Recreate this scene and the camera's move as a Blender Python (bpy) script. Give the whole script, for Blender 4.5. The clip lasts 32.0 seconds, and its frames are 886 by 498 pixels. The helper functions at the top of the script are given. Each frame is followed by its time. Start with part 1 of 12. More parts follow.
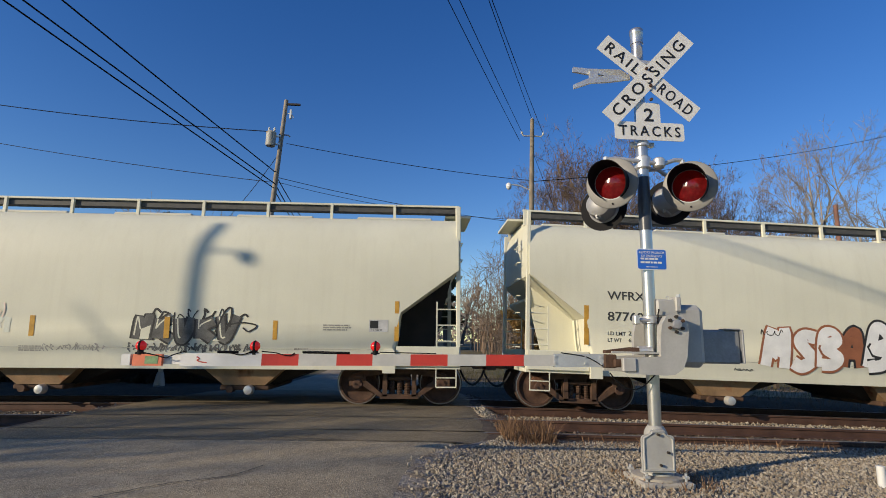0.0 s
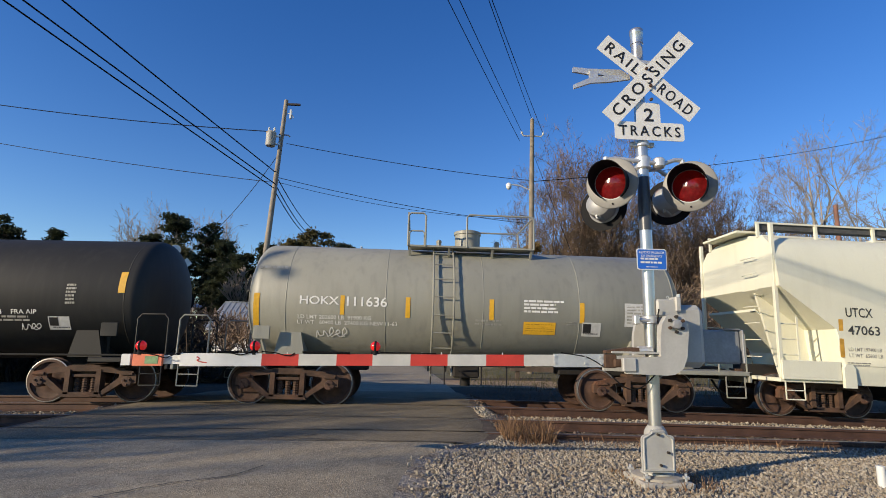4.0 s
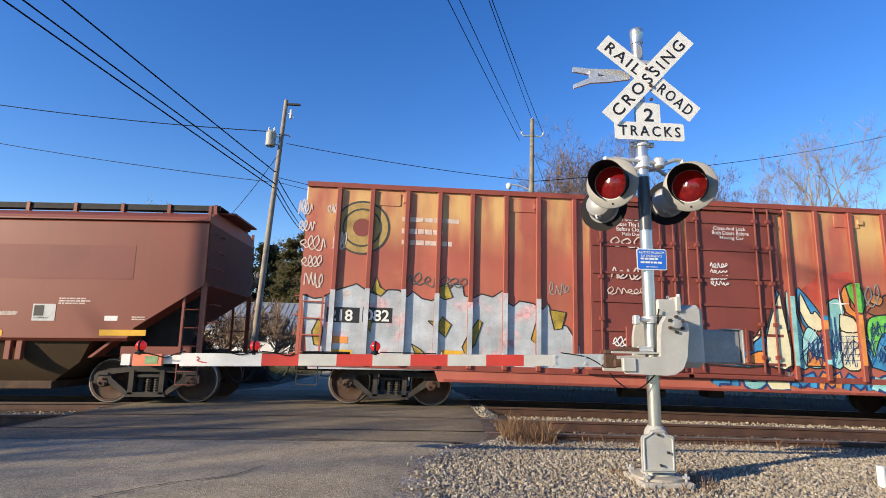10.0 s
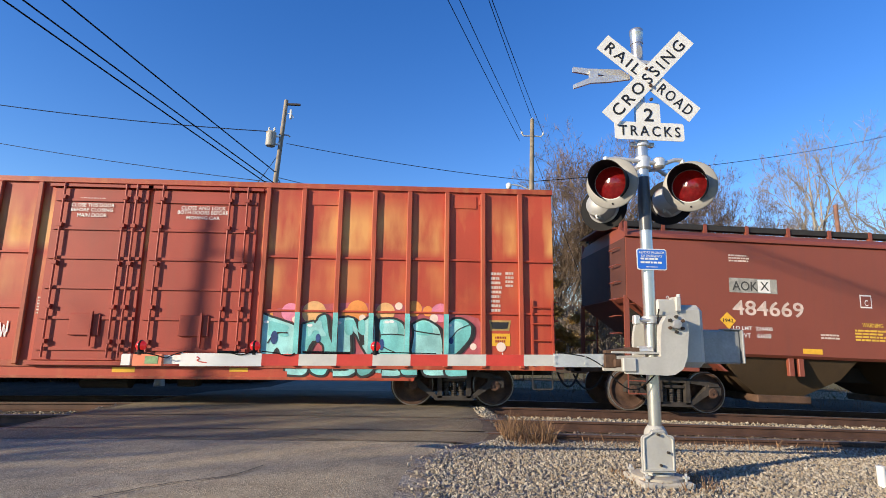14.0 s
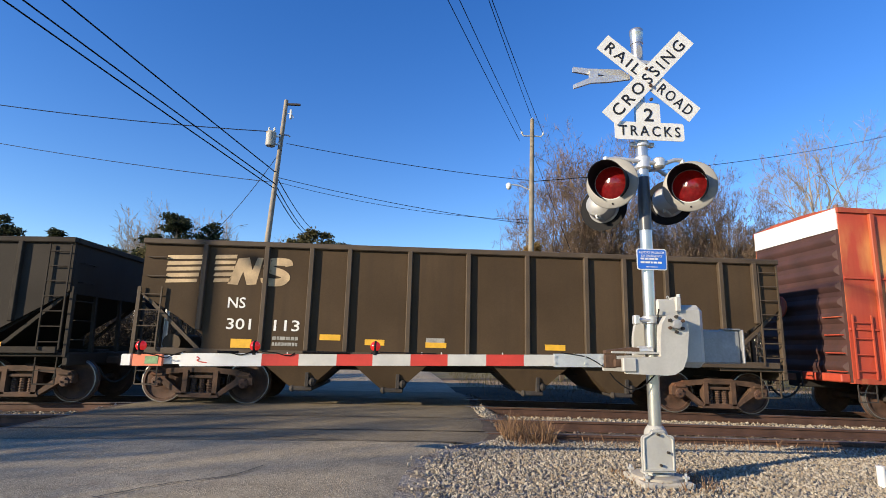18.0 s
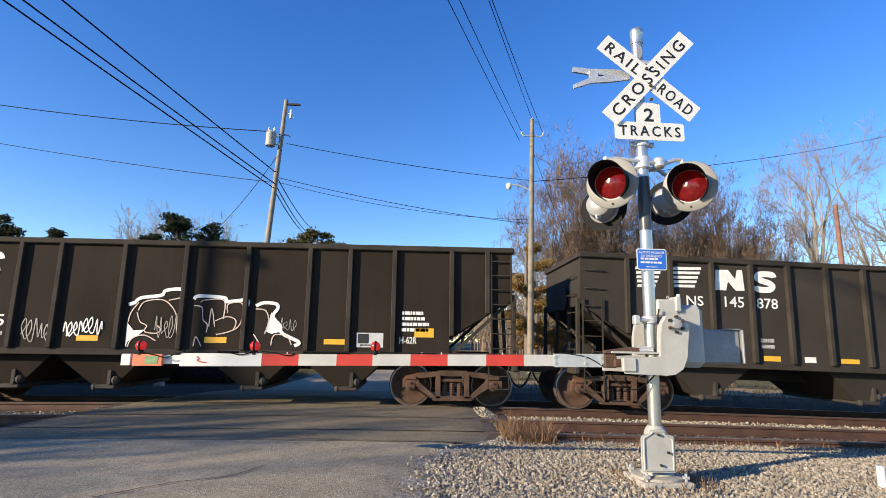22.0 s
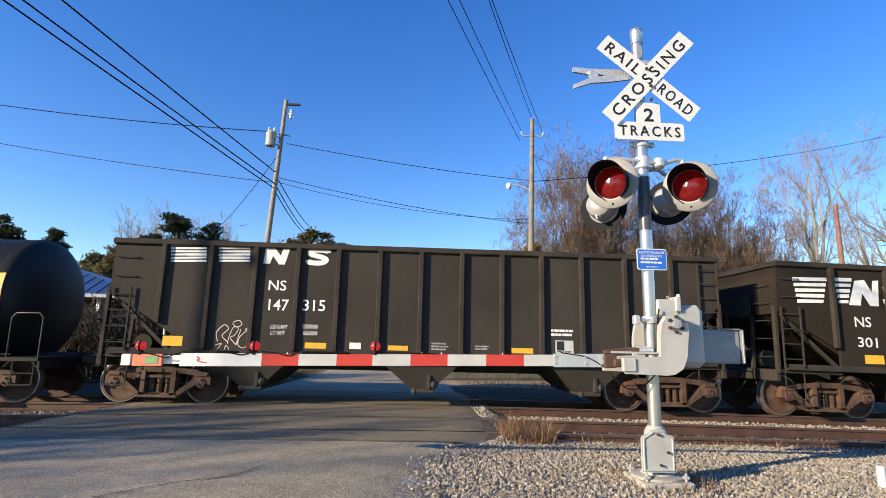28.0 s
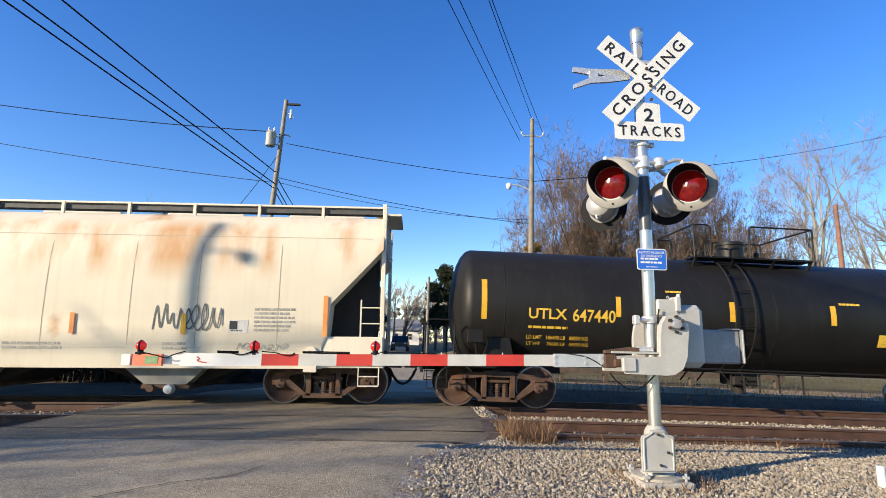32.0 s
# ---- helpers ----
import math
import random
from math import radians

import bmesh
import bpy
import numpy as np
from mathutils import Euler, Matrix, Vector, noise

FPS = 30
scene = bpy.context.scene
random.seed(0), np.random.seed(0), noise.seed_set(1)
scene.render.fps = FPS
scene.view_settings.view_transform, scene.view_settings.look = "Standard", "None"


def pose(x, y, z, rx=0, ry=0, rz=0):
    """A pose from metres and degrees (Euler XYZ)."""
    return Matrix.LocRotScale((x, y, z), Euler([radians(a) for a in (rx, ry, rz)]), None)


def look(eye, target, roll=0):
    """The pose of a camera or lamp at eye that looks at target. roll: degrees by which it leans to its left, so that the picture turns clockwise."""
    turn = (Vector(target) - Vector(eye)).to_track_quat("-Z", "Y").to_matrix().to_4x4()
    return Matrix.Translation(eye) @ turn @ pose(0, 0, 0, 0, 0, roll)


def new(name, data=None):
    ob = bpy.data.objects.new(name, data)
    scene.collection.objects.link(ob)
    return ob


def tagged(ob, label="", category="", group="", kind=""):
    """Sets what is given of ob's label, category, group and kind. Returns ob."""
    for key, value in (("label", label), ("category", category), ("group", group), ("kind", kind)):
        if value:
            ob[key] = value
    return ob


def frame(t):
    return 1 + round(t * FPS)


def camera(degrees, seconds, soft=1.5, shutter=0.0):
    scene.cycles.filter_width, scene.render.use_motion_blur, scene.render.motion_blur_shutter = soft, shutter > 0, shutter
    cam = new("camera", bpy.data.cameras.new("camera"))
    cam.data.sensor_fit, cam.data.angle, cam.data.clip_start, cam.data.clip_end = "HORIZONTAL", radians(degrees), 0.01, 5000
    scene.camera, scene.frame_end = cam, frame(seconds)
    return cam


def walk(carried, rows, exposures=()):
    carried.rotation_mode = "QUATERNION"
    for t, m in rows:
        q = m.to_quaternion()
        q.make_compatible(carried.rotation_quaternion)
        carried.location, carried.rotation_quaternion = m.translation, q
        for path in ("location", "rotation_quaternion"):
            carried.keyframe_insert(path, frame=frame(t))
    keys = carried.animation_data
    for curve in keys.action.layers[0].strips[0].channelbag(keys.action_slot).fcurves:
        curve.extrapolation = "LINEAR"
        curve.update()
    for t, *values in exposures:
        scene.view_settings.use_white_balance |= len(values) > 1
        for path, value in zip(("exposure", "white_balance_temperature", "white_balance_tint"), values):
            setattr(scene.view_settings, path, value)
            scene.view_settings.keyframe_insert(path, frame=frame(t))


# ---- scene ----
# World: x along the track, y away from the viewer, z = 0 at the rail top of the crossing.
EYE = Vector((0.0, 0.0, 1.30))
TRACK_FAR, TRACK_NEAR = 12.668, 9.15
_p, _w = radians(10.474), radians(2.85)
AHEAD = Vector((math.sin(_w) * math.cos(_p), math.cos(_w) * math.cos(_p), math.sin(_p)))
cam = camera(80.57, 32.0, soft=0.9)
VIEW = look(EYE, EYE + AHEAD, 1.349)
EXPOSURES = [(0, -0.28), (3.0, -0.22), (5.5, 0.48), (7, 0.54), (9, 0.46), (12, 0.43), (14, 0.45), (17, 0.43), (19, 0.50), (21, 0.58), (28, 0.62), (32, 0.58)]

# ---- light ----
SUN_AZ, SUN_EL = radians(62), radians(17)   # the light travels towards +x, +y and down
world = bpy.data.worlds.new("world")
scene.world = world
world.use_nodes = True
_n = world.node_tree.nodes
_sky = _n.new("ShaderNodeTexSky")
_sky.sky_type, _sky.sun_disc = "NISHITA", False
_sky.sun_elevation, _sky.sun_rotation = SUN_EL, SUN_AZ + math.pi
_sky.air_density, _sky.dust_density, _sky.ozone_density = 1.0, 0.03, 2.3
_hsv = _n.new("ShaderNodeHueSaturation")
_hsv.inputs["Saturation"].default_value = 1.34
_hsv.inputs["Hue"].default_value = 0.518
world.node_tree.links.new(_sky.outputs[0], _hsv.inputs["Color"])
world.node_tree.links.new(_hsv.outputs[0], _n["Background"].inputs[0])
_n["Background"].inputs[1].default_value = 0.171
_sun = bpy.data.lights.new("sun", "SUN")
_sun.energy, _sun.angle, _sun.color = 5.8, radians(0.42), (1.0, 0.84, 0.62)
sun = new("sun", _sun)
sun.matrix_world = look((0, 0, 40), Vector((0, 0, 40)) + Vector((math.sin(SUN_AZ) * math.cos(SUN_EL), math.cos(SUN_AZ) * math.cos(SUN_EL), -math.sin(SUN_EL))))


def crest(x):
    """The rails run over a low crest at the road."""
    return -0.00135 * x * x / (1 + (x / 20.0) ** 2)


# ---- mesh tools ----
class Mesh:
    """Collects vertices and faces for one part."""

    def __init__(self):
        self.v, self.f = [], []

    def add(self, verts, faces):
        n = len(self.v)
        self.v += [tuple(p) for p in verts]
        self.f += [tuple(i + n for i in q) for q in faces]
        return self

    def box(self, x0, x1, y0, y1, z0, z1, c=0.0):
        if c <= 0:
            return self.add([(x, y, z) for x in (x0, x1) for y in (y0, y1) for z in (z0, z1)],
                            [(0, 1, 3, 2), (4, 6, 7, 5), (0, 4, 5, 1), (2, 3, 7, 6), (0, 2, 6, 4), (1, 5, 7, 3)])
        c = min(c, 0.45 * min(x1 - x0, y1 - y0, z1 - z0))
        vs, ix = [], {}
        for a, x in enumerate((x0, x1)):
            for b, y in enumerate((y0, y1)):
                for d, z in enumerate((z0, z1)):
                    sx, sy, sz = c * (1 - 2 * a), c * (1 - 2 * b), c * (1 - 2 * d)
                    for k, p in enumerate(((x, y + sy, z + sz), (x + sx, y, z + sz), (x + sx, y + sy, z))):
                        ix[a, b, d, k] = len(vs)
                        vs.append(p)
        fs = []
        for s in (0, 1):
            q = [(0, 0), (0, 1), (1, 1), (1, 0)]
            q = q if s else q[::-1]
            fs.append([ix[s, i, j, 0] for i, j in q][::-1])
            fs.append([ix[i, s, j, 1] for i, j in q])
            fs.append([ix[i, j, s, 2] for i, j in q][::-1])
        for i in (0, 1):
            for j in (0, 1):
                fs.append([ix[0, i, j, 1], ix[1, i, j, 1], ix[1, i, j, 2], ix[0, i, j, 2]])
                fs.append([ix[i, 0, j, 0], ix[i, 1, j, 0], ix[i, 1, j, 2], ix[i, 0, j, 2]])
                fs.append([ix[i, j, 0, 0], ix[i, j, 1, 0], ix[i, j, 1, 1], ix[i, j, 0, 1]])
                for k in (0, 1):
                    fs.append([ix[i, j, k, 0], ix[i, j, k, 1], ix[i, j, k, 2]])
        return self.add(vs, fs)

    def bar(self, p0, p1, w, h=None, up=(0, 0, 1)):
        """A square bar from p0 to p1."""
        h = h or w
        p0, p1 = Vector(p0), Vector(p1)
        d = (p1 - p0).normalized()
        u = Vector(up)
        if abs(d.dot(u)) > 0.98:
            u = Vector((1, 0, 0))
        a = d.cross(u).normalized() * (w / 2)
        b = a.cross(d).normalized() * (h / 2)
        vs = [p + s * a + t * b for p in (p0, p1) for s, t in ((-1, -1), (1, -1), (1, 1), (-1, 1))]
        return self.add(vs, [(3, 2, 1, 0), (4, 5, 6, 7)] + [(i, (i + 1) % 4, 4 + (i + 1) % 4, 4 + i) for i in range(4)])

    def cyl(self, p0, p1, r0, r1=None, n=12, caps=True):
        r1 = r0 if r1 is None else r1
        p0, p1 = Vector(p0), Vector(p1)
        d = (p1 - p0).normalized()
        a = d.orthogonal().normalized()
        b = d.cross(a)
        vs = []
        for p, r in ((p0, r0), (p1, r1)):
            vs += [p + r * (a * math.cos(2 * math.pi * i / n) + b * math.sin(2 * math.pi * i / n)) for i in range(n)]
        fs = [(i, (i + 1) % n, n + (i + 1) % n, n + i) for i in range(n)]
        if caps:
            fs += [tuple(range(n))[::-1], tuple(range(n, 2 * n))]
        return self.add(vs, fs)

    def tube(self, pts, r, n=6):
        """A round bar through points."""
        pts = [Vector(p) for p in pts]
        vs, fs = [], []
        a = None
        for i, p in enumerate(pts):
            d = (pts[min(i + 1, len(pts) - 1)] - pts[max(i - 1, 0)]).normalized()
            a = d.orthogonal().normalized() if a is None else (a - d * a.dot(d)).normalized()
            b = d.cross(a)
            rr = r[i] if isinstance(r, (list, tuple)) else r
            vs += [p + rr * (a * math.cos(2 * math.pi * k / n) + b * math.sin(2 * math.pi * k / n)) for k in range(n)]
        for i in range(len(pts) - 1):
            fs += [(i * n + k, i * n + (k + 1) % n, (i + 1) * n + (k + 1) % n, (i + 1) * n + k) for k in range(n)]
        fs += [tuple(range(n))[::-1], tuple(range(len(vs) - n, len(vs)))]
        return self.add(vs, fs)

    def lathe(self, prof, n=24, axis="y", at=(0, 0, 0), caps=True):
        """prof: (radius, along) pairs, turned round an axis."""
        vs, fs = [], []
        for r, h in prof:
            for k in range(n):
                c, s = r * math.cos(2 * math.pi * k / n), r * math.sin(2 * math.pi * k / n)
                p = {"y": (c, h, s), "z": (c, s, h), "x": (h, c, s)}[axis]
                vs.append((p[0] + at[0], p[1] + at[1], p[2] + at[2]))
        for i in range(len(prof) - 1):
            fs += [(i * n + k, i * n + (k + 1) % n, (i + 1) * n + (k + 1) % n, (i + 1) * n + k) for k in range(n)]
        if caps:
            fs += [tuple(range(n))[::-1], tuple(range(len(vs) - n, len(vs)))]
        return self.add(vs, fs)

    def prism(self, poly, y0, y1):
        """A polygon of (x, z) pushed through from y0 to y1."""
        n = len(poly)
        vs = [(x, y0, z) for x, z in poly] + [(x, y1, z) for x, z in poly]
        return self.add(vs, [tuple(range(n)), tuple(range(2 * n - 1, n - 1, -1))] + [(i + n, (i + 1) % n + n, (i + 1) % n, i) for i in range(n)])

    def prism_x(self, poly, x0, x1):
        """A polygon of (y, z) pushed through from x0 to x1."""
        n = len(poly)
        vs = [(x0, y, z) for y, z in poly] + [(x1, y, z) for y, z in poly]
        return self.add(vs, [tuple(range(n)), tuple(range(2 * n - 1, n - 1, -1))] + [(i + n, (i + 1) % n + n, (i + 1) % n, i) for i in range(n)])

    def loft(self, rings, closed=True, caps=True):
        n = len(rings[0])
        vs = [p for r in rings for p in r]
        fs = []
        for i in range(len(rings) - 1):
            fs += [(i * n + k, i * n + (k + 1) % n, (i + 1) * n + (k + 1) % n, (i + 1) * n + k) for k in range(n if closed else n - 1)]
        if caps:
            fs += [tuple(range(n))[::-1], tuple(range(len(vs) - n, len(vs)))]
        return self.add(vs, fs)

    def ball(self, at, r, n=10, m=6, sz=1.0):
        vs, fs = [], []
        for j in range(m + 1):
            t = math.pi * j / m
            for k in range(n):
                a = 2 * math.pi * k / n
                vs.append((at[0] + r * math.sin(t) * math.cos(a), at[1] + r * math.sin(t) * math.sin(a), at[2] + sz * r * math.cos(t)))
        for j in range(m):
            fs += [(j * n + k, (j + 1) * n + k, (j + 1) * n + (k + 1) % n, j * n + (k + 1) % n) for k in range(n)]
        return self.add(vs, fs)

    def data(self, name, mat, smooth=True):
        me = bpy.data.meshes.new(name)
        me.from_pydata(self.v, [], self.f)
        if smooth == "recalc":
            smooth = True
        bm = bmesh.new()
        bm.from_mesh(me)
        if len(bm.faces) < 60000:
            bmesh.ops.recalc_face_normals(bm, faces=bm.faces)
        bm.to_mesh(me)
        bm.free()
        if smooth:
            me.polygons.foreach_set("use_smooth", [True] * len(me.polygons))
            me.set_sharp_from_angle(angle=radians(35))
        me.materials.append(mat)
        return me


def part(name, shape, material, parent=None, label="", smooth=True):
    """Links a Mesh (or finished mesh data) as one object under its thing."""
    me = shape.data(name, material, smooth) if isinstance(shape, Mesh) else shape
    ob = new(name, me)
    ob.parent = parent
    return tagged(ob, label)


def flat(name, verts, faces, material, parent, label=""):
    """A painted mark: thin faces that lie on a surface."""
    me = bpy.data.meshes.new(name)
    me.from_pydata(verts, [], faces)
    me.materials.append(material)
    ob = new(name, me)
    ob.parent = parent
    return tagged(ob, label)


_letters = {}


def letter_shapes(text, bold=0.0, spacing=1.0):
    """The faces of a line of writing, 1 high, starting at 0, 0."""
    key = (text, bold, spacing)
    if key not in _letters:
        cu = bpy.data.curves.new("text", "FONT")
        cu.body, cu.size, cu.offset, cu.space_character, cu.resolution_u = text, 1.0, bold, spacing, 3
        ob = bpy.data.objects.new("text", cu)
        me = ob.to_mesh()
        vs = [(v.co.x, v.co.y) for v in me.vertices]
        fs = [tuple(q.vertices) for q in me.polygons]
        ob.to_mesh_clear()
        bpy.data.objects.remove(ob)
        bpy.data.curves.remove(cu)
        xs, ys = [v[0] for v in vs], [v[1] for v in vs]
        _letters[key] = ([(x - min(xs), y) for x, y in vs], fs, max(xs) - min(xs))
    return _letters[key]


def write(text, x, z, height, surf, material, parent, bold=0.0, width=None, centre=False, lift=0.006, name="lettering", spacing=1.0):
    """Writing on a side that faces -y; surf(z) is the y of that side. height: of the capitals."""
    vs, fs, w = letter_shapes(text, bold, spacing)
    k = height / 0.70
    kx = width / w if width else k
    x0 = x - w * kx / 2 if centre else x
    return tagged(flat(name, [(x0 + a * kx, surf(z + b * k) - lift, z + b * k) for a, b in vs], fs, material, parent), kind="stuff")


def bars(x, z, w, h, rows, surf, material, parent, lift=0.006, seed=0, name="lettering"):
    """Lines of writing too small to read: broken bars."""
    r = random.Random(seed + int(x * 100))
    vs, fs = [], []
    step = h / rows
    for i in range(rows):
        zt = z + h - i * step
        a, end = x, x + w * r.uniform(0.75, 1.0)
        while a < end:
            b = min(end, a + r.uniform(0.06, 0.22) * max(w, 0.3))
            n = len(vs)
            for q, zz in ((a, zt), (b, zt), (b, zt - 0.58 * step), (a, zt - 0.58 * step)):
                vs.append((q, surf(zz) - lift, zz))
            fs.append((n + 3, n + 2, n + 1, n))
            a = b + 0.022 * max(w, 0.4)
    return tagged(flat(name, vs, fs, material, parent), kind="stuff")


def patch(name, poly, surf, material, parent, lift=0.006, label="", cuts=1):
    """A painted polygon of (x, z) on a side, cut into bands so that it follows a curved side."""
    vs, fs = [], []
    if cuts == 1:
        vs, fs = [(x, surf(z) - lift, z) for x, z in poly], [tuple(range(len(poly)))]
    else:
        (xa, za), (xb, zb) = poly
        for i in range(cuts + 1):
            z = za + (zb - za) * i / cuts
            vs += [(xa, surf(z) - lift, z), (xb, surf(z) - lift, z)]
        fs = [(2 * i, 2 * i + 1, 2 * i + 3, 2 * i + 2) for i in range(cuts)]
    return flat(name, vs, fs, material, parent, label)


def stroke(vs, fs, pts, w, surf, lift):
    """A painted line of width w through (x, z) points."""
    n = len(vs)
    m = len(pts)
    for i, (x, z) in enumerate(pts):
        xa, za = pts[max(i - 1, 0)]
        xb, zb = pts[min(i + 1, m - 1)]
        dx, dz = xb - xa, zb - za
        q = math.hypot(dx, dz) or 1
        ox, oz = -dz / q * w / 2, dx / q * w / 2
        up = lift + 0.00007 * i
        vs += [(x + ox, surf(z + oz) - up, z + oz), (x - ox, surf(z - oz) - up, z - oz)]
    fs += [(n + 2 * i, n + 2 * i + 1, n + 2 * i + 3, n + 2 * i + 2) for i in range(m - 1)]


def curve_pts(ctrl, steps=6):
    """A smooth line through control points."""
    out = []
    c = [ctrl[0]] + list(ctrl) + [ctrl[-1]]
    for i in range(1, len(c) - 2):
        for k in range(steps):
            t = k / steps
            p = []
            for d in (0, 1):
                a, b, e, f = c[i - 1][d], c[i][d], c[i + 1][d], c[i + 2][d]
                p.append(0.5 * (2 * b + (e - a) * t + (2 * a - 5 * b + 4 * e - f) * t * t + (3 * b - a - 3 * e + f) * t ** 3))
            out.append(tuple(p))
    out.append(tuple(ctrl[-1]))
    return out


def tag_scrawl(x, z, w, h, surf, material, parent, seed, width=0.03, lift=0.008, loops=6):
    """A quick spray-can signature: one looping line that spells nothing."""
    r = random.Random(seed)
    ctrl = []
    step = w / loops
    for i in range(loops):
        a, lo, hi = x + step * i, r.uniform(0.0, 0.3), r.uniform(0.6, 1.0)
        m, back = (lo + hi) / 2, r.uniform(0.25, 0.6)
        if r.random() < 0.62:
            ctrl += [(a, z + h * lo), (a + step * 0.8, z + h * m), (a + step * 0.55, z + h * hi), (a + step * (0.5 - back), z + h * m), (a + step * 0.45, z + h * lo)]
        else:
            ctrl += [(a + step * 0.2, z + h * lo), (a + step * r.uniform(0.3, 0.7), z + h * hi), (a + step * r.uniform(0.6, 1.0), z + h * r.uniform(0.1, 0.6))]
    vs, fs = [], []
    stroke(vs, fs, curve_pts(ctrl, 5), width, surf, lift)
    return tagged(flat("graffiti", vs, fs, material, parent, "scrawled spray-paint tag line"), kind="stuff")


SKELETONS = [
    [[(0, 0), (0.12, 0.6), (0.5, 1), (0.88, 0.6), (1, 0)], [(0.2, 0.4), (0.8, 0.4)]],
    [[(0.1, 0), (0.08, 0.95), (0.6, 1.0), (0.85, 0.75), (0.25, 0.52), (0.95, 0.35), (0.8, 0.02), (0.1, 0)]],
    [[(0.95, 0.85), (0.5, 1), (0.1, 0.75), (0.5, 0.5), (0.9, 0.25), (0.5, 0), (0.05, 0.15)]],
    [[(0.05, 0), (0.08, 0.98), (0.5, 0.35), (0.9, 0.98), (0.97, 0)]],
    [[(0.5, 1), (0.05, 0.65), (0.1, 0.15), (0.5, 0), (0.92, 0.2), (0.95, 0.65), (0.5, 1)]],
    [[(0.95, 0.95), (0.15, 0.95), (0.1, 0.5), (0.75, 0.5)], [(0.1, 0.5), (0.15, 0.05), (1.0, 0.08)]],
    [[(0.1, 1), (0.12, 0)], [(0.95, 1), (0.2, 0.48), (1.0, 0)]],
    [[(0.05, 1), (0.3, 0.1), (0.6, 0.0), (0.8, 0.3), (0.98, 1)]],
]


def throw_up(x, z, w, h, surf, fills, outline, parent, seed, n=5, label="spray-painted graffiti letter form", lean=0.15, inner=None, line=0.05, sharp=False):
    """Fat graffiti letter forms, each a thick stroke over a wider dark one; they spell nothing."""
    r = random.Random(seed)
    lw = w / n
    for i in range(n):
        cx, sw = x + lw * i, min(0.40 * lw, 0.30 * h) * r.uniform(0.85, 1.15)
        bw, bh = lw * r.uniform(0.95, 1.2) - sw, h * r.uniform(0.88, 1.0) - sw
        z0 = z + sw / 2 + r.uniform(0, 0.05) * h
        lift = 0.008 + 0.004 * (i % 4)
        back, body, glint = ([], []), ([], []), ([], [])
        for ctrl in r.choice(SKELETONS):
            pts = []
            for u, v in ctrl:
                u, v = u + r.uniform(-0.10, 0.10), v + r.uniform(-0.06, 0.06)
                pts.append((cx + sw / 2 + u * bw + lean * v * bh, z0 + v * bh))
            pts = curve_pts(pts, 2 if sharp else 7)
            stroke(*back, pts, sw + 2 * line, surf, lift)
            stroke(*body, pts, sw, surf, lift + 0.0016)
            if inner:
                stroke(*glint, [(a - 0.2 * sw, b + 0.2 * sw) for a, b in pts[1:len(pts) // 2 + 1]], line * 0.7, surf, lift + 0.0026)
        g = flat("graffiti", back[0], back[1], outline, parent, "dark outline of a graffiti letter")
        flat("graffiti_fill", body[0], body[1], fills[i % len(fills)], g, label)
        if inner:
            flat("graffiti_glint", glint[0], glint[1], inner, g, "thin highlight in a graffiti letter")


def fill(pts, surf, material, parent, lift, label):
    """A flat painted area that follows the curve of the car side, laid in narrow rows."""
    lo, hi = min(p[1] for p in pts), max(p[1] for p in pts)
    n = max(2, int((hi - lo) / 0.035))
    vs, fs = [], []
    for k in range(n):
        z0, z1 = lo + (hi - lo) * k / n, lo + (hi - lo) * (k + 1) / n
        zm = (z0 + z1) / 2
        cuts = sorted(a[0] + (b[0] - a[0]) * (zm - a[1]) / (b[1] - a[1]) for a, b in zip(pts, pts[1:] + pts[:1]) if (a[1] > zm) != (b[1] > zm))
        for u, v in zip(cuts[::2], cuts[1::2]):
            i = len(vs)
            vs += [(u, surf(z0) - lift, z0), (v, surf(z0) - lift, z0), (v, surf(z1) - lift, z1), (u, surf(z1) - lift, z1)]
            fs.append((i, i + 1, i + 2, i + 3))
    return flat("graffiti", vs, fs, material, parent, label)


def lines(runs, width, surf, material, parent, lift, label):
    """Several hand-drawn spray lines as one piece of graffiti."""
    vs, fs = [], []
    for q in runs:
        stroke(vs, fs, curve_pts(q, 5), width, surf, lift)
    return tagged(flat("graffiti", vs, fs, material, parent, label), kind="stuff")


def hatch(x, z, w, h, surf, material, parent, seed, n=40, width=0.03, slant=0.25, lift=0.004, label="rough spray-painted scribble"):
    """Many short uneven upright spray strokes with hooks."""
    r = random.Random(seed)
    vs, fs = [], []
    for k in range(n):
        a = x + w * (k + r.uniform(0, 1)) / n
        lo, hi = z + h * r.uniform(0, 0.35), z + h * r.uniform(0.5, 1.0)
        d = slant * r.uniform(-0.4, 1.0) * h
        pts = [(a, lo), (a + d * 0.4 + r.uniform(-0.05, 0.05), (lo + hi) / 2), (a + d, hi)]
        if r.random() < 0.5:
            pts.append((a + d + r.uniform(0.03, 0.18) * h * 2, hi - r.uniform(0.05, 0.3) * h))
        stroke(vs, fs, curve_pts(pts, 4), width * r.uniform(0.6, 1.5), surf, lift + 0.00008 * k)
    tagged(flat("graffiti", vs, fs, material, parent, label), label, kind="stuff")


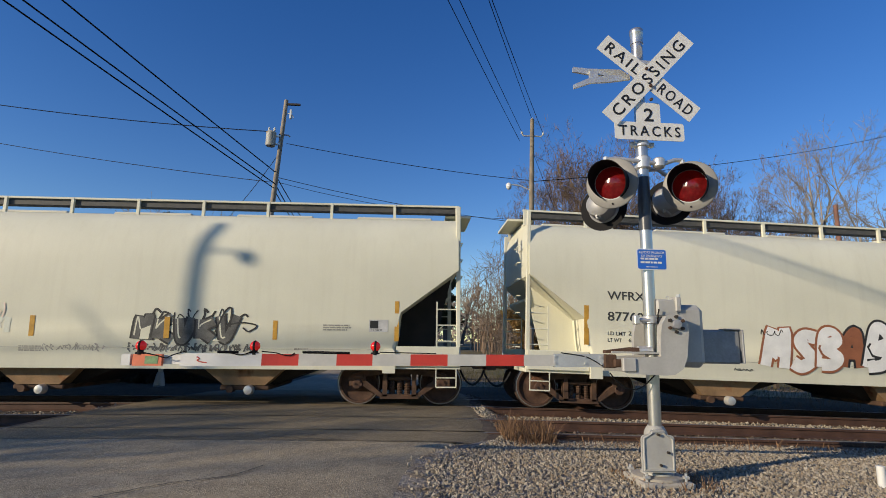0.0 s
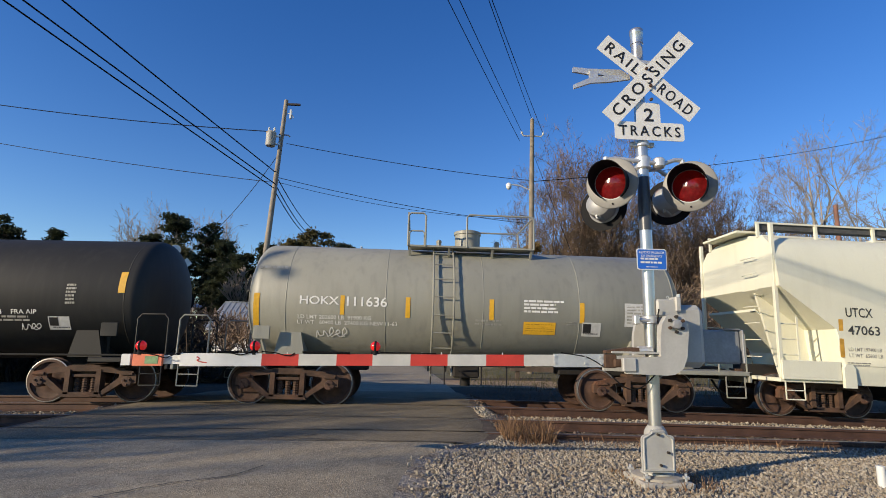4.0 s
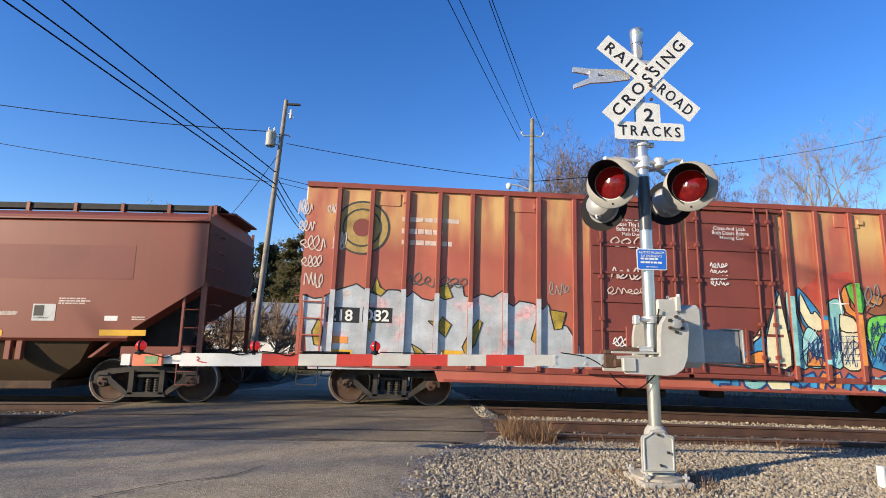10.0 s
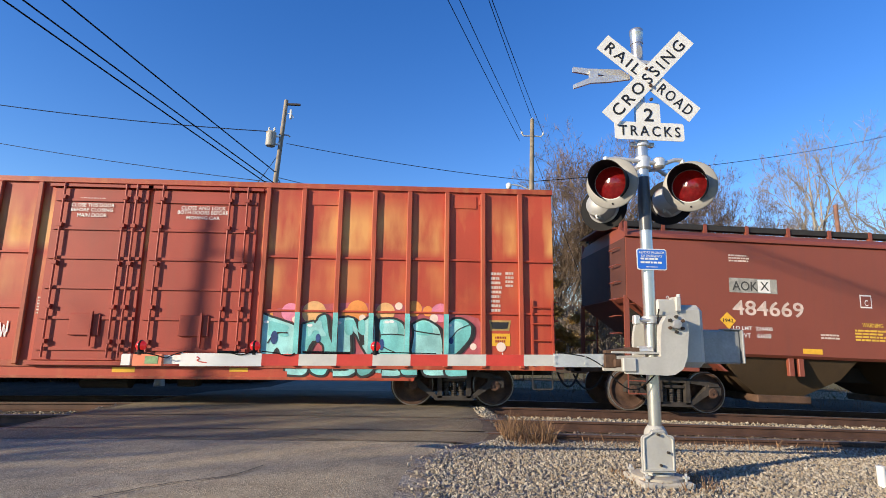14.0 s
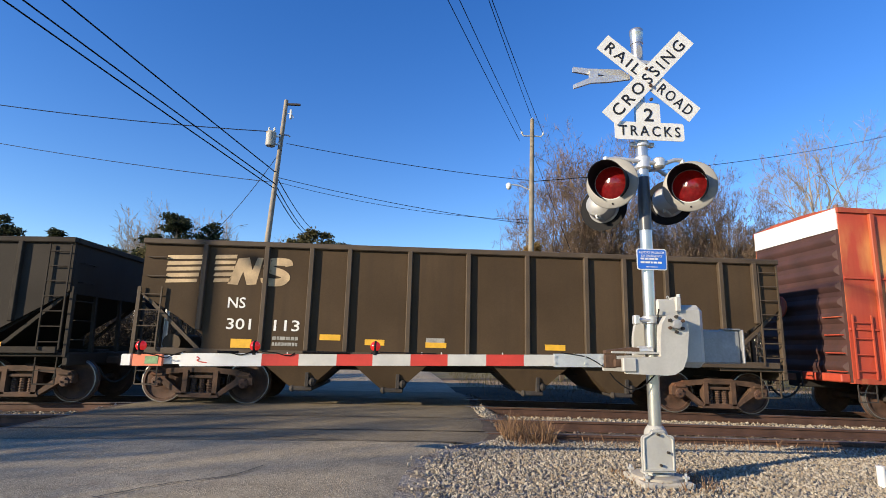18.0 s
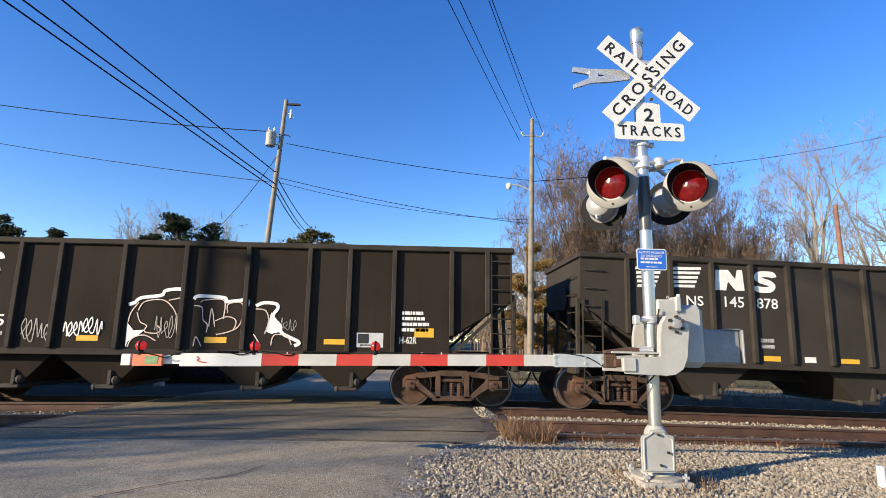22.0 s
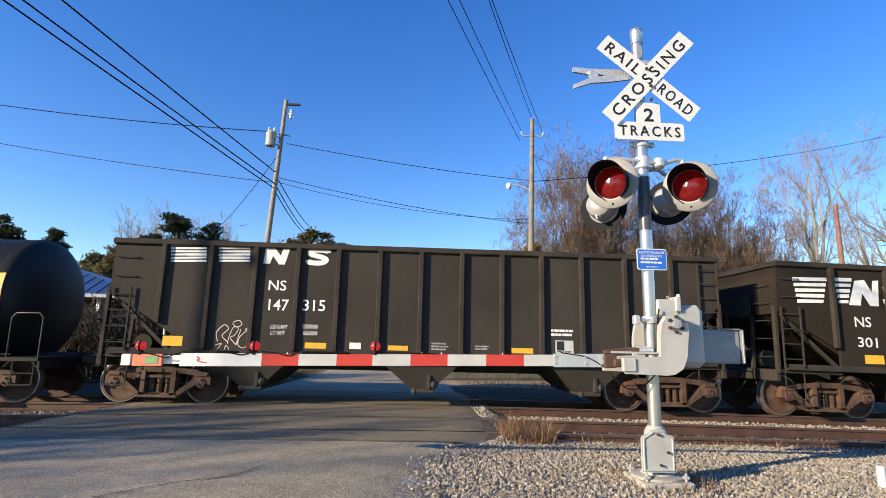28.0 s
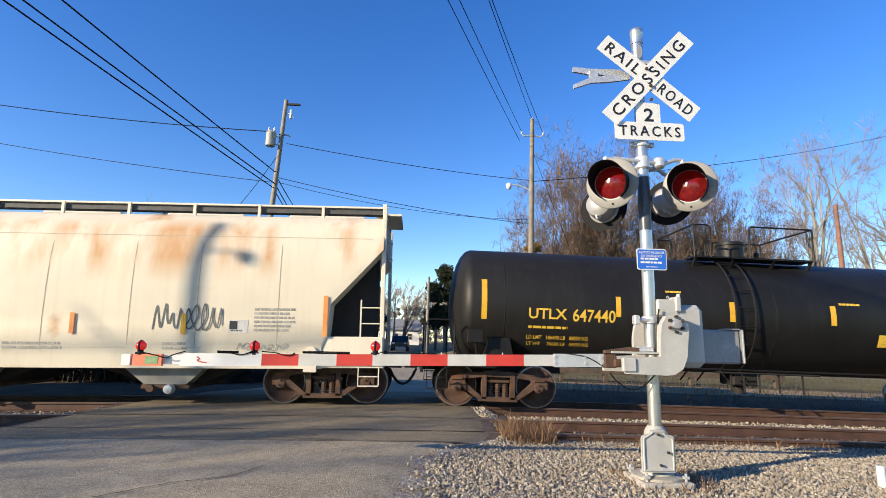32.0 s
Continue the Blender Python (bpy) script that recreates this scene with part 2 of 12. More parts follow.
def painted(pts, surf, material, parent, lift, line=0.03):
    """One flat graffiti shape with a hand-drawn dark outline."""
    if line:
        pts = curve_pts(pts + pts[:1], 3)[:-1]
    g = patch("graffiti", pts, surf, material, parent, lift, "flat spray-painted graffiti shape")
    if line:
        vs, fs = [], []
        stroke(vs, fs, pts + pts[:1], line, surf, lift + 0.0018)
        flat("graffiti_outline", vs, fs, SPRAY_BLACK, parent, "thin dark graffiti outline")
    return g


def line_mark(pts, w, surf, material, parent, lift=0.012):
    """One curved hand-sprayed line."""
    vs, fs = [], []
    stroke(vs, fs, curve_pts(pts, 5), w, surf, lift)
    return flat("graffiti", vs, fs, material, parent, "hand-sprayed graffiti line")
# ---- materials ----
def paint(name, base, rough=0.55, metal=0.0, var=0.18, scale=1.2, rust=0.0, rust_col=(0.16, 0.06, 0.025), streak=0.0, streak_col=(0.05, 0.045, 0.04), bump=0.15, fine=40.0, glow=None, rust_scale=1.6, spec=0.5, soft_rust=0.07, fade=None):
    """Paint, metal or stone: base colour with broad and fine variation, optional rust patches and rain streaks."""
    m = bpy.data.materials.new(name)
    m.use_nodes = True
    nt = m.node_tree
    n, l = nt.nodes, nt.links
    b = n["Principled BSDF"]
    b.inputs["Roughness"].default_value, b.inputs["Metallic"].default_value = rough, metal
    b.inputs["Specular IOR Level"].default_value = spec
    tc = n.new("ShaderNodeTexCoord")

    def noise_tex(sc, detail=4.0, stretch=None):
        t = n.new("ShaderNodeTexNoise")
        t.inputs["Scale"].default_value, t.inputs["Detail"].default_value = sc, detail
        if stretch:
            mp = n.new("ShaderNodeMapping")
            mp.inputs["Scale"].default_value = stretch
            l.new(tc.outputs["Object"], mp.inputs["Vector"])
            l.new(mp.outputs[0], t.inputs["Vector"])
        else:
            l.new(tc.outputs["Object"], t.inputs["Vector"])
        return t

    def ramp(src, lo, hi, a=(0, 0, 0), c=(1, 1, 1)):
        r = n.new("ShaderNodeValToRGB")
        r.color_ramp.elements[0].position, r.color_ramp.elements[1].position = lo, hi
        r.color_ramp.elements[0].color, r.color_ramp.elements[1].color = (*a, 1), (*c, 1)
        l.new(src, r.inputs[0])
        return r

    def mix(fac, a, c, mode="MIX"):
        x = n.new("ShaderNodeMix")
        x.data_type, x.blend_type = "RGBA", mode
        for src, i in ((fac, 0), (a, 6), (c, 7)):
            if isinstance(src, (int, float)):
                x.inputs[i].default_value = src
            elif isinstance(src, tuple):
                x.inputs[i].default_value = (*src, 1)
            else:
                l.new(src, x.inputs[i])
        return x.outputs[2]

    broad, small = noise_tex(scale), noise_tex(fine, 3.0)
    dark, light = tuple(c * (1 - var) for c in base), tuple(min(1, c * (1 + var)) for c in base)
    col = ramp(broad.outputs[0], 0.3, 0.7, dark, light).outputs[0]
    g = ramp(small.outputs[0], 0.25, 0.75, (1 - var * 0.7,) * 3, (1.0,) * 3).outputs[0]
    col = mix(1.0, col, g, "MULTIPLY")
    if streak > 0:
        s = noise_tex(1.0, 3.0, (7.0, 7.0, 0.45))
        col = mix(ramp(s.outputs[0], 0.5, 0.78, (0, 0, 0), (streak,) * 3).outputs[0], col, streak_col)
    if rust > 0:
        s = noise_tex(rust_scale, 8.0)
        lo = 0.66 - 0.3 * rust
        f = ramp(s.outputs[0], lo, lo + soft_rust)
        s2 = noise_tex(9.0, 5.0)
        rc = ramp(s2.outputs[0], 0.3, 0.7, tuple(c * 0.6 for c in rust_col), tuple(min(1, c * 1.5) for c in rust_col)).outputs[0]
        col = mix(f.outputs[0], col, rc)
        rr = n.new("ShaderNodeMapRange")
        rr.inputs[3].default_value, rr.inputs[4].default_value = rough, 0.9
        l.new(f.outputs[0], rr.inputs[0])
        l.new(rr.outputs[0], b.inputs["Roughness"])
    for fz0, fz1, fz2, fz3, fcol, famt in fade or ():
        # sun-bleached paint in upright patches, fading out above and below
        s = noise_tex(1.0, 5.0, (1.5, 1.5, 0.4))
        up = n.new("ShaderNodeSeparateXYZ")
        l.new(tc.outputs["Object"], up.inputs[0])
        band = n.new("ShaderNodeValToRGB")
        be = band.color_ramp.elements
        for fp, fv in ((fz0, 0), (fz1, 1), (fz2, 1), (fz3, 0)):
            e2 = be.new(fp / 6.0)
            e2.color = (fv, fv, fv, 1)
        be[0].color = be[len(be) - 1].color = (0, 0, 0, 1)
        dv = n.new("ShaderNodeMath")
        dv.operation = "DIVIDE"
        dv.inputs[1].default_value = 6.0
        l.new(up.outputs[2], dv.inputs[0])
        l.new(dv.outputs[0], band.inputs[0])
        fm = mix(1.0, band.outputs[0], ramp(s.outputs[0], 0.40, 0.62, (0, 0, 0), (famt,) * 3).outputs[0], "MULTIPLY")
        col = mix(fm, col, fcol)
    l.new(col, b.inputs["Base Color"])
    if bump > 0:
        bp = n.new("ShaderNodeBump")
        bp.inputs["Strength"].default_value, bp.inputs["Distance"].default_value = bump, 0.01
        l.new(small.outputs[0], bp.inputs["Height"])
        l.new(bp.outputs[0], b.inputs["Normal"])
    if glow:
        b.inputs["Emission Color"].default_value, b.inputs["Emission Strength"].default_value = (*glow[0], 1), glow[1]
    return m


GREY_HOPPER = paint("grey_hopper_paint", (0.67, 0.66, 0.525), 0.55, spec=0.35, var=0.07, scale=0.5, streak=0.16, streak_col=(0.47, 0.44, 0.33), bump=0.05)
CREAM_HOPPER = paint("cream_hopper_paint", (0.68, 0.61, 0.465), 0.55, spec=0.35, var=0.06, scale=0.6, rust=0.13, soft_rust=0.16, rust_col=(0.44, 0.20, 0.06), streak=0.25, streak_col=(0.52, 0.41, 0.25), bump=0.06, rust_scale=0.9, fade=[(2.5, 3.05, 3.65, 3.95, (0.50, 0.25, 0.085), 0.85)])
CREAM_SEAM = paint("cream_weld_seam_paint", (0.42, 0.34, 0.23), 0.6, var=0.2, scale=3, bump=0.05)
CREAM_PLAIN = paint("cream_plain_paint", (0.70, 0.63, 0.49), 0.5, var=0.08, scale=0.8, streak=0.2, streak_col=(0.5, 0.4, 0.26), bump=0.06)
# grey that holds the shade of the cream car's ends; also its outlet pans
END_SHADE_GREY = paint("shaded_car_end_and_outlet_paint", (0.26, 0.25, 0.225), 0.7, var=0.2, scale=1.5, streak=0.4, streak_col=(0.12, 0.11, 0.10), bump=0.08)
SEAM = paint("weld_seam_paint", (0.50, 0.485, 0.39), 0.55, var=0.15, scale=3, bump=0.05)
OUTLET_TAN = paint("rust_stained_outlet_paint", (0.30, 0.19, 0.10), 0.8, var=0.25, scale=3, rust=0.25, rust_col=(0.20, 0.09, 0.04), bump=0.15)
BROWN_HOPPER = paint("brown_hopper_paint", (0.215, 0.055, 0.032), 0.5, var=0.08, scale=0.5, streak=0.2, streak_col=(0.12, 0.05, 0.04), bump=0.06)
# darker copy of the hopper brown: the ends' shade is in the colour
BROWN_END_SHADE = paint("shaded_brown_end_paint", (0.085, 0.028, 0.020), 0.7, var=0.2, scale=1.5, streak=0.4, streak_col=(0.04, 0.025, 0.02), bump=0.08)
TANK_GREY = paint("grey_tank_paint", (0.265, 0.262, 0.218), 0.5, var=0.1, scale=0.7, streak=0.35, streak_col=(0.12, 0.12, 0.115), bump=0.05)
TANK_CHARCOAL = paint("charcoal_tank_paint", (0.030, 0.029, 0.026), 0.6, spec=0.3, var=0.15, scale=0.7, streak=0.4, streak_col=(0.05, 0.046, 0.04), bump=0.06)
TANK_BLACK = paint("black_tank_paint", (0.013, 0.0125, 0.012), 0.48, spec=0.22, var=0.2, scale=0.7, streak=0.3, streak_col=(0.03, 0.03, 0.03), bump=0.04)
BOX_RED = paint("faded_red_boxcar_paint", (0.41, 0.110, 0.072), 0.6, var=0.18, scale=0.8, rust=0.22, soft_rust=0.25, rust_col=(0.45, 0.17, 0.085), streak=0.35, streak_col=(0.46, 0.16, 0.095), bump=0.1, rust_scale=0.7, fade=[(3.2, 4.1, 4.6, 4.8, (0.62, 0.40, 0.15), 0.95), (1.2, 1.9, 2.6, 3.4, (0.50, 0.22, 0.10), 0.2)])
BOX_RED_POST = paint("dark_red_post_paint", (0.25, 0.055, 0.036), 0.6, var=0.15, scale=1.2, streak=0.3, streak_col=(0.30, 0.10, 0.05), bump=0.1)
BOX_DOOR = paint("dark_red_door_paint", (0.19, 0.045, 0.033), 0.6, var=0.12, scale=0.9, streak=0.2, streak_col=(0.2, 0.07, 0.04), bump=0.08)
BOX_ORANGE = paint("rusty_orange_boxcar_paint", (0.41, 0.056, 0.026), 0.6, var=0.16, scale=0.8, rust=0.22, soft_rust=0.25, rust_col=(0.50, 0.14, 0.045), streak=0.35, streak_col=(0.47, 0.12, 0.045), bump=0.1, rust_scale=0.7, fade=[(3.15, 3.35, 3.9, 4.5, (0.68, 0.36, 0.11), 0.8), (2.1, 2.5, 2.9, 3.1, (0.60, 0.26, 0.08), 0.55)])
BOX_ORANGE_POST = paint("rusty_red_post_paint", (0.36, 0.06, 0.025), 0.6, var=0.16, scale=1.2, streak=0.5, streak_col=(0.50, 0.20, 0.07), bump=0.1)
BOX_ORANGE_DOOR = paint("red_plug_door_paint", (0.33, 0.042, 0.022), 0.6, var=0.14, scale=0.9, streak=0.3, streak_col=(0.2, 0.05, 0.03), bump=0.08)
COAL_BROWN = paint("dusty_brown_and_bay_shade_paint", (0.070, 0.047, 0.027), 0.8, spec=0.15, var=0.2, scale=0.6, streak=0.4, streak_col=(0.045, 0.032, 0.022), bump=0.12)
COAL_BLACK = paint("black_hopper_paint", (0.046, 0.040, 0.034), 0.75, spec=0.08, var=0.2, scale=0.6, streak=0.35, streak_col=(0.052, 0.044, 0.036), bump=0.1)
COAL_GREY = paint("weathered_black_hopper_paint", (0.030, 0.024, 0.0185), 0.78, spec=0.07, var=0.2, scale=0.6, streak=0.4, streak_col=(0.038, 0.030, 0.022), bump=0.1)
RIB_BROWN = paint("worn_brown_post_paint", (0.072, 0.050, 0.030), 0.75, var=0.25, scale=2.0, bump=0.12)
RIB_BLACK = paint("worn_black_post_paint", (0.046, 0.039, 0.032), 0.75, spec=0.10, var=0.25, scale=2.0, bump=0.1)
COAL_LOAD = paint("coal_load", (0.012, 0.012, 0.012), 0.8, var=0.5, scale=6, bump=0.8)
CAST_RUST = paint("rusty_cast_steel", (0.085, 0.046, 0.027), 0.85, var=0.4, scale=4, bump=0.35, rust=0.3, rust_col=(0.12, 0.045, 0.02), soft_rust=0.2)
CAST_DARK = paint("grimy_cast_steel", (0.038, 0.031, 0.026), 0.8, var=0.4, scale=4, bump=0.35)
WHEEL = paint("rusty_wheel_steel", (0.075, 0.038, 0.024), 0.8, var=0.4, scale=5, bump=0.25)
TREAD = paint("polished_wheel_tread", (0.30, 0.28, 0.26), 0.42, 0.8, var=0.1, scale=6, bump=0.05)
# also stands in for the shade inside the hopper end bays
UNDER = paint("underframe_grime_and_bay_shade", (0.017, 0.014, 0.012), 0.85, var=0.35, scale=3, bump=0.3)
GRATE = paint("dark_walkway_grating", (0.07, 0.07, 0.068), 0.7, var=0.2, scale=8, bump=0.4)
GRATE_DARK = paint("sooty_walkway_grating", (0.022, 0.021, 0.020), 0.8, var=0.3, scale=8, bump=0.5)
RUBBER = paint("black_rubber", (0.012, 0.012, 0.012), 0.7, var=0.2, scale=5, bump=0.1)
GALV = paint("galvanised_steel", (0.62, 0.62, 0.60), 0.38, 0.55, var=0.1, scale=5, bump=0.06)
ALU = paint("aluminium_mast", (0.52, 0.52, 0.50), 0.30, 0.8, var=0.08, scale=4, streak=0.25, streak_col=(0.34, 0.33, 0.31), bump=0.04)
LIGHT_GREY = paint("light_grey_enamel", (0.40, 0.395, 0.365), 0.5, var=0.12, scale=3, streak=0.25, streak_col=(0.27, 0.255, 0.22), bump=0.06, rust=0.06, rust_col=(0.25, 0.17, 0.10))
WRAP_DARK = paint("dark_slate_wrap", (0.050, 0.056, 0.066), 0.35, var=0.15, scale=5, bump=0.04)
STEEL_GREY = paint("dull_grey_enamel", (0.31, 0.315, 0.32), 0.5, 0.2, var=0.1, scale=3, rust=0.05, bump=0.08)
WEIGHT_GREY = paint("weathered_counterweight_enamel", (0.25, 0.262, 0.275), 0.5, 0.1, var=0.25, scale=2.5, streak=0.5, streak_col=(0.15, 0.15, 0.15), rust=0.18, rust_col=(0.22, 0.11, 0.05), rust_scale=3.0, bump=0.1)
# boxcar end colour, darkened to hold the shade of the ends
BOX_END_SHADE = paint("shaded_boxcar_end_paint", (0.060, 0.024, 0.020), 0.75, var=0.3, scale=1.5, streak=0.4, streak_col=(0.03, 0.02, 0.018), bump=0.1)
LAMP_DISC = paint("pale_grey_lamp_disc", (0.21, 0.205, 0.19), 0.5, var=0.1, scale=4, streak=0.2, streak_col=(0.25, 0.235, 0.2), bump=0.04)
BLACK_HOOD = paint("flat_black_enamel", (0.012, 0.012, 0.013), 0.75, spec=0.15, var=0.2, scale=5, bump=0.05)
SIGN_WHITE = paint("white_reflective_sheet", (0.66, 0.66, 0.63), 0.45, var=0.06, scale=5, streak=0.1, streak_col=(0.6, 0.58, 0.52), bump=0.02)
SIGN_BLACK = paint("black_sign_ink", (0.012, 0.012, 0.012), 0.5, var=0.1, scale=8, bump=0.0)
SIGN_BLUE = paint("blue_sign_sheet", (0.02, 0.13, 0.55), 0.4, var=0.05, scale=8, bump=0.0)
ARM_WHITE = paint("white_gate_arm", (0.70, 0.69, 0.65), 0.45, var=0.06, scale=6, bump=0.03)
ARM_GREY = paint("aged_reflective_gate_arm", (0.50, 0.49, 0.45), 0.45, var=0.08, scale=6, bump=0.03)
ARM_RED = paint("red_reflective_tape", (0.52, 0.045, 0.030), 0.45, var=0.1, scale=6, bump=0.02)
ARM_ORANGE = paint("faded_orange_tape", (0.72, 0.20, 0.10), 0.5, var=0.1, scale=6, bump=0.02)
ARM_GREEN = paint("green_label", (0.22, 0.34, 0.16), 0.5, var=0.2, scale=30, bump=0.0)
LENS_RED = paint("red_lamp_lens", (0.125, 0.006, 0.007), 0.14, var=0.35, scale=14, bump=0.35, fine=30, glow=((1.0, 0.03, 0.02), 0.02))
LENS_LIT = paint("lit_red_lens", (0.5, 0.012, 0.01), 0.2, var=0.2, scale=14, bump=0.2, glow=((1.0, 0.04, 0.02), 0.3))
BULB_RED = paint("lit_red_gate_lamp", (0.55, 0.015, 0.015), 0.2, var=0.1, scale=14, bump=0.1, glow=((1.0, 0.03, 0.02), 0.25))
INK_WHITE = paint("white_stencil_paint", (0.74, 0.73, 0.69), 0.6, var=0.1, scale=8, bump=0.03)
INK_FADED = paint("faded_white_stencil_paint", (0.62, 0.50, 0.43), 0.6, var=0.2, scale=8, bump=0.03)
INK_DARK = paint("dark_stencil_paint", (0.05, 0.05, 0.045), 0.6, var=0.2, scale=8, bump=0.03)
INK_PALE = paint("worn_grey_stencil_paint", (0.33, 0.32, 0.28), 0.6, var=0.3, scale=9, bump=0.03)
INK_YELLOW = paint("yellow_stencil_paint", (0.72, 0.46, 0.05), 0.5, var=0.1, scale=8, bump=0.03)
REFLECT = paint("yellow_reflective_tape", (0.72, 0.40, 0.03), 0.4, var=0.1, scale=9, bump=0.02)
REFLECT_OLD = paint("old_amber_reflective_tape", (0.55, 0.30, 0.04), 0.45, var=0.2, scale=9, bump=0.02)
PLACARD = paint("white_placard", (0.52, 0.52, 0.50), 0.5, var=0.12, scale=9, bump=0.0)
BOX_BLACKINK = paint("black_placard", (0.02, 0.02, 0.02), 0.5, var=0.1, scale=9, bump=0.0)
OLD_LOGO = paint("rust_stained_white_paint", (0.50, 0.36, 0.20), 0.7, var=0.3, scale=3, rust=0.12, rust_col=(0.3, 0.12, 0.04), bump=0.05)
GOLD_WORN = paint("worn_gold_paint", (0.40, 0.27, 0.09), 0.7, var=0.3, scale=4, bump=0.05)
SPRAY_BLACK = paint("black_spray_paint", (0.025, 0.024, 0.023), 0.6, var=0.35, scale=6, bump=0.03)
SPRAY_DUSK = paint("thin_black_spray_paint", (0.12, 0.12, 0.11), 0.6, var=0.45, scale=5, bump=0.03)
SPRAY_WHITE = paint("white_spray_paint", (0.76, 0.76, 0.73), 0.6, var=0.1, scale=4, bump=0.03)
SPRAY_SILVER = paint("silver_spray_paint", (0.50, 0.53, 0.55), 0.45, 0.15, var=0.25, scale=2.5, rust=0.36, rust_col=(0.60, 0.36, 0.37), soft_rust=0.12, rust_scale=2.2, streak=0.3, streak_col=(0.66, 0.68, 0.69), bump=0.05)
SPRAY_BROWN = paint("brown_spray_paint", (0.30, 0.11, 0.05), 0.6, var=0.15, scale=4, bump=0.03)
SPRAY_GREEN = paint("lime_spray_paint", (0.17, 0.58, 0.09), 0.6, var=0.35, scale=4, bump=0.03)
SPRAY_YELLOW = paint("mustard_spray_paint", (0.42, 0.30, 0.04), 0.6, var=0.45, scale=5, bump=0.03)
SPRAY_MUSTARD = paint("faded_mustard_spray_paint", (0.15, 0.115, 0.022), 0.7, spec=0.2, var=0.45, scale=2.5, streak=0.3, streak_col=(0.08, 0.066, 0.025), bump=0.02)
SPRAY_TURQ = paint("turquoise_spray_paint", (0.17, 0.52, 0.50), 0.6, var=0.35, scale=2.5, bump=0.03)
SPRAY_TEAL = paint("pale_teal_spray_paint", (0.30, 0.62, 0.60), 0.6, var=0.3, scale=2.5, bump=0.03)
SPRAY_BLUE = paint("blue_spray_paint", (0.05, 0.27, 0.52), 0.6, var=0.35, scale=3, bump=0.03)
SPRAY_NAVY = paint("navy_spray_paint", (0.02, 0.05, 0.17), 0.6, var=0.3, scale=3, bump=0.03)
SPRAY_CREAM = paint("cream_spray_paint", (0.72, 0.66, 0.42), 0.6, var=0.15, scale=3, bump=0.03)
SPRAY_ORANGE = paint("orange_spray_paint", (0.74, 0.27, 0.06), 0.6, var=0.25, scale=3, bump=0.03)
SPRAY_APRICOT = paint("apricot_spray_paint", (0.72, 0.40, 0.16), 0.6, var=0.2, scale=3, bump=0.03)
SPRAY_PINK = paint("pink_spray_paint", (0.62, 0.20, 0.30), 0.6, var=0.3, scale=3, bump=0.03)
SPRAY_RED = paint("thin_red_spray_paint", (0.50, 0.085, 0.055), 0.6, var=0.3, scale=2, bump=0.03)
SPRAY_HAZE = paint("thin_purple_spray_paint", (0.40, 0.085, 0.095), 0.6, var=0.3, scale=2, rust=0.35, rust_col=(0.45, 0.12, 0.16), soft_rust=0.25, bump=0.03)
SPRAY_PEACH = paint("pale_worn_spray_paint", (0.75, 0.70, 0.52), 0.6, var=0.08, scale=4, bump=0.03)
SPRAY_MINT = paint("faded_mint_spray_paint", (0.64, 0.66, 0.55), 0.6, var=0.1, scale=4, bump=0.03)
SPRAY_ROSE = paint("faded_rose_spray_paint", (0.76, 0.60, 0.50), 0.6, var=0.1, scale=4, bump=0.03)
RAIL = paint("rusty_rail_steel", (0.075, 0.036, 0.022), 0.8, var=0.3, scale=3, bump=0.3)
RAIL_TOP = paint("polished_rail_head", (0.30, 0.27, 0.24), 0.35, 0.7, var=0.2, scale=5, bump=0.05)
TIE = paint("weathered_tie_wood", (0.10, 0.075, 0.055), 0.9, var=0.35, scale=3, bump=0.6)
POLE_BROWN = paint("weathered_brown_pole_wood", (0.24, 0.20, 0.145), 0.85, var=0.25, scale=3, streak=0.3, streak_col=(0.15, 0.12, 0.085), bump=0.4)
POLE_WOOD = paint("weathered_pole_wood", (0.29, 0.25, 0.20), 0.85, var=0.25, scale=3, streak=0.6, streak_col=(0.14, 0.12, 0.10), bump=0.4)
POLE_RED = paint("reddish_pole_wood", (0.22, 0.11, 0.08), 0.85, var=0.25, scale=3, streak=0.4, streak_col=(0.12, 0.07, 0.05), bump=0.4)
WIRE = paint("black_cable", (0.012, 0.012, 0.013), 0.8, spec=0.05, var=0.1, scale=5, bump=0.0)
WIRE_THIN = paint("grey_wire", (0.030, 0.030, 0.034), 0.8, spec=0.1, var=0.1, scale=5, bump=0.0)
CONCRETE = paint("weathered_concrete", (0.36, 0.33, 0.28), 0.9, var=0.15, scale=5, bump=0.5)
BARK = paint("grey_brown_bark", (0.17, 0.135, 0.105), 0.9, var=0.3, scale=4, bump=0.5)
BARK_PALE = paint("pale_grey_bark", (0.34, 0.30, 0.25), 0.9, var=0.3, scale=4, bump=0.4)
BRUSH_DARK = paint("dark_dead_brush", (0.055, 0.041, 0.026), 0.9, var=0.35, scale=2, bump=0.0)
TWIG_RED = paint("reddish_winter_twigs", (0.225, 0.158, 0.108), 0.9, var=0.25, scale=2, bump=0.0)
TWIG_GREY = paint("grey_winter_twigs", (0.30, 0.255, 0.205), 0.9, var=0.25, scale=2, bump=0.0)
NEEDLE = paint("dark_pine_needles", (0.050, 0.062, 0.030), 0.8, var=0.4, scale=1.5, bump=0.0)
NEEDLE_OLIVE = paint("olive_pine_needles", (0.175, 0.155, 0.070), 0.8, var=0.35, scale=1.2, bump=0.0)
LEAF_GOLD = paint("golden_winter_leaves", (0.36, 0.235, 0.085), 0.8, var=0.4, scale=1.5, bump=0.0)
DRY_GRASS = paint("dry_weeds", (0.20, 0.115, 0.06), 0.9, var=0.3, scale=3, bump=0.0)
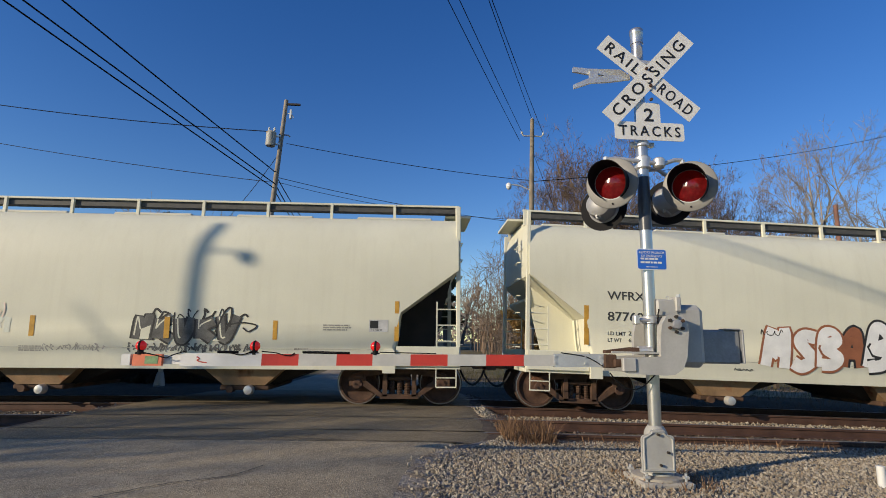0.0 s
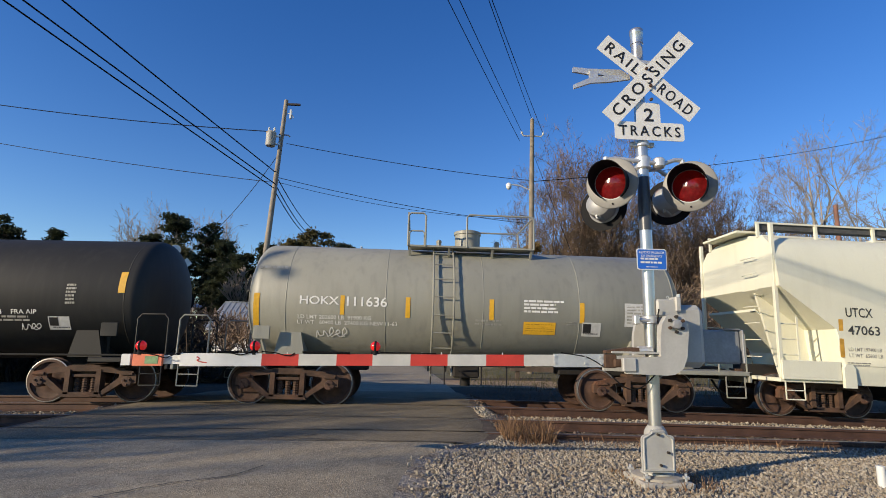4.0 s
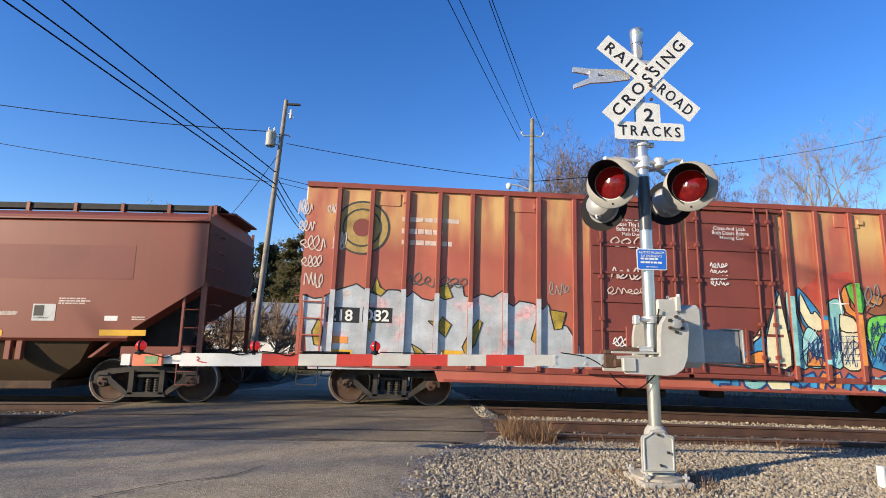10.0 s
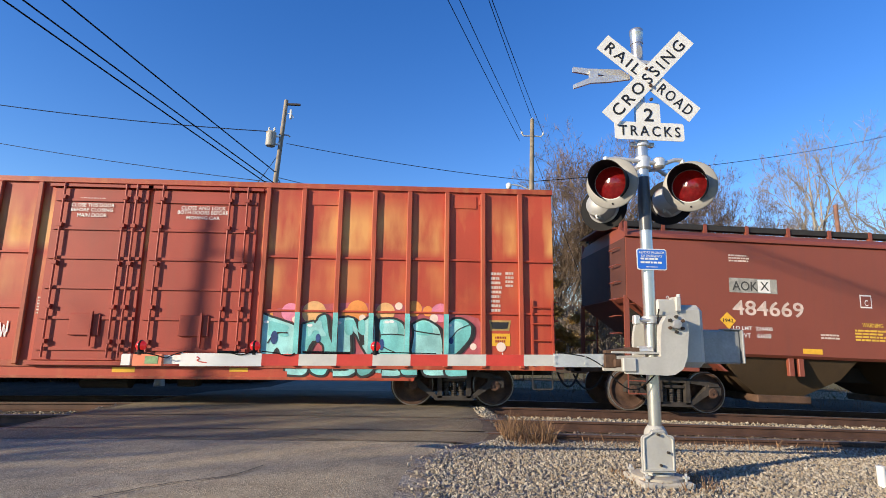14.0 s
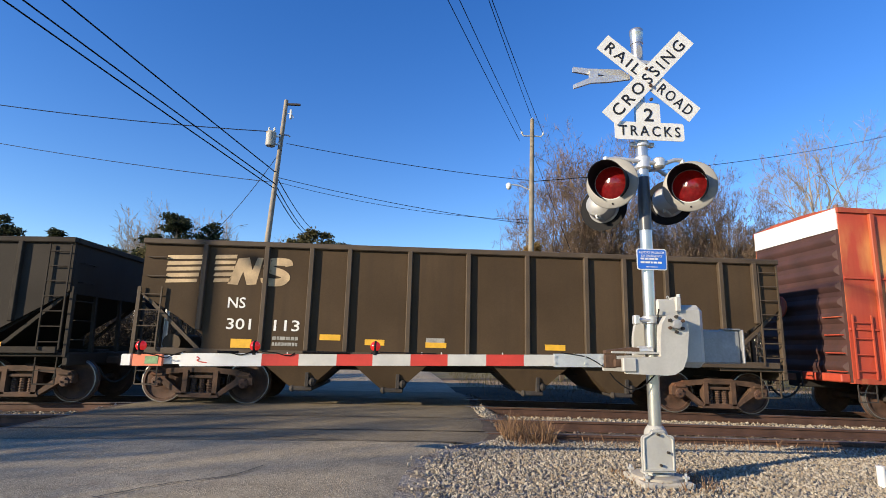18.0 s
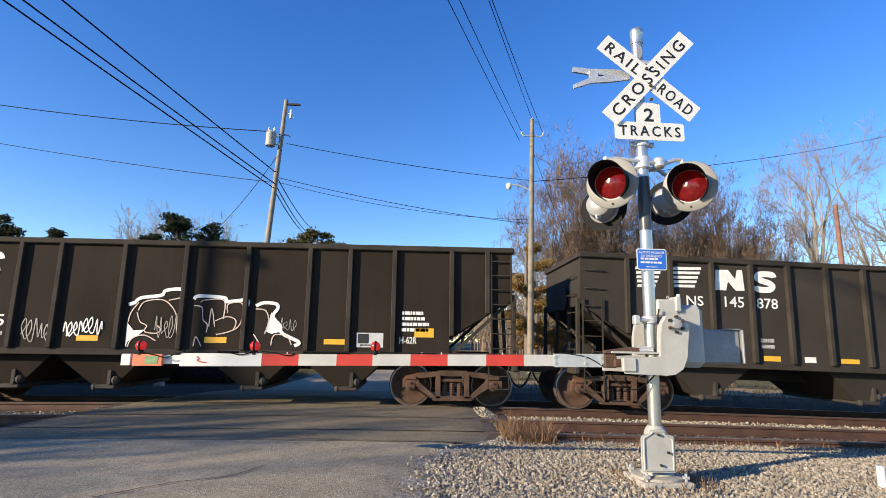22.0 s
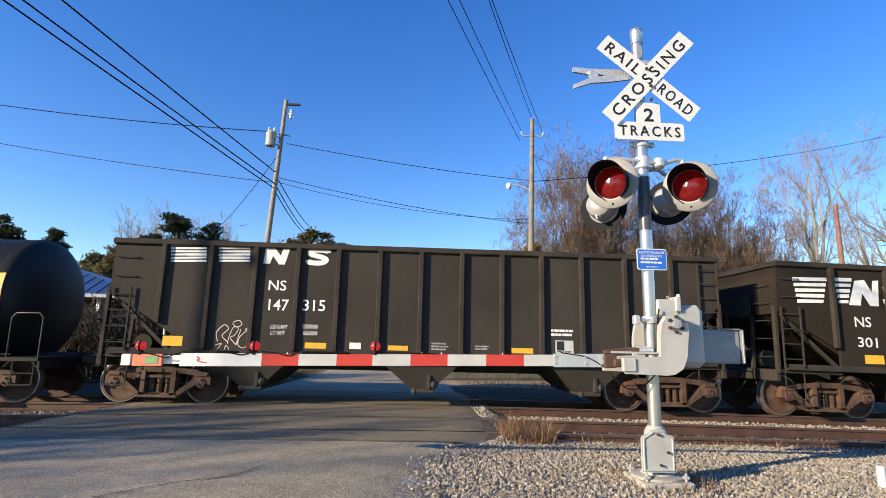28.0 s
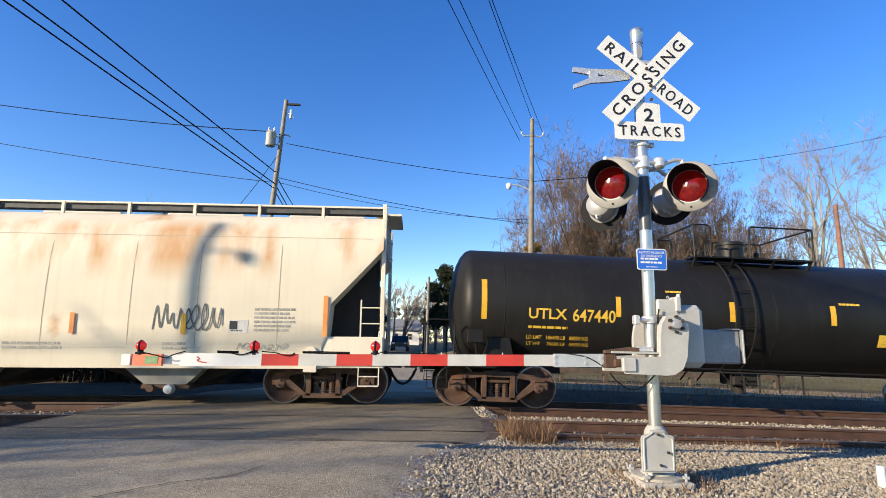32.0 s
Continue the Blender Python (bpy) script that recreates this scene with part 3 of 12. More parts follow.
LAWN_BLADE = paint("winter_grass_blades", (0.15, 0.13, 0.05), 0.9, var=0.35, scale=0.6, bump=0.0)
HOUSE_WHITE = paint("white_siding", (0.74, 0.73, 0.70), 0.6, var=0.06, scale=2, bump=0.05)
HOUSE_GREY = paint("grey_siding", (0.36, 0.37, 0.38), 0.6, var=0.08, scale=2, bump=0.05)
ROOF_BLUE = paint("blue_metal_roof", (0.055, 0.115, 0.24), 0.5, 0.1, var=0.08, scale=2, bump=0.05)
POLE_PALE = paint("bleached_pole_wood", (0.55, 0.53, 0.49), 0.8, var=0.15, scale=3, bump=0.3)
ROOF_METAL = paint("grey_metal_roof", (0.27, 0.29, 0.31), 0.5, 0.2, var=0.1, scale=1.5, streak=0.25, streak_col=(0.34, 0.33, 0.31), bump=0.05)
# wall colour that stands for the shade under the porch roof
PORCH_SHADE = paint("porch_shade_wall", (0.05, 0.05, 0.05), 0.8, var=0.2, scale=2, bump=0.1)
ROOF_GREY = paint("grey_shingle_roof", (0.22, 0.22, 0.23), 0.85, var=0.15, scale=3, bump=0.3)
WINDOW = paint("dark_window_pane", (0.02, 0.025, 0.03), 0.08, var=0.2, scale=2, bump=0.0)
TRUCK_DARK = paint("dark_vehicle_paint", (0.02, 0.022, 0.025), 0.25, var=0.1, scale=2, bump=0.0)


def leafy(m, share=0.5):
    """Lets part of the light through thin leaves and needles."""
    n, l = m.node_tree.nodes, m.node_tree.links
    b, out = n["Principled BSDF"], n["Material Output"]
    src = b.inputs["Base Color"].links[0].from_socket
    t, x = n.new("ShaderNodeBsdfTranslucent"), n.new("ShaderNodeMixShader")
    x.inputs[0].default_value = share
    l.new(src, t.inputs["Color"])
    l.new(b.outputs[0], x.inputs[1])
    l.new(t.outputs[0], x.inputs[2])
    l.new(x.outputs[0], out.inputs[0])
    return m


for _q in (NEEDLE, NEEDLE_OLIVE, LEAF_GOLD, LAWN_BLADE):
    leafy(_q)


def ground_mat(name, cols, scales, rough=0.95, bump=0.6, fine=70.0, dist=0.02):
    """Loose or rough ground: three colours mixed at two scales with a strong fine relief."""
    m = bpy.data.materials.new(name)
    m.use_nodes = True
    n, l = m.node_tree.nodes, m.node_tree.links
    b = n["Principled BSDF"]
    b.inputs["Roughness"].default_value = rough
    tc = n.new("ShaderNodeTexCoord")

    def tex(sc, d):
        t = n.new("ShaderNodeTexNoise")
        t.inputs["Scale"].default_value, t.inputs["Detail"].default_value = sc, d
        l.new(tc.outputs["Object"], t.inputs["Vector"])
        return t
    a, c, f = tex(scales[0], 6), tex(scales[1], 4), tex(fine, 5)
    r = n.new("ShaderNodeValToRGB")
    e = r.color_ramp.elements
    e[0].position, e[1].position = 0.32, 0.68
    e[0].color, e[1].color = (*cols[0], 1), (*cols[1], 1)
    l.new(a.outputs[0], r.inputs[0])
    x = n.new("ShaderNodeMix")
    x.data_type = "RGBA"
    rr = n.new("ShaderNodeValToRGB")
    rr.color_ramp.elements[0].position, rr.color_ramp.elements[1].position = 0.45, 0.65
    l.new(c.outputs[0], rr.inputs[0])
    l.new(rr.outputs[0], x.inputs[0])
    l.new(r.outputs[0], x.inputs[6])
    x.inputs[7].default_value = (*cols[2], 1)
    y = n.new("ShaderNodeMix")
    y.data_type, y.blend_type = "RGBA", "MULTIPLY"
    y.inputs[0].default_value = 1.0
    q = n.new("ShaderNodeValToRGB")
    q.color_ramp.elements[0].position, q.color_ramp.elements[1].position = 0.3, 0.7
    q.color_ramp.elements[0].color, q.color_ramp.elements[1].color = (0.55, 0.55, 0.55, 1), (1.15, 1.15, 1.15, 1)
    l.new(f.outputs[0], q.inputs[0])
    l.new(x.outputs[2], y.inputs[6])
    l.new(q.outputs[0], y.inputs[7])
    l.new(y.outputs[2], b.inputs["Base Color"])
    bp = n.new("ShaderNodeBump")
    bp.inputs["Strength"].default_value, bp.inputs["Distance"].default_value = bump, dist
    l.new(f.outputs[0], bp.inputs["Height"])
    l.new(bp.outputs[0], b.inputs["Normal"])
    return m




def asphalt_mat(name, tar, worn, stone, rough=0.9):
    """Asphalt: dark binder, worn paler areas, pale and dark aggregate, and a fine relief."""
    m = bpy.data.materials.new(name)
    m.use_nodes = True
    n, l = m.node_tree.nodes, m.node_tree.links
    b = n["Principled BSDF"]
    b.inputs["Roughness"].default_value = rough
    b.inputs["Specular IOR Level"].default_value = 0.25
    tc = n.new("ShaderNodeTexCoord")

    def tex(kind, sc, detail=4.0):
        t = n.new(kind)
        t.inputs["Scale"].default_value = sc
        if kind == "ShaderNodeTexNoise":
            t.inputs["Detail"].default_value = detail
        l.new(tc.outputs["Object"], t.inputs["Vector"])
        return t

    def ramp(src, lo, hi, a, c):
        r = n.new("ShaderNodeValToRGB")
        e = r.color_ramp.elements
        e[0].position, e[1].position, e[0].color, e[1].color = lo, hi, (*a, 1), (*c, 1)
        l.new(src, r.inputs[0])
        return r.outputs[0]

    def mix(fac, a, c, mode="MIX"):
        x = n.new("ShaderNodeMix")
        x.data_type, x.blend_type = "RGBA", mode
        for src, i in ((fac, 0), (a, 6), (c, 7)):
            if isinstance(src, float):
                x.inputs[i].default_value = src
            elif isinstance(src, tuple):
                x.inputs[i].default_value = (*src, 1)
            else:
                l.new(src, x.inputs[i])
        return x.outputs[2]
    broad, mid, grit = tex("ShaderNodeTexNoise", 0.45, 5.0), tex("ShaderNodeTexNoise", 3.2, 6.0), tex("ShaderNodeTexNoise", 130.0, 2.0)
    cell = tex("ShaderNodeTexVoronoi", 85.0)
    sep = n.new("ShaderNodeSeparateColor")
    l.new(cell.outputs["Color"], sep.inputs[0])
    col = mix(ramp(broad.outputs[0], 0.35, 0.65, (0, 0, 0), (1, 1, 1)), tar, worn)
    col = mix(0.55, col, ramp(mid.outputs[0], 0.3, 0.7, (0.62, 0.62, 0.62), (1.25, 1.25, 1.25)), "MULTIPLY")
    col = mix(ramp(sep.outputs[0], 0.72, 0.80, (0, 0, 0), (0.75, 0.75, 0.75)), col, stone)
    col = mix(ramp(sep.outputs[1], 0.80, 0.88, (0, 0, 0), (0.6, 0.6, 0.6)), col, tuple(0.45 * c for c in tar))
    l.new(col, b.inputs["Base Color"])
    hgt = n.new("ShaderNodeMath")
    hgt.operation = "MULTIPLY_ADD"
    hgt.inputs[1].default_value = 0.8
    l.new(cell.outputs["Distance"], hgt.inputs[0])
    l.new(grit.outputs[0], hgt.inputs[2])
    bp = n.new("ShaderNodeBump")
    bp.inputs["Strength"].default_value, bp.inputs["Distance"].default_value = 0.75, 0.006
    l.new(hgt.outputs[0], bp.inputs["Height"])
    l.new(bp.outputs[0], b.inputs["Normal"])
    return m


ASPHALT = asphalt_mat("worn_asphalt", (0.165, 0.133, 0.084), (0.228, 0.186, 0.120), (0.35, 0.29, 0.20))
ASPHALT_OLD = asphalt_mat("older_asphalt", (0.285, 0.235, 0.155), (0.370, 0.308, 0.208), (0.52, 0.44, 0.31))
GRAVEL_BED = ground_mat("gravel_bed", [(0.20, 0.18, 0.155), (0.34, 0.31, 0.275), (0.24, 0.19, 0.13)], (1.2, 3.0), 0.95, 1.0, 26.0, 0.04)
BALLAST = ground_mat("ballast_bed", [(0.10, 0.075, 0.055), (0.17, 0.135, 0.105), (0.095, 0.062, 0.042)], (0.8, 3.0), 0.95, 1.0, 22.0, 0.05)
# trackside soil made dark: the train's cast shade is in its colour
TRAIN_SHADE_SOIL = ground_mat("train_shade_trackside_soil", [(0.065, 0.043, 0.023), (0.095, 0.066, 0.037), (0.055, 0.036, 0.019)], (0.6, 2.0), 0.95, 0.9, 16.0, 0.04)
FIELD = ground_mat("winter_grass_ground", [(0.14, 0.12, 0.05), (0.22, 0.17, 0.085), (0.10, 0.095, 0.04)], (0.15, 0.6), 0.95, 0.8, 8.0, 0.05)
DIRT = ground_mat("tan_dirt", [(0.36, 0.24, 0.13), (0.46, 0.325, 0.185), (0.30, 0.20, 0.10)], (0.8, 3.0), 0.95, 0.7, 20.0, 0.03)


def stone_mat(name, ramp_cols):
    m = bpy.data.materials.new(name)
    m.use_nodes = True
    n, l = m.node_tree.nodes, m.node_tree.links
    g = n.new("ShaderNodeNewGeometry")
    r = n.new("ShaderNodeValToRGB")
    e = r.color_ramp.elements
    while len(e) < len(ramp_cols):
        e.new(0.5)
    for i, c in enumerate(ramp_cols):
        e[i].position, e[i].color = i / (len(ramp_cols) - 1), (*c, 1)
    l.new(g.outputs["Random Per Island"], r.inputs[0])
    l.new(r.outputs[0], n["Principled BSDF"].inputs["Base Color"])
    n["Principled BSDF"].inputs["Roughness"].default_value = 0.9
    return m


STONE = stone_mat("mixed_gravel_stone", [(0.09, 0.078, 0.060), (0.25, 0.215, 0.162), (0.40, 0.355, 0.275), (0.235, 0.178, 0.112), (0.31, 0.27, 0.205)])
STONE_BROWN = stone_mat("brown_ballast_stone", [(0.05, 0.035, 0.025), (0.11, 0.08, 0.06), (0.17, 0.14, 0.11), (0.10, 0.06, 0.04)])

# ---- setting ----
RAIL_YS = (TRACK_NEAR - 0.755, TRACK_NEAR + 0.755, TRACK_FAR - 0.755, TRACK_FAR + 0.755)
ROAD_L = [(-60, -6.0), (-10, -6.6), (4, -6.4), (12, -6.1), (14.6, -5.6), (16, -4.6), (22, -4.3), (60, -6.0), (150, -9.6)]
ROAD_R = [(-60, 0.6), (-10, 0.2), (4, 0.08), (6.4, 0.25), (7.2, 0.75), (8.0, 1.32), (14.0, 1.6), (16, 1.5), (22, 1.3), (60, -0.4), (150, -4.0)]


def along(table, y):
    for (ya, xa), (yb, xb) in zip(table, table[1:]):
        if y <= yb:
            return xa + (xb - xa) * (y - ya) / (yb - ya)
    return table[-1][1]


def smooth_step(a, b, x):
    t = min(1, max(0, (x - a) / (b - a)))
    return t * t * (3 - 2 * t)


def on_road(x, y):
    """0 off the road, 1 on it."""
    return smooth_step(-0.5, 0.0, x - along(ROAD_L, y)) * smooth_step(-0.5, 0.0, along(ROAD_R, y) - x)


def ground_z(x, y):
    """Height of the bare ground."""
    base = crest(x) * (1 - smooth_step(18, 40, abs(y - 10)))
    rail_dip = (0.08 * smooth_step(7.2, 7.9, y) + 0.12 * smooth_step(8.45, 8.6, y)) * (1 - smooth_step(14.5, 16.0, y))
    shoulder = 0.03
    dip = (shoulder + rail_dip - shoulder * smooth_step(7.2, 7.9, y)) * (1 - on_road(x, y))
    rise = 0.35 * smooth_step(18, 30, y) * smooth_step(2.0, 5.0, x) + 0.2 * smooth_step(17, 30, y) * smooth_step(-5, -9, x)
    far = 0.018 * max(0, y - 30)
    return base - dip - 0.02 * (on_road(x, y)) + rise + min(far, 2.2)


def grid_axis(near, step, far):
    out, v, s = [], 0.0, step
    while v < near:
        out.append(v)
        v += step
    while v < far:
        out.append(v)
        s *= 1.35
        v += s
    out.append(far)
    return out


_gx = grid_axis(14, 0.22, 2500)
_gx = [-v for v in _gx[:0:-1]] + _gx
_gy = grid_axis(18, 0.2, 2500)
_gy = [-v for v in grid_axis(2, 0.5, 300)[:0:-1]] + _gy
_m = Mesh()
_m.v = [(x, y, ground_z(x, y)) for y in _gy for x in _gx]
_w = len(_gx)
_m.f = [(j * _w + i, j * _w + i + 1, (j + 1) * _w + i + 1, (j + 1) * _w + i) for j in range(len(_gy) - 1) for i in range(_w - 1)]
_me = bpy.data.meshes.new("ground")
_me.from_pydata(_m.v, [], _m.f)
_me.materials.append(GRAVEL_BED)
_me.materials.append(FIELD)
_me.materials.append(BALLAST)
_me.materials.append(DIRT)
_me.materials.append(TRAIN_SHADE_SOIL)
for _q in _me.polygons:
    _c = _q.center
    if 7.7 < _c.y < 14.9:
        _q.material_index = 2
    elif 17.6 <= _c.y < 21 and _c.x > 1.2:
        _q.material_index = 3
    # dark soil painted over the strip that the train shades
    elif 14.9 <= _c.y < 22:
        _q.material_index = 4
    elif _c.y >= 14.9 or _c.x < -7.2 or _c.x > 14:
        _q.material_index = 1
_me.polygons.foreach_set("use_smooth", [True] * len(_me.polygons))
ground = tagged(new("ground", _me), "gravel shoulder, ballast and winter grass by the tracks", "ground", kind="structure")


def sheet(name, material, y0, y1, dy, lift, label, nx=16, left=ROAD_L, right=ROAD_R, inset=0.0, wobble=0.0):
    """A strip of paving laid on the ground between two edges."""
    vs, fs = [], []
    ny = max(1, int((y1 - y0) / dy))
    for j in range(ny + 1):
        y = y0 + (y1 - y0) * j / ny
        a, b = along(left, y) + inset, along(right, y) - inset
        a += wobble * noise.noise((0.0, y * 1.7, 3.0))
        b += wobble * noise.noise((9.0, y * 2.3, 5.0)) + wobble * 0.5 * noise.noise((2.0, y * 7.0, 5.0))
        for i in range(nx + 1):
            x = a + (b - a) * i / nx
            base = crest(x) * (1 - smooth_step(18, 40, abs(y - 10)))
            z = base + min(0.018 * max(0, y - 30), 2.2) + lift + 0.006 * noise.noise((x * 0.9, y * 0.9, 0.0))
            if i in (0, nx):
                z -= 0.07
            vs.append((x, y, z))
    w = nx + 1
    fs = [(j * w + i, j * w + i + 1, (j + 1) * w + i + 1, (j + 1) * w + i) for j in range(ny) for i in range(nx)]
    me = bpy.data.meshes.new(name)
    me.from_pydata(vs, [], fs)
    me.polygons.foreach_set("use_smooth", [True] * len(fs))
    me.materials.append(material)
    return tagged(new(name, me), label, "road", kind="structure")


sheet("road", ASPHALT_OLD, -60, 7.47, 0.3, 0.004, "worn grey asphalt road leading over the tracks", wobble=0.12)
# Paving between the rails of the crossing, in four strips with open flangeways.
for _a, _b in ((7.47, RAIL_YS[0] - 0.034), (RAIL_YS[0] + 0.036, RAIL_YS[1] - 0.055), (RAIL_YS[1] + 0.025, RAIL_YS[2] - 0.028), (RAIL_YS[2] + 0.065, RAIL_YS[3] - 0.065), (RAIL_YS[3] + 0.028, 15.2)):
    sheet("road", ASPHALT, _a, _b, 0.15, 0.008, "dark asphalt paving of the level crossing", nx=26, wobble=0.10)
sheet("road", ASPHALT_OLD, 15.22, 150, 1.2, 0.004, "worn grey asphalt road beyond the tracks")


def crack(pts, seed):
    """A crack in the asphalt, filled with dark tar."""
    r = random.Random(seed)
    vs, fs = [], []
    line = curve_pts(pts, 12)
    line = [(x + r.uniform(-0.012, 0.012), y + r.uniform(-0.012, 0.012)) for x, y in line]
    for i, (x, y) in enumerate(line):
        xa, ya = line[max(i - 1, 0)]
        xb, yb = line[min(i + 1, len(line) - 1)]
        q = math.hypot(xb - xa, yb - ya) or 1
        w = r.uniform(0.004, 0.013)
        ox, oy = -(yb - ya) / q * w, (xb - xa) / q * w
        z = crest(x) + 0.013
        vs += [(x + ox, y + oy, z + 0.004), (x - ox, y - oy, z + 0.004)]
    fs = [(2 * i, 2 * i + 1, 2 * i + 3, 2 * i + 2) for i in range(len(line) - 1)]
    me = bpy.data.meshes.new("crack")
    me.from_pydata(vs, [], fs)
    me.materials.append(RUBBER)
    return tagged(new("road_crack", me), "thin dark crack in the asphalt", "road crack", kind="structure")


crack([(-2.6, 4.75), (-2.2, 5.2), (-1.75, 5.5), (-1.55, 5.95)], 1)
crack([(-4.0, 7.75), (-3.0, 7.62), (-2.2, 7.7), (-1.6, 7.72), (-1.35, 7.95)], 2)
crack([(-1.6, 7.62), (-0.8, 7.5), (0.2, 7.48), (0.9, 7.46)], 3)


def rail_profile():
    return [(-0.07, -0.18), (0.07, -0.18), (0.07, -0.165), (0.012, -0.14), (0.010, -0.045), (0.036, -0.035), (0.036, -0.006), (0.028, 0.0),
            (-0.028, 0.0), (-0.036, -0.006), (-0.036, -0.035), (-0.010, -0.045), (-0.012, -0.14), (-0.07, -0.165)]


_xs = [-180, -120, -80, -55, -40, -30] + [i for i in range(-24, 25, 1)] + [30, 40, 55, 80, 120, 180]
for _i, _y in enumerate(RAIL_YS):
    _m = Mesh().loft([[(x, _y + a, crest(x) + b - 0.002) for a, b in rail_profile()] for x in _xs])
    _r = tagged(part("rail", _m, RAIL), "rusty steel rail with a worn head", "rail", "rails", kind="structure")
    part("rail_head", Mesh().loft([[(x, _y + a, crest(x) + b) for a, b in ((-0.024, -0.004), (0.024, -0.004), (0.020, 0.002), (-0.020, 0.002))] for x in _xs]), RAIL_TOP, _r, "bright worn running surface")

_tie = Mesh().box(-0.115, 0.115, -1.3, 1.3, -0.09, 0.09, 0.015).data("tie", TIE)
_n = 0
for _y in (TRACK_NEAR, TRACK_FAR):
    _bed = tagged(new("tie_row"), "row of weathered wooden ties in ballast", "ties", kind="structure")
    for _k in range(-34, 35):
        _x = _k * 0.53
        if -6.3 < _x < 1.5:
            continue
        _o = new("tie", _tie)
        _o.parent = _bed
        _o.location = (_x + random.uniform(-0.04, 0.04), _y + random.uniform(-0.05, 0.05), crest(_x) - 0.275)
        _o.rotation_euler = (0, 0, random.uniform(-0.03, 0.03))


def stones(name, n, area, size, material, label, seed, keep=None, zoff=0.0):
    """Loose stones as one object: squashed, turned, uneven lumps."""
    r = np.random.RandomState(seed)
    base = np.array([(1, 0, 0), (-1, 0, 0), (0, 1, 0), (0, -1, 0), (0, 0, 1), (0, 0, -1)], float)
    tri = np.array([(0, 2, 4), (2, 1, 4), (1, 3, 4), (3, 0, 4), (2, 0, 5), (1, 2, 5), (3, 1, 5), (0, 3, 5)])
    vs, fs, k = [], [], 0
    while k < n:
        x, y = r.uniform(area[0], area[1]), r.uniform(area[2], area[3])
        if keep and not keep(x, y, r.uniform()):
            n -= 1
            continue
        s = size * (0.45 + 1.1 * r.uniform() ** 2)
        p = base * (s * r.uniform(0.6, 1.25, (6, 1)))
        p[:, 2] *= 0.7
        q = Euler(r.uniform(-3.1, 3.1, 3)).to_matrix()
        p = p @ np.array(q).T
        p += (x, y, ground_z(x, y) + s * 0.25 + zoff)
        vs.append(p)
        fs.append(tri + 6 * k)
        k += 1
    me = bpy.data.meshes.new(name)
    me.from_pydata(np.concatenate(vs).tolist(), [], np.concatenate(fs).tolist())
    me.materials.append(material)
    return tagged(new(name, me), label, name, kind="stuff")


stones("gravel", 42000, (0.1, 6.6, 4.2, 8.15), 0.019, STONE, "pale grey crushed stone beside the road", 1,
       keep=lambda x, y, u: x > along(ROAD_R, y) + 0.1 * (u - 0.5) and (x - 0.2) < 1.05 * (y - 4.0) + 3.2)
stones("gravel", 9000, (4.5, 13, 6.0, 8.2), 0.023, STONE, "pale grey crushed stone beside the road", 2, keep=lambda x, y, u: x < 1.2 * y)
stones("ballast", 9000, (1.3, 14, 10.05, 11.85), 0.032, STONE, "pale crushed-stone ballast between the tracks", 3)
stones("ballast", 1800, (-15, -6.2, 9.95, 11.85), 0.032, STONE, "pale crushed-stone ballast between the tracks", 4)
stones("ballast", 2600, (1.4, 12, 8.55, 9.85), 0.025, STONE_BROWN, "dark brown ballast stones inside the track", 5)
stones("ballast", 3500, (1.5, 16, 11.9, 15.0), 0.034, STONE_BROWN, "dark brown ballast stones under the train", 6)
stones("gravel", 500, (-0.3, 0.7, 4.6, 7.6), 0.016, STONE, "stray stones scattered on the road edge", 7, keep=lambda x, y, u: along(ROAD_R, y) - 0.25 < x < along(ROAD_R, y) + 0.1, zoff=0.04)

# ---- train ----
WHEEL_R = 0.457
SETS = []   # wheelsets that turn: (object, x on its truck)


def side_frame_shape(side):
    """Cast side frame, seen from the side: pedestals, top bar, sloping struts, spring opening."""
    m = Mesh()
    for y in (side * 1.06,):
        a, b = y - 0.075, y + 0.075
        for s in (-1, 1):
            def q(pts, s=s):
                return [(s * x, z) for x, z in (pts if s > 0 else pts[::-1])]
            m.prism(q([(0.72, 0.42), (1.07, 0.42), (1.07, 0.58), (1.0, 0.66), (0.80, 0.70), (0.72, 0.66)]), a, b)
            m.prism(q([(0.30, 0.66), (0.80, 0.60), (0.80, 0.72), (0.30, 0.76)]), a, b)
            m.prism(q([(0.30, 0.20), (0.40, 0.17), (0.80, 0.43), (0.74, 0.55)]), a, b)
            m.prism(q([(0.26, 0.20), (0.36, 0.20), (0.36, 0.70), (0.26, 0.70)]), a - 0.02, b + 0.02)
        m.prism([(-0.32, 0.66), (0.32, 0.66), (0.32, 0.78), (-0.32, 0.78)], a, b)
        m.prism([(-0.42, 0.15), (0.42, 0.15), (0.36, 0.24), (-0.36, 0.24)], a - 0.02, b + 0.02)
        for s in (-1, 1):
            m.box(s * 0.89 - 0.12, s * 0.89 + 0.12, y - 0.11, y + 0.11, 0.585, 0.64, 0.01)
    return m


def springs_shape(side):
    m = Mesh()
    for y in (side * 1.06,):
        for x in (-0.165, 0.0, 0.165):
            prof = []
            for i in range(13):
                prof.append((0.058 if i % 2 else 0.072, 0.24 + 0.025 * i))
            m.lathe(prof, 8, "z", (x, y + 0.05 * (1 if y < 0 else -1), 0))
        m.box(-0.25, 0.25, y - 0.06, y + 0.06, 0.54, 0.60, 0.01)
    return m


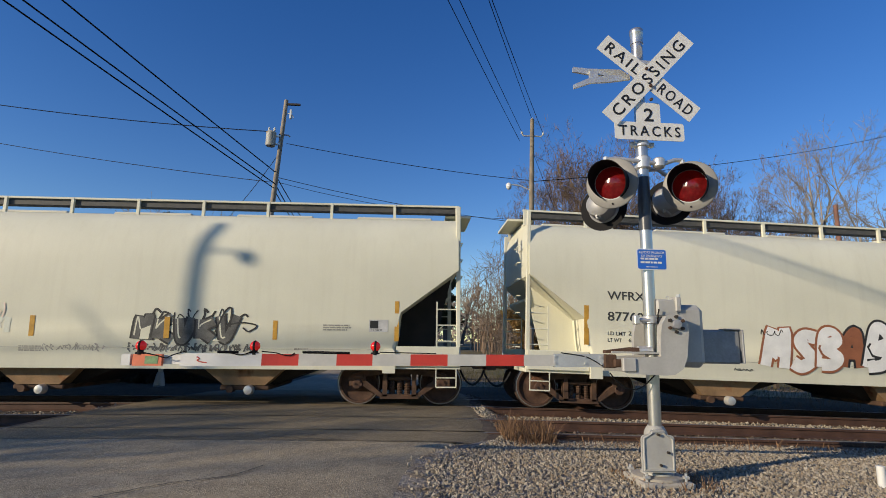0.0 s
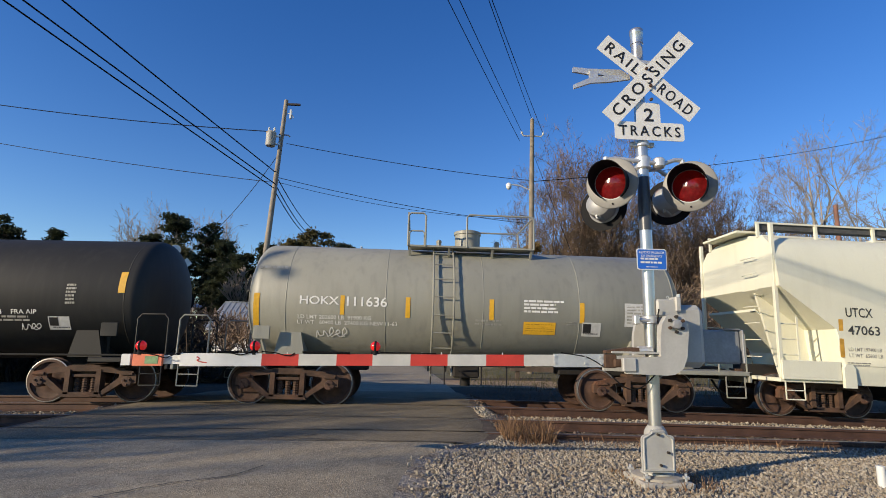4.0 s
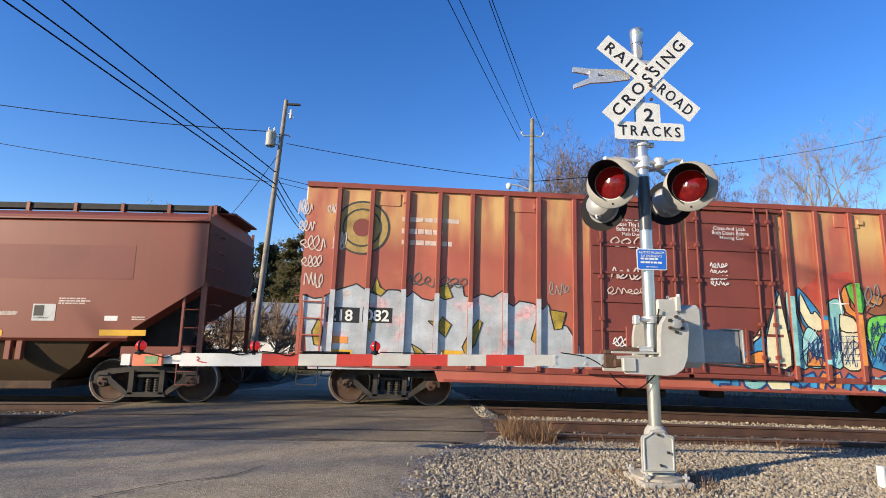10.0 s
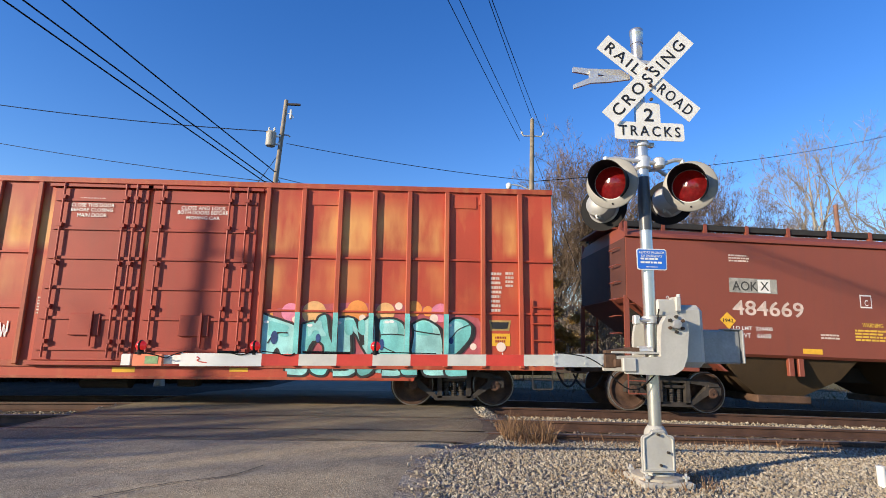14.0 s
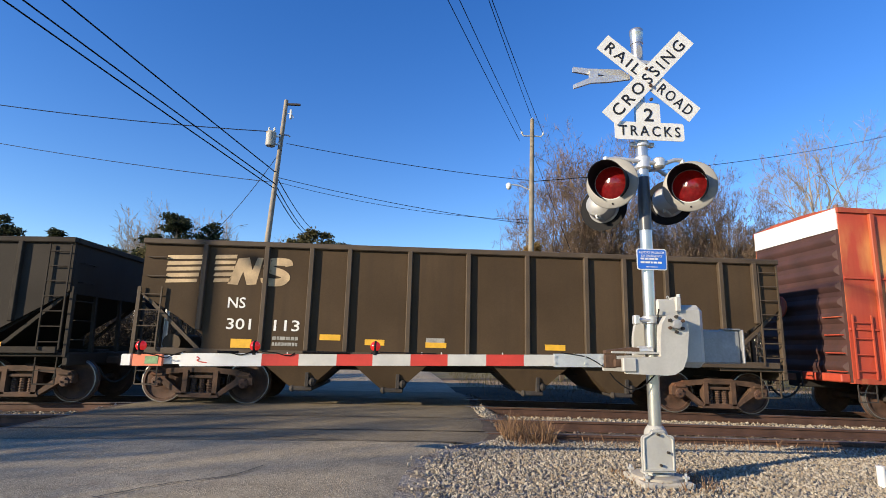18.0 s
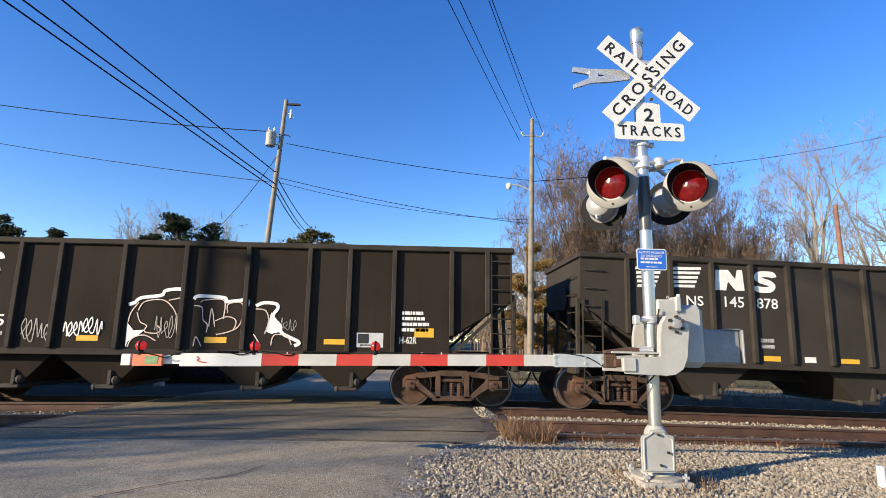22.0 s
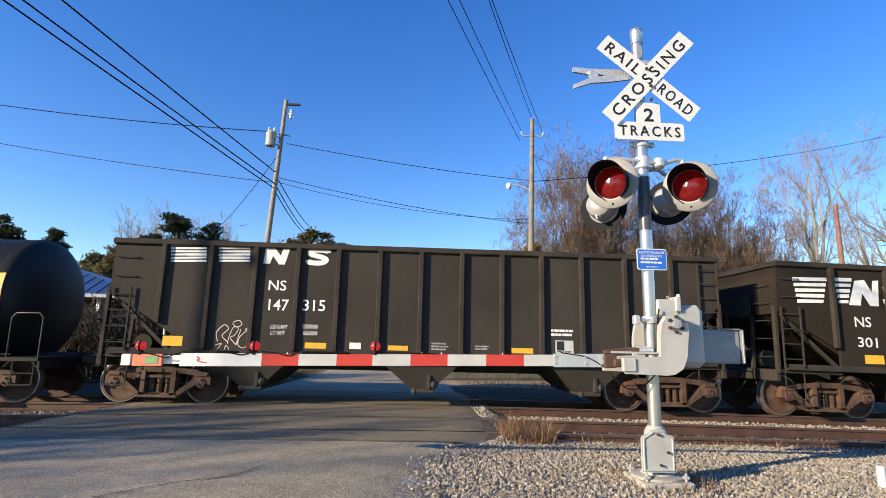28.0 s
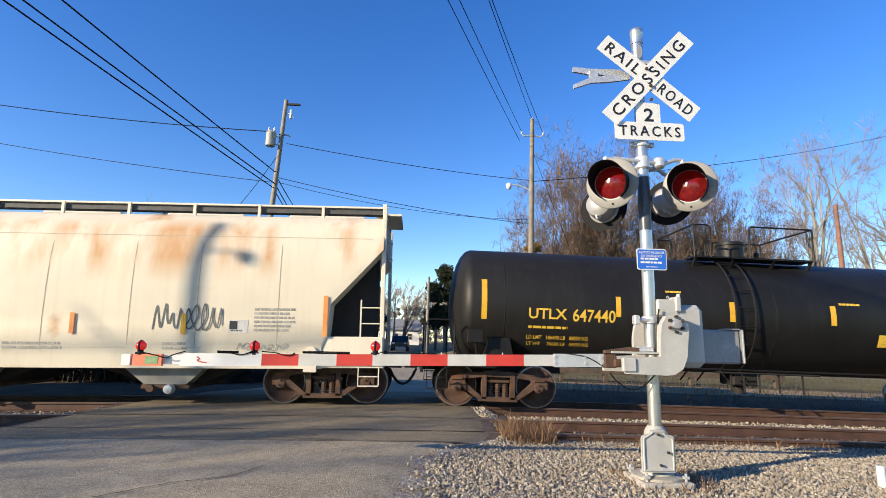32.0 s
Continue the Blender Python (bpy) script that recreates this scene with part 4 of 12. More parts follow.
def wheelset_shape():
    """Two wheels with flanges on an axle, with the bearing caps outside them."""
    m = Mesh()
    for s in (-1, 1):
        prof = [(0.09, 0.60), (0.13, 0.62), (0.16, 0.70), (0.30, 0.715), (0.375, 0.69), (0.38, 0.68), (0.47, 0.68), (0.482, 0.69), (0.482, 0.705), (0.457, 0.72), (0.455, 0.815),
                (0.44, 0.822), (0.385, 0.820), (0.375, 0.79), (0.30, 0.762), (0.18, 0.775), (0.14, 0.80), (0.09, 0.80)]
        m.lathe([(r, s * h) for r, h in prof], 28, "y")
        m.lathe([(0.085, s * 0.80), (0.085, s * 0.95), (0.115, s * 0.955), (0.115, s * 1.13), (0.095, s * 1.15), (0.05, s * 1.155)], 16, "y")
        for k in range(3):
            a = 2 * math.pi * k / 3
            m.cyl((0.06 * math.cos(a), s * 1.15, 0.06 * math.sin(a)), (0.06 * math.cos(a), s * 1.185, 0.06 * math.sin(a)), 0.022, n=6)
    m.cyl((0, -0.7, 0), (0, 0.7, 0), 0.08, n=12)
    return m


def tread_shape():
    m = Mesh()
    for s in (-1, 1):
        m.lathe([(0.4585, s * 0.724), (0.4585, s * 0.812)], 28, "y", caps=False)
        m.lathe([(0.455, s * 0.8205), (0.442, s * 0.8245), (0.432, s * 0.8242)], 28, "y", caps=False)
    return m


_truck_meshes = {}
for _k, _mat in (("rust", CAST_RUST), ("dark", CAST_DARK)):
    _truck_meshes[_k] = (Mesh().box(-0.22, 0.22, -1.0, 1.0, 0.50, 0.72, 0.03).box(-0.12, 0.12, -0.95, 0.95, 0.72, 0.80, 0.02).box(-0.6, 0.6, -0.06, 0.06, 0.28, 0.34, 0.01).data("truck", _mat),
                         [side_frame_shape(q).data("side_frame", _mat) for q in (-1, 1)], [springs_shape(q).data("springs", _mat) for q in (-1, 1)], wheelset_shape().data("wheelset", WHEEL), tread_shape().data("tread", TREAD))


def truck(car, x, look_of="rust"):
    bolster, frames, springs, wheels, tread = _truck_meshes[look_of]
    t = part("truck", bolster, None, car, "four-wheel cast-steel freight truck")
    t.location = (x, 0, 0)
    for q in (0, 1):
        part("side_frame", frames[q], None, t)
        part("spring_nest", springs[q], None, t, "nest of coil springs")
    for s in (-0.89, 0.89):
        w = part("wheelset", wheels, None, t, "rusty steel wheels with bright rims on an axle")
        w.location = (s, 0, WHEEL_R)
        SETS.append((w, s))
        # the bright rim is part of the turning wheelset's look
        if len(w.data.materials) == 1:
            me = w.data
            bm = bmesh.new()
            bm.from_mesh(me)
            bm.from_mesh(tread)
            n0 = len(me.polygons)
            bm.faces.ensure_lookup_table()
            for f in bm.faces[n0:]:
                f.material_index = 1
            bm.to_mesh(me)
            bm.free()
            me.materials.append(TREAD)
    return t


def coupler(car, x, s):
    """Draft gear, knuckle and a hanging air hose at an end; s: +1 or -1."""
    m = Mesh().box(min(x, x + s * 0.5), max(x, x + s * 0.5), -0.08, 0.08, 0.78, 0.94, 0.02)
    m.prism([(x + s * 0.42, 0.74), (x + s * 0.72, 0.74), (x + s * 0.72, 0.98), (x + s * 0.42, 0.98)][::s], -0.16, 0.10)
    part("coupler", m, CAST_RUST, car, "rusty knuckle coupler")
    pts = [(x + s * (0.1 + 0.6 * i / 8), -0.33 + 0.04 * i, 0.72 - 0.34 * math.sin(math.pi * i / 8) ** 0.8) for i in range(9)]
    part("air_hose", Mesh().tube(pts, 0.025, 6), RUBBER, car, "black rubber air hose")


def ladder(m, x0, x1, y, z0, z1, n, r=0.014, stile=0.03):
    for x in (x0, x1):
        m.bar((x, y, z0), (x, y, z1), stile)
    for i in range(n):
        z = z0 + (z1 - z0) * (i + 0.5) / n
        m.cyl((x0, y, z), (x1, y, z), r, n=6)
    return m


def stirrup(m, x, y, z0, z1, w=0.42):
    """A hanging step."""
    for a in (x - w / 2, x + w / 2):
        m.bar((a, y, z0), (a, y, z1), 0.02)
    m.bar((x - w / 2, y, z0), (x + w / 2, y, z0), 0.025)
    m.bar((x - w / 2, y, (z0 + z1) / 2), (x + w / 2, y, (z0 + z1) / 2), 0.02)
    return m


def underframe(car, half, trucks, z=0.80, mat=None, kind="rust"):
    part("centre_sill", Mesh().box(-half, half, -0.24, 0.24, z - 0.06, z + 0.30, 0.02), mat or UNDER, car)
    for s in (-1, 1):
        truck(car, s * trucks, kind)
        coupler(car, s * half, s)


def hand_brake(car, x, y, z, s, mat):
    part("hand_brake", Mesh().lathe([(0.26, 0.0), (0.28, 0.015), (0.28, 0.03), (0.24, 0.03), (0.22, 0.012), (0.03, 0.01), (0.03, 0.06)], 16, "x", (x, y, z)), mat, car, "hand-brake wheel")


def car_top(name, label, x):
    car = tagged(new(name), label, name.replace("_", " "), "cars of the freight train")
    CARS.append((car, x))
    return car


CARS = []


def centre_flow_hopper(x, label, paint_mat, plain_mat, half=8.6, trucks=7.33, deep=False):
    """Covered hopper with rounded sides and sloping end sheets."""
    car = car_top("covered_hopper", label, x)
    side = [(1.50, 0.76), (1.53, 0.98), (1.57, 1.3), (1.60, 1.8), (1.61, 2.4), (1.60, 3.0), (1.54, 3.45), (1.42, 3.80), (1.20, 4.03), (0.70, 4.16), (0.0, 4.20)]

    def ring(xx, cut=0.0):
        pts = []
        for y, z in side:
            pts.append((y, max(z, cut)))
        left = [(xx, -y, z) for y, z in pts]
        right = [(xx, y, z) for y, z in pts[-2::-1]]
        return left + right
    m = Mesh()
    hi, mid, inset = (3.26, 2.09, 1.12) if deep else (2.86, 1.95, 1.27)
    m.loft([ring(-half + 0.05, hi), ring(-half + inset, mid), ring(-half + inset + 0.04, 1.5), ring(-half + inset + 0.16, 0.76), ring(half - inset - 0.16, 0.76), ring(half - inset - 0.04, 1.5), ring(half - inset, mid), ring(half - 0.05, hi)])
    for s in (-1, 1):
        for y in (-1.52, 1.52):
            part("end_side_sill", Mesh().box(min(s * (half - 1.35), s * (half - 0.02)), max(s * (half - 1.35), s * (half - 0.02)), y - 0.02, y + 0.02, 0.84, 1.42 if deep else 1.25, 0.01), plain_mat, car)
    part("body", m, paint_mat, car)

    def surf(z):
        for (ya, za), (yb, zb) in zip(side, side[1:]):
            if z <= zb:
                return -(ya + (yb - ya) * max(0, z - za) / (zb - za))
        return 0.0
    for s in (-1, 1):
        e = s * half
        m = Mesh().prism([(e - s * 0.16, 2.36), (e - s * 2.0, 0.85), (e - s * 2.08, 0.85), (e - s * 0.16, 2.42)][::s], -0.95 if deep else -0.55, 1.42)
        part("slope_sheet", m, END_SHADE_GREY if deep else plain_mat, car)
        if deep:
            # near-black plate fills the end opening as painted shade
            part("end_web", Mesh().prism([(e - s * 0.15, 0.86), (e - s * 1.5, 0.86), (e - s * 1.5, 1.9), (e - s * 0.15, 3.2)][::s], -1.05, -0.98), UNDER, car, "web plate coloured dark for shade under the slope sheet")
        else:
            # the right-hand web is near-black to paint in the bay's shade
            part("end_web", Mesh().prism([(e - s * 0.62, 0.86), (e - s * 1.6, 0.86), (e - s * 1.6, 2.0), (e - s * 0.12, 2.9)][::s], -0.62, -0.55), plain_mat if s < 0 else UNDER, car, "recessed web plate under the slope sheet" if s < 0 else "web plate coloured black for shade under the slope sheet")
        for y in (-1.46, 1.46):
            m = Mesh()
            m.box(min(e, e - s * 0.09), max(e, e - s * 0.09), y - 0.04, y + 0.04, 0.86, 4.30, 0.01)
            ladder(m, min(e - s * 0.03, e - s * 0.50), max(e - s * 0.03, e - s * 0.50), y - 0.03 * (1 if y > 0 else -1), 0.86, 2.2, 4)
            part("end_ladder", m, plain_mat, car, "end post with ladder rungs")
        part("end_platform", Mesh().box(min(e, e - s * 1.5), max(e, e - s * 1.5), -1.48, 1.48, 0.78, 0.86, 0.01), plain_mat, car)
        for k in range(7):
            m = Mesh().tube([(e + s * 0.02, -0.95, 1.3 + 0.38 * k), (e + s * 0.09, -0.93, 1.3 + 0.38 * k), (e + s * 0.09, -0.5, 1.3 + 0.38 * k), (e + s * 0.02, -0.48, 1.3 + 0.38 * k)], 0.012, 5)
            part("grab_iron", m, plain_mat, car)
        part("running_board_end", Mesh().box(min(e - s * 0.3, e + s * 0.30), max(e - s * 0.3, e + s * 0.30), -0.75, 0.75, 4.22, 4.27), plain_mat, car)
        for y in (-1.5, 1.5):
            part("stirrup", stirrup(Mesh(), e - s * 0.3, y, 0.42, 0.8), plain_mat, car, "hanging stirrup step")
        part("jacking_pad", Mesh().prism([(e - s * 1.62, 0.7), (e - s * 1.36, 0.7), (e - s * 1.36, 1.12), (e - s * 1.42, 1.2), (e - s * 1.56, 1.2), (e - s * 1.62, 1.12)][::s], -1.60, -1.52), plain_mat, car)
    if deep:
        for s in (-1, 1):
            e = s * (half - 0.04)
            # end sheet in darker grey, with its shade in the colour
            part("end_panel", Mesh().prism_x([(-1.50, 3.28), (1.50, 3.28), (1.50, 3.5), (1.40, 3.80), (1.18, 4.0), (0.70, 4.13), (-0.70, 4.13), (-1.18, 4.0), (-1.40, 3.80), (-1.50, 3.5)], min(e, e + s * 0.012), max(e, e + s * 0.012)), END_SHADE_GREY, car, "end sheet greyed for shade")
    patch("weld_seam", [(-half + 1.6, 1.165), (half - 1.6, 1.180)], surf, SEAM, car, 0.005, "", cuts=2)
    low = 0.08 if deep else 0.0
    for y in (-1.0, 1.0):
        m = Mesh().box(-half, half, y - 0.02, y + 0.02, 4.40 - low, 4.44 - low)
        part("running_board_rail", m, plain_mat, car)
        part("running_board", Mesh().box(-half + 0.02, half - 0.02, y * 0.62, y * 0.96, 4.30 - low, 4.33 - low).box(-half + 0.02, half - 0.02, y * 0.955, y * 0.965, 4.27 - low, 4.405 - low), GRATE, car, "dark grating walkway on the roof")
        for k in range(13):
            q = -half + 0.05 + k * (2 * half - 0.1) / 12
            part("running_board_post", Mesh().box(q - 0.03, q + 0.03, y - 0.03, y + 0.03, 4.06, 4.43 - low), plain_mat, car)
    for k in range(6):
        q = -half + 1.5 + k * (2 * half - 3) / 5
        part("roof_hatch", Mesh().box(q - 0.9, q + 0.9, -0.35, 0.35, 4.16, 4.30, 0.03), plain_mat, car)
    underframe(car, half, trucks, 0.82)
    for k, q in enumerate((-4.2, -0.05, 4.1)):
        m = Mesh().loft([[(q - 1.6, -1.1, 0.80), (q + 1.6, -1.1, 0.80), (q + 1.6, 1.1, 0.80), (q - 1.6, 1.1, 0.80)], [(q - 0.45, -0.8, 0.38), (q + 0.45, -0.8, 0.38), (q + 0.45, 0.8, 0.38), (q - 0.45, 0.8, 0.38)]])
        h = part("hopper_bay", m, UNDER, car)
        part("outlet_hopper", Mesh().loft([[(q - 0.82, -1.30, 0.76), (q + 0.82, -1.30, 0.76), (q + 0.82, -0.7, 0.76), (q - 0.82, -0.7, 0.76)], [(q - 0.42, -1.22, 0.42), (q + 0.42, -1.22, 0.42), (q + 0.42, -0.7, 0.42), (q - 0.42, -0.7, 0.42)]]), OUTLET_TAN if not deep else END_SHADE_GREY, h, "tapered outlet pan stained with rust")
        part("outlet_gate", Mesh().box(q - 0.50, q + 0.50, -1.20, 0.95, 0.32, 0.42, 0.02).cyl((q - 0.28, -1.28, 0.34), (q - 0.28, -1.1, 0.34), 0.075, n=10), CAST_RUST, h, "rusty outlet gate")
        part("pipe_cap", Mesh().lathe([(0.02, -0.10), (0.085, -0.09), (0.10, -0.04), (0.10, 0.06)], 16, "y", (q + 0.12, -1.28, 0.33)), GALV, h, "round bright pipe cap")
    return car, surf


def tank_car(x, label, mat, tank, trucks, R=1.36, zc=2.25, head=0.46, half=None, bright=False, dome_x=0.0):
    """Tank car: shell with dished heads, seams, dome with platform and rails, ladders, stub sills."""
    car = car_top("tank_car", label, x)
    half = half or tank + 0.95
    prof = []
    for i in range(7):
        a = math.pi / 2 * i / 6
        prof.append((max(0.02, R * math.sin(a)), -tank - head * math.cos(a)))
    prof = prof + [(R, tank)] + [(r, -h) for r, h in prof[::-1]][1:]
    part("tank", Mesh().lathe(prof, 48, "x", (0, 0, zc)), mat, car)

    def surf(z):
        return -math.sqrt(max(0.01, R * R - (z - zc) ** 2))
    for k in range(-2, 3):
        q = k * tank * 0.47 + 0.3
        part("seam", Mesh().lathe([(R + 0.001, q - 0.012), (R + 0.005, q - 0.005), (R + 0.005, q + 0.005), (R + 0.001, q + 0.012)], 48, "x", (0, 0, zc)), mat, car)
    d = dome_x
    part("dome", Mesh().lathe([(0.31, zc + R - 0.1), (0.31, zc + R + 0.42), (0.335, zc + R + 0.43), (0.335, zc + R + 0.50), (0.22, zc + R + 0.54)], 24, "z", (d, 0, 0)), mat, car)
    m = Mesh().box(d - 1.45, d + 1.45, -0.95, -0.45, zc + R - 0.06, zc + R - 0.02).box(d - 1.45, d + 1.45, 0.45, 0.95, zc + R - 0.06, zc + R - 0.02)
    for q in (-1.4, -0.5, 0.5, 1.4):
        m.bar((d + q, -0.9, zc + R - 0.06), (d + q, -0.75, zc + R - 0.26), 0.05)
        m.bar((d + q, 0.9, zc + R - 0.06), (d + q, 0.75, zc + R - 0.26), 0.05)
    part("dome_platform", m, mat, car, "steel walkway beside the dome")
    zt = zc + R + 0.72
    for y in (-0.95, 0.95):
        for a, b in ((-1.45, -1.05), (-0.10, 1.45)):
            z0 = zc + R - 0.05
            m = Mesh().tube([(d + a, y, z0), (d + a, y, zt - 0.06), (d + a + 0.05, y, zt), (d + b - 0.05, y, zt), (d + b, y, zt - 0.06), (d + b, y, z0)], 0.022, 7)
            part("safety_rail", m, mat, car, "bent pipe safety rail")
    for s in (-1, 1):
        m = Mesh().tube([(d + s * 1.45, -0.95, zt), (d + s * 1.45, 0, zt + 0.0), (d + s * 1.45, 0.95, zt)], 0.022, 7)
        part("safety_rail", m, mat, car, "bent pipe safety rail")
    for q in (d + 0.75, d - 0.7):
        part("valve", Mesh().cyl((q, 0.1, zc + R - 0.05), (q, 0.1, zc + R + 0.22), 0.06, n=8).ball((q, 0.1, zc + R + 0.26), 0.07, 8, 5), mat, car)
    # ladders curve over the shell on both sides
    for y in (-1, 1):
        m = Mesh()
        for q in (d - 0.85, d - 0.40):
            pts = []
            for i in range(13):
                a = radians(-62 + 130 * i / 12)
                pts.append((q, y * (R + 0.10) * math.cos(a), zc + (R + 0.10) * math.sin(a)))
            pts = [(q, y * (R - 0.2), zc - R - 0.25)] + pts
            m.tube(pts, 0.022, 6)
        for i in range(8):
            a = radians(-60 + 16 * i)
            p = (y * (R + 0.10) * math.cos(a), zc + (R + 0.10) * math.sin(a))
            m.cyl((d - 0.85, *p), (d - 0.40, *p), 0.014, n=6)
        part("ladder", m, mat, car, "curved steel ladder over the shell")
    for y in (-1.28, 1.28):
        part("side_rail", Mesh().tube([(-tank - 0.4, y, 1.0), (tank + 0.4, y, 1.0)], 0.02, 6), mat, car)
    for s in (-1, 1):
        e = s * half
        m = Mesh().box(min(e, e - s * 1.6), max(e, e - s * 1.6), -1.42, 1.42, 0.86, 0.95, 0.01)
        m.box(min(e, e - s * 0.06), max(e, e - s * 0.06), -1.42, 1.42, 0.72, 0.95, 0.01)
        part("end_platform", m, mat, car)
        for y in (-1.38, 1.38):
            m = Mesh()
            m.tube([(e - s * 0.08, y, 0.95), (e - s * 0.08, y, 1.75), (e - s * 0.16, y, 1.84), (e - s * 0.62, y, 1.84), (e - s * 0.70, y, 1.75), (e - s * 0.70, y, 0.95)], 0.018, 6)
            part("stirrup", stirrup(Mesh(), e - s * 0.35, y, 0.40, 0.86), mat, car, "hanging stirrup step")
            part("end_handrail", m, mat, car, "bent end handrail")
        m = Mesh().prism([(s * trucks - 0.35, 0.95), (s * trucks + 0.35, 0.95), (s * trucks + 0.22, zc - R * 0.55), (s * trucks - 0.22, zc - R * 0.55)], -1.18, 1.18)
        part("saddle", m, mat, car)
        part("stub_sill", Mesh().box(min(s * (trucks - 1.6), e), max(s * (trucks - 1.6), e), -0.24, 0.24, 0.74, 1.02, 0.02), UNDER, car)
        part("bolster_bracket", Mesh().box(s * trucks + s * 0.55 - 0.17, s * trucks + s * 0.55 + 0.17, -1.40, -1.36, 1.38, 1.66, 0.01).bar((s * trucks + s * 0.55, -1.36, 1.4), (s * trucks + s * 0.45, -1.15, 0.95), 0.05), mat, car, "placard holder on a bracket")
        truck(car, s * trucks, "rust")
        coupler(car, e, s)
    part("bottom_valve", Mesh().box(d - 0.3, d + 0.3, -0.3, 0.3, 0.62, zc - R + 0.05, 0.03).cyl((d, 0, 0.42), (d, 0, 0.65), 0.12, n=12), UNDER, car)
    m = Mesh()
    for q in (-0.85, -0.55, -0.2, 0.25, 0.8):
        m.bar((d + q, -1.1, 0.95), (d + q, -1.1, 0.52), 0.03)
    m.bar((d - 1.2, -1.1, 0.93), (d + 1.2, -1.1, 0.93), 0.04)
    part("brake_rigging", m, UNDER, car, "hanging brake rods")
    return car, surf


def box_car(x, label, mat, door_mat, half, trucks, ribs, doors, top=4.80, end_top=None, bands=(), post=None):
    """Boxcar: sheet sides with outside posts, two plug doors with lock bars, corrugated ends, ladders."""
    car = car_top("boxcar", label, x)
    y0 = 1.48
    m = Mesh().prism([(-half, 0.80), (-half + 2.9, 0.80), (-half + 3.0, 0.56), (half - 3.0, 0.56), (half - 2.9, 0.80), (half, 0.80), (half, top - 0.12), (-half, top - 0.12)], -y0, y0)
    part("body", m, mat, car)
    m = Mesh().prism_x([(-y0 - 0.05, top - 0.16), (-y0 - 0.05, top - 0.05), (-0.6, top + 0.02), (0.6, top + 0.02), (y0 + 0.05, top - 0.05), (y0 + 0.05, top - 0.16)], -half - 0.02, half + 0.02)
    part("roof", m, post, car)
    for q in ribs:
        for s in (-1, 1):
            y = s * y0
            m = Mesh().box(q - 0.055, q + 0.055, min(y, y + s * 0.085), max(y, y + s * 0.085), 0.84, top - 0.17, 0.015)
            part("side_post", m, post, car)
    for z in bands:
        for a, b in ((-half, doors[0][0] - 0.25), (doors[1][1] + 0.15, half)):
            part("side_rail", Mesh().box(a, b, -y0 - 0.035, -y0, z - 0.022, z + 0.022, 0.006), mat, car)
    for a, b in ((-7.0, -6.5), (6.5, 7.0), (-4.1, -3.5), (3.4, 4.0)):
        part("top_plate", Mesh().box(a, b, -y0 - 0.02, -y0, top - 0.52, top - 0.24, 0.006).box(a + 0.55, a + 0.68, -y0 - 0.05, -y0, top - 0.44, top - 0.32, 0.01), mat, car, "small bolted plate under the roof")
    for s in (-1, 1):
        part("side_sill", Mesh().box(-half, half, min(s * y0, s * (y0 + 0.03)), max(s * y0, s * (y0 + 0.03)), 0.80, 0.92), post, car)
    part("bottom_flange", Mesh().box(-half + 3.1, half - 3.1, -y0 - 0.03, -y0, 0.57, 0.62), post, car)
    for a, b in doors:
        for s in (-1, 1):
            y = s * (y0 + 0.012)
            d = part("door", Mesh().box(a, b, min(y, y + s * 0.05), max(y, y + s * 0.05), 0.92, top - 0.30, 0.01), door_mat, car, "plug door with lock bars")
            y2 = y + s * 0.05
            m = Mesh()
            for k in range(6):
                z = 1.15 + k * (top - 0.55 - 1.15) / 5
                m.box(a + 0.04, b - 0.04, min(y2, y2 + s * 0.03), max(y2, y2 + s * 0.03), z - 0.03, z + 0.03)
            part("door_rib", m, door_mat, d)
            for q in (a + 0.22, b - 0.22, (a + b) / 2 + 0.52):
                yy = y2 + s * 0.06
                m = Mesh().cyl((q, yy, 0.98), (q, yy, top - 0.2), 0.022, n=8)
                for z in (1.3, 2.0, 2.9, 3.7, 4.3):
                    m.box(q - 0.045, q + 0.045, min(y2, yy + s * 0.03), max(y2, yy + s * 0.03), z - 0.04, z + 0.04)
                part("lock_bar", m, door_mat, d, "vertical lock bar with brackets")
            q = (a + b) / 2
            part("door_handle", Mesh().box(q - 0.30, q + 0.30, min(y2, y2 + s * 0.05), max(y2, y2 + s * 0.05), 1.42, 1.85, 0.01).bar((q + 0.15, y2 + s * 0.08, 1.2), (q + 0.15, y2 + s * 0.08, 1.9), 0.05), door_mat, d)
            for z in (0.86, top - 0.24):
                part("door_track", Mesh().box(a - 0.1, b + 0.1, min(y, y2 + s * 0.05), max(y, y2 + s * 0.05), z - 0.03, z + 0.03), door_mat, car)
    for s in (-1, 1):
        e = s * half
        m = Mesh()
        for k in range(9):
            z = 1.15 + 0.36 * k
            m.add([(e, -1.38, z - 0.13), (e, 1.38, z - 0.13), (e, 1.38, z + 0.13), (e, -1.38, z + 0.13), (e + s * 0.07, -1.3, z - 0.03), (e + s * 0.07, 1.3, z - 0.03), (e + s * 0.07, 1.3, z + 0.03), (e + s * 0.07, -1.3, z + 0.03)],
                  [(0, 1, 5, 4), (1, 2, 6, 5), (2, 3, 7, 6), (3, 0, 4, 7), (4, 5, 6, 7)])
        # both end parts take the darkened colour as painted shade
        part("end_sheet", Mesh().box(min(e, e + s * 0.004), max(e, e + s * 0.004), -y0 + 0.02, y0 - 0.02, 0.82, top - 0.16), BOX_END_SHADE, car, "end sheet darkened for shade")
        part("end_corrugation", m, BOX_END_SHADE, car, "ribbed end panel")
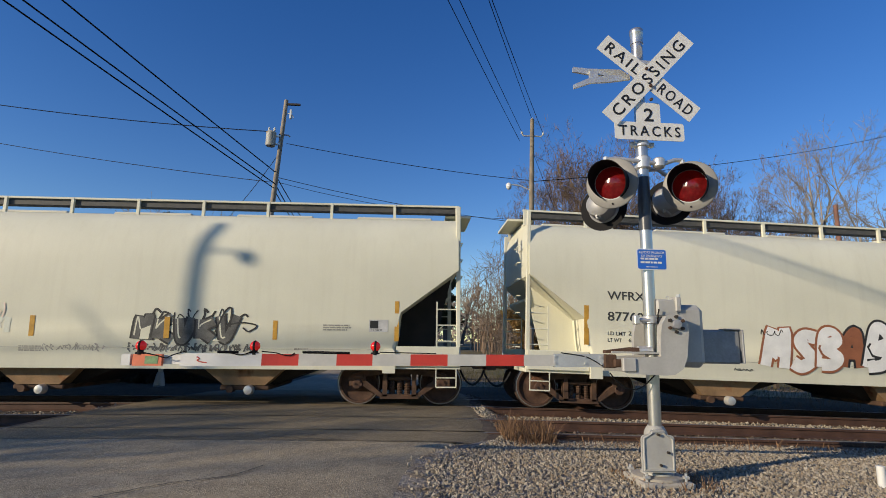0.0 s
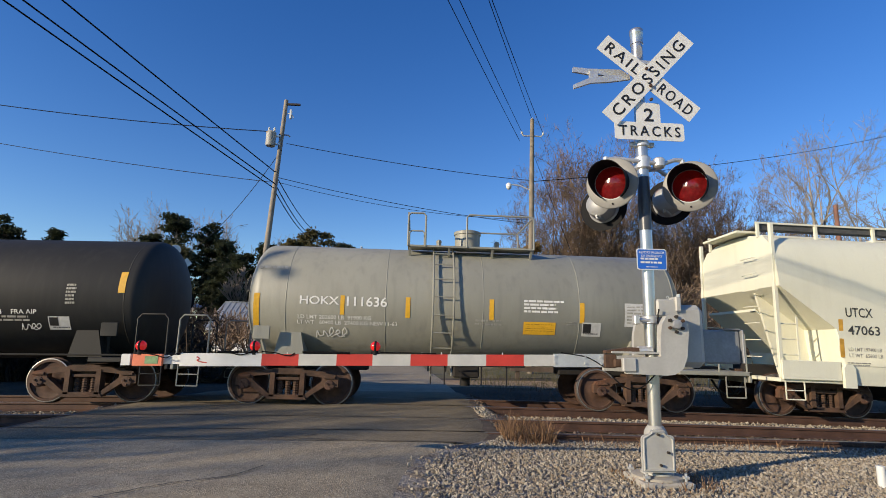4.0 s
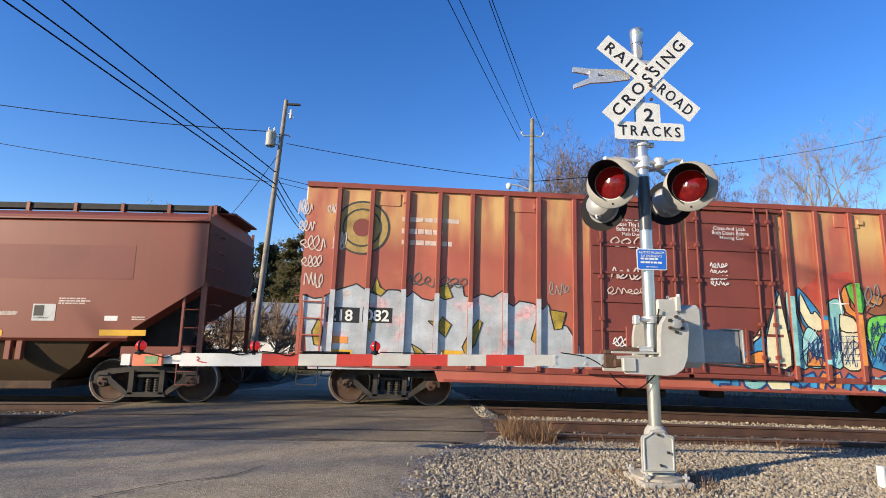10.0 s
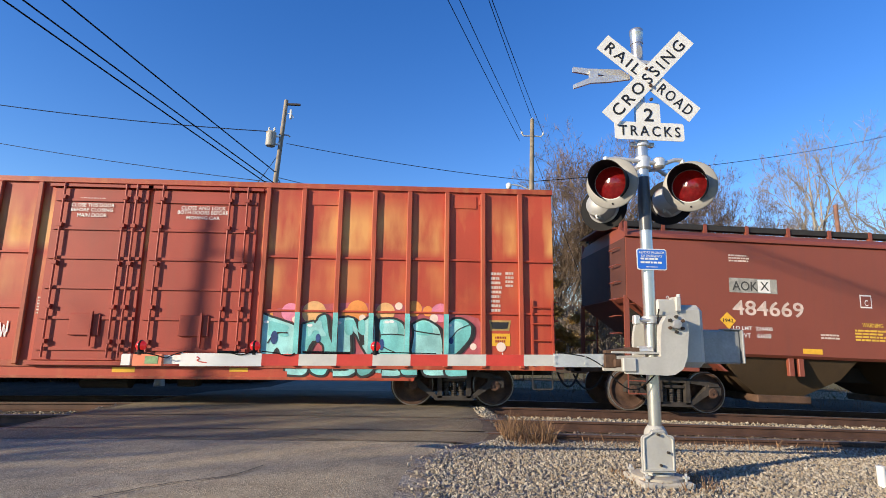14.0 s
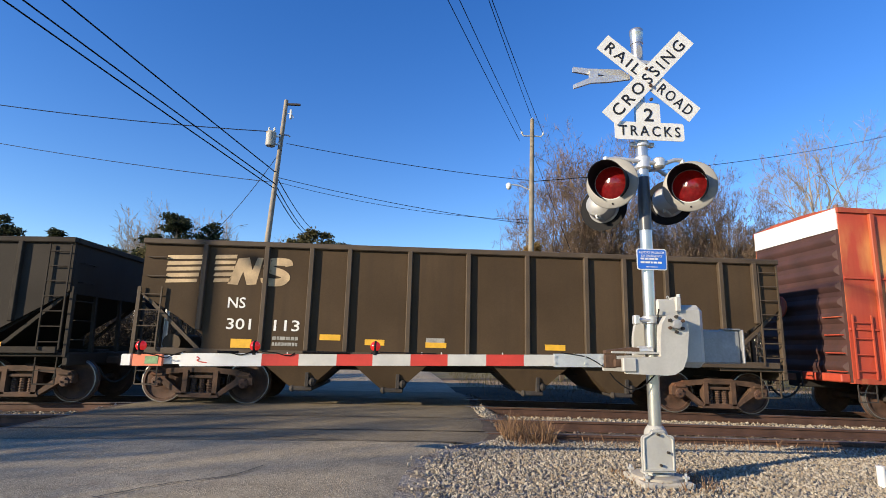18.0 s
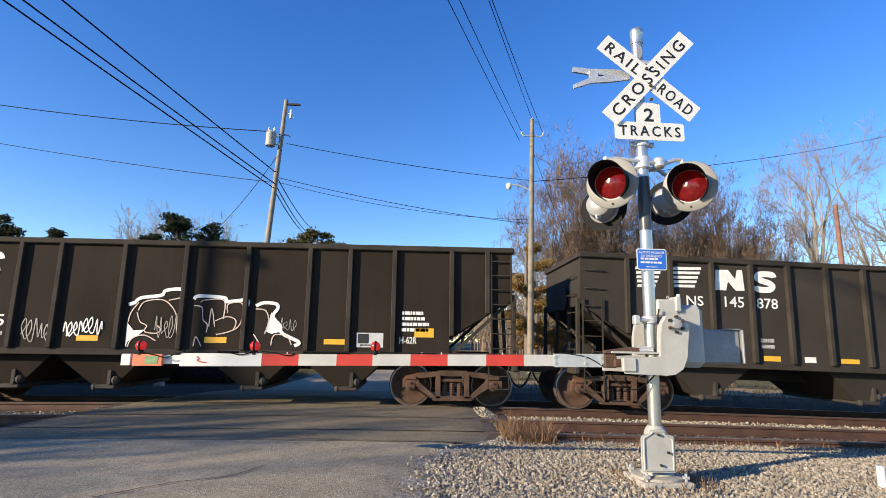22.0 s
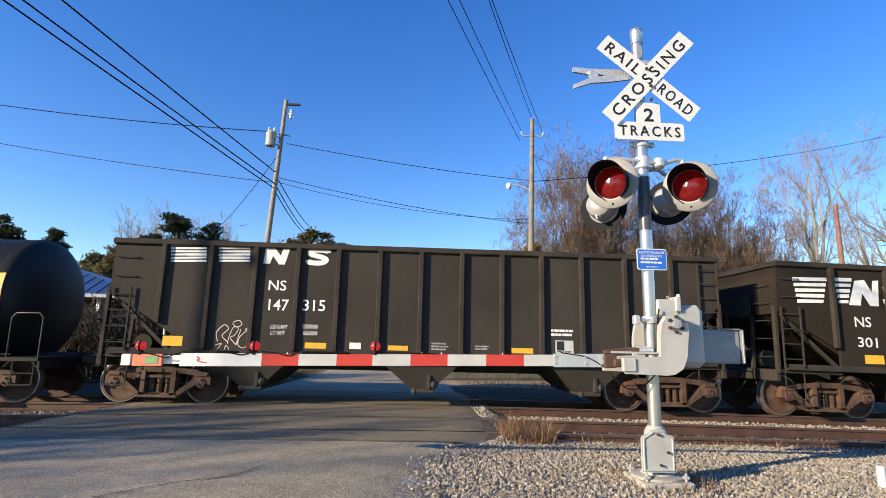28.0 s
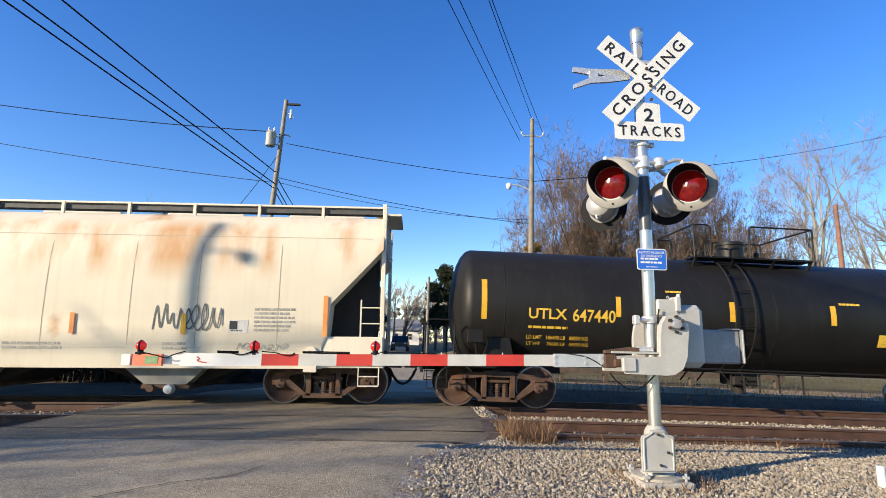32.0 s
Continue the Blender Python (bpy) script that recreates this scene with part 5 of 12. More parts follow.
        if end_top:
            part("end_cap", Mesh().box(min(e, e + s * 0.03), max(e, e + s * 0.03), -1.46, 1.46, top - 0.55, top - 0.06), end_top, car, "white panel at the top of the end")
        for y in (-y0 - 0.05, y0 + 0.05):
            part("end_ladder", ladder(Mesh(), min(e - s * 0.06, e - s * 0.5), max(e - s * 0.06, e - s * 0.5), y, 0.9, 2.3, 4), mat, car)
        for k in range(4):
            part("grab_iron", Mesh().tube([(e, -1.35, 1.05 + 0.4 * k), (e + s * 0.12, -1.35, 1.05 + 0.4 * k), (e + s * 0.12, -0.9, 1.05 + 0.4 * k), (e, -0.9, 1.05 + 0.4 * k)], 0.013, 5), mat, car)
        for y in (-y0, y0):
            part("stirrup", stirrup(Mesh(), e - s * 0.28, y, 0.42, 0.82), CAST_DARK, car, "hanging stirrup step")
        part("end_sill", Mesh().box(min(e, e + s * 0.22), max(e, e + s * 0.22), -1.4, 1.4, 0.82, 1.0, 0.02), mat, car)
        hand_brake(car, e + s * 0.16, 0.5, 2.6, s, mat)
    underframe(car, half + 0.25, trucks, 0.70, UNDER, "dark")
    part("underframe_beam", Mesh().box(-half + 2.2, half - 2.2, -1.25, 1.25, 0.62, 0.72), UNDER, car)
    part("brake_cylinder", Mesh().cyl((-1.4, -0.7, 0.48), (-0.4, -0.7, 0.48), 0.17, n=14), UNDER, car)
    part("brake_valve", Mesh().box(0.6, 1.0, -0.8, -0.4, 0.36, 0.62, 0.03), UNDER, car)
    return car, (lambda z: -y0)


def open_hopper(x, label, mat, rib_mat, half, trucks, ribs, bays, top=3.42, cut=1.35, kind="rust", narrow=False):
    """Open-top coal hopper: sheet sides with outside posts, sloping ends, hopper bays with gates."""
    car = car_top("open_hopper", label, x)
    y0, zb = 1.47, 1.06
    out = [(-half + cut, zb), (half - cut, zb), (half - cut, zb + 0.42), (half - 0.12, 2.2), (half, 2.3), (half, top - 0.1), (-half, top - 0.1), (-half, 2.3), (-half + 0.12, 2.2), (-half + cut, zb + 0.42)]
    for s in (-1, 1):
        part("side", Mesh().prism(out, s * y0 - 0.02 if s < 0 else y0 - 0.04, -y0 + 0.04 if s < 0 else y0 + 0.02), mat, car)
        part("top_chord", Mesh().box(-half - 0.04, half + 0.04, s * (y0 + 0.02) - 0.07, s * (y0 + 0.02) + 0.07, top - 0.12, top, 0.02), rib_mat, car)
        part("side_sill", Mesh().box(-half + 0.1, half - 0.1, s * y0 - 0.05, s * y0 + 0.05, zb - 0.03, zb + 0.10, 0.01), rib_mat, car)
    for q in ribs:
        for s in (-1, 1):
            y = s * y0
            zlo = zb + 0.1 if abs(q) < half - cut else zb + 0.42 + (abs(q) - half + cut) / (cut - 0.1) * 0.78
            m = Mesh().box(q - 0.05, q + 0.05, min(y, y + s * 0.11), max(y, y + s * 0.11), zlo, top - 0.1, 0.012)
            p = part("side_post", m, rib_mat, car)
            if s < 0 and not narrow:
                b = Mesh()
                for k in range(10):
                    z = zlo + 0.12 + k * (top - 0.3 - zlo) / 9
                    for dx in (-0.085, 0.085):
                        b.box(q + dx - 0.012, q + dx + 0.012, y - 0.028, y - 0.018, z - 0.012, z + 0.012)
                tagged(part("rivets", b, mat, p), kind="stuff")
    part("load", Mesh().loft([[(-half + 0.1, -1.4, top - 0.42), (half - 0.1, -1.4, top - 0.42), (half - 0.1, 1.4, top - 0.42), (-half + 0.1, 1.4, top - 0.42)], [(-half + 0.8, -0.5, top - 0.16), (half - 0.8, -0.5, top - 0.16), (half - 0.8, 0.5, top - 0.16), (-half + 0.8, 0.5, top - 0.16)]]), COAL_LOAD, car, "coal load below the rim")
    for s in (-1, 1):
        e = s * half
        part("end_sheet", Mesh().prism([(e, 2.25), (e, top - 0.04), (e - s * 0.06, top - 0.04), (e - s * 0.06, 2.25)][::s], -y0 + 0.05, y0 - 0.05), mat, car)
        part("slope_sheet", Mesh().prism([(e - s * 0.01, 2.28), (e - s * 0.07, 2.33), (e - s * 2.0, zb), (e - s * 1.9, zb)][::s], -y0 + 0.08, y0 - 0.08), mat, car)
        part("end_chord", Mesh().box(min(e, e + s * 0.06), max(e, e + s * 0.06), -y0, y0, top - 0.12, top - 0.005, 0.01), rib_mat, car)
        for y in (-1.42, 1.42):
            part("corner_post", Mesh().box(min(e, e + s * 0.08), max(e, e + s * 0.08), y - 0.05, y + 0.05, 0.95, 2.4, 0.01), rib_mat, car)
            part("end_brace", Mesh().bar((e - s * 0.05, y, 2.25), (e - s * 1.3, y, 1.12), 0.07), rib_mat, car)
        for y in (-0.5, 0.5):
            part("end_brace", Mesh().bar((e + s * 0.0, y, 0.95), (e - s * 0.05, y, 2.3), 0.07), rib_mat, car)
        if s > 0:
            part("end_ladder", ladder(Mesh(), e - 0.46, e - 0.03, -y0 - 0.08, 1.1, top - 0.15, 7), rib_mat, car)
        else:
            part("end_ladder", ladder(Mesh(), e + 0.03, e + 0.46, -y0 - 0.08, 1.1, 2.4, 4), rib_mat, car)
            for k in range(2):
                z = 2.62 + 0.4 * k
                part("grab_iron", Mesh().tube([(e + 0.1, -y0, z), (e + 0.1, -y0 - 0.07, z), (e + 0.5, -y0 - 0.07, z), (e + 0.5, -y0, z)], 0.012, 5), rib_mat, car)
        for k in range(5):
            z = 1.3 + 0.4 * k
            part("grab_iron", Mesh().tube([(e, -1.25, z), (e + s * 0.10, -1.25, z), (e + s * 0.10, -0.8, z), (e, -0.8, z)], 0.012, 5), rib_mat, car)
        part("end_platform", Mesh().box(min(e + s * 0.02, e - s * 1.4), max(e + s * 0.02, e - s * 1.4), -1.44, 1.44, 0.96, 1.03, 0.01).box(min(e, e + s * 0.12), max(e, e + s * 0.12), -1.44, 1.44, 0.78, 1.03, 0.02), rib_mat, car)
        for y in (-1.45, 1.45):
            part("stirrup", stirrup(Mesh(), e - s * 0.3, y, 0.42, 0.95), rib_mat, car, "hanging stirrup step")
    hand_brake(car, -half - 0.10, -0.4, 2.45, -1, rib_mat)
    part("brake_reservoir", Mesh().cyl((-half + 0.35, -0.6, 1.25), (-half + 0.35, 0.6, 1.25), 0.2, n=12), rib_mat, car)
    underframe(car, half, trucks, 0.80, UNDER, kind)
    for q in bays:
        m = Mesh().loft([[(q - 0.95, -1.35, zb), (q + 0.95, -1.35, zb), (q + 0.95, 1.35, zb), (q - 0.95, 1.35, zb)], [(q - 0.2, -1.15, 0.42), (q + 0.25, -1.15, 0.42), (q + 0.25, 1.15, 0.42), (q - 0.2, 1.15, 0.42)]])
        h = part("hopper_bay", m, mat, car)
        m = Mesh().box(q - 0.16, q + 0.30, -1.25, 1.25, 0.34, 0.43, 0.02).ball((q + 0.28, -1.2, 0.52), 0.09, 8, 5).box(q + 0.14, q + 0.22, -1.27, -1.15, 0.42, 0.72, 0.01).ball((q - 0.12, -1.2, 0.38), 0.07, 8, 5)
        part("hopper_gate", m, CAST_DARK, h, "rusty gate latch")
    return car, (lambda z: -y0 - 0.02)


def ribbed_hopper(x, label, mat, half, trucks):
    """Straight-sided covered hopper with roof walkway and sloped bays."""
    car = car_top("covered_hopper", label, x)
    sec = [(1.50, 1.28), (1.56, 1.34), (1.58, 3.75), (1.50, 3.82), (1.46, 3.92), (1.2, 4.06), (0.0, 4.10)]

    def ring(xx, cut):
        p = [(y, max(z, cut)) for y, z in sec]
        return [(xx, -y, z) for y, z in p] + [(xx, y, z) for y, z in p[-2::-1]]
    c = 1.35
    part("body", Mesh().loft([ring(-half + 0.02, 2.45), ring(-half + c, 1.55), ring(-half + c + 0.12, 1.28), ring(half - c - 0.12, 1.28), ring(half - c, 1.55), ring(half - 0.02, 2.45)]), mat, car)
    part("roof_bead", Mesh().box(-half, half, -1.60, -1.50, 3.80, 3.83).box(-half, half, 1.50, 1.60, 3.80, 3.83), mat, car)

    def surf(z):
        return -(1.56 + 0.02 * (z - 1.34) / 2.4)
    for s in (-1, 1):
        e = s * half
        part("slope_sheet", Mesh().prism([(e - s * 0.1, 2.7), (e - s * 2.2, 0.95), (e - s * 2.28, 0.95), (e - s * 0.1, 2.78)][::s], -1.42, 1.42), mat, car)
        # plate in near-black, so the bay's shade is in its colour
        part("end_web", Mesh().prism([(e - s * 0.42, 1.0), (e - s * 2.15, 1.0), (e - s * 0.25, 2.5)][::s], -1.05, -0.98), UNDER, car, "web plate coloured dark for shade under the slope sheet")
        for y in (-1.5, 1.5):
            part("end_ladder", ladder(Mesh(), min(e, e - s * 0.42), max(e, e - s * 0.42), y, 1.0, 2.5, 4, stile=0.05), mat, car)
            part("end_post", Mesh().bar((e - s * 0.05, y, 1.0), (e - s * 0.05, y, 4.15), 0.06), mat, car)
        for k in range(7):
            z = 1.3 + 0.38 * k
            part("grab_iron", Mesh().tube([(e, -1.3, z), (e + s * 0.1, -1.3, z), (e + s * 0.1, -0.85, z), (e, -0.85, z)], 0.012, 5), mat, car)
        part("end_platform", Mesh().box(min(e + s * 0.1, e - s * 1.6), max(e + s * 0.1, e - s * 1.6), -1.48, 1.48, 0.92, 1.02, 0.02).box(min(e - s * 0.2, e - s * 1.6), max(e - s * 0.2, e - s * 1.6), -1.5, -1.44, 0.92, 1.18, 0.01), mat, car)
        part("running_board_end", Mesh().box(min(e - s * 0.3, e + s * 0.25), max(e - s * 0.3, e + s * 0.25), -0.8, 0.8, 4.14, 4.18), mat, car)
        for y in (-1.48, 1.48):
            part("stirrup", stirrup(Mesh(), e - s * 0.25, y, 0.42, 0.95), mat, car, "hanging stirrup step")
    for y in (-1.08, 1.08):
        part("running_board", Mesh().box(-half, half, y - 0.012, y + 0.012, 4.15, 4.275).box(-half, half, y * 0.5, y * 0.97, 4.24, 4.27), GRATE_DARK, car, "dark grating walkway on the roof")
        for k in range(16):
            q = -half + 0.1 + k * (2 * half - 0.2) / 15
            part("running_board_post", Mesh().box(q - 0.035, q + 0.035, y - 0.045, y + 0.045, 4.03, 4.285), mat, car)
    for s in (-1, 1):
        e = s * (half - 0.02)
        # plate that paints the shade onto the end wall
        part("end_panel", Mesh().box(min(e, e + s * 0.012), max(e, e + s * 0.012), -1.53, 1.53, 2.47, 3.78), BROWN_END_SHADE, car, "brown end sheet darkened for shade")
    part("hatch_trough", Mesh().box(-half + 0.6, half - 0.6, -0.4, 0.4, 4.08, 4.24, 0.03), mat, car)
    underframe(car, half, trucks, 0.82, UNDER, "dark")
    for q in (-3.9, 0.0, 3.9):
        m = Mesh().loft([[(q - 1.5, -1.45, 1.30), (q + 1.5, -1.45, 1.30), (q + 1.5, 1.45, 1.30), (q - 1.5, 1.45, 1.30)], [(q - 1.2, -1.25, 0.85), (q + 1.2, -1.25, 0.85), (q + 1.2, 1.25, 0.85), (q - 1.2, 1.25, 0.85)],
                        [(q - 0.55, -0.95, 0.46), (q + 0.55, -0.95, 0.46), (q + 0.55, 0.95, 0.46), (q - 0.55, 0.95, 0.46)]])
        # bay in a darker brown than the body, to paint in shade below
        h = part("hopper_bay", m, COAL_BROWN, car)
        part("outlet_gate", Mesh().box(q - 0.62, q + 0.62, -1.1, 1.1, 0.30, 0.46, 0.02), CAST_RUST, h, "rusty sliding outlet gate")
        part("bay_stiffener", Mesh().box(q - 0.14, q - 0.02, -1.52, -1.42, 0.9, 1.28, 0.01).box(q + 0.08, q + 0.2, -1.52, -1.42, 0.9, 1.28, 0.01), mat, h)
    return car, surf


def bent_block(x0, x1, z0, z1, surf, material, parent):
    """A slanted double-bent painted block of the logo."""
    w, h = x1 - x0, z1 - z0
    t = 0.27 * h
    path = [(0.97, 0.80), (0.90, 0.96), (0.55, 1.0), (0.20, 0.94), (0.10, 0.74), (0.32, 0.58), (0.68, 0.45), (0.88, 0.26), (0.72, 0.05), (0.40, 0.0), (0.08, 0.05), (0.02, 0.22)]
    vs, fs = [], []
    stroke(vs, fs, curve_pts([(x0 + t / 2 + u * (w - t), z0 + t / 2 + v * (h - t)) for u, v in path], 5), t, surf, 0.006)
    return flat("logo_block", vs, fs, material, parent, "slanted logo block")


# ---- the cars of the train, front to rear ----
RIBS_A = [-5.6, -4.32, -3.38, -2.58, -1.29, -0.03, 1.25, 2.54, 3.39, 4.33, 5.56, 6.33]
RIBS_B = [-5.45, -4.48, -3.55, -2.66, -1.81, -0.93, -0.05, 0.83, 1.70, 2.56, 3.44, 4.40, 5.43]
BAYS_A, BAYS_B = (-3.55, -1.65, 1.35, 3.3), (-3.6, 0.0, 3.6)
wfrx, s_wfrx = centre_flow_hopper(107.1, "pale grey covered hopper car with brown and white graffiti", GREY_HOPPER, GREY_HOPPER)
utcx, s_utcx = centre_flow_hopper(88.55, "pale grey covered hopper car with black and faded graffiti", GREY_HOPPER, GREY_HOPPER)
hokx, s_hokx = tank_car(73.22, "short weathered grey tank car with white lettering", TANK_GREY, 4.52, 3.83, R=1.33, zc=2.28, half=6.15, dome_x=0.05)
gatx, s_gatx = tank_car(59.28, "long charcoal tank car with green and yellow graffiti", TANK_CHARCOAL, 6.80, 5.94, R=1.36, zc=2.25, half=7.75, dome_x=-0.1)
cp, s_cp = box_car(42.15, "faded red boxcar covered in bright graffiti", BOX_RED, BOX_DOOR, 8.53, 6.55,
                   [-7.83, -7.11, -6.34, -5.63, -4.91, -4.16, -3.44, -2.64, 2.21, 2.93, 3.74, 4.56, 5.32, 6.09, 6.80, 7.59], [(-2.30, -0.22), (-0.12, 1.98)], end_top=SPRAY_WHITE, post=BOX_RED_POST)
aok, s_aok = ribbed_hopper(24.13, "red-brown covered hopper car with white stencilled lettering", BROWN_HOPPER, 7.62, 6.43)
lw, s_lw = box_car(6.33, "rusty orange-red boxcar with turquoise and white graffiti", BOX_ORANGE, BOX_ORANGE_DOOR, 8.68, 6.56,
                   [-7.93, -7.15, -6.4, -5.27, -4.57, -3.84, -3.13, -2.29, 2.47, 3.24, 4.03, 4.77, 5.53, 6.35, 7.14, 7.96], [(-1.98, -0.05), (0.05, 2.27)], end_top=SPRAY_WHITE, bands=(3.12, 1.98), post=BOX_ORANGE_POST)
n113, s_n113 = open_hopper(-10.77, "dusty brown open coal hopper car with a faded logo", COAL_BROWN, RIB_BROWN, 6.87, 5.6, RIBS_A, BAYS_A)
n145, s_n145 = open_hopper(-25.5, "black open coal hopper car with white lettering", COAL_BLACK, RIB_BLACK, 6.48, 5.5, RIBS_B, BAYS_B, narrow=True)
n625, s_n625 = open_hopper(-40.28, "black open coal hopper car with white outline graffiti", COAL_GREY, RIB_BLACK, 6.87, 5.62, RIBS_A, BAYS_A)
n809, s_n809 = open_hopper(-55.27, "weathered black open coal hopper car with white logo", COAL_GREY, RIB_BLACK, 6.86, 5.6, RIBS_A, BAYS_A)
n147, s_n147 = open_hopper(-69.93, "black open coal hopper car with spaced white logo", COAL_BLACK, RIB_BLACK, 6.49, 5.47, RIBS_B, BAYS_B, narrow=True)
utlx, s_utlx = tank_car(-85.22, "glossy black tank car with yellow lettering", TANK_BLACK, 6.50, 5.9, R=1.36, zc=2.25, half=7.6, dome_x=0.15)
cream, s_cream = centre_flow_hopper(-102.17, "cream covered hopper car with rust patches", CREAM_HOPPER, CREAM_PLAIN, deep=True)

# ---- lettering, plates and graffiti on the cars ----

# first grey hopper
write("WFRX", -6.86, 2.38, 0.18, s_wfrx, INK_DARK, wfrx, 0.012, width=0.82)
write("877603", -6.86, 1.93, 0.19, s_wfrx, INK_DARK, wfrx, 0.012, width=0.93)
write("LD LMT", -6.86, 1.62, 0.08, s_wfrx, INK_DARK, wfrx, 0.008, width=0.39)
write("220", -6.41, 1.63, 0.09, s_wfrx, INK_DARK, wfrx, 0.008, width=0.2)
write("LT WT", -6.86, 1.48, 0.08, s_wfrx, INK_DARK, wfrx, 0.008, width=0.3)
write("652", -6.41, 1.49, 0.08, s_wfrx, INK_DARK, wfrx, 0.008, width=0.2)
patch("reflector", [(-7.37, 1.4), (-7.27, 1.4), (-7.27, 2.23), (-7.37, 2.23)], s_wfrx, REFLECT_OLD, wfrx, 0.006, "")
throw_up(-3.52, 0.97, 1.79, 0.99, s_wfrx, [SPRAY_WHITE], SPRAY_BROWN, wfrx, 11, 3)
throw_up(-1.86, 1.03, 3.09, 1.05, s_wfrx, [SPRAY_BROWN, SPRAY_WHITE], SPRAY_BLACK, wfrx, 12, 5)
tag_scrawl(-3.52, 1.76, 0.53, 0.13, s_wfrx, SPRAY_BLACK, wfrx, 13, 0.02, loops=4)
tag_scrawl(-4.11, 0.98, 0.43, 0.06, s_wfrx, SPRAY_BLACK, wfrx, 14, 0.015, loops=5)

# second grey hopper
write("UTCX", -7.1, 2.23, 0.2, s_utcx, INK_DARK, utcx, 0.012, width=0.62)
write("47063", -7.08, 1.85, 0.19, s_utcx, INK_DARK, utcx, 0.012, width=0.73)
write("LD LMT 197400 LB", -7.09, 1.49, 0.08, s_utcx, INK_PALE, utcx, 0.008, width=0.75)
write("LT WT  65600 LB", -7.08, 1.36, 0.08, s_utcx, INK_PALE, utcx, 0.008, width=0.76)
patch("reflector", [(-7.28, 1.35), (-7.18, 1.35), (-7.18, 2.17), (-7.28, 2.17)], s_utcx, REFLECT_OLD, utcx, 0.006, "")
patch("reflector", [(-5.0, 1.35), (-4.91, 1.35), (-4.91, 1.76), (-5.0, 1.76)], s_utcx, REFLECT_OLD, utcx, 0.006, "")
patch("reflector", [(-2.46, 1.37), (-2.37, 1.37), (-2.37, 1.78), (-2.46, 1.78)], s_utcx, REFLECT_OLD, utcx, 0.006, "")
patch("reflector", [(-0.13, 1.39), (-0.03, 1.39), (-0.03, 1.8), (-0.13, 1.8)], s_utcx, REFLECT_OLD, utcx, 0.006, "")
patch("reflector", [(4.71, 1.36), (4.8, 1.36), (4.8, 1.75), (4.71, 1.75)], s_utcx, REFLECT_OLD, utcx, 0.006, "")
patch("plate_mark", [(-5.97, 2.08), (-5.72, 2.08), (-5.72, 2.33), (-5.97, 2.33)], s_utcx, INK_DARK, utcx, 0.006, "")
patch("plate_mark", [(-5.95, 2.11), (-5.75, 2.11), (-5.75, 2.31), (-5.95, 2.31)], s_utcx, GREY_HOPPER, utcx, 0.009, "")
write("C", -5.88, 2.13, 0.09, s_utcx, INK_DARK, utcx, 0.008, width=0.08, lift=0.012)
patch("reflector", [(7.21, 1.35), (7.3, 1.35), (7.3, 2.18), (7.21, 2.18)], s_utcx, REFLECT_OLD, utcx, 0.006, "")
patch("reflector", [(2.53, 1.37), (2.64, 1.37), (2.64, 1.8), (2.53, 1.8)], s_utcx, REFLECT_OLD, utcx, 0.03, "")
patch("placard", [(6.68, 1.54), (7.07, 1.54), (7.07, 1.79), (6.68, 1.79)], s_utcx, PLACARD, utcx, 0.006, "white-framed consolidated stencil")
patch("placard_panel", [(6.7, 1.61), (6.87, 1.61), (6.87, 1.77), (6.7, 1.77)], s_utcx, BOX_BLACKINK, utcx, 0.009, "")
bars(6.72, 1.55, 0.31, 0.04, 1, s_utcx, BOX_BLACKINK, utcx)
bars(5.73, 1.54, 0.59, 0.14, 3, s_utcx, INK_PALE, utcx)
bars(-0.3, 1.08, 0.49, 0.12, 3, s_utcx, INK_PALE, utcx)
bars(5.16, 1.13, 0.29, 0.06, 1, s_utcx, INK_PALE, utcx)
bars(-7.13, 1.16, 0.62, 0.09, 2, s_utcx, INK_PALE, utcx)
throw_up(1.84, 1.26, 2.1, 0.62, s_utcx, [SPRAY_DUSK], SPRAY_BLACK, utcx, 21, 5, lean=0.12, line=0.04, inner=GREY_HOPPER)
hatch(1.9, 1.62, 2.1, 0.36, s_utcx, SPRAY_BLACK, utcx, 22, 16, 0.032, 0.5)
hatch(1.81, 1.08, 2.5, 0.2, s_utcx, SPRAY_DUSK, utcx, 23, 50, 0.03, 0.35)
line_mark([(3.85, 1.66), (4.1, 1.7), (4.38, 1.64), (4.22, 1.52), (4.1, 1.6)], 0.03, s_utcx, SPRAY_BLACK, utcx)
line_mark([(3.55, 1.5), (3.72, 1.92), (3.85, 1.98), (3.84, 1.6)], 0.035, s_utcx, SPRAY_BLACK, utcx)
patch("graffiti", [(2.62, 1.68), (2.75, 1.75), (2.95, 1.54), (2.9, 1.36), (2.71, 1.4)], s_utcx, GREY_HOPPER, utcx, 0.012, "pale graffiti patch")
patch("graffiti", [(3.06, 1.5), (3.32, 1.45), (3.67, 1.32), (3.22, 1.32)], s_utcx, GREY_HOPPER, utcx, 0.012, "pale graffiti patch")
patch("graffiti", [(2.07, 1.55), (2.26, 1.63), (2.23, 1.35), (2.05, 1.35)], s_utcx, GREY_HOPPER, utcx, 0.012, "pale graffiti patch")
hatch(-4.17, 1.65, 3.45, 0.39, s_utcx, SPRAY_PEACH, utcx, 25, 34, 0.13, 0.5)
hatch(-4.22, 1.41, 3.68, 0.4, s_utcx, SPRAY_MINT, utcx, 26, 34, 0.11, 0.4, lift=0.002)
hatch(-4.18, 1.74, 3.52, 0.35, s_utcx, SPRAY_ROSE, utcx, 27, 26, 0.03, 0.8, lift=0.009)
hatch(0.19, 1.09, 1.15, 0.18, s_utcx, INK_PALE, utcx, 28, 26, 0.016, 0.5)

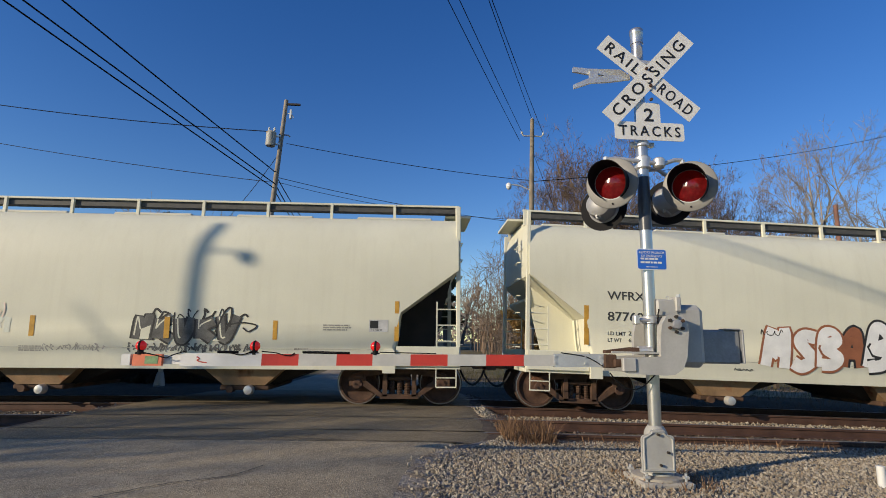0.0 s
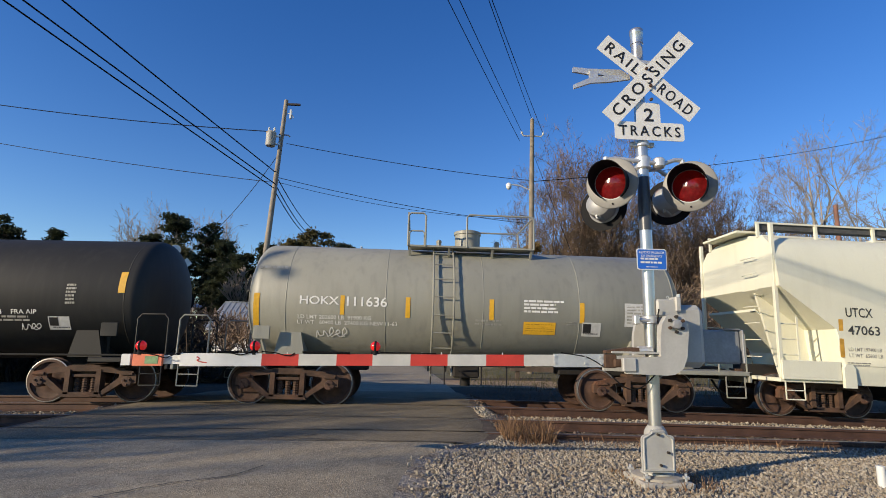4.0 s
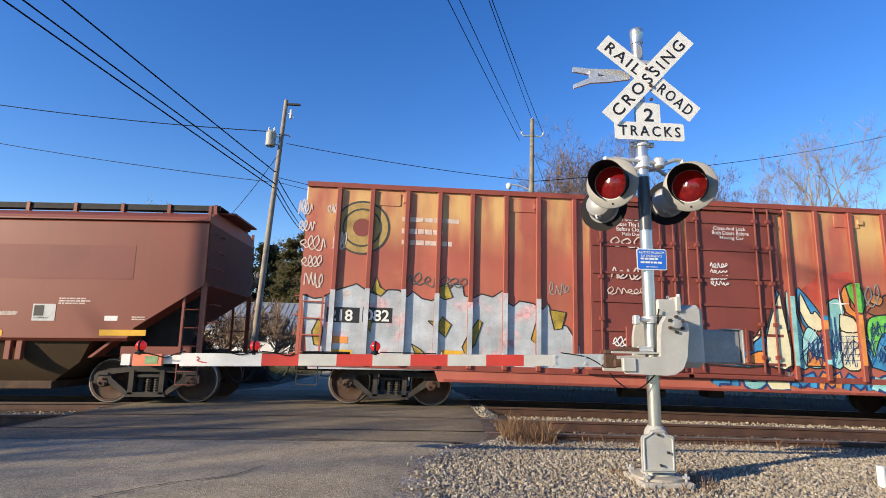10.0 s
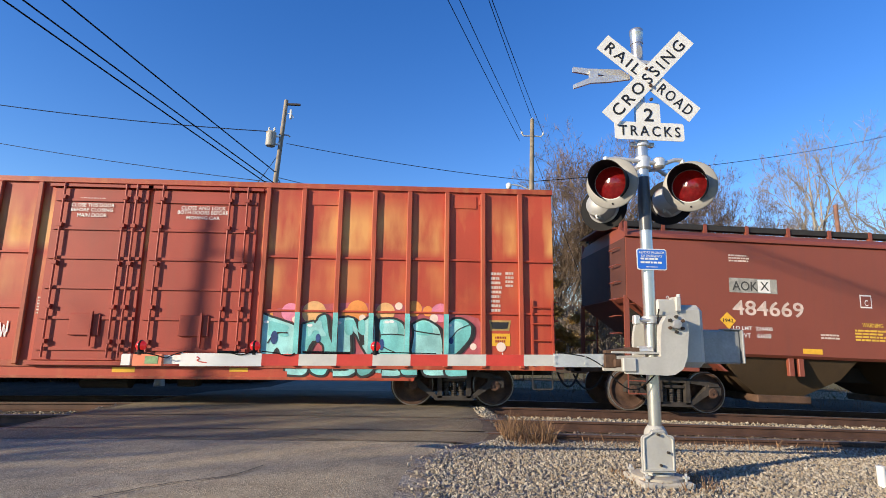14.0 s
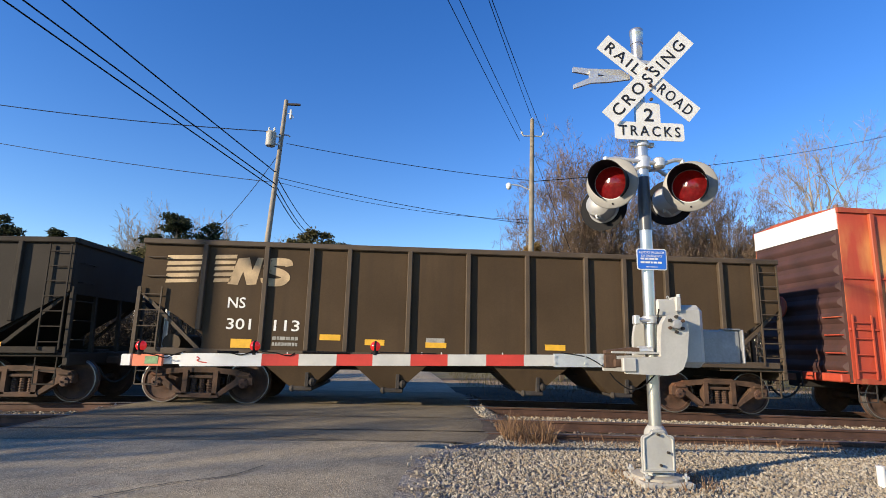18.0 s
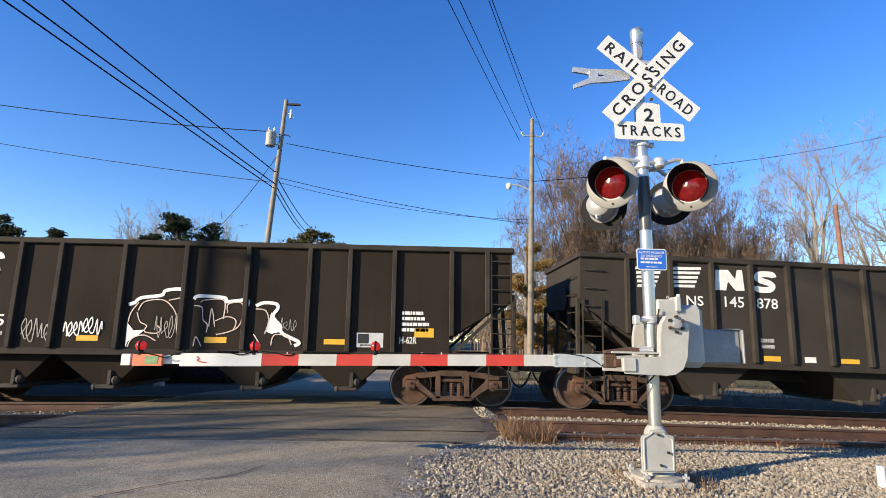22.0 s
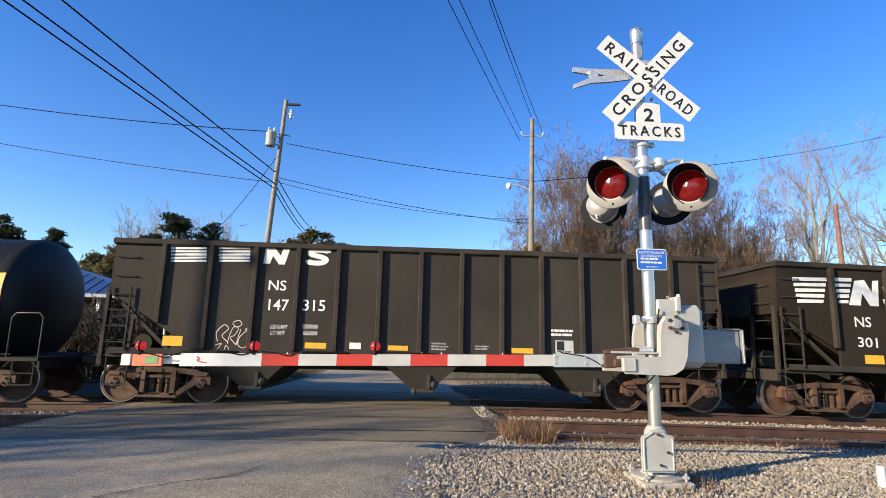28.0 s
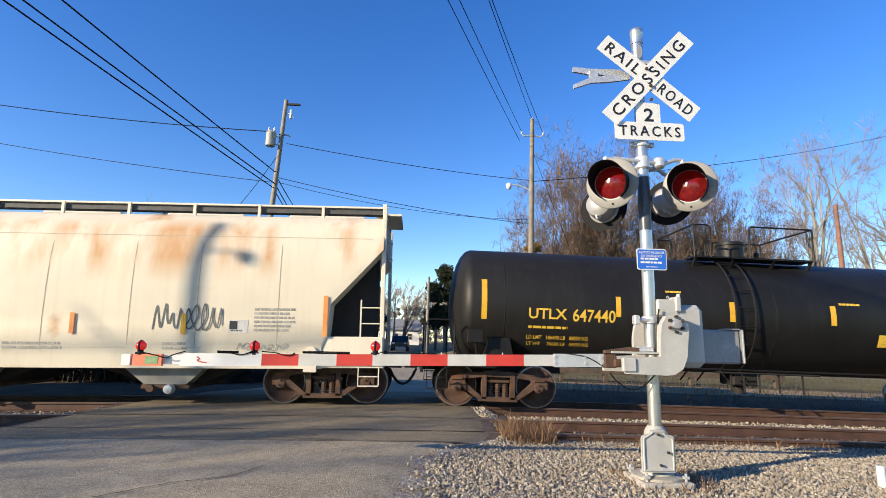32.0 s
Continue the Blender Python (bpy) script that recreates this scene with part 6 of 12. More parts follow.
# short grey tank car
write("HOKX", -3.65, 2.15, 0.17, s_hokx, INK_WHITE, hokx, 0.014, width=0.83)
write("111636", -2.65, 2.13, 0.2, s_hokx, INK_WHITE, hokx, 0.014, width=0.86)
write("LD LMT 202600 LB  91900 KG", -3.68, 1.84, 0.08, s_hokx, INK_WHITE, hokx, 0.008, width=1.56)
write("LT WT   60400 LB  27400 KG NEW 11-63", -3.69, 1.73, 0.08, s_hokx, INK_WHITE, hokx, 0.008, width=2.13)
tag_scrawl(-3.32, 1.45, 0.7, 0.22, s_hokx, INK_WHITE, hokx, 31, 0.02, loops=5)
bars(-4.63, 2.86, 0.81, 0.11, 1, s_hokx, INK_PALE, hokx)
patch("reflector", [(-4.62, 1.53), (-4.5, 2.35)], s_hokx, REFLECT, hokx, 0.006, "", cuts=8)
patch("reflector", [(-2.79, 1.94), (-2.7, 2.35)], s_hokx, REFLECT, hokx, 0.006, "", cuts=8)
patch("reflector", [(-1.39, 1.91), (-1.29, 2.35)], s_hokx, REFLECT, hokx, 0.006, "", cuts=8)
patch("reflector", [(0.43, 1.91), (0.53, 2.36)], s_hokx, REFLECT, hokx, 0.006, "", cuts=8)
patch("reflector", [(2.43, 1.9), (2.53, 2.34)], s_hokx, REFLECT, hokx, 0.006, "", cuts=8)
patch("reflector", [(4.49, 1.52), (4.6, 2.36)], s_hokx, REFLECT, hokx, 0.006, "", cuts=8)
bars(1.19, 2.07, 0.9, 0.3, 4, s_hokx, INK_WHITE, hokx)
patch("notice_panel", [(1.19, 1.63), (1.9, 1.9)], s_hokx, REFLECT, hokx, 0.006, "", cuts=8)
bars(1.24, 1.67, 0.63, 0.18, 2, s_hokx, SIGN_BLACK, hokx)
patch("placard", [(2.49, 1.62), (2.91, 1.92)], s_hokx, PLACARD, hokx, 0.006, "white-framed consolidated stencil", cuts=8)
patch("placard_panel", [(2.51, 1.7), (2.69, 1.89)], s_hokx, BOX_BLACKINK, hokx, 0.009, "", cuts=8)
bars(2.53, 1.63, 0.34, 0.06, 1, s_hokx, BOX_BLACKINK, hokx)
patch("notice_panel", [(3.43, 1.85), (4.48, 2.36)], s_hokx, PLACARD, hokx, 0.006, "", cuts=8)
bars(3.48, 1.88, 0.97, 0.43, 6, s_hokx, INK_PALE, hokx)
bars(0.12, 1.77, 0.65, 0.15, 2, s_hokx, INK_PALE, hokx)
bars(2.1, 1.83, 0.3, 0.09, 2, s_hokx, INK_PALE, hokx)

# charcoal tank car
write("GATX", -5.79, 2.02, 0.18, s_gatx, INK_WHITE, gatx, 0.014, width=0.72)
write("216850", -4.87, 2.03, 0.2, s_gatx, INK_WHITE, gatx, 0.014, width=1.09)
write("LD LMT  216300 LB   98250 KG", -5.66, 1.81, 0.07, s_gatx, INK_WHITE, gatx, 0.008, width=1.6)
write("LT WT    73700 LB   33450 KG", -5.67, 1.66, 0.07, s_gatx, INK_WHITE, gatx, 0.008, width=1.6)
patch("reflector", [(-6.67, 1.9), (-6.5, 2.76)], s_gatx, REFLECT, gatx, 0.006, "", cuts=8)
patch("reflector", [(-3.64, 2.12), (-3.51, 2.54)], s_gatx, REFLECT, gatx, 0.006, "", cuts=8)
patch("reflector", [(-1.44, 2.12), (-1.32, 2.55)], s_gatx, REFLECT, gatx, 0.006, "", cuts=8)
patch("reflector", [(1.26, 2.12), (1.38, 2.55)], s_gatx, REFLECT, gatx, 0.006, "", cuts=8)
patch("reflector", [(3.61, 2.12), (3.74, 2.55)], s_gatx, REFLECT, gatx, 0.006, "", cuts=8)
patch("reflector", [(6.56, 2.28), (6.7, 2.73)], s_gatx, REFLECT, gatx, 0.006, "", cuts=8)
patch("notice_panel", [(2.27, 2.02), (2.91, 2.42)], s_gatx, INK_YELLOW, gatx, 0.006, "", cuts=8)
bars(2.32, 2.05, 0.56, 0.32, 3, s_gatx, SPRAY_ORANGE, gatx)
patch("notice_panel", [(-0.07, 1.19), (0.52, 1.58)], s_gatx, INK_YELLOW, gatx, 0.006, "", cuts=8)
bars(-0.02, 1.24, 0.49, 0.28, 3, s_gatx, GOLD_WORN, gatx)
write("SR 8754", 3.66, 1.82, 0.1, s_gatx, INK_WHITE, gatx, 0.008, width=0.59)
write("FRA AIP", 4.43, 1.83, 0.09, s_gatx, INK_WHITE, gatx, 0.008, width=0.51)
bars(3.68, 1.65, 1.12, 0.14, 2, s_gatx, INK_PALE, gatx)
bars(2.31, 1.61, 0.56, 0.19, 3, s_gatx, INK_PALE, gatx)
patch("placard", [(5.16, 1.51), (5.59, 1.78)], s_gatx, PLACARD, gatx, 0.006, "white-framed consolidated stencil", cuts=8)
patch("placard_panel", [(5.18, 1.59), (5.36, 1.76)], s_gatx, BOX_BLACKINK, gatx, 0.009, "", cuts=8)
bars(5.23, 1.52, 0.34, 0.05, 1, s_gatx, BOX_BLACKINK, gatx)
bars(5.51, 2.01, 0.21, 0.45, 6, s_gatx, INK_PALE, gatx)
fill([(-3.84, 1.55), (-3.86, 1.73), (-3.71, 1.86), (-3.55, 1.87), (-3.62, 2.02), (-3.53, 2.15), (-3.37, 2.11), (-3.30, 2.00), (-3.14, 2.07), (-3.01, 2.03), (-2.88, 2.16), (-2.78, 2.04), (-2.54, 2.17), (-2.31, 2.17), (-2.21, 1.97), (-2.08, 2.12), (-1.92, 2.16), (-1.79, 2.00), (-1.59, 2.19), (-1.56, 1.74), (-1.61, 1.64), (-1.48, 1.56), (-1.48, 1.37), (-1.66, 1.24), (-1.92, 1.26), (-2.18, 1.28), (-2.39, 1.36), (-2.60, 1.25), (-2.91, 1.27), (-3.17, 1.24), (-3.42, 1.26), (-3.74, 1.34)], s_gatx, SPRAY_MUSTARD, gatx, 0.012, "faded yellow spray-painted letter forms")
lines([[(-3.84, 1.55), (-3.86, 1.73), (-3.71, 1.86), (-3.55, 1.87), (-3.62, 2.02), (-3.53, 2.15), (-3.37, 2.11), (-3.30, 2.00), (-3.14, 2.07), (-3.01, 2.03), (-2.88, 2.16), (-2.78, 2.04), (-2.54, 2.17), (-2.31, 2.17), (-2.21, 1.97), (-2.08, 2.12), (-1.92, 2.16), (-1.79, 2.00), (-1.59, 2.19), (-1.56, 1.74), (-1.61, 1.64), (-1.48, 1.56), (-1.48, 1.37), (-1.66, 1.24), (-1.92, 1.26), (-2.18, 1.28), (-2.39, 1.36), (-2.60, 1.25), (-2.91, 1.27), (-3.17, 1.24), (-3.42, 1.26), (-3.74, 1.34), (-3.84, 1.55)],
       [(-3.55, 1.87), (-3.42, 1.74), (-3.42, 1.55), (-3.63, 1.58)],
       [(-3.42, 1.74), (-3.22, 1.74), (-3.24, 1.66), (-3.35, 1.71)],
       [(-2.96, 2.03), (-3.01, 1.74), (-2.83, 1.64), (-2.85, 1.33)],
       [(-2.78, 2.04), (-2.70, 1.75), (-2.75, 1.35), (-2.60, 1.28)],
       [(-2.54, 1.83), (-2.62, 1.65), (-2.49, 1.57), (-2.34, 1.44), (-2.49, 1.49)],
       [(-2.21, 1.97), (-2.18, 1.71), (-2.05, 1.58), (-2.03, 1.29)],
       [(-1.97, 1.74), (-1.56, 1.74)],
       [(-1.97, 1.74), (-1.95, 1.52), (-2.00, 1.31)],
       [(-2.47, 1.96), (-2.45, 1.86)],
       [(-2.05, 1.87), (-2.04, 1.76)]], 0.04, s_gatx, SPRAY_BLACK, gatx, 0.026, "black outlines of the yellow graffiti")
tag_scrawl(-1.46, 1.33, 0.52, 0.51, s_gatx, SPRAY_MUSTARD, gatx, 42, 0.06, loops=4)
tag_scrawl(-4.31, 1.43, 0.23, 0.26, s_gatx, SPRAY_MUSTARD, gatx, 43, 0.06, loops=3)
fill([(0.06, 2.28), (0.18, 2.31), (0.36, 2.17), (0.49, 2.08), (0.62, 2.07), (0.72, 1.96), (0.85, 1.91), (0.98, 1.85), (1.13, 1.88), (1.29, 1.86), (1.45, 1.87), (1.55, 1.98), (1.60, 2.06), (1.76, 2.13), (1.94, 2.25), (2.11, 2.30), (2.04, 2.14), (1.97, 2.04), (1.96, 1.93), (1.89, 1.88), (1.89, 1.75), (1.76, 1.66), (1.68, 1.67), (1.63, 1.53), (1.63, 1.37), (1.68, 1.20), (0.72, 1.18), (0.71, 1.41), (0.69, 1.54), (0.59, 1.65), (0.54, 1.76), (0.44, 1.80), (0.38, 1.90), (0.40, 2.01), (0.25, 2.11)], s_gatx, SPRAY_GREEN, gatx, 0.012, "lime-green winged graffiti figure")
lines([[(0.15, 2.24), (0.31, 2.14), (0.44, 2.01), (0.62, 1.94), (0.75, 1.81)],
       [(0.41, 1.96), (0.54, 1.88), (0.56, 1.75), (0.69, 1.73), (0.75, 1.57)],
       [(0.49, 2.00), (0.64, 1.86), (0.80, 1.81), (0.72, 1.65), (0.85, 1.54)],
       [(0.85, 1.86), (0.90, 1.73), (0.77, 1.60), (0.90, 1.47), (0.77, 1.33), (0.93, 1.23)],
       [(0.98, 1.81), (1.03, 1.68), (0.95, 1.57), (1.04, 1.44)],
       [(1.13, 1.84), (1.13, 1.71), (1.21, 1.60), (1.13, 1.47)],
       [(1.29, 1.81), (1.24, 1.68), (1.37, 1.63), (1.45, 1.71), (1.34, 1.76), (1.26, 1.66)],
       [(1.42, 1.82), (1.50, 1.71), (1.45, 1.58), (1.55, 1.50), (1.47, 1.37), (1.58, 1.24)],
       [(1.99, 2.19), (1.81, 2.06), (1.65, 2.00), (1.58, 1.82)],
       [(1.91, 2.11), (1.83, 1.95), (1.70, 1.93), (1.76, 1.82), (1.60, 1.77)],
       [(1.83, 1.82), (1.70, 1.74), (1.60, 1.64)],
       [(0.93, 1.36), (0.98, 1.49), (1.03, 1.28), (1.08, 1.47), (1.13, 1.26), (1.19, 1.47), (1.24, 1.29), (1.29, 1.47), (1.34, 1.32), (1.39, 1.45)],
       [(0.75, 1.46), (0.82, 1.41), (0.77, 1.24)],
       [(1.58, 1.48), (1.50, 1.40), (1.55, 1.23)],
       [(0.93, 1.60), (0.88, 1.65), (0.98, 1.70)],
       [(1.29, 1.52), (1.42, 1.53), (1.37, 1.58)]], 0.024, s_gatx, SPRAY_BLACK, gatx, 0.026, "fine black lines on the green graffiti")
lines([[(2.60, 1.49), (2.69, 1.94), (2.74, 1.55)],
       [(2.63, 1.65), (2.77, 1.68)],
       [(2.79, 2.13), (2.85, 1.73), (2.80, 1.44)],
       [(2.80, 2.10), (2.95, 1.89), (3.03, 2.16), (3.01, 1.40)],
       [(3.03, 2.24), (3.05, 1.69), (3.06, 1.32)],
       [(3.05, 2.21), (3.21, 2.27)],
       [(3.26, 2.35), (3.18, 2.00), (3.21, 1.50)],
       [(3.25, 2.32), (3.37, 2.24), (3.34, 2.11), (3.21, 2.08)]], 0.05, s_gatx, SPRAY_SILVER, gatx, 0.014, "pale dripping spray-paint tag")
lines([[(3.57, 1.72), (3.46, 1.67), (3.54, 1.56), (3.47, 1.46)],
       [(3.62, 1.72), (3.65, 1.38)],
       [(3.57, 1.67), (3.73, 1.71)],
       [(3.75, 1.70), (3.78, 1.43)],
       [(3.75, 1.70), (3.88, 1.65), (3.77, 1.57)]], 0.025, s_gatx, SPRAY_SILVER, gatx, 0.014, "thin pale spray-paint tag")
tag_scrawl(4.58, 1.49, 0.44, 0.19, s_gatx, INK_WHITE, gatx, 49, 0.015, loops=4)
tag_scrawl(-0.26, 1.75, 0.36, 0.36, s_gatx, SPRAY_BROWN, gatx, 50, 0.03, loops=3)

# red boxcar
write("218", -7.89, 1.75, 0.23, s_cp, INK_WHITE, cp, 0.02, width=0.5, lift=0.012)
write("082", -7.13, 1.77, 0.23, s_cp, INK_WHITE, cp, 0.02, width=0.51, lift=0.012)
patch("number_panel", [(-7.94, 1.71), (-7.25, 1.71), (-7.25, 2.03), (-7.94, 2.03)], s_cp, BOX_BLACKINK, cp, 0.009, "")
patch("number_panel", [(-7.19, 1.73), (-6.56, 1.73), (-6.56, 2.05), (-7.19, 2.05)], s_cp, BOX_BLACKINK, cp, 0.009, "")
write("CP", -7.86, 2.19, 0.19, s_cp, INK_FADED, cp, 0.014, width=0.4)
bars(-6.45, 3.88, 1.59, 0.17, 1, s_cp, INK_FADED, cp)
bars(-6.45, 3.6, 1.15, 0.19, 1, s_cp, INK_FADED, cp)
bars(-6.44, 3.36, 1.26, 0.18, 1, s_cp, INK_FADED, cp)
write("-Important-", -1.63, 4.19, 0.06, s_cp, INK_WHITE, cp, 0.01, width=0.54, lift=0.08)
write("Close This Door", -1.72, 4.06, 0.09, s_cp, INK_WHITE, cp, 0.01, width=0.75, lift=0.08)
write("Before Closing", -1.7, 3.95, 0.09, s_cp, INK_WHITE, cp, 0.01, width=0.69, lift=0.08)
write("Main Door", -1.57, 3.85, 0.07, s_cp, INK_WHITE, cp, 0.01, width=0.45, lift=0.08)
write("Close And Lock", 0.51, 4.08, 0.08, s_cp, INK_WHITE, cp, 0.01, width=0.75, lift=0.08)
write("Both Doors Before", 0.48, 3.97, 0.09, s_cp, INK_WHITE, cp, 0.01, width=0.84, lift=0.08)
write("Moving Car", 0.65, 3.87, 0.07, s_cp, INK_WHITE, cp, 0.01, width=0.55, lift=0.08)
for _r0, _r1, _mt, _lf in ((0.60, 0.56, INK_DARK, 0.009), (0.56, 0.43, GOLD_WORN, 0.006), (0.43, 0.39, INK_DARK, 0.009), (0.39, 0.0, GOLD_WORN, 0.006), (0.20, 0.0, BOX_DOOR, 0.012)):
    _v = [(-7.31 + rr * math.cos(k * math.pi / 16), -1.48 - _lf, 3.77 + rr * math.sin(k * math.pi / 16)) for rr in (_r0, _r1) for k in range(32)]
    flat("emblem", _v, [(k, (k + 1) % 32, 32 + (k + 1) % 32, 32 + k) for k in range(32)], _mt, cp, "worn round painted emblem")
patch("graffiti", [(-8.24, 0.74), (-8.48, 2.27), (-8.22, 2.19), (-8.06, 2.22), (-7.78, 2.38), (-7.53, 2.47), (-7.35, 2.54), (-7.13, 2.4), (-6.89, 2.32), (-6.66, 2.44), (-6.45, 2.44), (-6.26, 2.3), (-6.14, 2.42), (-5.95, 2.28), (-5.74, 2.24), (-5.61, 2.32), (-5.42, 2.45), (-5.26, 2.61), (-5.09, 2.61), (-5.04, 2.37), (-4.83, 2.34), (-4.67, 2.43), (-4.43, 2.37), (-4.21, 2.52), (-4.16, 2.3), (-3.98, 2.19), (-3.84, 2.31), (-3.55, 2.27), (-3.33, 2.15), (-3.22, 2.27), (-3.05, 1.86), (-2.81, 1.81), (-2.55, 1.41), (-2.48, 0.84)], s_cp, SPRAY_SILVER, cp, 0.005, "large silver graffiti band with jagged top")
patch("graffiti", [(-7.02, 2.4), (-6.94, 2.7), (-6.85, 2.49), (-6.72, 2.41), (-6.83, 2.29)], s_cp, SPRAY_YELLOW, cp, 0.012, "mustard patch in the silver graffiti")
_v, _f = [], []
stroke(_v, _f, [(-7.02, 2.4), (-6.94, 2.7), (-6.85, 2.49), (-6.72, 2.41), (-6.83, 2.29), (-7.02, 2.4)], 0.025, s_cp, 0.016)
flat("graffiti", _v, _f, SPRAY_BLACK, cp, "thin black graffiti outline")
patch("graffiti", [(-5.63, 2.52), (-5.41, 2.62), (-5.29, 2.33), (-5.46, 2.27), (-5.62, 2.36)], s_cp, SPRAY_YELLOW, cp, 0.012, "mustard patch in the silver graffiti")
_v, _f = [], []
stroke(_v, _f, [(-5.63, 2.52), (-5.41, 2.62), (-5.29, 2.33), (-5.46, 2.27), (-5.62, 2.36), (-5.63, 2.52)], 0.025, s_cp, 0.016)
flat("graffiti", _v, _f, SPRAY_BLACK, cp, "thin black graffiti outline")
patch("graffiti", [(-5.8, 1.81), (-5.55, 1.8), (-5.5, 1.91), (-5.3, 1.75), (-5.42, 1.48), (-5.65, 1.68)], s_cp, SPRAY_YELLOW, cp, 0.012, "mustard patch in the silver graffiti")
_v, _f = [], []
stroke(_v, _f, [(-5.8, 1.81), (-5.55, 1.8), (-5.5, 1.91), (-5.3, 1.75), (-5.42, 1.48), (-5.65, 1.68), (-5.8, 1.81)], 0.025, s_cp, 0.016)
flat("graffiti", _v, _f, SPRAY_BLACK, cp, "thin black graffiti outline")
patch("graffiti", [(-5.06, 1.29), (-4.89, 1.64), (-4.72, 1.88), (-4.64, 1.82), (-4.78, 1.36), (-4.98, 1.12)], s_cp, SPRAY_YELLOW, cp, 0.012, "mustard patch in the silver graffiti")
_v, _f = [], []
stroke(_v, _f, [(-5.06, 1.29), (-4.89, 1.64), (-4.72, 1.88), (-4.64, 1.82), (-4.78, 1.36), (-4.98, 1.12), (-5.06, 1.29)], 0.025, s_cp, 0.016)
flat("graffiti", _v, _f, SPRAY_BLACK, cp, "thin black graffiti outline")
patch("graffiti", [(-8.22, 1.5), (-8.1, 1.79), (-7.99, 1.56), (-8.02, 1.22), (-8.15, 1.23)], s_cp, SPRAY_YELLOW, cp, 0.012, "mustard patch in the silver graffiti")
_v, _f = [], []
stroke(_v, _f, [(-8.22, 1.5), (-8.1, 1.79), (-7.99, 1.56), (-8.02, 1.22), (-8.15, 1.23), (-8.22, 1.5)], 0.025, s_cp, 0.016)
flat("graffiti", _v, _f, SPRAY_BLACK, cp, "thin black graffiti outline")
patch("graffiti", [(-3.19, 2.15), (-2.83, 2.1), (-2.92, 1.75), (-3.09, 1.72)], s_cp, SPRAY_YELLOW, cp, 0.012, "mustard patch in the silver graffiti")
_v, _f = [], []
stroke(_v, _f, [(-3.19, 2.15), (-2.83, 2.1), (-2.92, 1.75), (-3.09, 1.72), (-3.19, 2.15)], 0.025, s_cp, 0.016)
flat("graffiti", _v, _f, SPRAY_BLACK, cp, "thin black graffiti outline")
patch("graffiti", [(-6.13, 1.32), (-5.93, 1.21), (-5.7, 0.99), (-5.97, 0.96)], s_cp, SPRAY_YELLOW, cp, 0.012, "mustard patch in the silver graffiti")
_v, _f = [], []
stroke(_v, _f, [(-6.13, 1.32), (-5.93, 1.21), (-5.7, 0.99), (-5.97, 0.96), (-6.13, 1.32)], 0.025, s_cp, 0.016)
flat("graffiti", _v, _f, SPRAY_BLACK, cp, "thin black graffiti outline")
patch("graffiti", [(-3.59, 1.5), (-3.49, 1.85), (-3.39, 1.8), (-3.47, 1.39)], s_cp, SPRAY_YELLOW, cp, 0.012, "mustard patch in the silver graffiti")
_v, _f = [], []
stroke(_v, _f, [(-3.59, 1.5), (-3.49, 1.85), (-3.39, 1.8), (-3.47, 1.39), (-3.59, 1.5)], 0.025, s_cp, 0.016)
flat("graffiti", _v, _f, SPRAY_BLACK, cp, "thin black graffiti outline")
patch("graffiti", [(-7.17, 1.75), (-6.98, 1.78), (-7.0, 1.53)], s_cp, SPRAY_YELLOW, cp, 0.012, "mustard patch in the silver graffiti")
_v, _f = [], []
stroke(_v, _f, [(-7.17, 1.75), (-6.98, 1.78), (-7.0, 1.53), (-7.17, 1.75)], 0.025, s_cp, 0.016)
flat("graffiti", _v, _f, SPRAY_BLACK, cp, "thin black graffiti outline")
_v, _f = [], []
stroke(_v, _f, [(-8.48, 2.27), (-8.22, 2.19), (-8.06, 2.22), (-7.78, 2.38), (-7.53, 2.47), (-7.35, 2.54), (-7.13, 2.4), (-6.89, 2.32), (-6.66, 2.44), (-6.45, 2.44), (-6.26, 2.3), (-6.14, 2.42), (-5.95, 2.28), (-5.74, 2.24), (-5.61, 2.32), (-5.42, 2.45), (-5.26, 2.61), (-5.09, 2.61), (-5.04, 2.37), (-4.83, 2.34), (-4.67, 2.43), (-4.43, 2.37), (-4.21, 2.52), (-4.16, 2.3), (-3.98, 2.19), (-3.84, 2.31), (-3.55, 2.27), (-3.33, 2.15), (-3.22, 2.27), (-3.05, 1.86), (-2.81, 1.81), (-2.55, 1.41)], 0.03, s_cp, 0.009)
flat("graffiti", _v, _f, SPRAY_BLACK, cp, "thin black graffiti outline")
tag_scrawl(-8.72, 3.97, 0.32, 0.4, s_cp, INK_FADED, cp, 60, 0.025, loops=4)
tag_scrawl(-8.66, 3.63, 0.36, 0.28, s_cp, INK_FADED, cp, 61, 0.025, loops=4)
tag_scrawl(-8.6, 3.23, 0.55, 0.32, s_cp, INK_FADED, cp, 62, 0.025, loops=4)
tag_scrawl(-8.54, 2.87, 0.43, 0.26, s_cp, INK_FADED, cp, 63, 0.025, loops=4)
tag_scrawl(-8.48, 2.42, 0.42, 0.35, s_cp, INK_FADED, cp, 64, 0.025, loops=4)
tag_scrawl(-8.07, 4.06, 0.26, 0.24, s_cp, INK_FADED, cp, 65, 0.025, loops=4)
tag_scrawl(-7.92, 3.27, 0.3, 0.42, s_cp, INK_FADED, cp, 66, 0.025, loops=4)
tag_scrawl(-1.86, 3.49, 1.03, 0.43, s_cp, INK_FADED, cp, 70, 0.03, loops=4, lift=0.085)
tag_scrawl(-1.88, 2.87, 0.84, 0.3, s_cp, INK_FADED, cp, 71, 0.03, loops=5, lift=0.085)
tag_scrawl(-1.92, 2.53, 0.96, 0.19, s_cp, INK_FADED, cp, 72, 0.02, loops=7, lift=0.085)
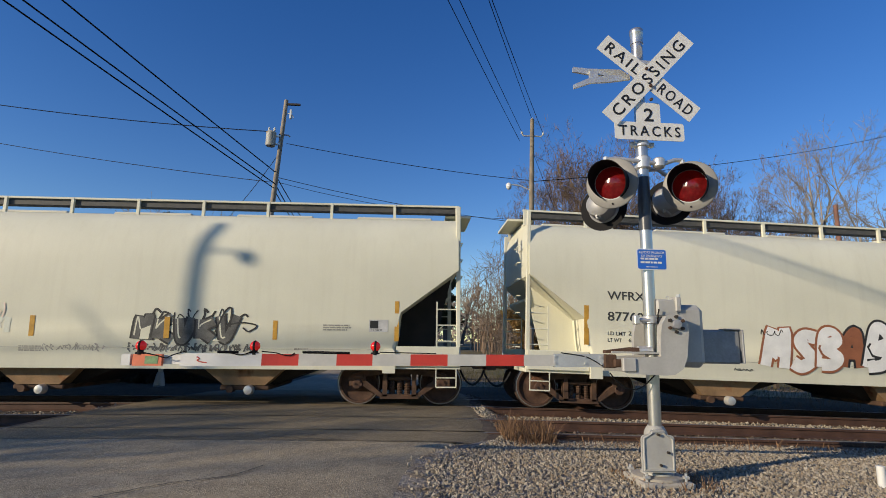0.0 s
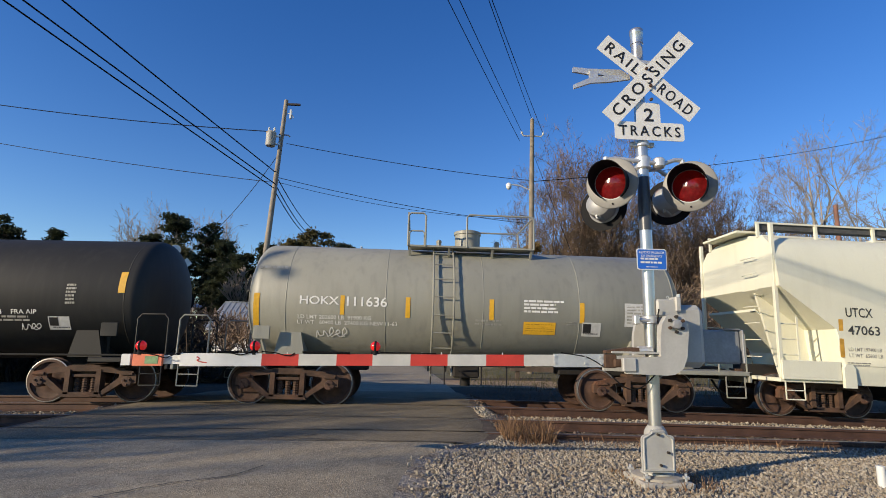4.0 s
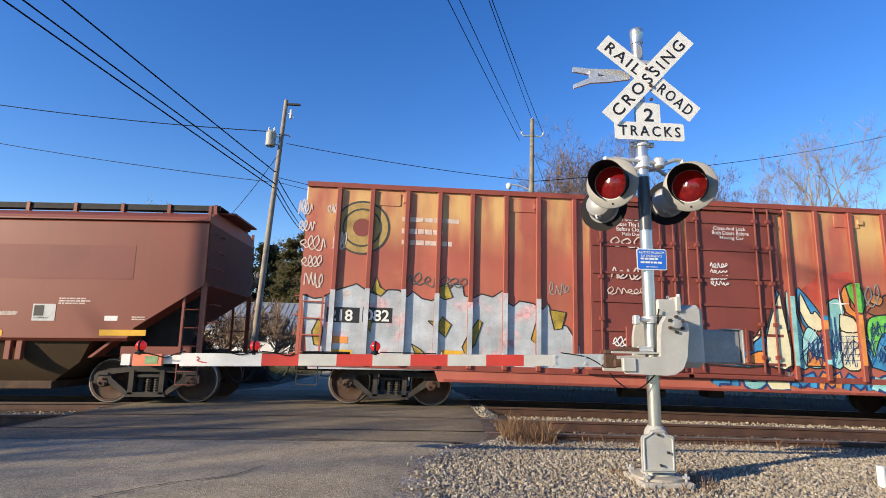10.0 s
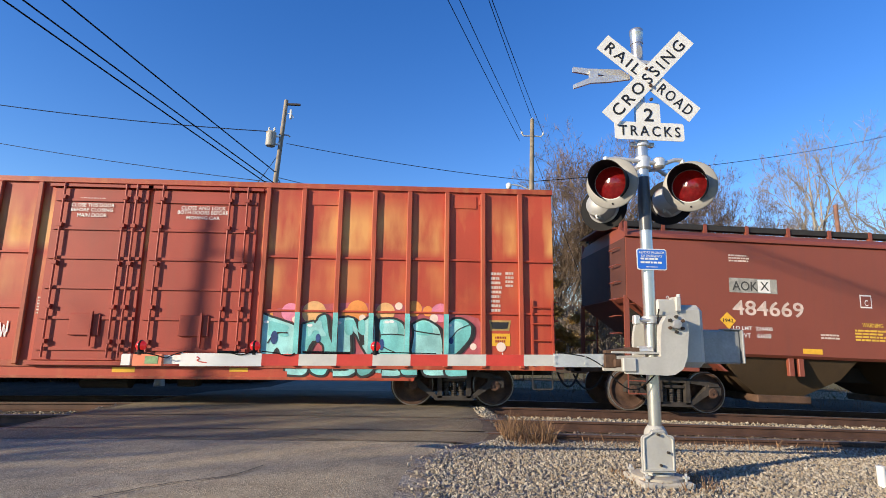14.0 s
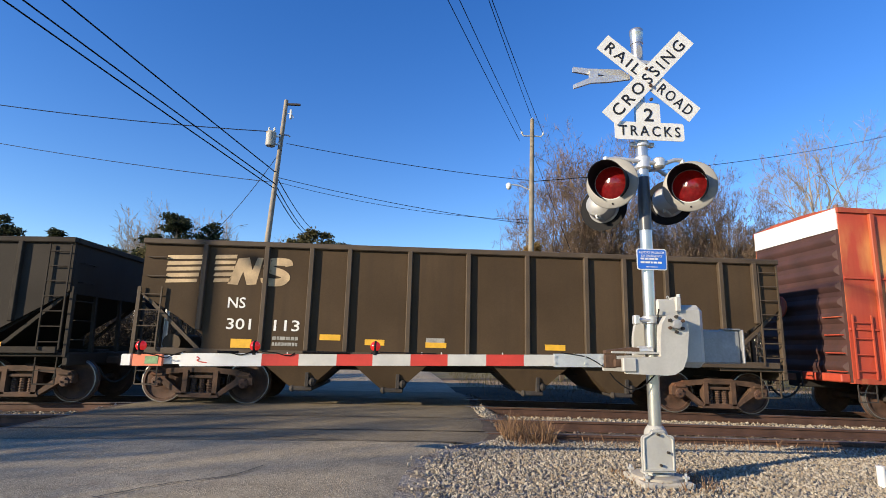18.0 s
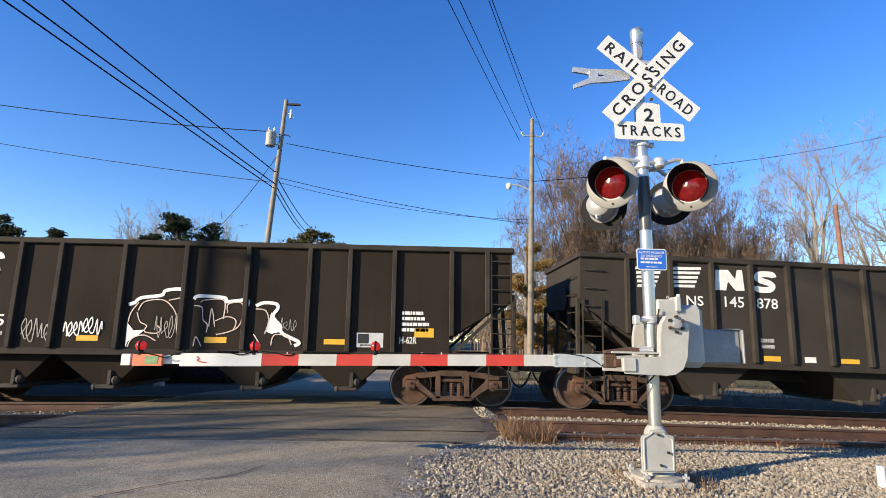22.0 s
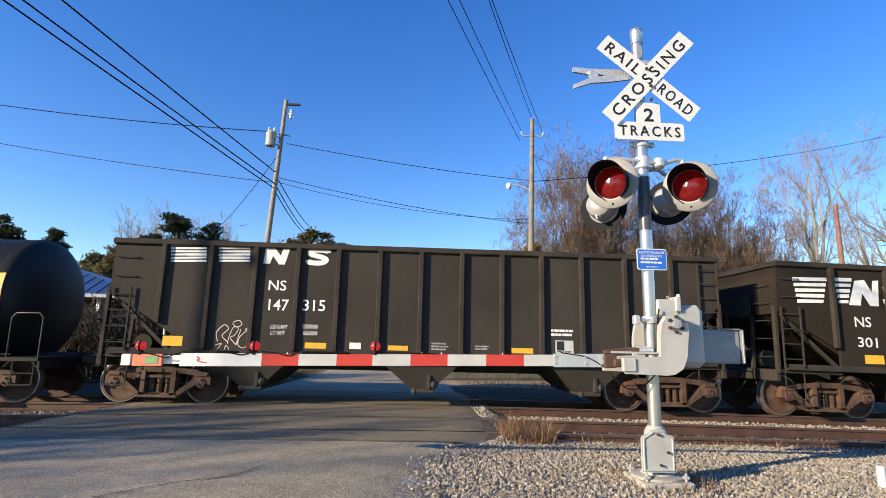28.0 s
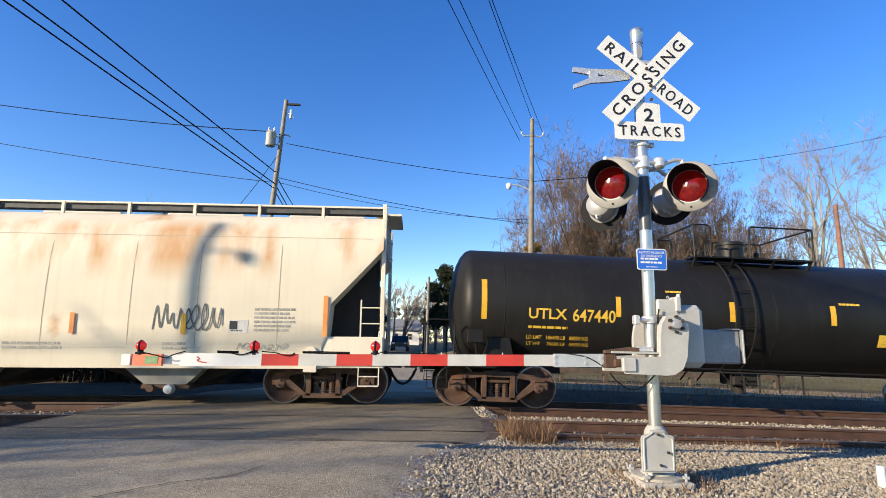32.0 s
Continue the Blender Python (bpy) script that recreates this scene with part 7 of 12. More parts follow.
tag_scrawl(-1.16, 1.69, 0.71, 0.29, s_cp, INK_WHITE, cp, 73, 0.03, loops=6, lift=0.085)
tag_scrawl(-1.85, 1.41, 0.7, 0.23, s_cp, INK_WHITE, cp, 74, 0.025, loops=6, lift=0.085)
tag_scrawl(-6.34, 2.5, 1.37, 0.35, s_cp, SPRAY_DUSK, cp, 75, 0.025, loops=7)
tag_scrawl(-3.21, 2.46, 0.47, 0.3, s_cp, INK_PALE, cp, 76, 0.02, loops=4)
tag_scrawl(0.37, 3.21, 0.42, 0.12, s_cp, INK_WHITE, cp, 525, 0.018, loops=5, lift=0.085)
tag_scrawl(0.37, 3.08, 0.42, 0.11, s_cp, INK_WHITE, cp, 536, 0.018, loops=5, lift=0.085)
tag_scrawl(0.38, 2.94, 0.41, 0.11, s_cp, INK_WHITE, cp, 547, 0.018, loops=5, lift=0.085)
tag_scrawl(0.38, 2.81, 0.42, 0.11, s_cp, INK_WHITE, cp, 558, 0.018, loops=5, lift=0.085)
bars(-0.04, 2.96, 0.22, 0.22, 3, s_cp, INK_FADED, cp)
bars(1.15, 3.0, 0.33, 0.22, 3, s_cp, INK_FADED, cp)
tag_scrawl(5.46, 2.69, 0.61, 0.48, s_cp, SPRAY_WHITE, cp, 78, 0.035, loops=9)
tag_scrawl(7.0, 2.82, 0.73, 0.19, s_cp, SPRAY_WHITE, cp, 79, 0.03, loops=8)
tag_scrawl(7.77, 2.7, 0.68, 0.82, s_cp, SPRAY_WHITE, cp, 80, 0.022, loops=10)
painted([(2.36, 2.73), (2.95, 3.14), (3.62, 3.27), (3.85, 2.99), (3.31, 2.53), (2.87, 2.47)], s_cp, SPRAY_RED, cp, 0.002, 0)
painted([(4.48, 2.5), (5.32, 2.74), (6.29, 2.65), (6.0, 2.3), (4.87, 2.28)], s_cp, SPRAY_RED, cp, 0.002, 0)
painted([(0.16, 1.12), (0.25, 1.63), (0.41, 1.52), (0.72, 1.37), (1.19, 1.51), (1.43, 1.89), (1.5, 1.84), (1.51, 1.14)], s_cp, SPRAY_BLUE, cp, 0.086, 0.03)
painted([(0.4, 1.68), (0.48, 1.74), (0.63, 1.78), (0.96, 1.72), (1.03, 1.56), (1.01, 1.42), (0.72, 1.4), (0.47, 1.45)], s_cp, SPRAY_CREAM, cp, 0.09, 0.03)
painted([(0.84, 1.13), (1.1, 1.32), (1.45, 1.43), (1.51, 1.14)], s_cp, SPRAY_ORANGE, cp, 0.09, 0.03)
painted([(1.07, 1.61), (1.28, 1.72), (1.42, 1.9), (1.4, 1.73), (1.21, 1.6)], s_cp, SPRAY_CREAM, cp, 0.09, 0.03)
painted([(1.5, 1.73), (1.77, 2.5), (1.86, 2.78), (1.91, 2.45), (1.76, 1.73)], s_cp, SPRAY_BLUE, cp, 0.086, 0.03)
painted([(1.52, 1.14), (1.55, 1.73), (1.88, 2.64), (1.96, 2.39), (2.07, 1.15)], s_cp, SPRAY_CREAM, cp, 0.09, 0.03)
painted([(2.07, 1.15), (2.1, 1.9), (2.11, 2.73), (2.23, 2.62), (2.36, 2.18), (2.55, 1.15)], s_cp, SPRAY_TEAL, cp, 0.008, 0.03)
painted([(2.07, 1.15), (2.1, 1.74), (2.15, 1.9), (2.21, 1.58), (2.2, 1.15)], s_cp, SPRAY_ORANGE, cp, 0.012, 0.03)
painted([(2.37, 2.4), (2.42, 2.86), (2.94, 2.19), (2.92, 1.97), (2.51, 1.96)], s_cp, SPRAY_BLUE, cp, 0.006, 0.03)
painted([(2.41, 2.32), (2.45, 2.74), (2.66, 2.29), (2.76, 2.34), (2.91, 2.12), (2.84, 1.91), (2.57, 2.01)], s_cp, SPRAY_CREAM, cp, 0.01, 0.03)
painted([(2.41, 1.74), (2.56, 1.99), (2.79, 1.8), (2.87, 1.37), (3.03, 1.16), (2.45, 1.15)], s_cp, SPRAY_TEAL, cp, 0.012, 0.03)
painted([(2.47, 1.15), (2.52, 1.5), (2.65, 1.37), (2.87, 1.31), (2.94, 1.16)], s_cp, SPRAY_ORANGE, cp, 0.015, 0.03)
painted([(3.03, 1.16), (2.95, 1.92), (3.01, 2.47), (3.3, 2.65), (3.44, 2.35), (3.28, 1.98), (3.28, 1.16)], s_cp, SPRAY_TEAL, cp, 0.01, 0.03)
painted([(2.92, 1.91), (2.94, 2.3), (3.08, 2.58), (3.06, 2.14), (3.0, 1.86)], s_cp, SPRAY_ORANGE, cp, 0.013, 0.03)
painted([(3.32, 2.3), (3.54, 2.26), (3.67, 2.17), (3.72, 1.93), (3.32, 1.94)], s_cp, SPRAY_CREAM, cp, 0.013, 0.03)
painted([(3.29, 1.92), (3.7, 1.94), (3.75, 1.17), (3.29, 1.16)], s_cp, SPRAY_CREAM, cp, 0.011, 0.03)
painted([(3.39, 2.76), (3.49, 2.93), (3.59, 2.88), (3.58, 2.48), (3.77, 2.21), (3.84, 1.17), (3.74, 1.17), (3.7, 2.14), (3.47, 2.35)], s_cp, SPRAY_ORANGE, cp, 0.016, 0.03)
painted([(3.52, 2.94), (3.68, 3.01), (3.85, 2.92), (3.93, 2.71), (3.91, 2.42), (3.76, 2.3), (3.66, 2.54), (3.57, 2.7)], s_cp, SPRAY_GREEN, cp, 0.019, 0.03)
painted([(3.96, 2.36), (4.15, 2.55), (4.52, 2.8), (4.43, 2.37), (4.2, 2.29)], s_cp, SPRAY_BROWN, cp, 0.008, 0.03)
painted([(4.05, 2.59), (4.13, 2.77), (4.37, 2.69), (4.27, 2.52)], s_cp, SPRAY_ORANGE, cp, 0.012, 0.03)
painted([(3.9, 1.93), (3.98, 2.21), (4.26, 2.31), (4.59, 2.3), (4.88, 2.06), (4.91, 1.19), (3.96, 1.17)], s_cp, SPRAY_BLUE, cp, 0.008, 0.03)
painted([(3.9, 1.93), (3.98, 2.21), (4.26, 2.31), (4.59, 2.3), (4.89, 2.05), (4.87, 1.78), (4.6, 1.78), (4.32, 1.93), (4.14, 1.69), (4.01, 1.39)], s_cp, SPRAY_GREEN, cp, 0.012, 0.03)
painted([(4.26, 1.6), (4.47, 1.72), (4.62, 1.51), (4.59, 1.29), (4.34, 1.23), (4.4, 1.41)], s_cp, SPRAY_CREAM, cp, 0.012, 0.03)
painted([(4.9, 2.12), (5.04, 2.37), (5.18, 2.48), (5.31, 2.33), (5.23, 1.19), (4.97, 1.19), (5.09, 1.79)], s_cp, SPRAY_ORANGE, cp, 0.01, 0.03)
painted([(5.24, 2.01), (5.48, 2.01), (5.52, 1.19), (5.23, 1.19)], s_cp, SPRAY_BLUE, cp, 0.013, 0.03)
painted([(4.76, 2.16), (5.1, 2.08), (5.66, 2.09), (5.71, 2.21), (6.23, 2.31), (6.57, 2.54), (6.97, 2.69), (6.96, 2.03), (6.56, 2.19), (6.11, 1.96), (5.44, 1.95), (4.88, 1.99)], s_cp, SPRAY_GREEN, cp, 0.016, 0.03)
painted([(5.14, 2.16), (5.22, 2.42), (5.35, 2.49), (5.48, 2.44), (5.53, 2.23), (5.44, 2.06), (5.22, 2.05)], s_cp, SPRAY_GREEN, cp, 0.02, 0.03)
painted([(5.54, 1.19), (5.6, 1.91), (5.78, 1.96), (5.77, 1.2)], s_cp, SPRAY_BROWN, cp, 0.009, 0.03)
painted([(5.81, 2.01), (6.02, 2.01), (5.95, 1.63), (6.17, 1.48), (6.55, 1.49), (6.96, 1.98), (6.94, 1.21), (5.77, 1.2)], s_cp, SPRAY_BLUE, cp, 0.01, 0.03)
painted([(5.95, 1.77), (6.29, 1.98), (6.33, 1.75), (6.21, 1.53), (5.99, 1.63)], s_cp, SPRAY_CREAM, cp, 0.014, 0.03)
painted([(5.94, 1.2), (5.99, 1.39), (6.27, 1.36), (6.44, 1.21)], s_cp, SPRAY_ORANGE, cp, 0.014, 0.03)
painted([(6.23, 2.59), (6.4, 2.79), (6.57, 2.82), (6.37, 2.65), (6.71, 2.51), (6.57, 2.31), (6.28, 2.31)], s_cp, SPRAY_BROWN, cp, 0.012, 0.03)
painted([(3.12, 2.53), (3.33, 2.55), (3.34, 2.88), (3.37, 2.55), (3.59, 2.54), (3.38, 2.51), (3.37, 2.18), (3.33, 2.51)], s_cp, SPRAY_WHITE, cp, 0.024, 0)
painted([(6.31, 1.5), (6.46, 1.53), (6.49, 1.77), (6.51, 1.53), (6.67, 1.51), (6.51, 1.49), (6.48, 1.25), (6.46, 1.48)], s_cp, SPRAY_WHITE, cp, 0.024, 0)
painted([(6.27, 2.96), (6.32, 2.98), (6.35, 3.08), (6.37, 2.99), (6.43, 2.96), (6.37, 2.94), (6.35, 2.84), (6.32, 2.94)], s_cp, SPRAY_WHITE, cp, 0.024, 0)
patch("graffiti", [(2.158, 1.15), (2.262, 1.15), (2.262, 2.65), (2.158, 2.65)], lambda z: -1.565, SPRAY_TEAL, cp, 0.006, "graffiti paint on a side post")
patch("graffiti", [(2.878, 1.20), (2.982, 1.20), (2.982, 1.30), (2.878, 1.30)], lambda z: -1.565, SPRAY_TEAL, cp, 0.006, "graffiti paint on a side post")
patch("graffiti", [(2.878, 1.95), (2.982, 1.95), (2.982, 2.15), (2.878, 2.15)], lambda z: -1.565, SPRAY_ORANGE, cp, 0.006, "graffiti paint on a side post")
patch("graffiti", [(2.878, 2.15), (2.982, 2.15), (2.982, 2.25), (2.878, 2.25)], lambda z: -1.565, SPRAY_BLUE, cp, 0.006, "graffiti paint on a side post")
patch("graffiti", [(3.688, 1.20), (3.792, 1.20), (3.792, 2.30), (3.688, 2.30)], lambda z: -1.565, SPRAY_ORANGE, cp, 0.006, "graffiti paint on a side post")
patch("graffiti", [(3.688, 2.35), (3.792, 2.35), (3.792, 3.00), (3.688, 3.00)], lambda z: -1.565, SPRAY_GREEN, cp, 0.006, "graffiti paint on a side post")
patch("graffiti", [(4.508, 1.20), (4.612, 1.20), (4.612, 1.30), (4.508, 1.30)], lambda z: -1.565, SPRAY_BLUE, cp, 0.006, "graffiti paint on a side post")
patch("graffiti", [(4.508, 1.30), (4.612, 1.30), (4.612, 1.60), (4.508, 1.60)], lambda z: -1.565, SPRAY_CREAM, cp, 0.006, "graffiti paint on a side post")
patch("graffiti", [(4.508, 1.60), (4.612, 1.60), (4.612, 1.85), (4.508, 1.85)], lambda z: -1.565, SPRAY_BLUE, cp, 0.006, "graffiti paint on a side post")
patch("graffiti", [(4.508, 1.85), (4.612, 1.85), (4.612, 2.35), (4.508, 2.35)], lambda z: -1.565, SPRAY_GREEN, cp, 0.006, "graffiti paint on a side post")
patch("graffiti", [(5.268, 1.20), (5.372, 1.20), (5.372, 2.00), (5.268, 2.00)], lambda z: -1.565, SPRAY_BLUE, cp, 0.006, "graffiti paint on a side post")
patch("graffiti", [(5.268, 2.00), (5.372, 2.00), (5.372, 2.50), (5.268, 2.50)], lambda z: -1.565, SPRAY_GREEN, cp, 0.006, "graffiti paint on a side post")
patch("graffiti", [(6.038, 1.25), (6.142, 1.25), (6.142, 1.40), (6.038, 1.40)], lambda z: -1.565, SPRAY_ORANGE, cp, 0.006, "graffiti paint on a side post")
patch("graffiti", [(6.038, 1.40), (6.142, 1.40), (6.142, 1.55), (6.038, 1.55)], lambda z: -1.565, SPRAY_BLUE, cp, 0.006, "graffiti paint on a side post")
patch("graffiti", [(6.038, 1.60), (6.142, 1.60), (6.142, 1.90), (6.038, 1.90)], lambda z: -1.565, SPRAY_CREAM, cp, 0.006, "graffiti paint on a side post")
patch("graffiti", [(6.038, 2.00), (6.142, 2.00), (6.142, 2.30), (6.038, 2.30)], lambda z: -1.565, SPRAY_GREEN, cp, 0.006, "graffiti paint on a side post")
patch("graffiti", [(6.748, 1.25), (6.852, 1.25), (6.852, 1.80), (6.748, 1.80)], lambda z: -1.565, SPRAY_BLUE, cp, 0.006, "graffiti paint on a side post")
patch("graffiti", [(6.748, 2.10), (6.852, 2.10), (6.852, 2.65), (6.748, 2.65)], lambda z: -1.565, SPRAY_GREEN, cp, 0.006, "graffiti paint on a side post")
tag_scrawl(4.5, 2.21, 0.46, 0.23, s_cp, SPRAY_WHITE, cp, 300, 0.025, loops=6, lift=0.026)
tag_scrawl(5.43, 2.93, 0.6, 0.23, s_cp, SPRAY_WHITE, cp, 301, 0.022, loops=8, lift=0.026)
tag_scrawl(5.49, 2.72, 0.51, 0.23, s_cp, SPRAY_WHITE, cp, 302, 0.022, loops=7, lift=0.026)
tag_scrawl(5.65, 2.24, 0.35, 0.16, s_cp, SPRAY_WHITE, cp, 303, 0.025, loops=5, lift=0.026)
tag_scrawl(3.95, 2.49, 0.36, 0.59, s_cp, INK_PALE, cp, 304, 0.03, loops=2, lift=0.026)
tag_scrawl(4.79, 2.6, 0.31, 0.21, s_cp, INK_PALE, cp, 305, 0.02, loops=2, lift=0.026)
tag_scrawl(4.0, 1.78, 0.88, 0.44, s_cp, SPRAY_NAVY, cp, 306, 0.018, loops=7, lift=0.026)
tag_scrawl(4.12, 1.23, 0.77, 0.44, s_cp, SPRAY_NAVY, cp, 307, 0.02, loops=8, lift=0.026)
tag_scrawl(5.83, 1.26, 1.0, 0.66, s_cp, SPRAY_NAVY, cp, 308, 0.02, loops=8, lift=0.026)
tag_scrawl(2.49, 1.21, 0.49, 0.7, s_cp, SPRAY_NAVY, cp, 309, 0.02, loops=5, lift=0.026)
tag_scrawl(3.06, 1.22, 0.24, 1.08, s_cp, SPRAY_NAVY, cp, 310, 0.018, loops=3, lift=0.026)
tag_scrawl(0.21, 1.13, 1.27, 0.27, s_cp, SPRAY_NAVY, cp, 311, 0.02, loops=7, lift=0.026)
tag_scrawl(1.58, 1.2, 0.43, 0.91, s_cp, SPRAY_NAVY, cp, 312, 0.014, loops=3, lift=0.026)
tag_scrawl(5.77, 2.2, 1.08, 0.33, s_cp, SPRAY_NAVY, cp, 313, 0.014, loops=7, lift=0.026)
tag_scrawl(6.29, 2.91, 0.52, 0.17, s_cp, SPRAY_BLUE, cp, 314, 0.02, loops=3, lift=0.026)
painted([(3.3, 1.82), (3.72, 1.84), (3.72, 1.82), (3.3, 1.81)], s_cp, SPRAY_NAVY, cp, 0.013, 0)
painted([(3.42, 1.81), (3.43, 1.81), (3.44, 1.69), (3.42, 1.69)], s_cp, SPRAY_NAVY, cp, 0.0135, 0)
painted([(3.58, 1.82), (3.6, 1.82), (3.6, 1.69), (3.59, 1.69)], s_cp, SPRAY_NAVY, cp, 0.0135, 0)
painted([(3.3, 1.69), (3.72, 1.7), (3.72, 1.69), (3.3, 1.68)], s_cp, SPRAY_NAVY, cp, 0.013, 0)
painted([(3.34, 1.68), (3.35, 1.68), (3.36, 1.56), (3.34, 1.56)], s_cp, SPRAY_NAVY, cp, 0.0135, 0)
painted([(3.5, 1.68), (3.52, 1.68), (3.52, 1.56), (3.51, 1.56)], s_cp, SPRAY_NAVY, cp, 0.0135, 0)
painted([(3.67, 1.69), (3.68, 1.69), (3.69, 1.56), (3.67, 1.56)], s_cp, SPRAY_NAVY, cp, 0.0135, 0)
painted([(3.31, 1.56), (3.73, 1.57), (3.73, 1.56), (3.31, 1.55)], s_cp, SPRAY_NAVY, cp, 0.013, 0)
painted([(3.43, 1.55), (3.44, 1.55), (3.44, 1.43), (3.43, 1.43)], s_cp, SPRAY_NAVY, cp, 0.0135, 0)
painted([(3.59, 1.56), (3.6, 1.56), (3.61, 1.43), (3.59, 1.43)], s_cp, SPRAY_NAVY, cp, 0.0135, 0)
painted([(3.31, 1.43), (3.73, 1.44), (3.73, 1.43), (3.31, 1.42)], s_cp, SPRAY_NAVY, cp, 0.013, 0)
painted([(3.35, 1.42), (3.36, 1.42), (3.37, 1.3), (3.35, 1.3)], s_cp, SPRAY_NAVY, cp, 0.0135, 0)
painted([(3.51, 1.42), (3.53, 1.42), (3.53, 1.3), (3.52, 1.3)], s_cp, SPRAY_NAVY, cp, 0.0135, 0)
painted([(3.68, 1.43), (3.69, 1.43), (3.69, 1.3), (3.68, 1.3)], s_cp, SPRAY_NAVY, cp, 0.0135, 0)
painted([(3.32, 1.3), (3.73, 1.31), (3.73, 1.3), (3.32, 1.29)], s_cp, SPRAY_NAVY, cp, 0.013, 0)
painted([(3.44, 1.29), (3.45, 1.29), (3.45, 1.17), (3.44, 1.17)], s_cp, SPRAY_NAVY, cp, 0.0135, 0)
painted([(3.6, 1.3), (3.61, 1.3), (3.62, 1.17), (3.6, 1.17)], s_cp, SPRAY_NAVY, cp, 0.0135, 0)
hatch(2.12, 1.14, 1.52, 0.76, s_cp, SPRAY_NAVY, cp, 400, 22, 0.012, 0.6, lift=0.022)
hatch(3.76, 1.16, 1.54, 1.0, s_cp, SPRAY_NAVY, cp, 401, 26, 0.012, 0.6, lift=0.022)
hatch(5.18, 1.18, 1.68, 1.25, s_cp, SPRAY_NAVY, cp, 402, 24, 0.012, 0.6, lift=0.022)
hatch(2.23, 1.2, 1.52, 0.88, s_cp, SPRAY_WHITE, cp, 403, 12, 0.01, 0.6, lift=0.022)
hatch(3.93, 1.22, 1.61, 0.71, s_cp, SPRAY_TEAL, cp, 404, 18, 0.014, 0.6, lift=0.022)
hatch(5.66, 1.24, 1.21, 0.96, s_cp, SPRAY_TEAL, cp, 405, 14, 0.014, 0.6, lift=0.022)
throw_up(7.23, 0.94, 1.29, 1.21, s_cp, [SPRAY_BLUE, SPRAY_GREEN, SPRAY_ORANGE], SPRAY_NAVY, cp, 85, 3, lean=-0.2, inner=SPRAY_WHITE)
throw_up(0.3, 0.61, 8.17, 0.43, s_cp, [SPRAY_BLUE, SPRAY_TEAL, SPRAY_CREAM, SPRAY_BLUE, SPRAY_ORANGE], SPRAY_NAVY, cp, 86, 14, lean=0.3, sharp=True)
patch("graffiti", [(7.62, 2.14), (7.76, 2.32), (7.51, 2.64), (7.85, 2.4), (8.16, 2.46), (7.91, 2.25), (8.22, 1.97), (7.77, 2.12), (7.57, 1.65), (7.63, 2.07)], s_cp, SPRAY_WHITE, cp, 0.034, "white graffiti star")
patch("reflector", [(-7.86, 1.04), (-7.36, 1.04), (-7.36, 1.15), (-7.86, 1.15)], s_cp, REFLECT, cp, 0.012, "")
patch("reflector", [(-5.51, 1.09), (-5.04, 1.09), (-5.04, 1.21), (-5.51, 1.21)], s_cp, REFLECT, cp, 0.012, "")
patch("notice_panel", [(-7.86, 1.28), (-7.46, 1.28), (-7.46, 1.42), (-7.86, 1.42)], s_cp, SPRAY_ORANGE, cp, 0.012, "")
patch("reflector", [(8.27, 1.06), (8.37, 1.06), (8.37, 1.89), (8.27, 1.89)], s_cp, REFLECT, cp, 0.05, "")
patch("stripe", [(8.04, 1.06), (8.11, 1.06), (8.11, 1.85), (8.04, 1.85)], s_cp, SPRAY_NAVY, cp, 0.05, "")

# brown hopper
patch("mark_panel", [(-5.31, 2.66), (-4.22, 2.66), (-4.22, 2.98), (-5.31, 2.98)], s_aok, INK_PALE, aok, 0.006, "")
patch("mark_panel", [(-4.66, 2.68), (-4.38, 2.68), (-4.38, 2.96), (-4.66, 2.96)], s_aok, INK_WHITE, aok, 0.008, "")
write("AOK", -5.24, 2.71, 0.2, s_aok, INK_DARK, aok, 0.01, width=0.58, lift=0.010)
write("X", -4.61, 2.73, 0.19, s_aok, INK_DARK, aok, 0.01, width=0.2, lift=0.012)
write("484669", -5.26, 2.18, 0.31, s_aok, INK_FADED, aok, 0.014, width=1.61)
write("LD LMT  224400", -5.27, 1.85, 0.08, s_aok, INK_WHITE, aok, 0.008, width=0.88)
write("LT WT    61600", -5.26, 1.69, 0.09, s_aok, INK_WHITE, aok, 0.008, width=0.83)
patch("hazard_diamond", [(-5.56, 2.05), (-5.39, 2.22), (-5.2, 2.04), (-5.36, 1.85)], s_aok, REFLECT, aok, 0.006, "yellow diamond hazard plate")
write("1942", -5.49, 2.0, 0.08, s_aok, SIGN_BLACK, aok, 0.008, width=0.23, lift=0.010)
patch("plate_mark", [(-2.34, 2.44), (-2.07, 2.44), (-2.07, 2.73), (-2.34, 2.73)], s_aok, INK_WHITE, aok, 0.006, "")
patch("plate_mark", [(-2.32, 2.47), (-2.09, 2.47), (-2.09, 2.7), (-2.32, 2.7)], s_aok, BROWN_HOPPER, aok, 0.009, "")
write("C", -2.24, 2.49, 0.13, s_aok, INK_WHITE, aok, 0.008, width=0.08, lift=0.012)
write("WARNING", -2.34, 2.02, 0.09, s_aok, INK_YELLOW, aok, 0.008, width=0.48)
bars(-2.52, 1.69, 0.79, 0.27, 4, s_aok, INK_YELLOW, aok)
write("WARNING", 1.81, 2.02, 0.09, s_aok, INK_YELLOW, aok, 0.008, width=0.5)
bars(1.6, 1.69, 0.82, 0.27, 4, s_aok, INK_YELLOW, aok)
bars(-5.29, 3.32, 0.47, 0.18, 3, s_aok, INK_FADED, aok)
bars(-6.51, 1.67, 0.34, 0.14, 2, s_aok, INK_FADED, aok)
bars(-3.31, 1.7, 0.43, 0.13, 2, s_aok, INK_FADED, aok)
bars(2.85, 1.67, 0.46, 0.12, 2, s_aok, INK_FADED, aok)
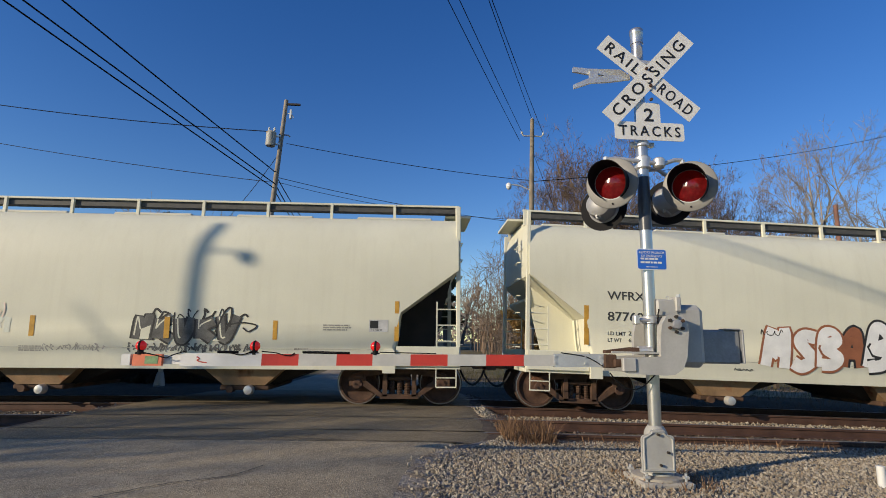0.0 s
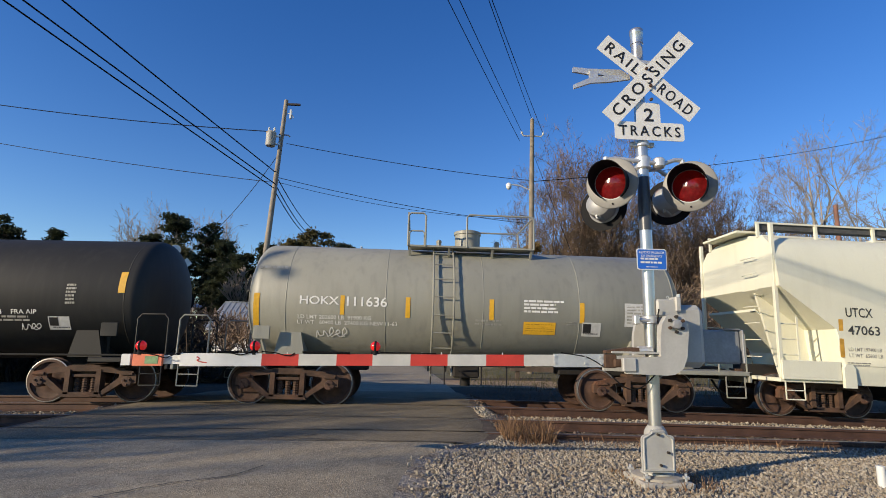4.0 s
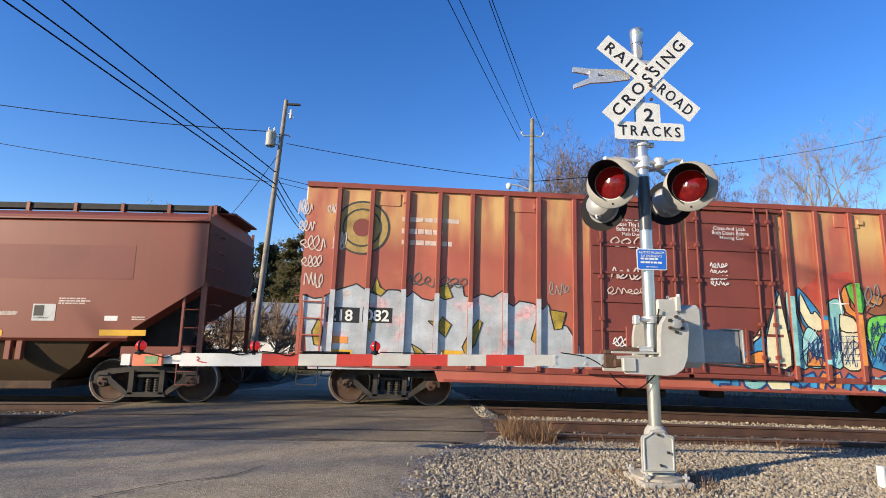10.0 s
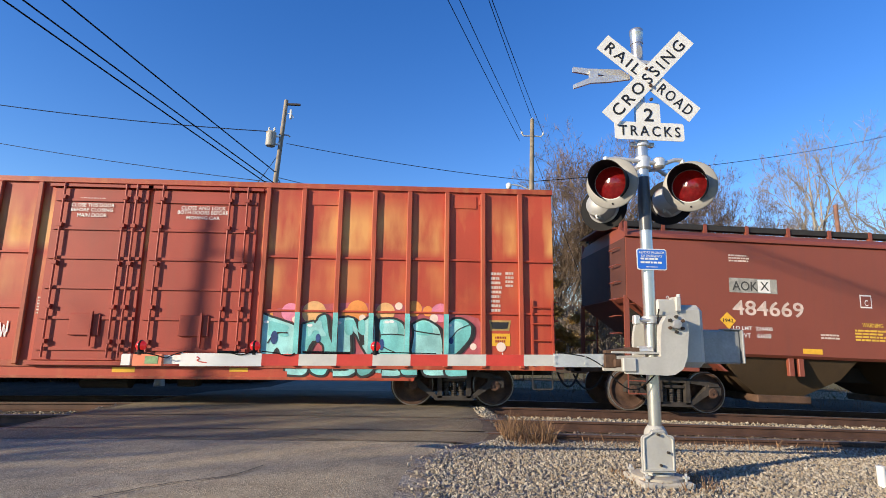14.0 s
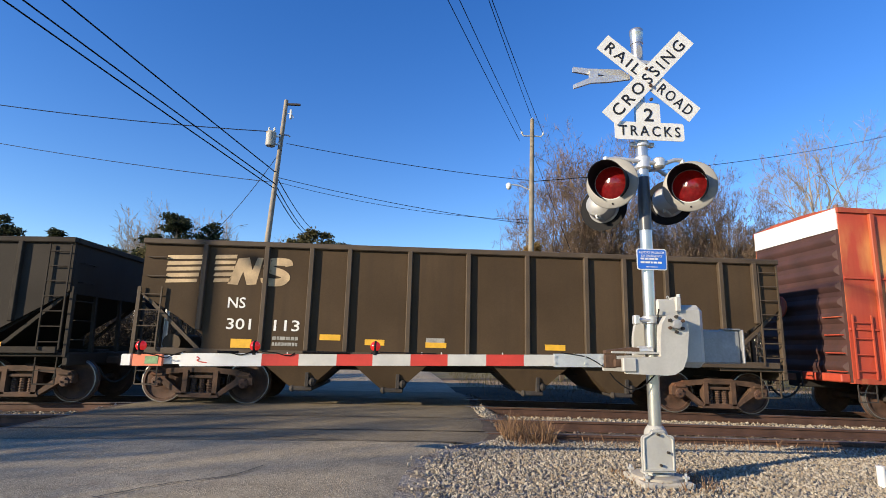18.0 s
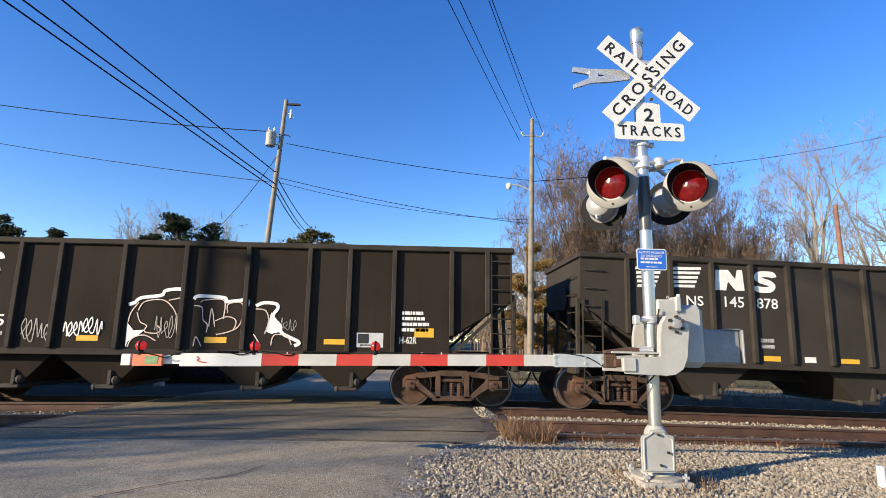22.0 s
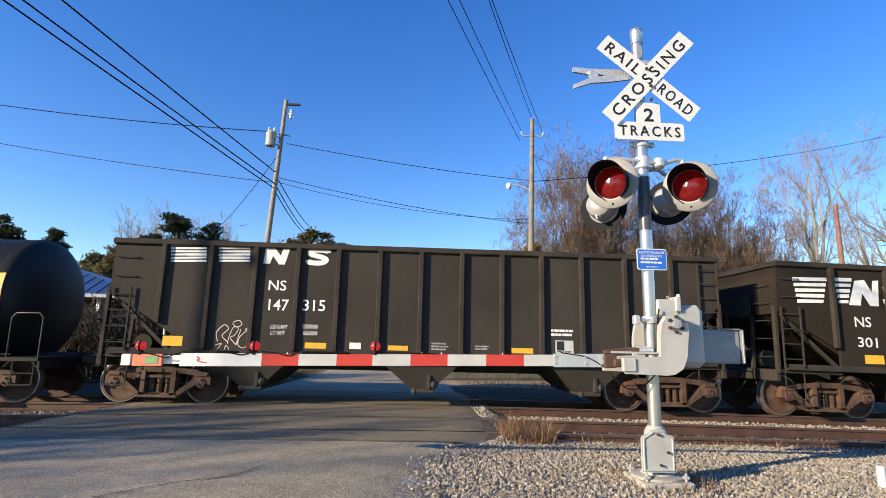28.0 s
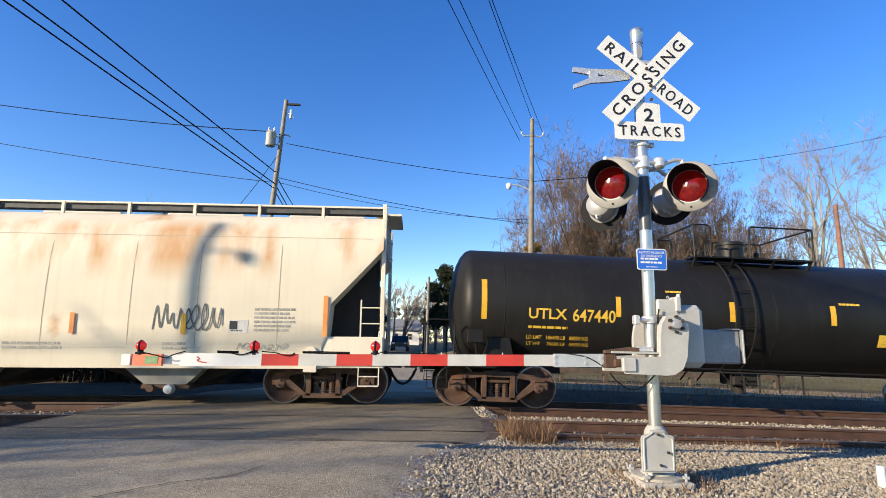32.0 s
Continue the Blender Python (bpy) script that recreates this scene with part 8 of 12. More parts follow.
bars(3.45, 1.75, 0.51, 0.09, 1, s_aok, INK_FADED, aok)
patch("reflector", [(-6.51, 1.37), (-5.59, 1.37), (-5.59, 1.48), (-6.51, 1.48)], s_aok, REFLECT, aok, 0.006, "")
patch("reflector", [(-3.74, 1.39), (-3.3, 1.39), (-3.3, 1.5), (-3.74, 1.5)], s_aok, REFLECT, aok, 0.006, "")
patch("reflector", [(3.28, 1.37), (3.71, 1.37), (3.71, 1.49), (3.28, 1.49)], s_aok, REFLECT, aok, 0.006, "")
patch("reflector", [(0.95, 1.4), (1.38, 1.4), (1.38, 1.51), (0.95, 1.51)], s_aok, REFLECT, aok, 0.006, "")
patch("placard", [(4.24, 1.68), (4.69, 1.68), (4.69, 2.02), (4.24, 2.02)], s_aok, PLACARD, aok, 0.006, "white-framed consolidated stencil")
patch("placard_panel", [(4.27, 1.78), (4.46, 1.78), (4.46, 1.99), (4.27, 1.99)], s_aok, BOX_BLACKINK, aok, 0.009, "")
bars(4.28, 1.7, 0.36, 0.06, 1, s_aok, BOX_BLACKINK, aok)
bars(2.91, 1.69, 0.43, 0.13, 2, s_aok, INK_FADED, aok)
bars(3.55, 1.78, 0.51, 0.09, 1, s_aok, INK_FADED, aok)
bars(-0.57, 1.69, 0.23, 0.11, 2, s_aok, INK_FADED, aok)
bars(4.73, 2.0, 0.64, 0.15, 3, s_aok, INK_FADED, aok)
bars(6.21, 1.69, 0.31, 0.09, 2, s_aok, INK_FADED, aok)
patch("reflector", [(5.6, 1.39), (6.52, 1.39), (6.52, 1.51), (5.6, 1.51)], s_aok, REFLECT, aok, 0.006, "")
patch("small_plate", [(5.67, 1.69), (5.93, 1.69), (5.93, 1.79), (5.67, 1.79)], s_aok, INK_WHITE, aok, 0.006, "")
patch("repaint_patch", [(2.25, 2.54), (6.15, 2.54), (6.15, 3.25), (2.25, 3.25)], s_aok, BOX_DOOR, aok, 0.004, "")

# orange boxcar
write("LW", -7.74, 2.5, 0.2, s_lw, INK_FADED, lw, 0.016, width=0.41)
write("150", -7.68, 2.04, 0.26, s_lw, INK_FADED, lw, 0.016, width=0.42)
write("154", -6.97, 2.07, 0.22, s_lw, INK_FADED, lw, 0.016, width=0.41)
flat("round_mark", [(-6.09 + rr * math.cos(k * math.pi / 12), -1.487, 2.4 + rr * math.sin(k * math.pi / 12)) for rr in (0.17, 0.15) for k in range(24)], [(k, (k + 1) % 24, 24 + (k + 1) % 24, 24 + k) for k in range(24)], INK_FADED, lw, "round stencilled mark")
bars(-7.7, 1.68, 0.3, 0.07, 1, s_lw, INK_FADED, lw)
bars(-6.97, 1.57, 0.43, 0.22, 2, s_lw, INK_FADED, lw)
patch("notice_panel", [(-7.72, 1.27), (-7.32, 1.27), (-7.32, 1.5), (-7.72, 1.5)], s_lw, REFLECT, lw, 0.006, "")
write("-IMPORTANT-", -1.48, 4.22, 0.08, s_lw, INK_WHITE, lw, 0.012, width=0.58, lift=0.08)
write("CLOSE THIS DOOR", -1.61, 4.1, 0.08, s_lw, INK_WHITE, lw, 0.012, width=0.88, lift=0.08)
write("BEFORE CLOSING", -1.61, 4.0, 0.07, s_lw, INK_WHITE, lw, 0.012, width=0.86, lift=0.08)
write("MAIN DOOR", -1.47, 3.88, 0.08, s_lw, INK_WHITE, lw, 0.012, width=0.61, lift=0.08)
write("CLOSE AND LOCK", 0.66, 4.09, 0.08, s_lw, INK_WHITE, lw, 0.012, width=0.93, lift=0.08)
write("BOTH DOORS BEFORE", 0.59, 3.99, 0.08, s_lw, INK_WHITE, lw, 0.012, width=1.05, lift=0.08)
write("MOVING CAR", 0.78, 3.88, 0.07, s_lw, INK_WHITE, lw, 0.012, width=0.7, lift=0.08)
bars(-2.06, 1.82, 0.25, 0.37, 6, s_lw, INK_FADED, lw)
bars(0.18, 2.94, 0.18, 0.2, 3, s_lw, INK_FADED, lw)
bars(1.35, 2.94, 0.33, 0.2, 3, s_lw, INK_FADED, lw)
bars(1.88, 1.8, 0.24, 0.39, 6, s_lw, INK_FADED, lw)
bars(7.31, 1.98, 0.25, 0.89, 9, s_lw, INK_FADED, lw)
bars(7.63, 2.52, 0.19, 0.36, 4, s_lw, INK_FADED, lw)
patch("graffiti", [(2.5, 0.97), (2.52, 1.95), (2.86, 2.03), (3.5, 2.11), (4.29, 2.17), (5.03, 2.15), (5.66, 2.12), (6.32, 2.08), (7.04, 1.87), (7.21, 1.57), (7.21, 1.0)], s_lw, SPRAY_HAZE, lw, 0.003, "faded purple haze behind the graffiti")
for _k, (_x, _z, _r, _m) in enumerate(((3.57, 1.94, 0.25, SPRAY_APRICOT), (4.47, 2.0, 0.22, SPRAY_ORANGE), (4.27, 1.92, 0.13, SPRAY_ORANGE), (5.06, 1.98, 0.2, SPRAY_APRICOT), (5.66, 2.06, 0.17, SPRAY_ORANGE), (5.96, 2.01, 0.11, SPRAY_ORANGE), (6.23, 1.98, 0.2, SPRAY_PINK), (3.08, 1.95, 0.19, SPRAY_PINK), (5.34, 2.11, 0.08, SPRAY_ROSE), (6.09, 1.86, 0.09, SPRAY_ROSE), (5.54, 1.84, 0.07, SPRAY_ROSE), (3.19, 1.8, 0.07, SPRAY_ROSE), (6.93, 1.28, 0.07, SPRAY_ROSE), (7.52, 1.28, 0.1, SPRAY_ROSE), (4.58, 1.85, 0.07, SPRAY_ROSE))):
    patch("graffiti", [(_x + _r * math.cos(k * math.pi / 10), _z + _r * math.sin(k * math.pi / 10)) for k in range(20)], s_lw, _m, lw, 0.005 + 0.0006 * _k, "round spray-paint bubble")
BUBBLE_FORMS = [
    [(2.45, 1.1), (2.47, 1.86), (2.7, 1.85), (3.0, 1.76), (3.2, 1.68), (3.29, 1.52), (3.2, 1.35), (3.27, 1.05), (2.95, 1.05), (2.85, 1.2), (2.75, 1.05)],
    [(3.33, 1.71), (3.56, 1.78), (3.61, 1.74), (3.67, 1.87), (3.84, 1.9), (3.92, 1.49), (4.09, 1.05), (3.83, 1.05), (3.78, 1.28), (3.58, 1.34), (3.44, 1.05), (3.33, 1.05)],
    [(3.97, 1.8), (4.04, 1.84), (4.41, 1.85), (4.55, 1.42), (4.62, 1.3), (4.59, 1.72), (4.65, 1.83), (4.84, 1.86), (4.88, 1.08), (4.69, 1.08), (4.37, 1.59), (4.37, 1.06), (4.09, 1.06)],
    [(4.95, 1.84), (5.24, 1.85), (5.44, 1.75), (5.51, 1.53), (5.52, 1.06), (4.95, 1.06), (4.96, 1.47), (4.91, 1.69)],
    [(5.62, 1.73), (5.84, 1.84), (6.06, 1.78), (6.24, 1.59), (6.26, 1.06), (5.65, 1.06), (5.66, 1.53)],
    [(6.32, 1.68), (6.5, 1.86), (6.72, 1.86), (6.89, 1.72), (6.88, 1.48), (6.72, 1.26), (6.54, 1.10), (6.33, 1.08), (6.29, 1.46)],
]
for _k, _poly in enumerate(BUBBLE_FORMS):
    _cx, _cz = sum(a for a, b in _poly) / len(_poly), sum(b for a, b in _poly) / len(_poly)
    _shade = [(a + 0.07, b - 0.02) for a, b in _poly]
    patch("graffiti", curve_pts(_shade + _shade[:1], 3)[:-1], s_lw, SPRAY_BLACK, lw, 0.0155 + 0.0004 * _k, "dark drop shade of a graffiti letter")
    painted(_poly, s_lw, SPRAY_TURQ if _k % 2 else SPRAY_TEAL, lw, 0.019 + 0.0004 * _k, 0.045)
    patch("graffiti", curve_pts([(_cx + 0.5 * (a - _cx) - 0.03, _cz + 0.36 * (b - _cz) + 0.17) for a, b in _poly] + [(_cx + 0.5 * (_poly[0][0] - _cx) - 0.03, _cz + 0.36 * (_poly[0][1] - _cz) + 0.17)], 3)[:-1], s_lw, SPRAY_TEAL if _k % 2 else SPRAY_TURQ, lw, 0.024, "paler fill in a graffiti letter")
for _pts, _w in (([(4.95, 1.5), (5.2, 1.52), (5.5, 1.5)], 0.02), ([(4.98, 1.3), (5.1, 1.22), (5.3, 1.14)], 0.02), ([(5.66, 1.6), (5.9, 1.56), (6.22, 1.52)], 0.025), ([(6.45, 1.42), (6.6, 1.62), (6.85, 1.74)], 0.02), ([(2.65, 1.3), (2.8, 1.5), (3.05, 1.52)], 0.03)):
    line_mark(_pts, _w, s_lw, SPRAY_BLACK, lw, 0.027)
for _x, _z, _w, _h in ((2.78, 1.42, 0.07, 0.14), (3.68, 1.42, 0.05, 0.09), (5.0, 1.3, 0.05, 0.12), (6.46, 1.4, 0.05, 0.07)):
    patch("graffiti", [(_x + _w * math.cos(k * math.pi / 6), _z + _h * math.sin(k * math.pi / 6)) for k in range(12)], s_lw, SPRAY_NAVY, lw, 0.028, "dark gap in a graffiti letter")
for _x, _z in ((5.1, 1.77), (5.2, 1.78), (3.5, 1.68), (4.1, 1.74), (6.42, 1.72), (2.6, 1.74)):
    patch("graffiti", [(_x + 0.055 * math.cos(k * math.pi / 6), _z + 0.03 * math.sin(k * math.pi / 6)) for k in range(12)], s_lw, SPRAY_WHITE, lw, 0.029, "white glint on a graffiti letter")
throw_up(3.0, 0.66, 3.77, 0.41, s_lw, [SPRAY_TEAL, SPRAY_TURQ], SPRAY_BLACK, lw, 92, 8)
patch("graffiti", curve_pts([(-4.98, 0.66), (-4.98, 1.35), (-4.85, 1.62), (-4.5, 1.72), (-4.1, 1.66), (-3.75, 1.74), (-3.3, 1.70), (-3.02, 1.45), (-2.98, 0.98), (-3.04, 0.66)], 3), s_lw, SPRAY_WHITE, lw, 0.012, "white block graffiti")
for _pts in ([(-4.9, 0.7), (-4.88, 1.3), (-4.72, 1.55), (-4.5, 1.5), (-4.45, 0.95), (-4.62, 0.72)], [(-4.70, 1.3), (-4.62, 1.38), (-4.58, 1.0), (-4.66, 0.95)], [(-4.4, 0.7), (-4.36, 1.58), (-4.05, 1.56), (-3.98, 1.2), (-4.2, 1.1), (-3.98, 1.0), (-3.96, 0.7)], [(-3.9, 0.7), (-3.88, 1.35), (-3.7, 1.62), (-3.5, 1.55), (-3.44, 0.7)], [(-3.76, 1.0), (-3.6, 1.02), (-3.62, 1.32), (-3.74, 1.3), (-3.76, 1.0)], [(-3.38, 0.72), (-3.36, 1.55), (-3.12, 1.5), (-3.06, 0.9), (-3.2, 0.7)], [(-4.95, 0.86), (-4.3, 0.84), (-3.6, 0.87), (-3.02, 0.85)]):
    line_mark(_pts, 0.032, s_lw, SPRAY_BLACK, lw, 0.016)
tag_scrawl(-2.98, 1.36, 0.45, 0.37, s_lw, SPRAY_WHITE, lw, 95, 0.02, loops=6)
patch("reflector", [(-0.41, 0.69), (0.04, 0.69), (0.04, 0.79), (-0.41, 0.79)], s_lw, REFLECT, lw, 0.006, "")
patch("reflector", [(-3.09, 0.65), (-2.75, 0.65), (-2.75, 0.75), (-3.09, 0.75)], s_lw, REFLECT, lw, 0.006, "")
patch("reflector", [(1.92, 0.72), (2.29, 0.72), (2.29, 0.82), (1.92, 0.82)], s_lw, REFLECT, lw, 0.006, "")
patch("reflector", [(8.31, 0.81), (8.59, 0.81), (8.59, 0.92), (8.31, 0.92)], s_lw, REFLECT, lw, 0.006, "")
patch("placard", [(7.33, 1.30), (7.72, 1.30), (7.72, 1.56), (7.33, 1.56)], s_lw, REFLECT, lw, 0.006, "yellow notice panel")
bars(7.40, 1.34, 0.26, 0.16, 2, s_lw, BOX_ORANGE_DOOR, lw, 0.009)
patch("placard", [(7.30, 1.62), (7.70, 1.62), (7.74, 1.84), (7.27, 1.84)], s_lw, GOLD_WORN, lw, 0.006, "worn dark stencil panel")
patch("placard_panel", [(7.33, 1.66), (7.66, 1.66), (7.69, 1.80), (7.31, 1.80)], s_lw, BOX_BLACKINK, lw, 0.009, "")
patch("stripe", [(2.6, 1.23), (2.72, 1.23), (2.72, 1.93), (2.6, 1.93)], s_lw, SPRAY_ORANGE, lw, 0.006, "")

# brown coal hopper
patch("logo_stripe", [(-6.41, 2.99), (-5.66, 3.02), (-5.65, 3.1), (-6.39, 3.07)], s_n113, OLD_LOGO, n113, 0.006, "painted logo stripe")
patch("logo_stripe", [(-6.4, 2.86), (-5.68, 2.9), (-5.67, 2.97), (-6.38, 2.94)], s_n113, OLD_LOGO, n113, 0.006, "painted logo stripe")
patch("logo_stripe", [(-6.4, 2.74), (-5.7, 2.77), (-5.69, 2.85), (-6.38, 2.82)], s_n113, OLD_LOGO, n113, 0.006, "painted logo stripe")
patch("logo_stripe", [(-6.4, 2.61), (-5.72, 2.64), (-5.72, 2.72), (-6.37, 2.69)], s_n113, OLD_LOGO, n113, 0.006, "painted logo stripe")
patch("logo_stripe", [(-6.39, 2.49), (-5.75, 2.52), (-5.74, 2.59), (-6.37, 2.57)], s_n113, OLD_LOGO, n113, 0.006, "painted logo stripe")
patch("logo_stripe", [(-5.42, 3.03), (-4.97, 3.05), (-4.96, 3.13), (-5.4, 3.11)], s_n113, OLD_LOGO, n113, 0.006, "painted logo stripe")
patch("logo_stripe", [(-5.42, 2.91), (-4.99, 2.93), (-4.98, 3.0), (-5.4, 2.99)], s_n113, OLD_LOGO, n113, 0.006, "painted logo stripe")
patch("logo_stripe", [(-5.42, 2.78), (-5.01, 2.8), (-5.0, 2.88), (-5.4, 2.86)], s_n113, OLD_LOGO, n113, 0.006, "painted logo stripe")
patch("logo_stripe", [(-5.42, 2.66), (-5.04, 2.67), (-5.03, 2.75), (-5.39, 2.73)], s_n113, OLD_LOGO, n113, 0.006, "painted logo stripe")
patch("logo_stripe", [(-5.41, 2.53), (-5.06, 2.55), (-5.05, 2.62), (-5.39, 2.61)], s_n113, OLD_LOGO, n113, 0.006, "painted logo stripe")
patch("logo_block", [(-5.11, 2.5), (-4.93, 3.05), (-4.7, 3.08), (-4.62, 2.81), (-4.53, 3.08), (-4.41, 3.08), (-4.52, 2.51), (-4.71, 2.49), (-4.81, 2.78), (-4.9, 2.49)], s_n113, OLD_LOGO, n113, 0.006, "worn slanted logo block")
bent_block(-4.45, -3.76, 2.48, 3.09, s_n113, OLD_LOGO, n113)
write("NS", -5.06, 2.01, 0.22, s_n113, INK_WHITE, n113, 0.01, width=0.36)
write("301", -5.05, 1.57, 0.22, s_n113, INK_WHITE, n113, 0.01, width=0.5)
write("113", -4.08, 1.56, 0.22, s_n113, INK_WHITE, n113, 0.01, width=0.53)
bars(-4.09, 1.2, 0.55, 0.24, 2, s_n113, INK_PALE, n113)
patch("reflector", [(-4.93, 1.19), (-4.51, 1.19), (-4.51, 1.37), (-4.93, 1.37)], s_n113, REFLECT, n113, 0.006, "")
patch("reflector", [(-3.12, 1.39), (-2.69, 1.39), (-2.69, 1.51), (-3.12, 1.51)], s_n113, REFLECT, n113, 0.006, "")
patch("reflector", [(1.63, 1.3), (2.07, 1.3), (2.07, 1.42), (1.63, 1.42)], s_n113, REFLECT, n113, 0.006, "")
patch("reflector", [(-2.18, 1.31), (-1.77, 1.31), (-1.77, 1.43), (-2.18, 1.43)], s_n113, REFLECT, n113, 0.006, "")
patch("reflector", [(-0.91, 1.29), (-0.47, 1.29), (-0.47, 1.4), (-0.91, 1.4)], s_n113, REFLECT, n113, 0.006, "")
patch("reflector", [(4.62, 1.19), (5.4, 1.19), (5.4, 1.32), (4.62, 1.32)], s_n113, REFLECT, n113, 0.006, "")
patch("placard", [(3.55, 1.24), (4.13, 1.24), (4.13, 1.53), (3.55, 1.53)], s_n113, PLACARD, n113, 0.006, "white-framed consolidated stencil")
patch("placard_panel", [(3.58, 1.32), (3.83, 1.32), (3.83, 1.51), (3.58, 1.51)], s_n113, BOX_BLACKINK, n113, 0.009, "")
bars(3.61, 1.25, 0.46, 0.05, 1, s_n113, BOX_BLACKINK, n113)
bars(4.49, 1.62, 0.61, 0.41, 4, s_n113, INK_WHITE, n113)
write("H-62R", 4.5, 1.35, 0.08, s_n113, INK_WHITE, n113, 0.008, width=0.36)
patch("repaint_patch", [(3.7, 1.78), (3.97, 1.78), (3.97, 2.06), (3.7, 2.06)], s_n113, INK_PALE, n113, 0.004, "")
patch("repaint_patch", [(-0.9, 1.4), (-0.51, 1.4), (-0.51, 1.49), (-0.9, 1.49)], s_n113, INK_PALE, n113, 0.004, "")

# first black coal hopper
patch("logo_stripe", [(-5.25, 3.09), (-4.65, 3.11), (-4.64, 3.17), (-5.24, 3.15)], s_n145, INK_WHITE, n145, 0.006, "painted logo stripe")
patch("logo_stripe", [(-5.24, 2.99), (-4.69, 3.01), (-4.68, 3.07), (-5.23, 3.05)], s_n145, INK_WHITE, n145, 0.006, "painted logo stripe")
patch("logo_stripe", [(-5.23, 2.89), (-4.73, 2.91), (-4.72, 2.97), (-5.22, 2.95)], s_n145, INK_WHITE, n145, 0.006, "painted logo stripe")
patch("logo_stripe", [(-5.22, 2.8), (-4.77, 2.81), (-4.75, 2.87), (-5.21, 2.86)], s_n145, INK_WHITE, n145, 0.006, "painted logo stripe")
patch("logo_stripe", [(-5.22, 2.7), (-4.81, 2.71), (-4.79, 2.77), (-5.2, 2.76)], s_n145, INK_WHITE, n145, 0.006, "painted logo stripe")
patch("logo_stripe", [(-4.44, 3.11), (-3.76, 3.14), (-3.75, 3.2), (-4.42, 3.18)], s_n145, INK_WHITE, n145, 0.006, "painted logo stripe")
patch("logo_stripe", [(-4.43, 3.02), (-3.8, 3.04), (-3.79, 3.1), (-4.41, 3.08)], s_n145, INK_WHITE, n145, 0.006, "painted logo stripe")
patch("logo_stripe", [(-4.42, 2.92), (-3.84, 2.94), (-3.83, 3.0), (-4.41, 2.98)], s_n145, INK_WHITE, n145, 0.006, "painted logo stripe")
patch("logo_stripe", [(-4.42, 2.82), (-3.88, 2.84), (-3.87, 2.9), (-4.4, 2.88)], s_n145, INK_WHITE, n145, 0.006, "painted logo stripe")
patch("logo_stripe", [(-4.41, 2.73), (-3.92, 2.74), (-3.91, 2.8), (-4.39, 2.79)], s_n145, INK_WHITE, n145, 0.006, "painted logo stripe")
patch("logo_block", [(-3.46, 2.71), (-3.43, 3.16), (-3.14, 3.17), (-2.99, 2.97), (-2.94, 3.18), (-2.82, 3.18), (-2.79, 2.72), (-2.99, 2.71), (-3.16, 2.91), (-3.21, 2.71)], s_n145, INK_WHITE, n145, 0.006, "white slanted logo block")
bent_block(-2.6, -2.02, 2.69, 3.18, s_n145, INK_WHITE, n145)
write("NS", -4.12, 2.35, 0.21, s_n145, INK_WHITE, n145, 0.01, width=0.38)
write("145", -3.26, 2.35, 0.23, s_n145, INK_WHITE, n145, 0.01, width=0.44)
write("878", -2.53, 2.35, 0.22, s_n145, INK_WHITE, n145, 0.01, width=0.48)
write("LD LMT", -3.16, 1.61, 0.08, s_n145, INK_WHITE, n145, 0.008, width=0.29)
write("229100", -2.51, 1.61, 0.08, s_n145, INK_WHITE, n145, 0.008, width=0.31)
write("LT WT", -3.15, 1.48, 0.08, s_n145, INK_WHITE, n145, 0.008, width=0.28)
write("56900", -2.49, 1.48, 0.08, s_n145, INK_WHITE, n145, 0.008, width=0.29)
patch("reflector", [(-5.34, 1.21), (-4.95, 1.21), (-4.95, 1.41), (-5.34, 1.41)], s_n145, REFLECT, n145, 0.006, "")
patch("reflector", [(-2.46, 1.21), (-2.08, 1.21), (-2.08, 1.32), (-2.46, 1.32)], s_n145, REFLECT, n145, 0.006, "")
patch("reflector", [(-0.72, 1.22), (-0.3, 1.22), (-0.3, 1.32), (-0.72, 1.32)], s_n145, REFLECT, n145, 0.006, "")
patch("reflector", [(1.87, 1.22), (2.31, 1.22), (2.31, 1.33), (1.87, 1.33)], s_n145, REFLECT, n145, 0.006, "")
patch("reflector", [(5.0, 1.13), (5.29, 1.13), (5.29, 1.25), (5.0, 1.25)], s_n145, REFLECT, n145, 0.006, "")
patch("small_plate", [(-1.54, 1.21), (-1.28, 1.21), (-1.28, 1.33), (-1.54, 1.33)], s_n145, INK_WHITE, n145, 0.006, "")
bars(2.72, 1.6, 0.62, 0.22, 2, s_n145, INK_WHITE, n145)
bars(1.13, 1.27, 0.43, 0.1, 1, s_n145, INK_PALE, n145)
patch("placard", [(2.82, 1.21), (3.23, 1.21), (3.23, 1.5), (2.82, 1.5)], s_n145, PLACARD, n145, 0.006, "white-framed consolidated stencil")
patch("placard_panel", [(2.85, 1.29), (3.02, 1.29), (3.02, 1.47), (2.85, 1.47)], s_n145, BOX_BLACKINK, n145, 0.009, "")
bars(2.88, 1.22, 0.32, 0.05, 1, s_n145, BOX_BLACKINK, n145)
bars(2.7, 1.57, 0.68, 0.22, 3, s_n145, INK_WHITE, n145)
write("HP29R", 4.51, 1.45, 0.11, s_n145, INK_WHITE, n145, 0.008, width=0.4)
bars(1.17, 1.22, 0.28, 0.12, 2, s_n145, INK_WHITE, n145)
patch("small_plate", [(3.88, 1.24), (4.09, 1.24), (4.09, 1.32), (3.88, 1.32)], s_n145, INK_WHITE, n145, 0.006, "")

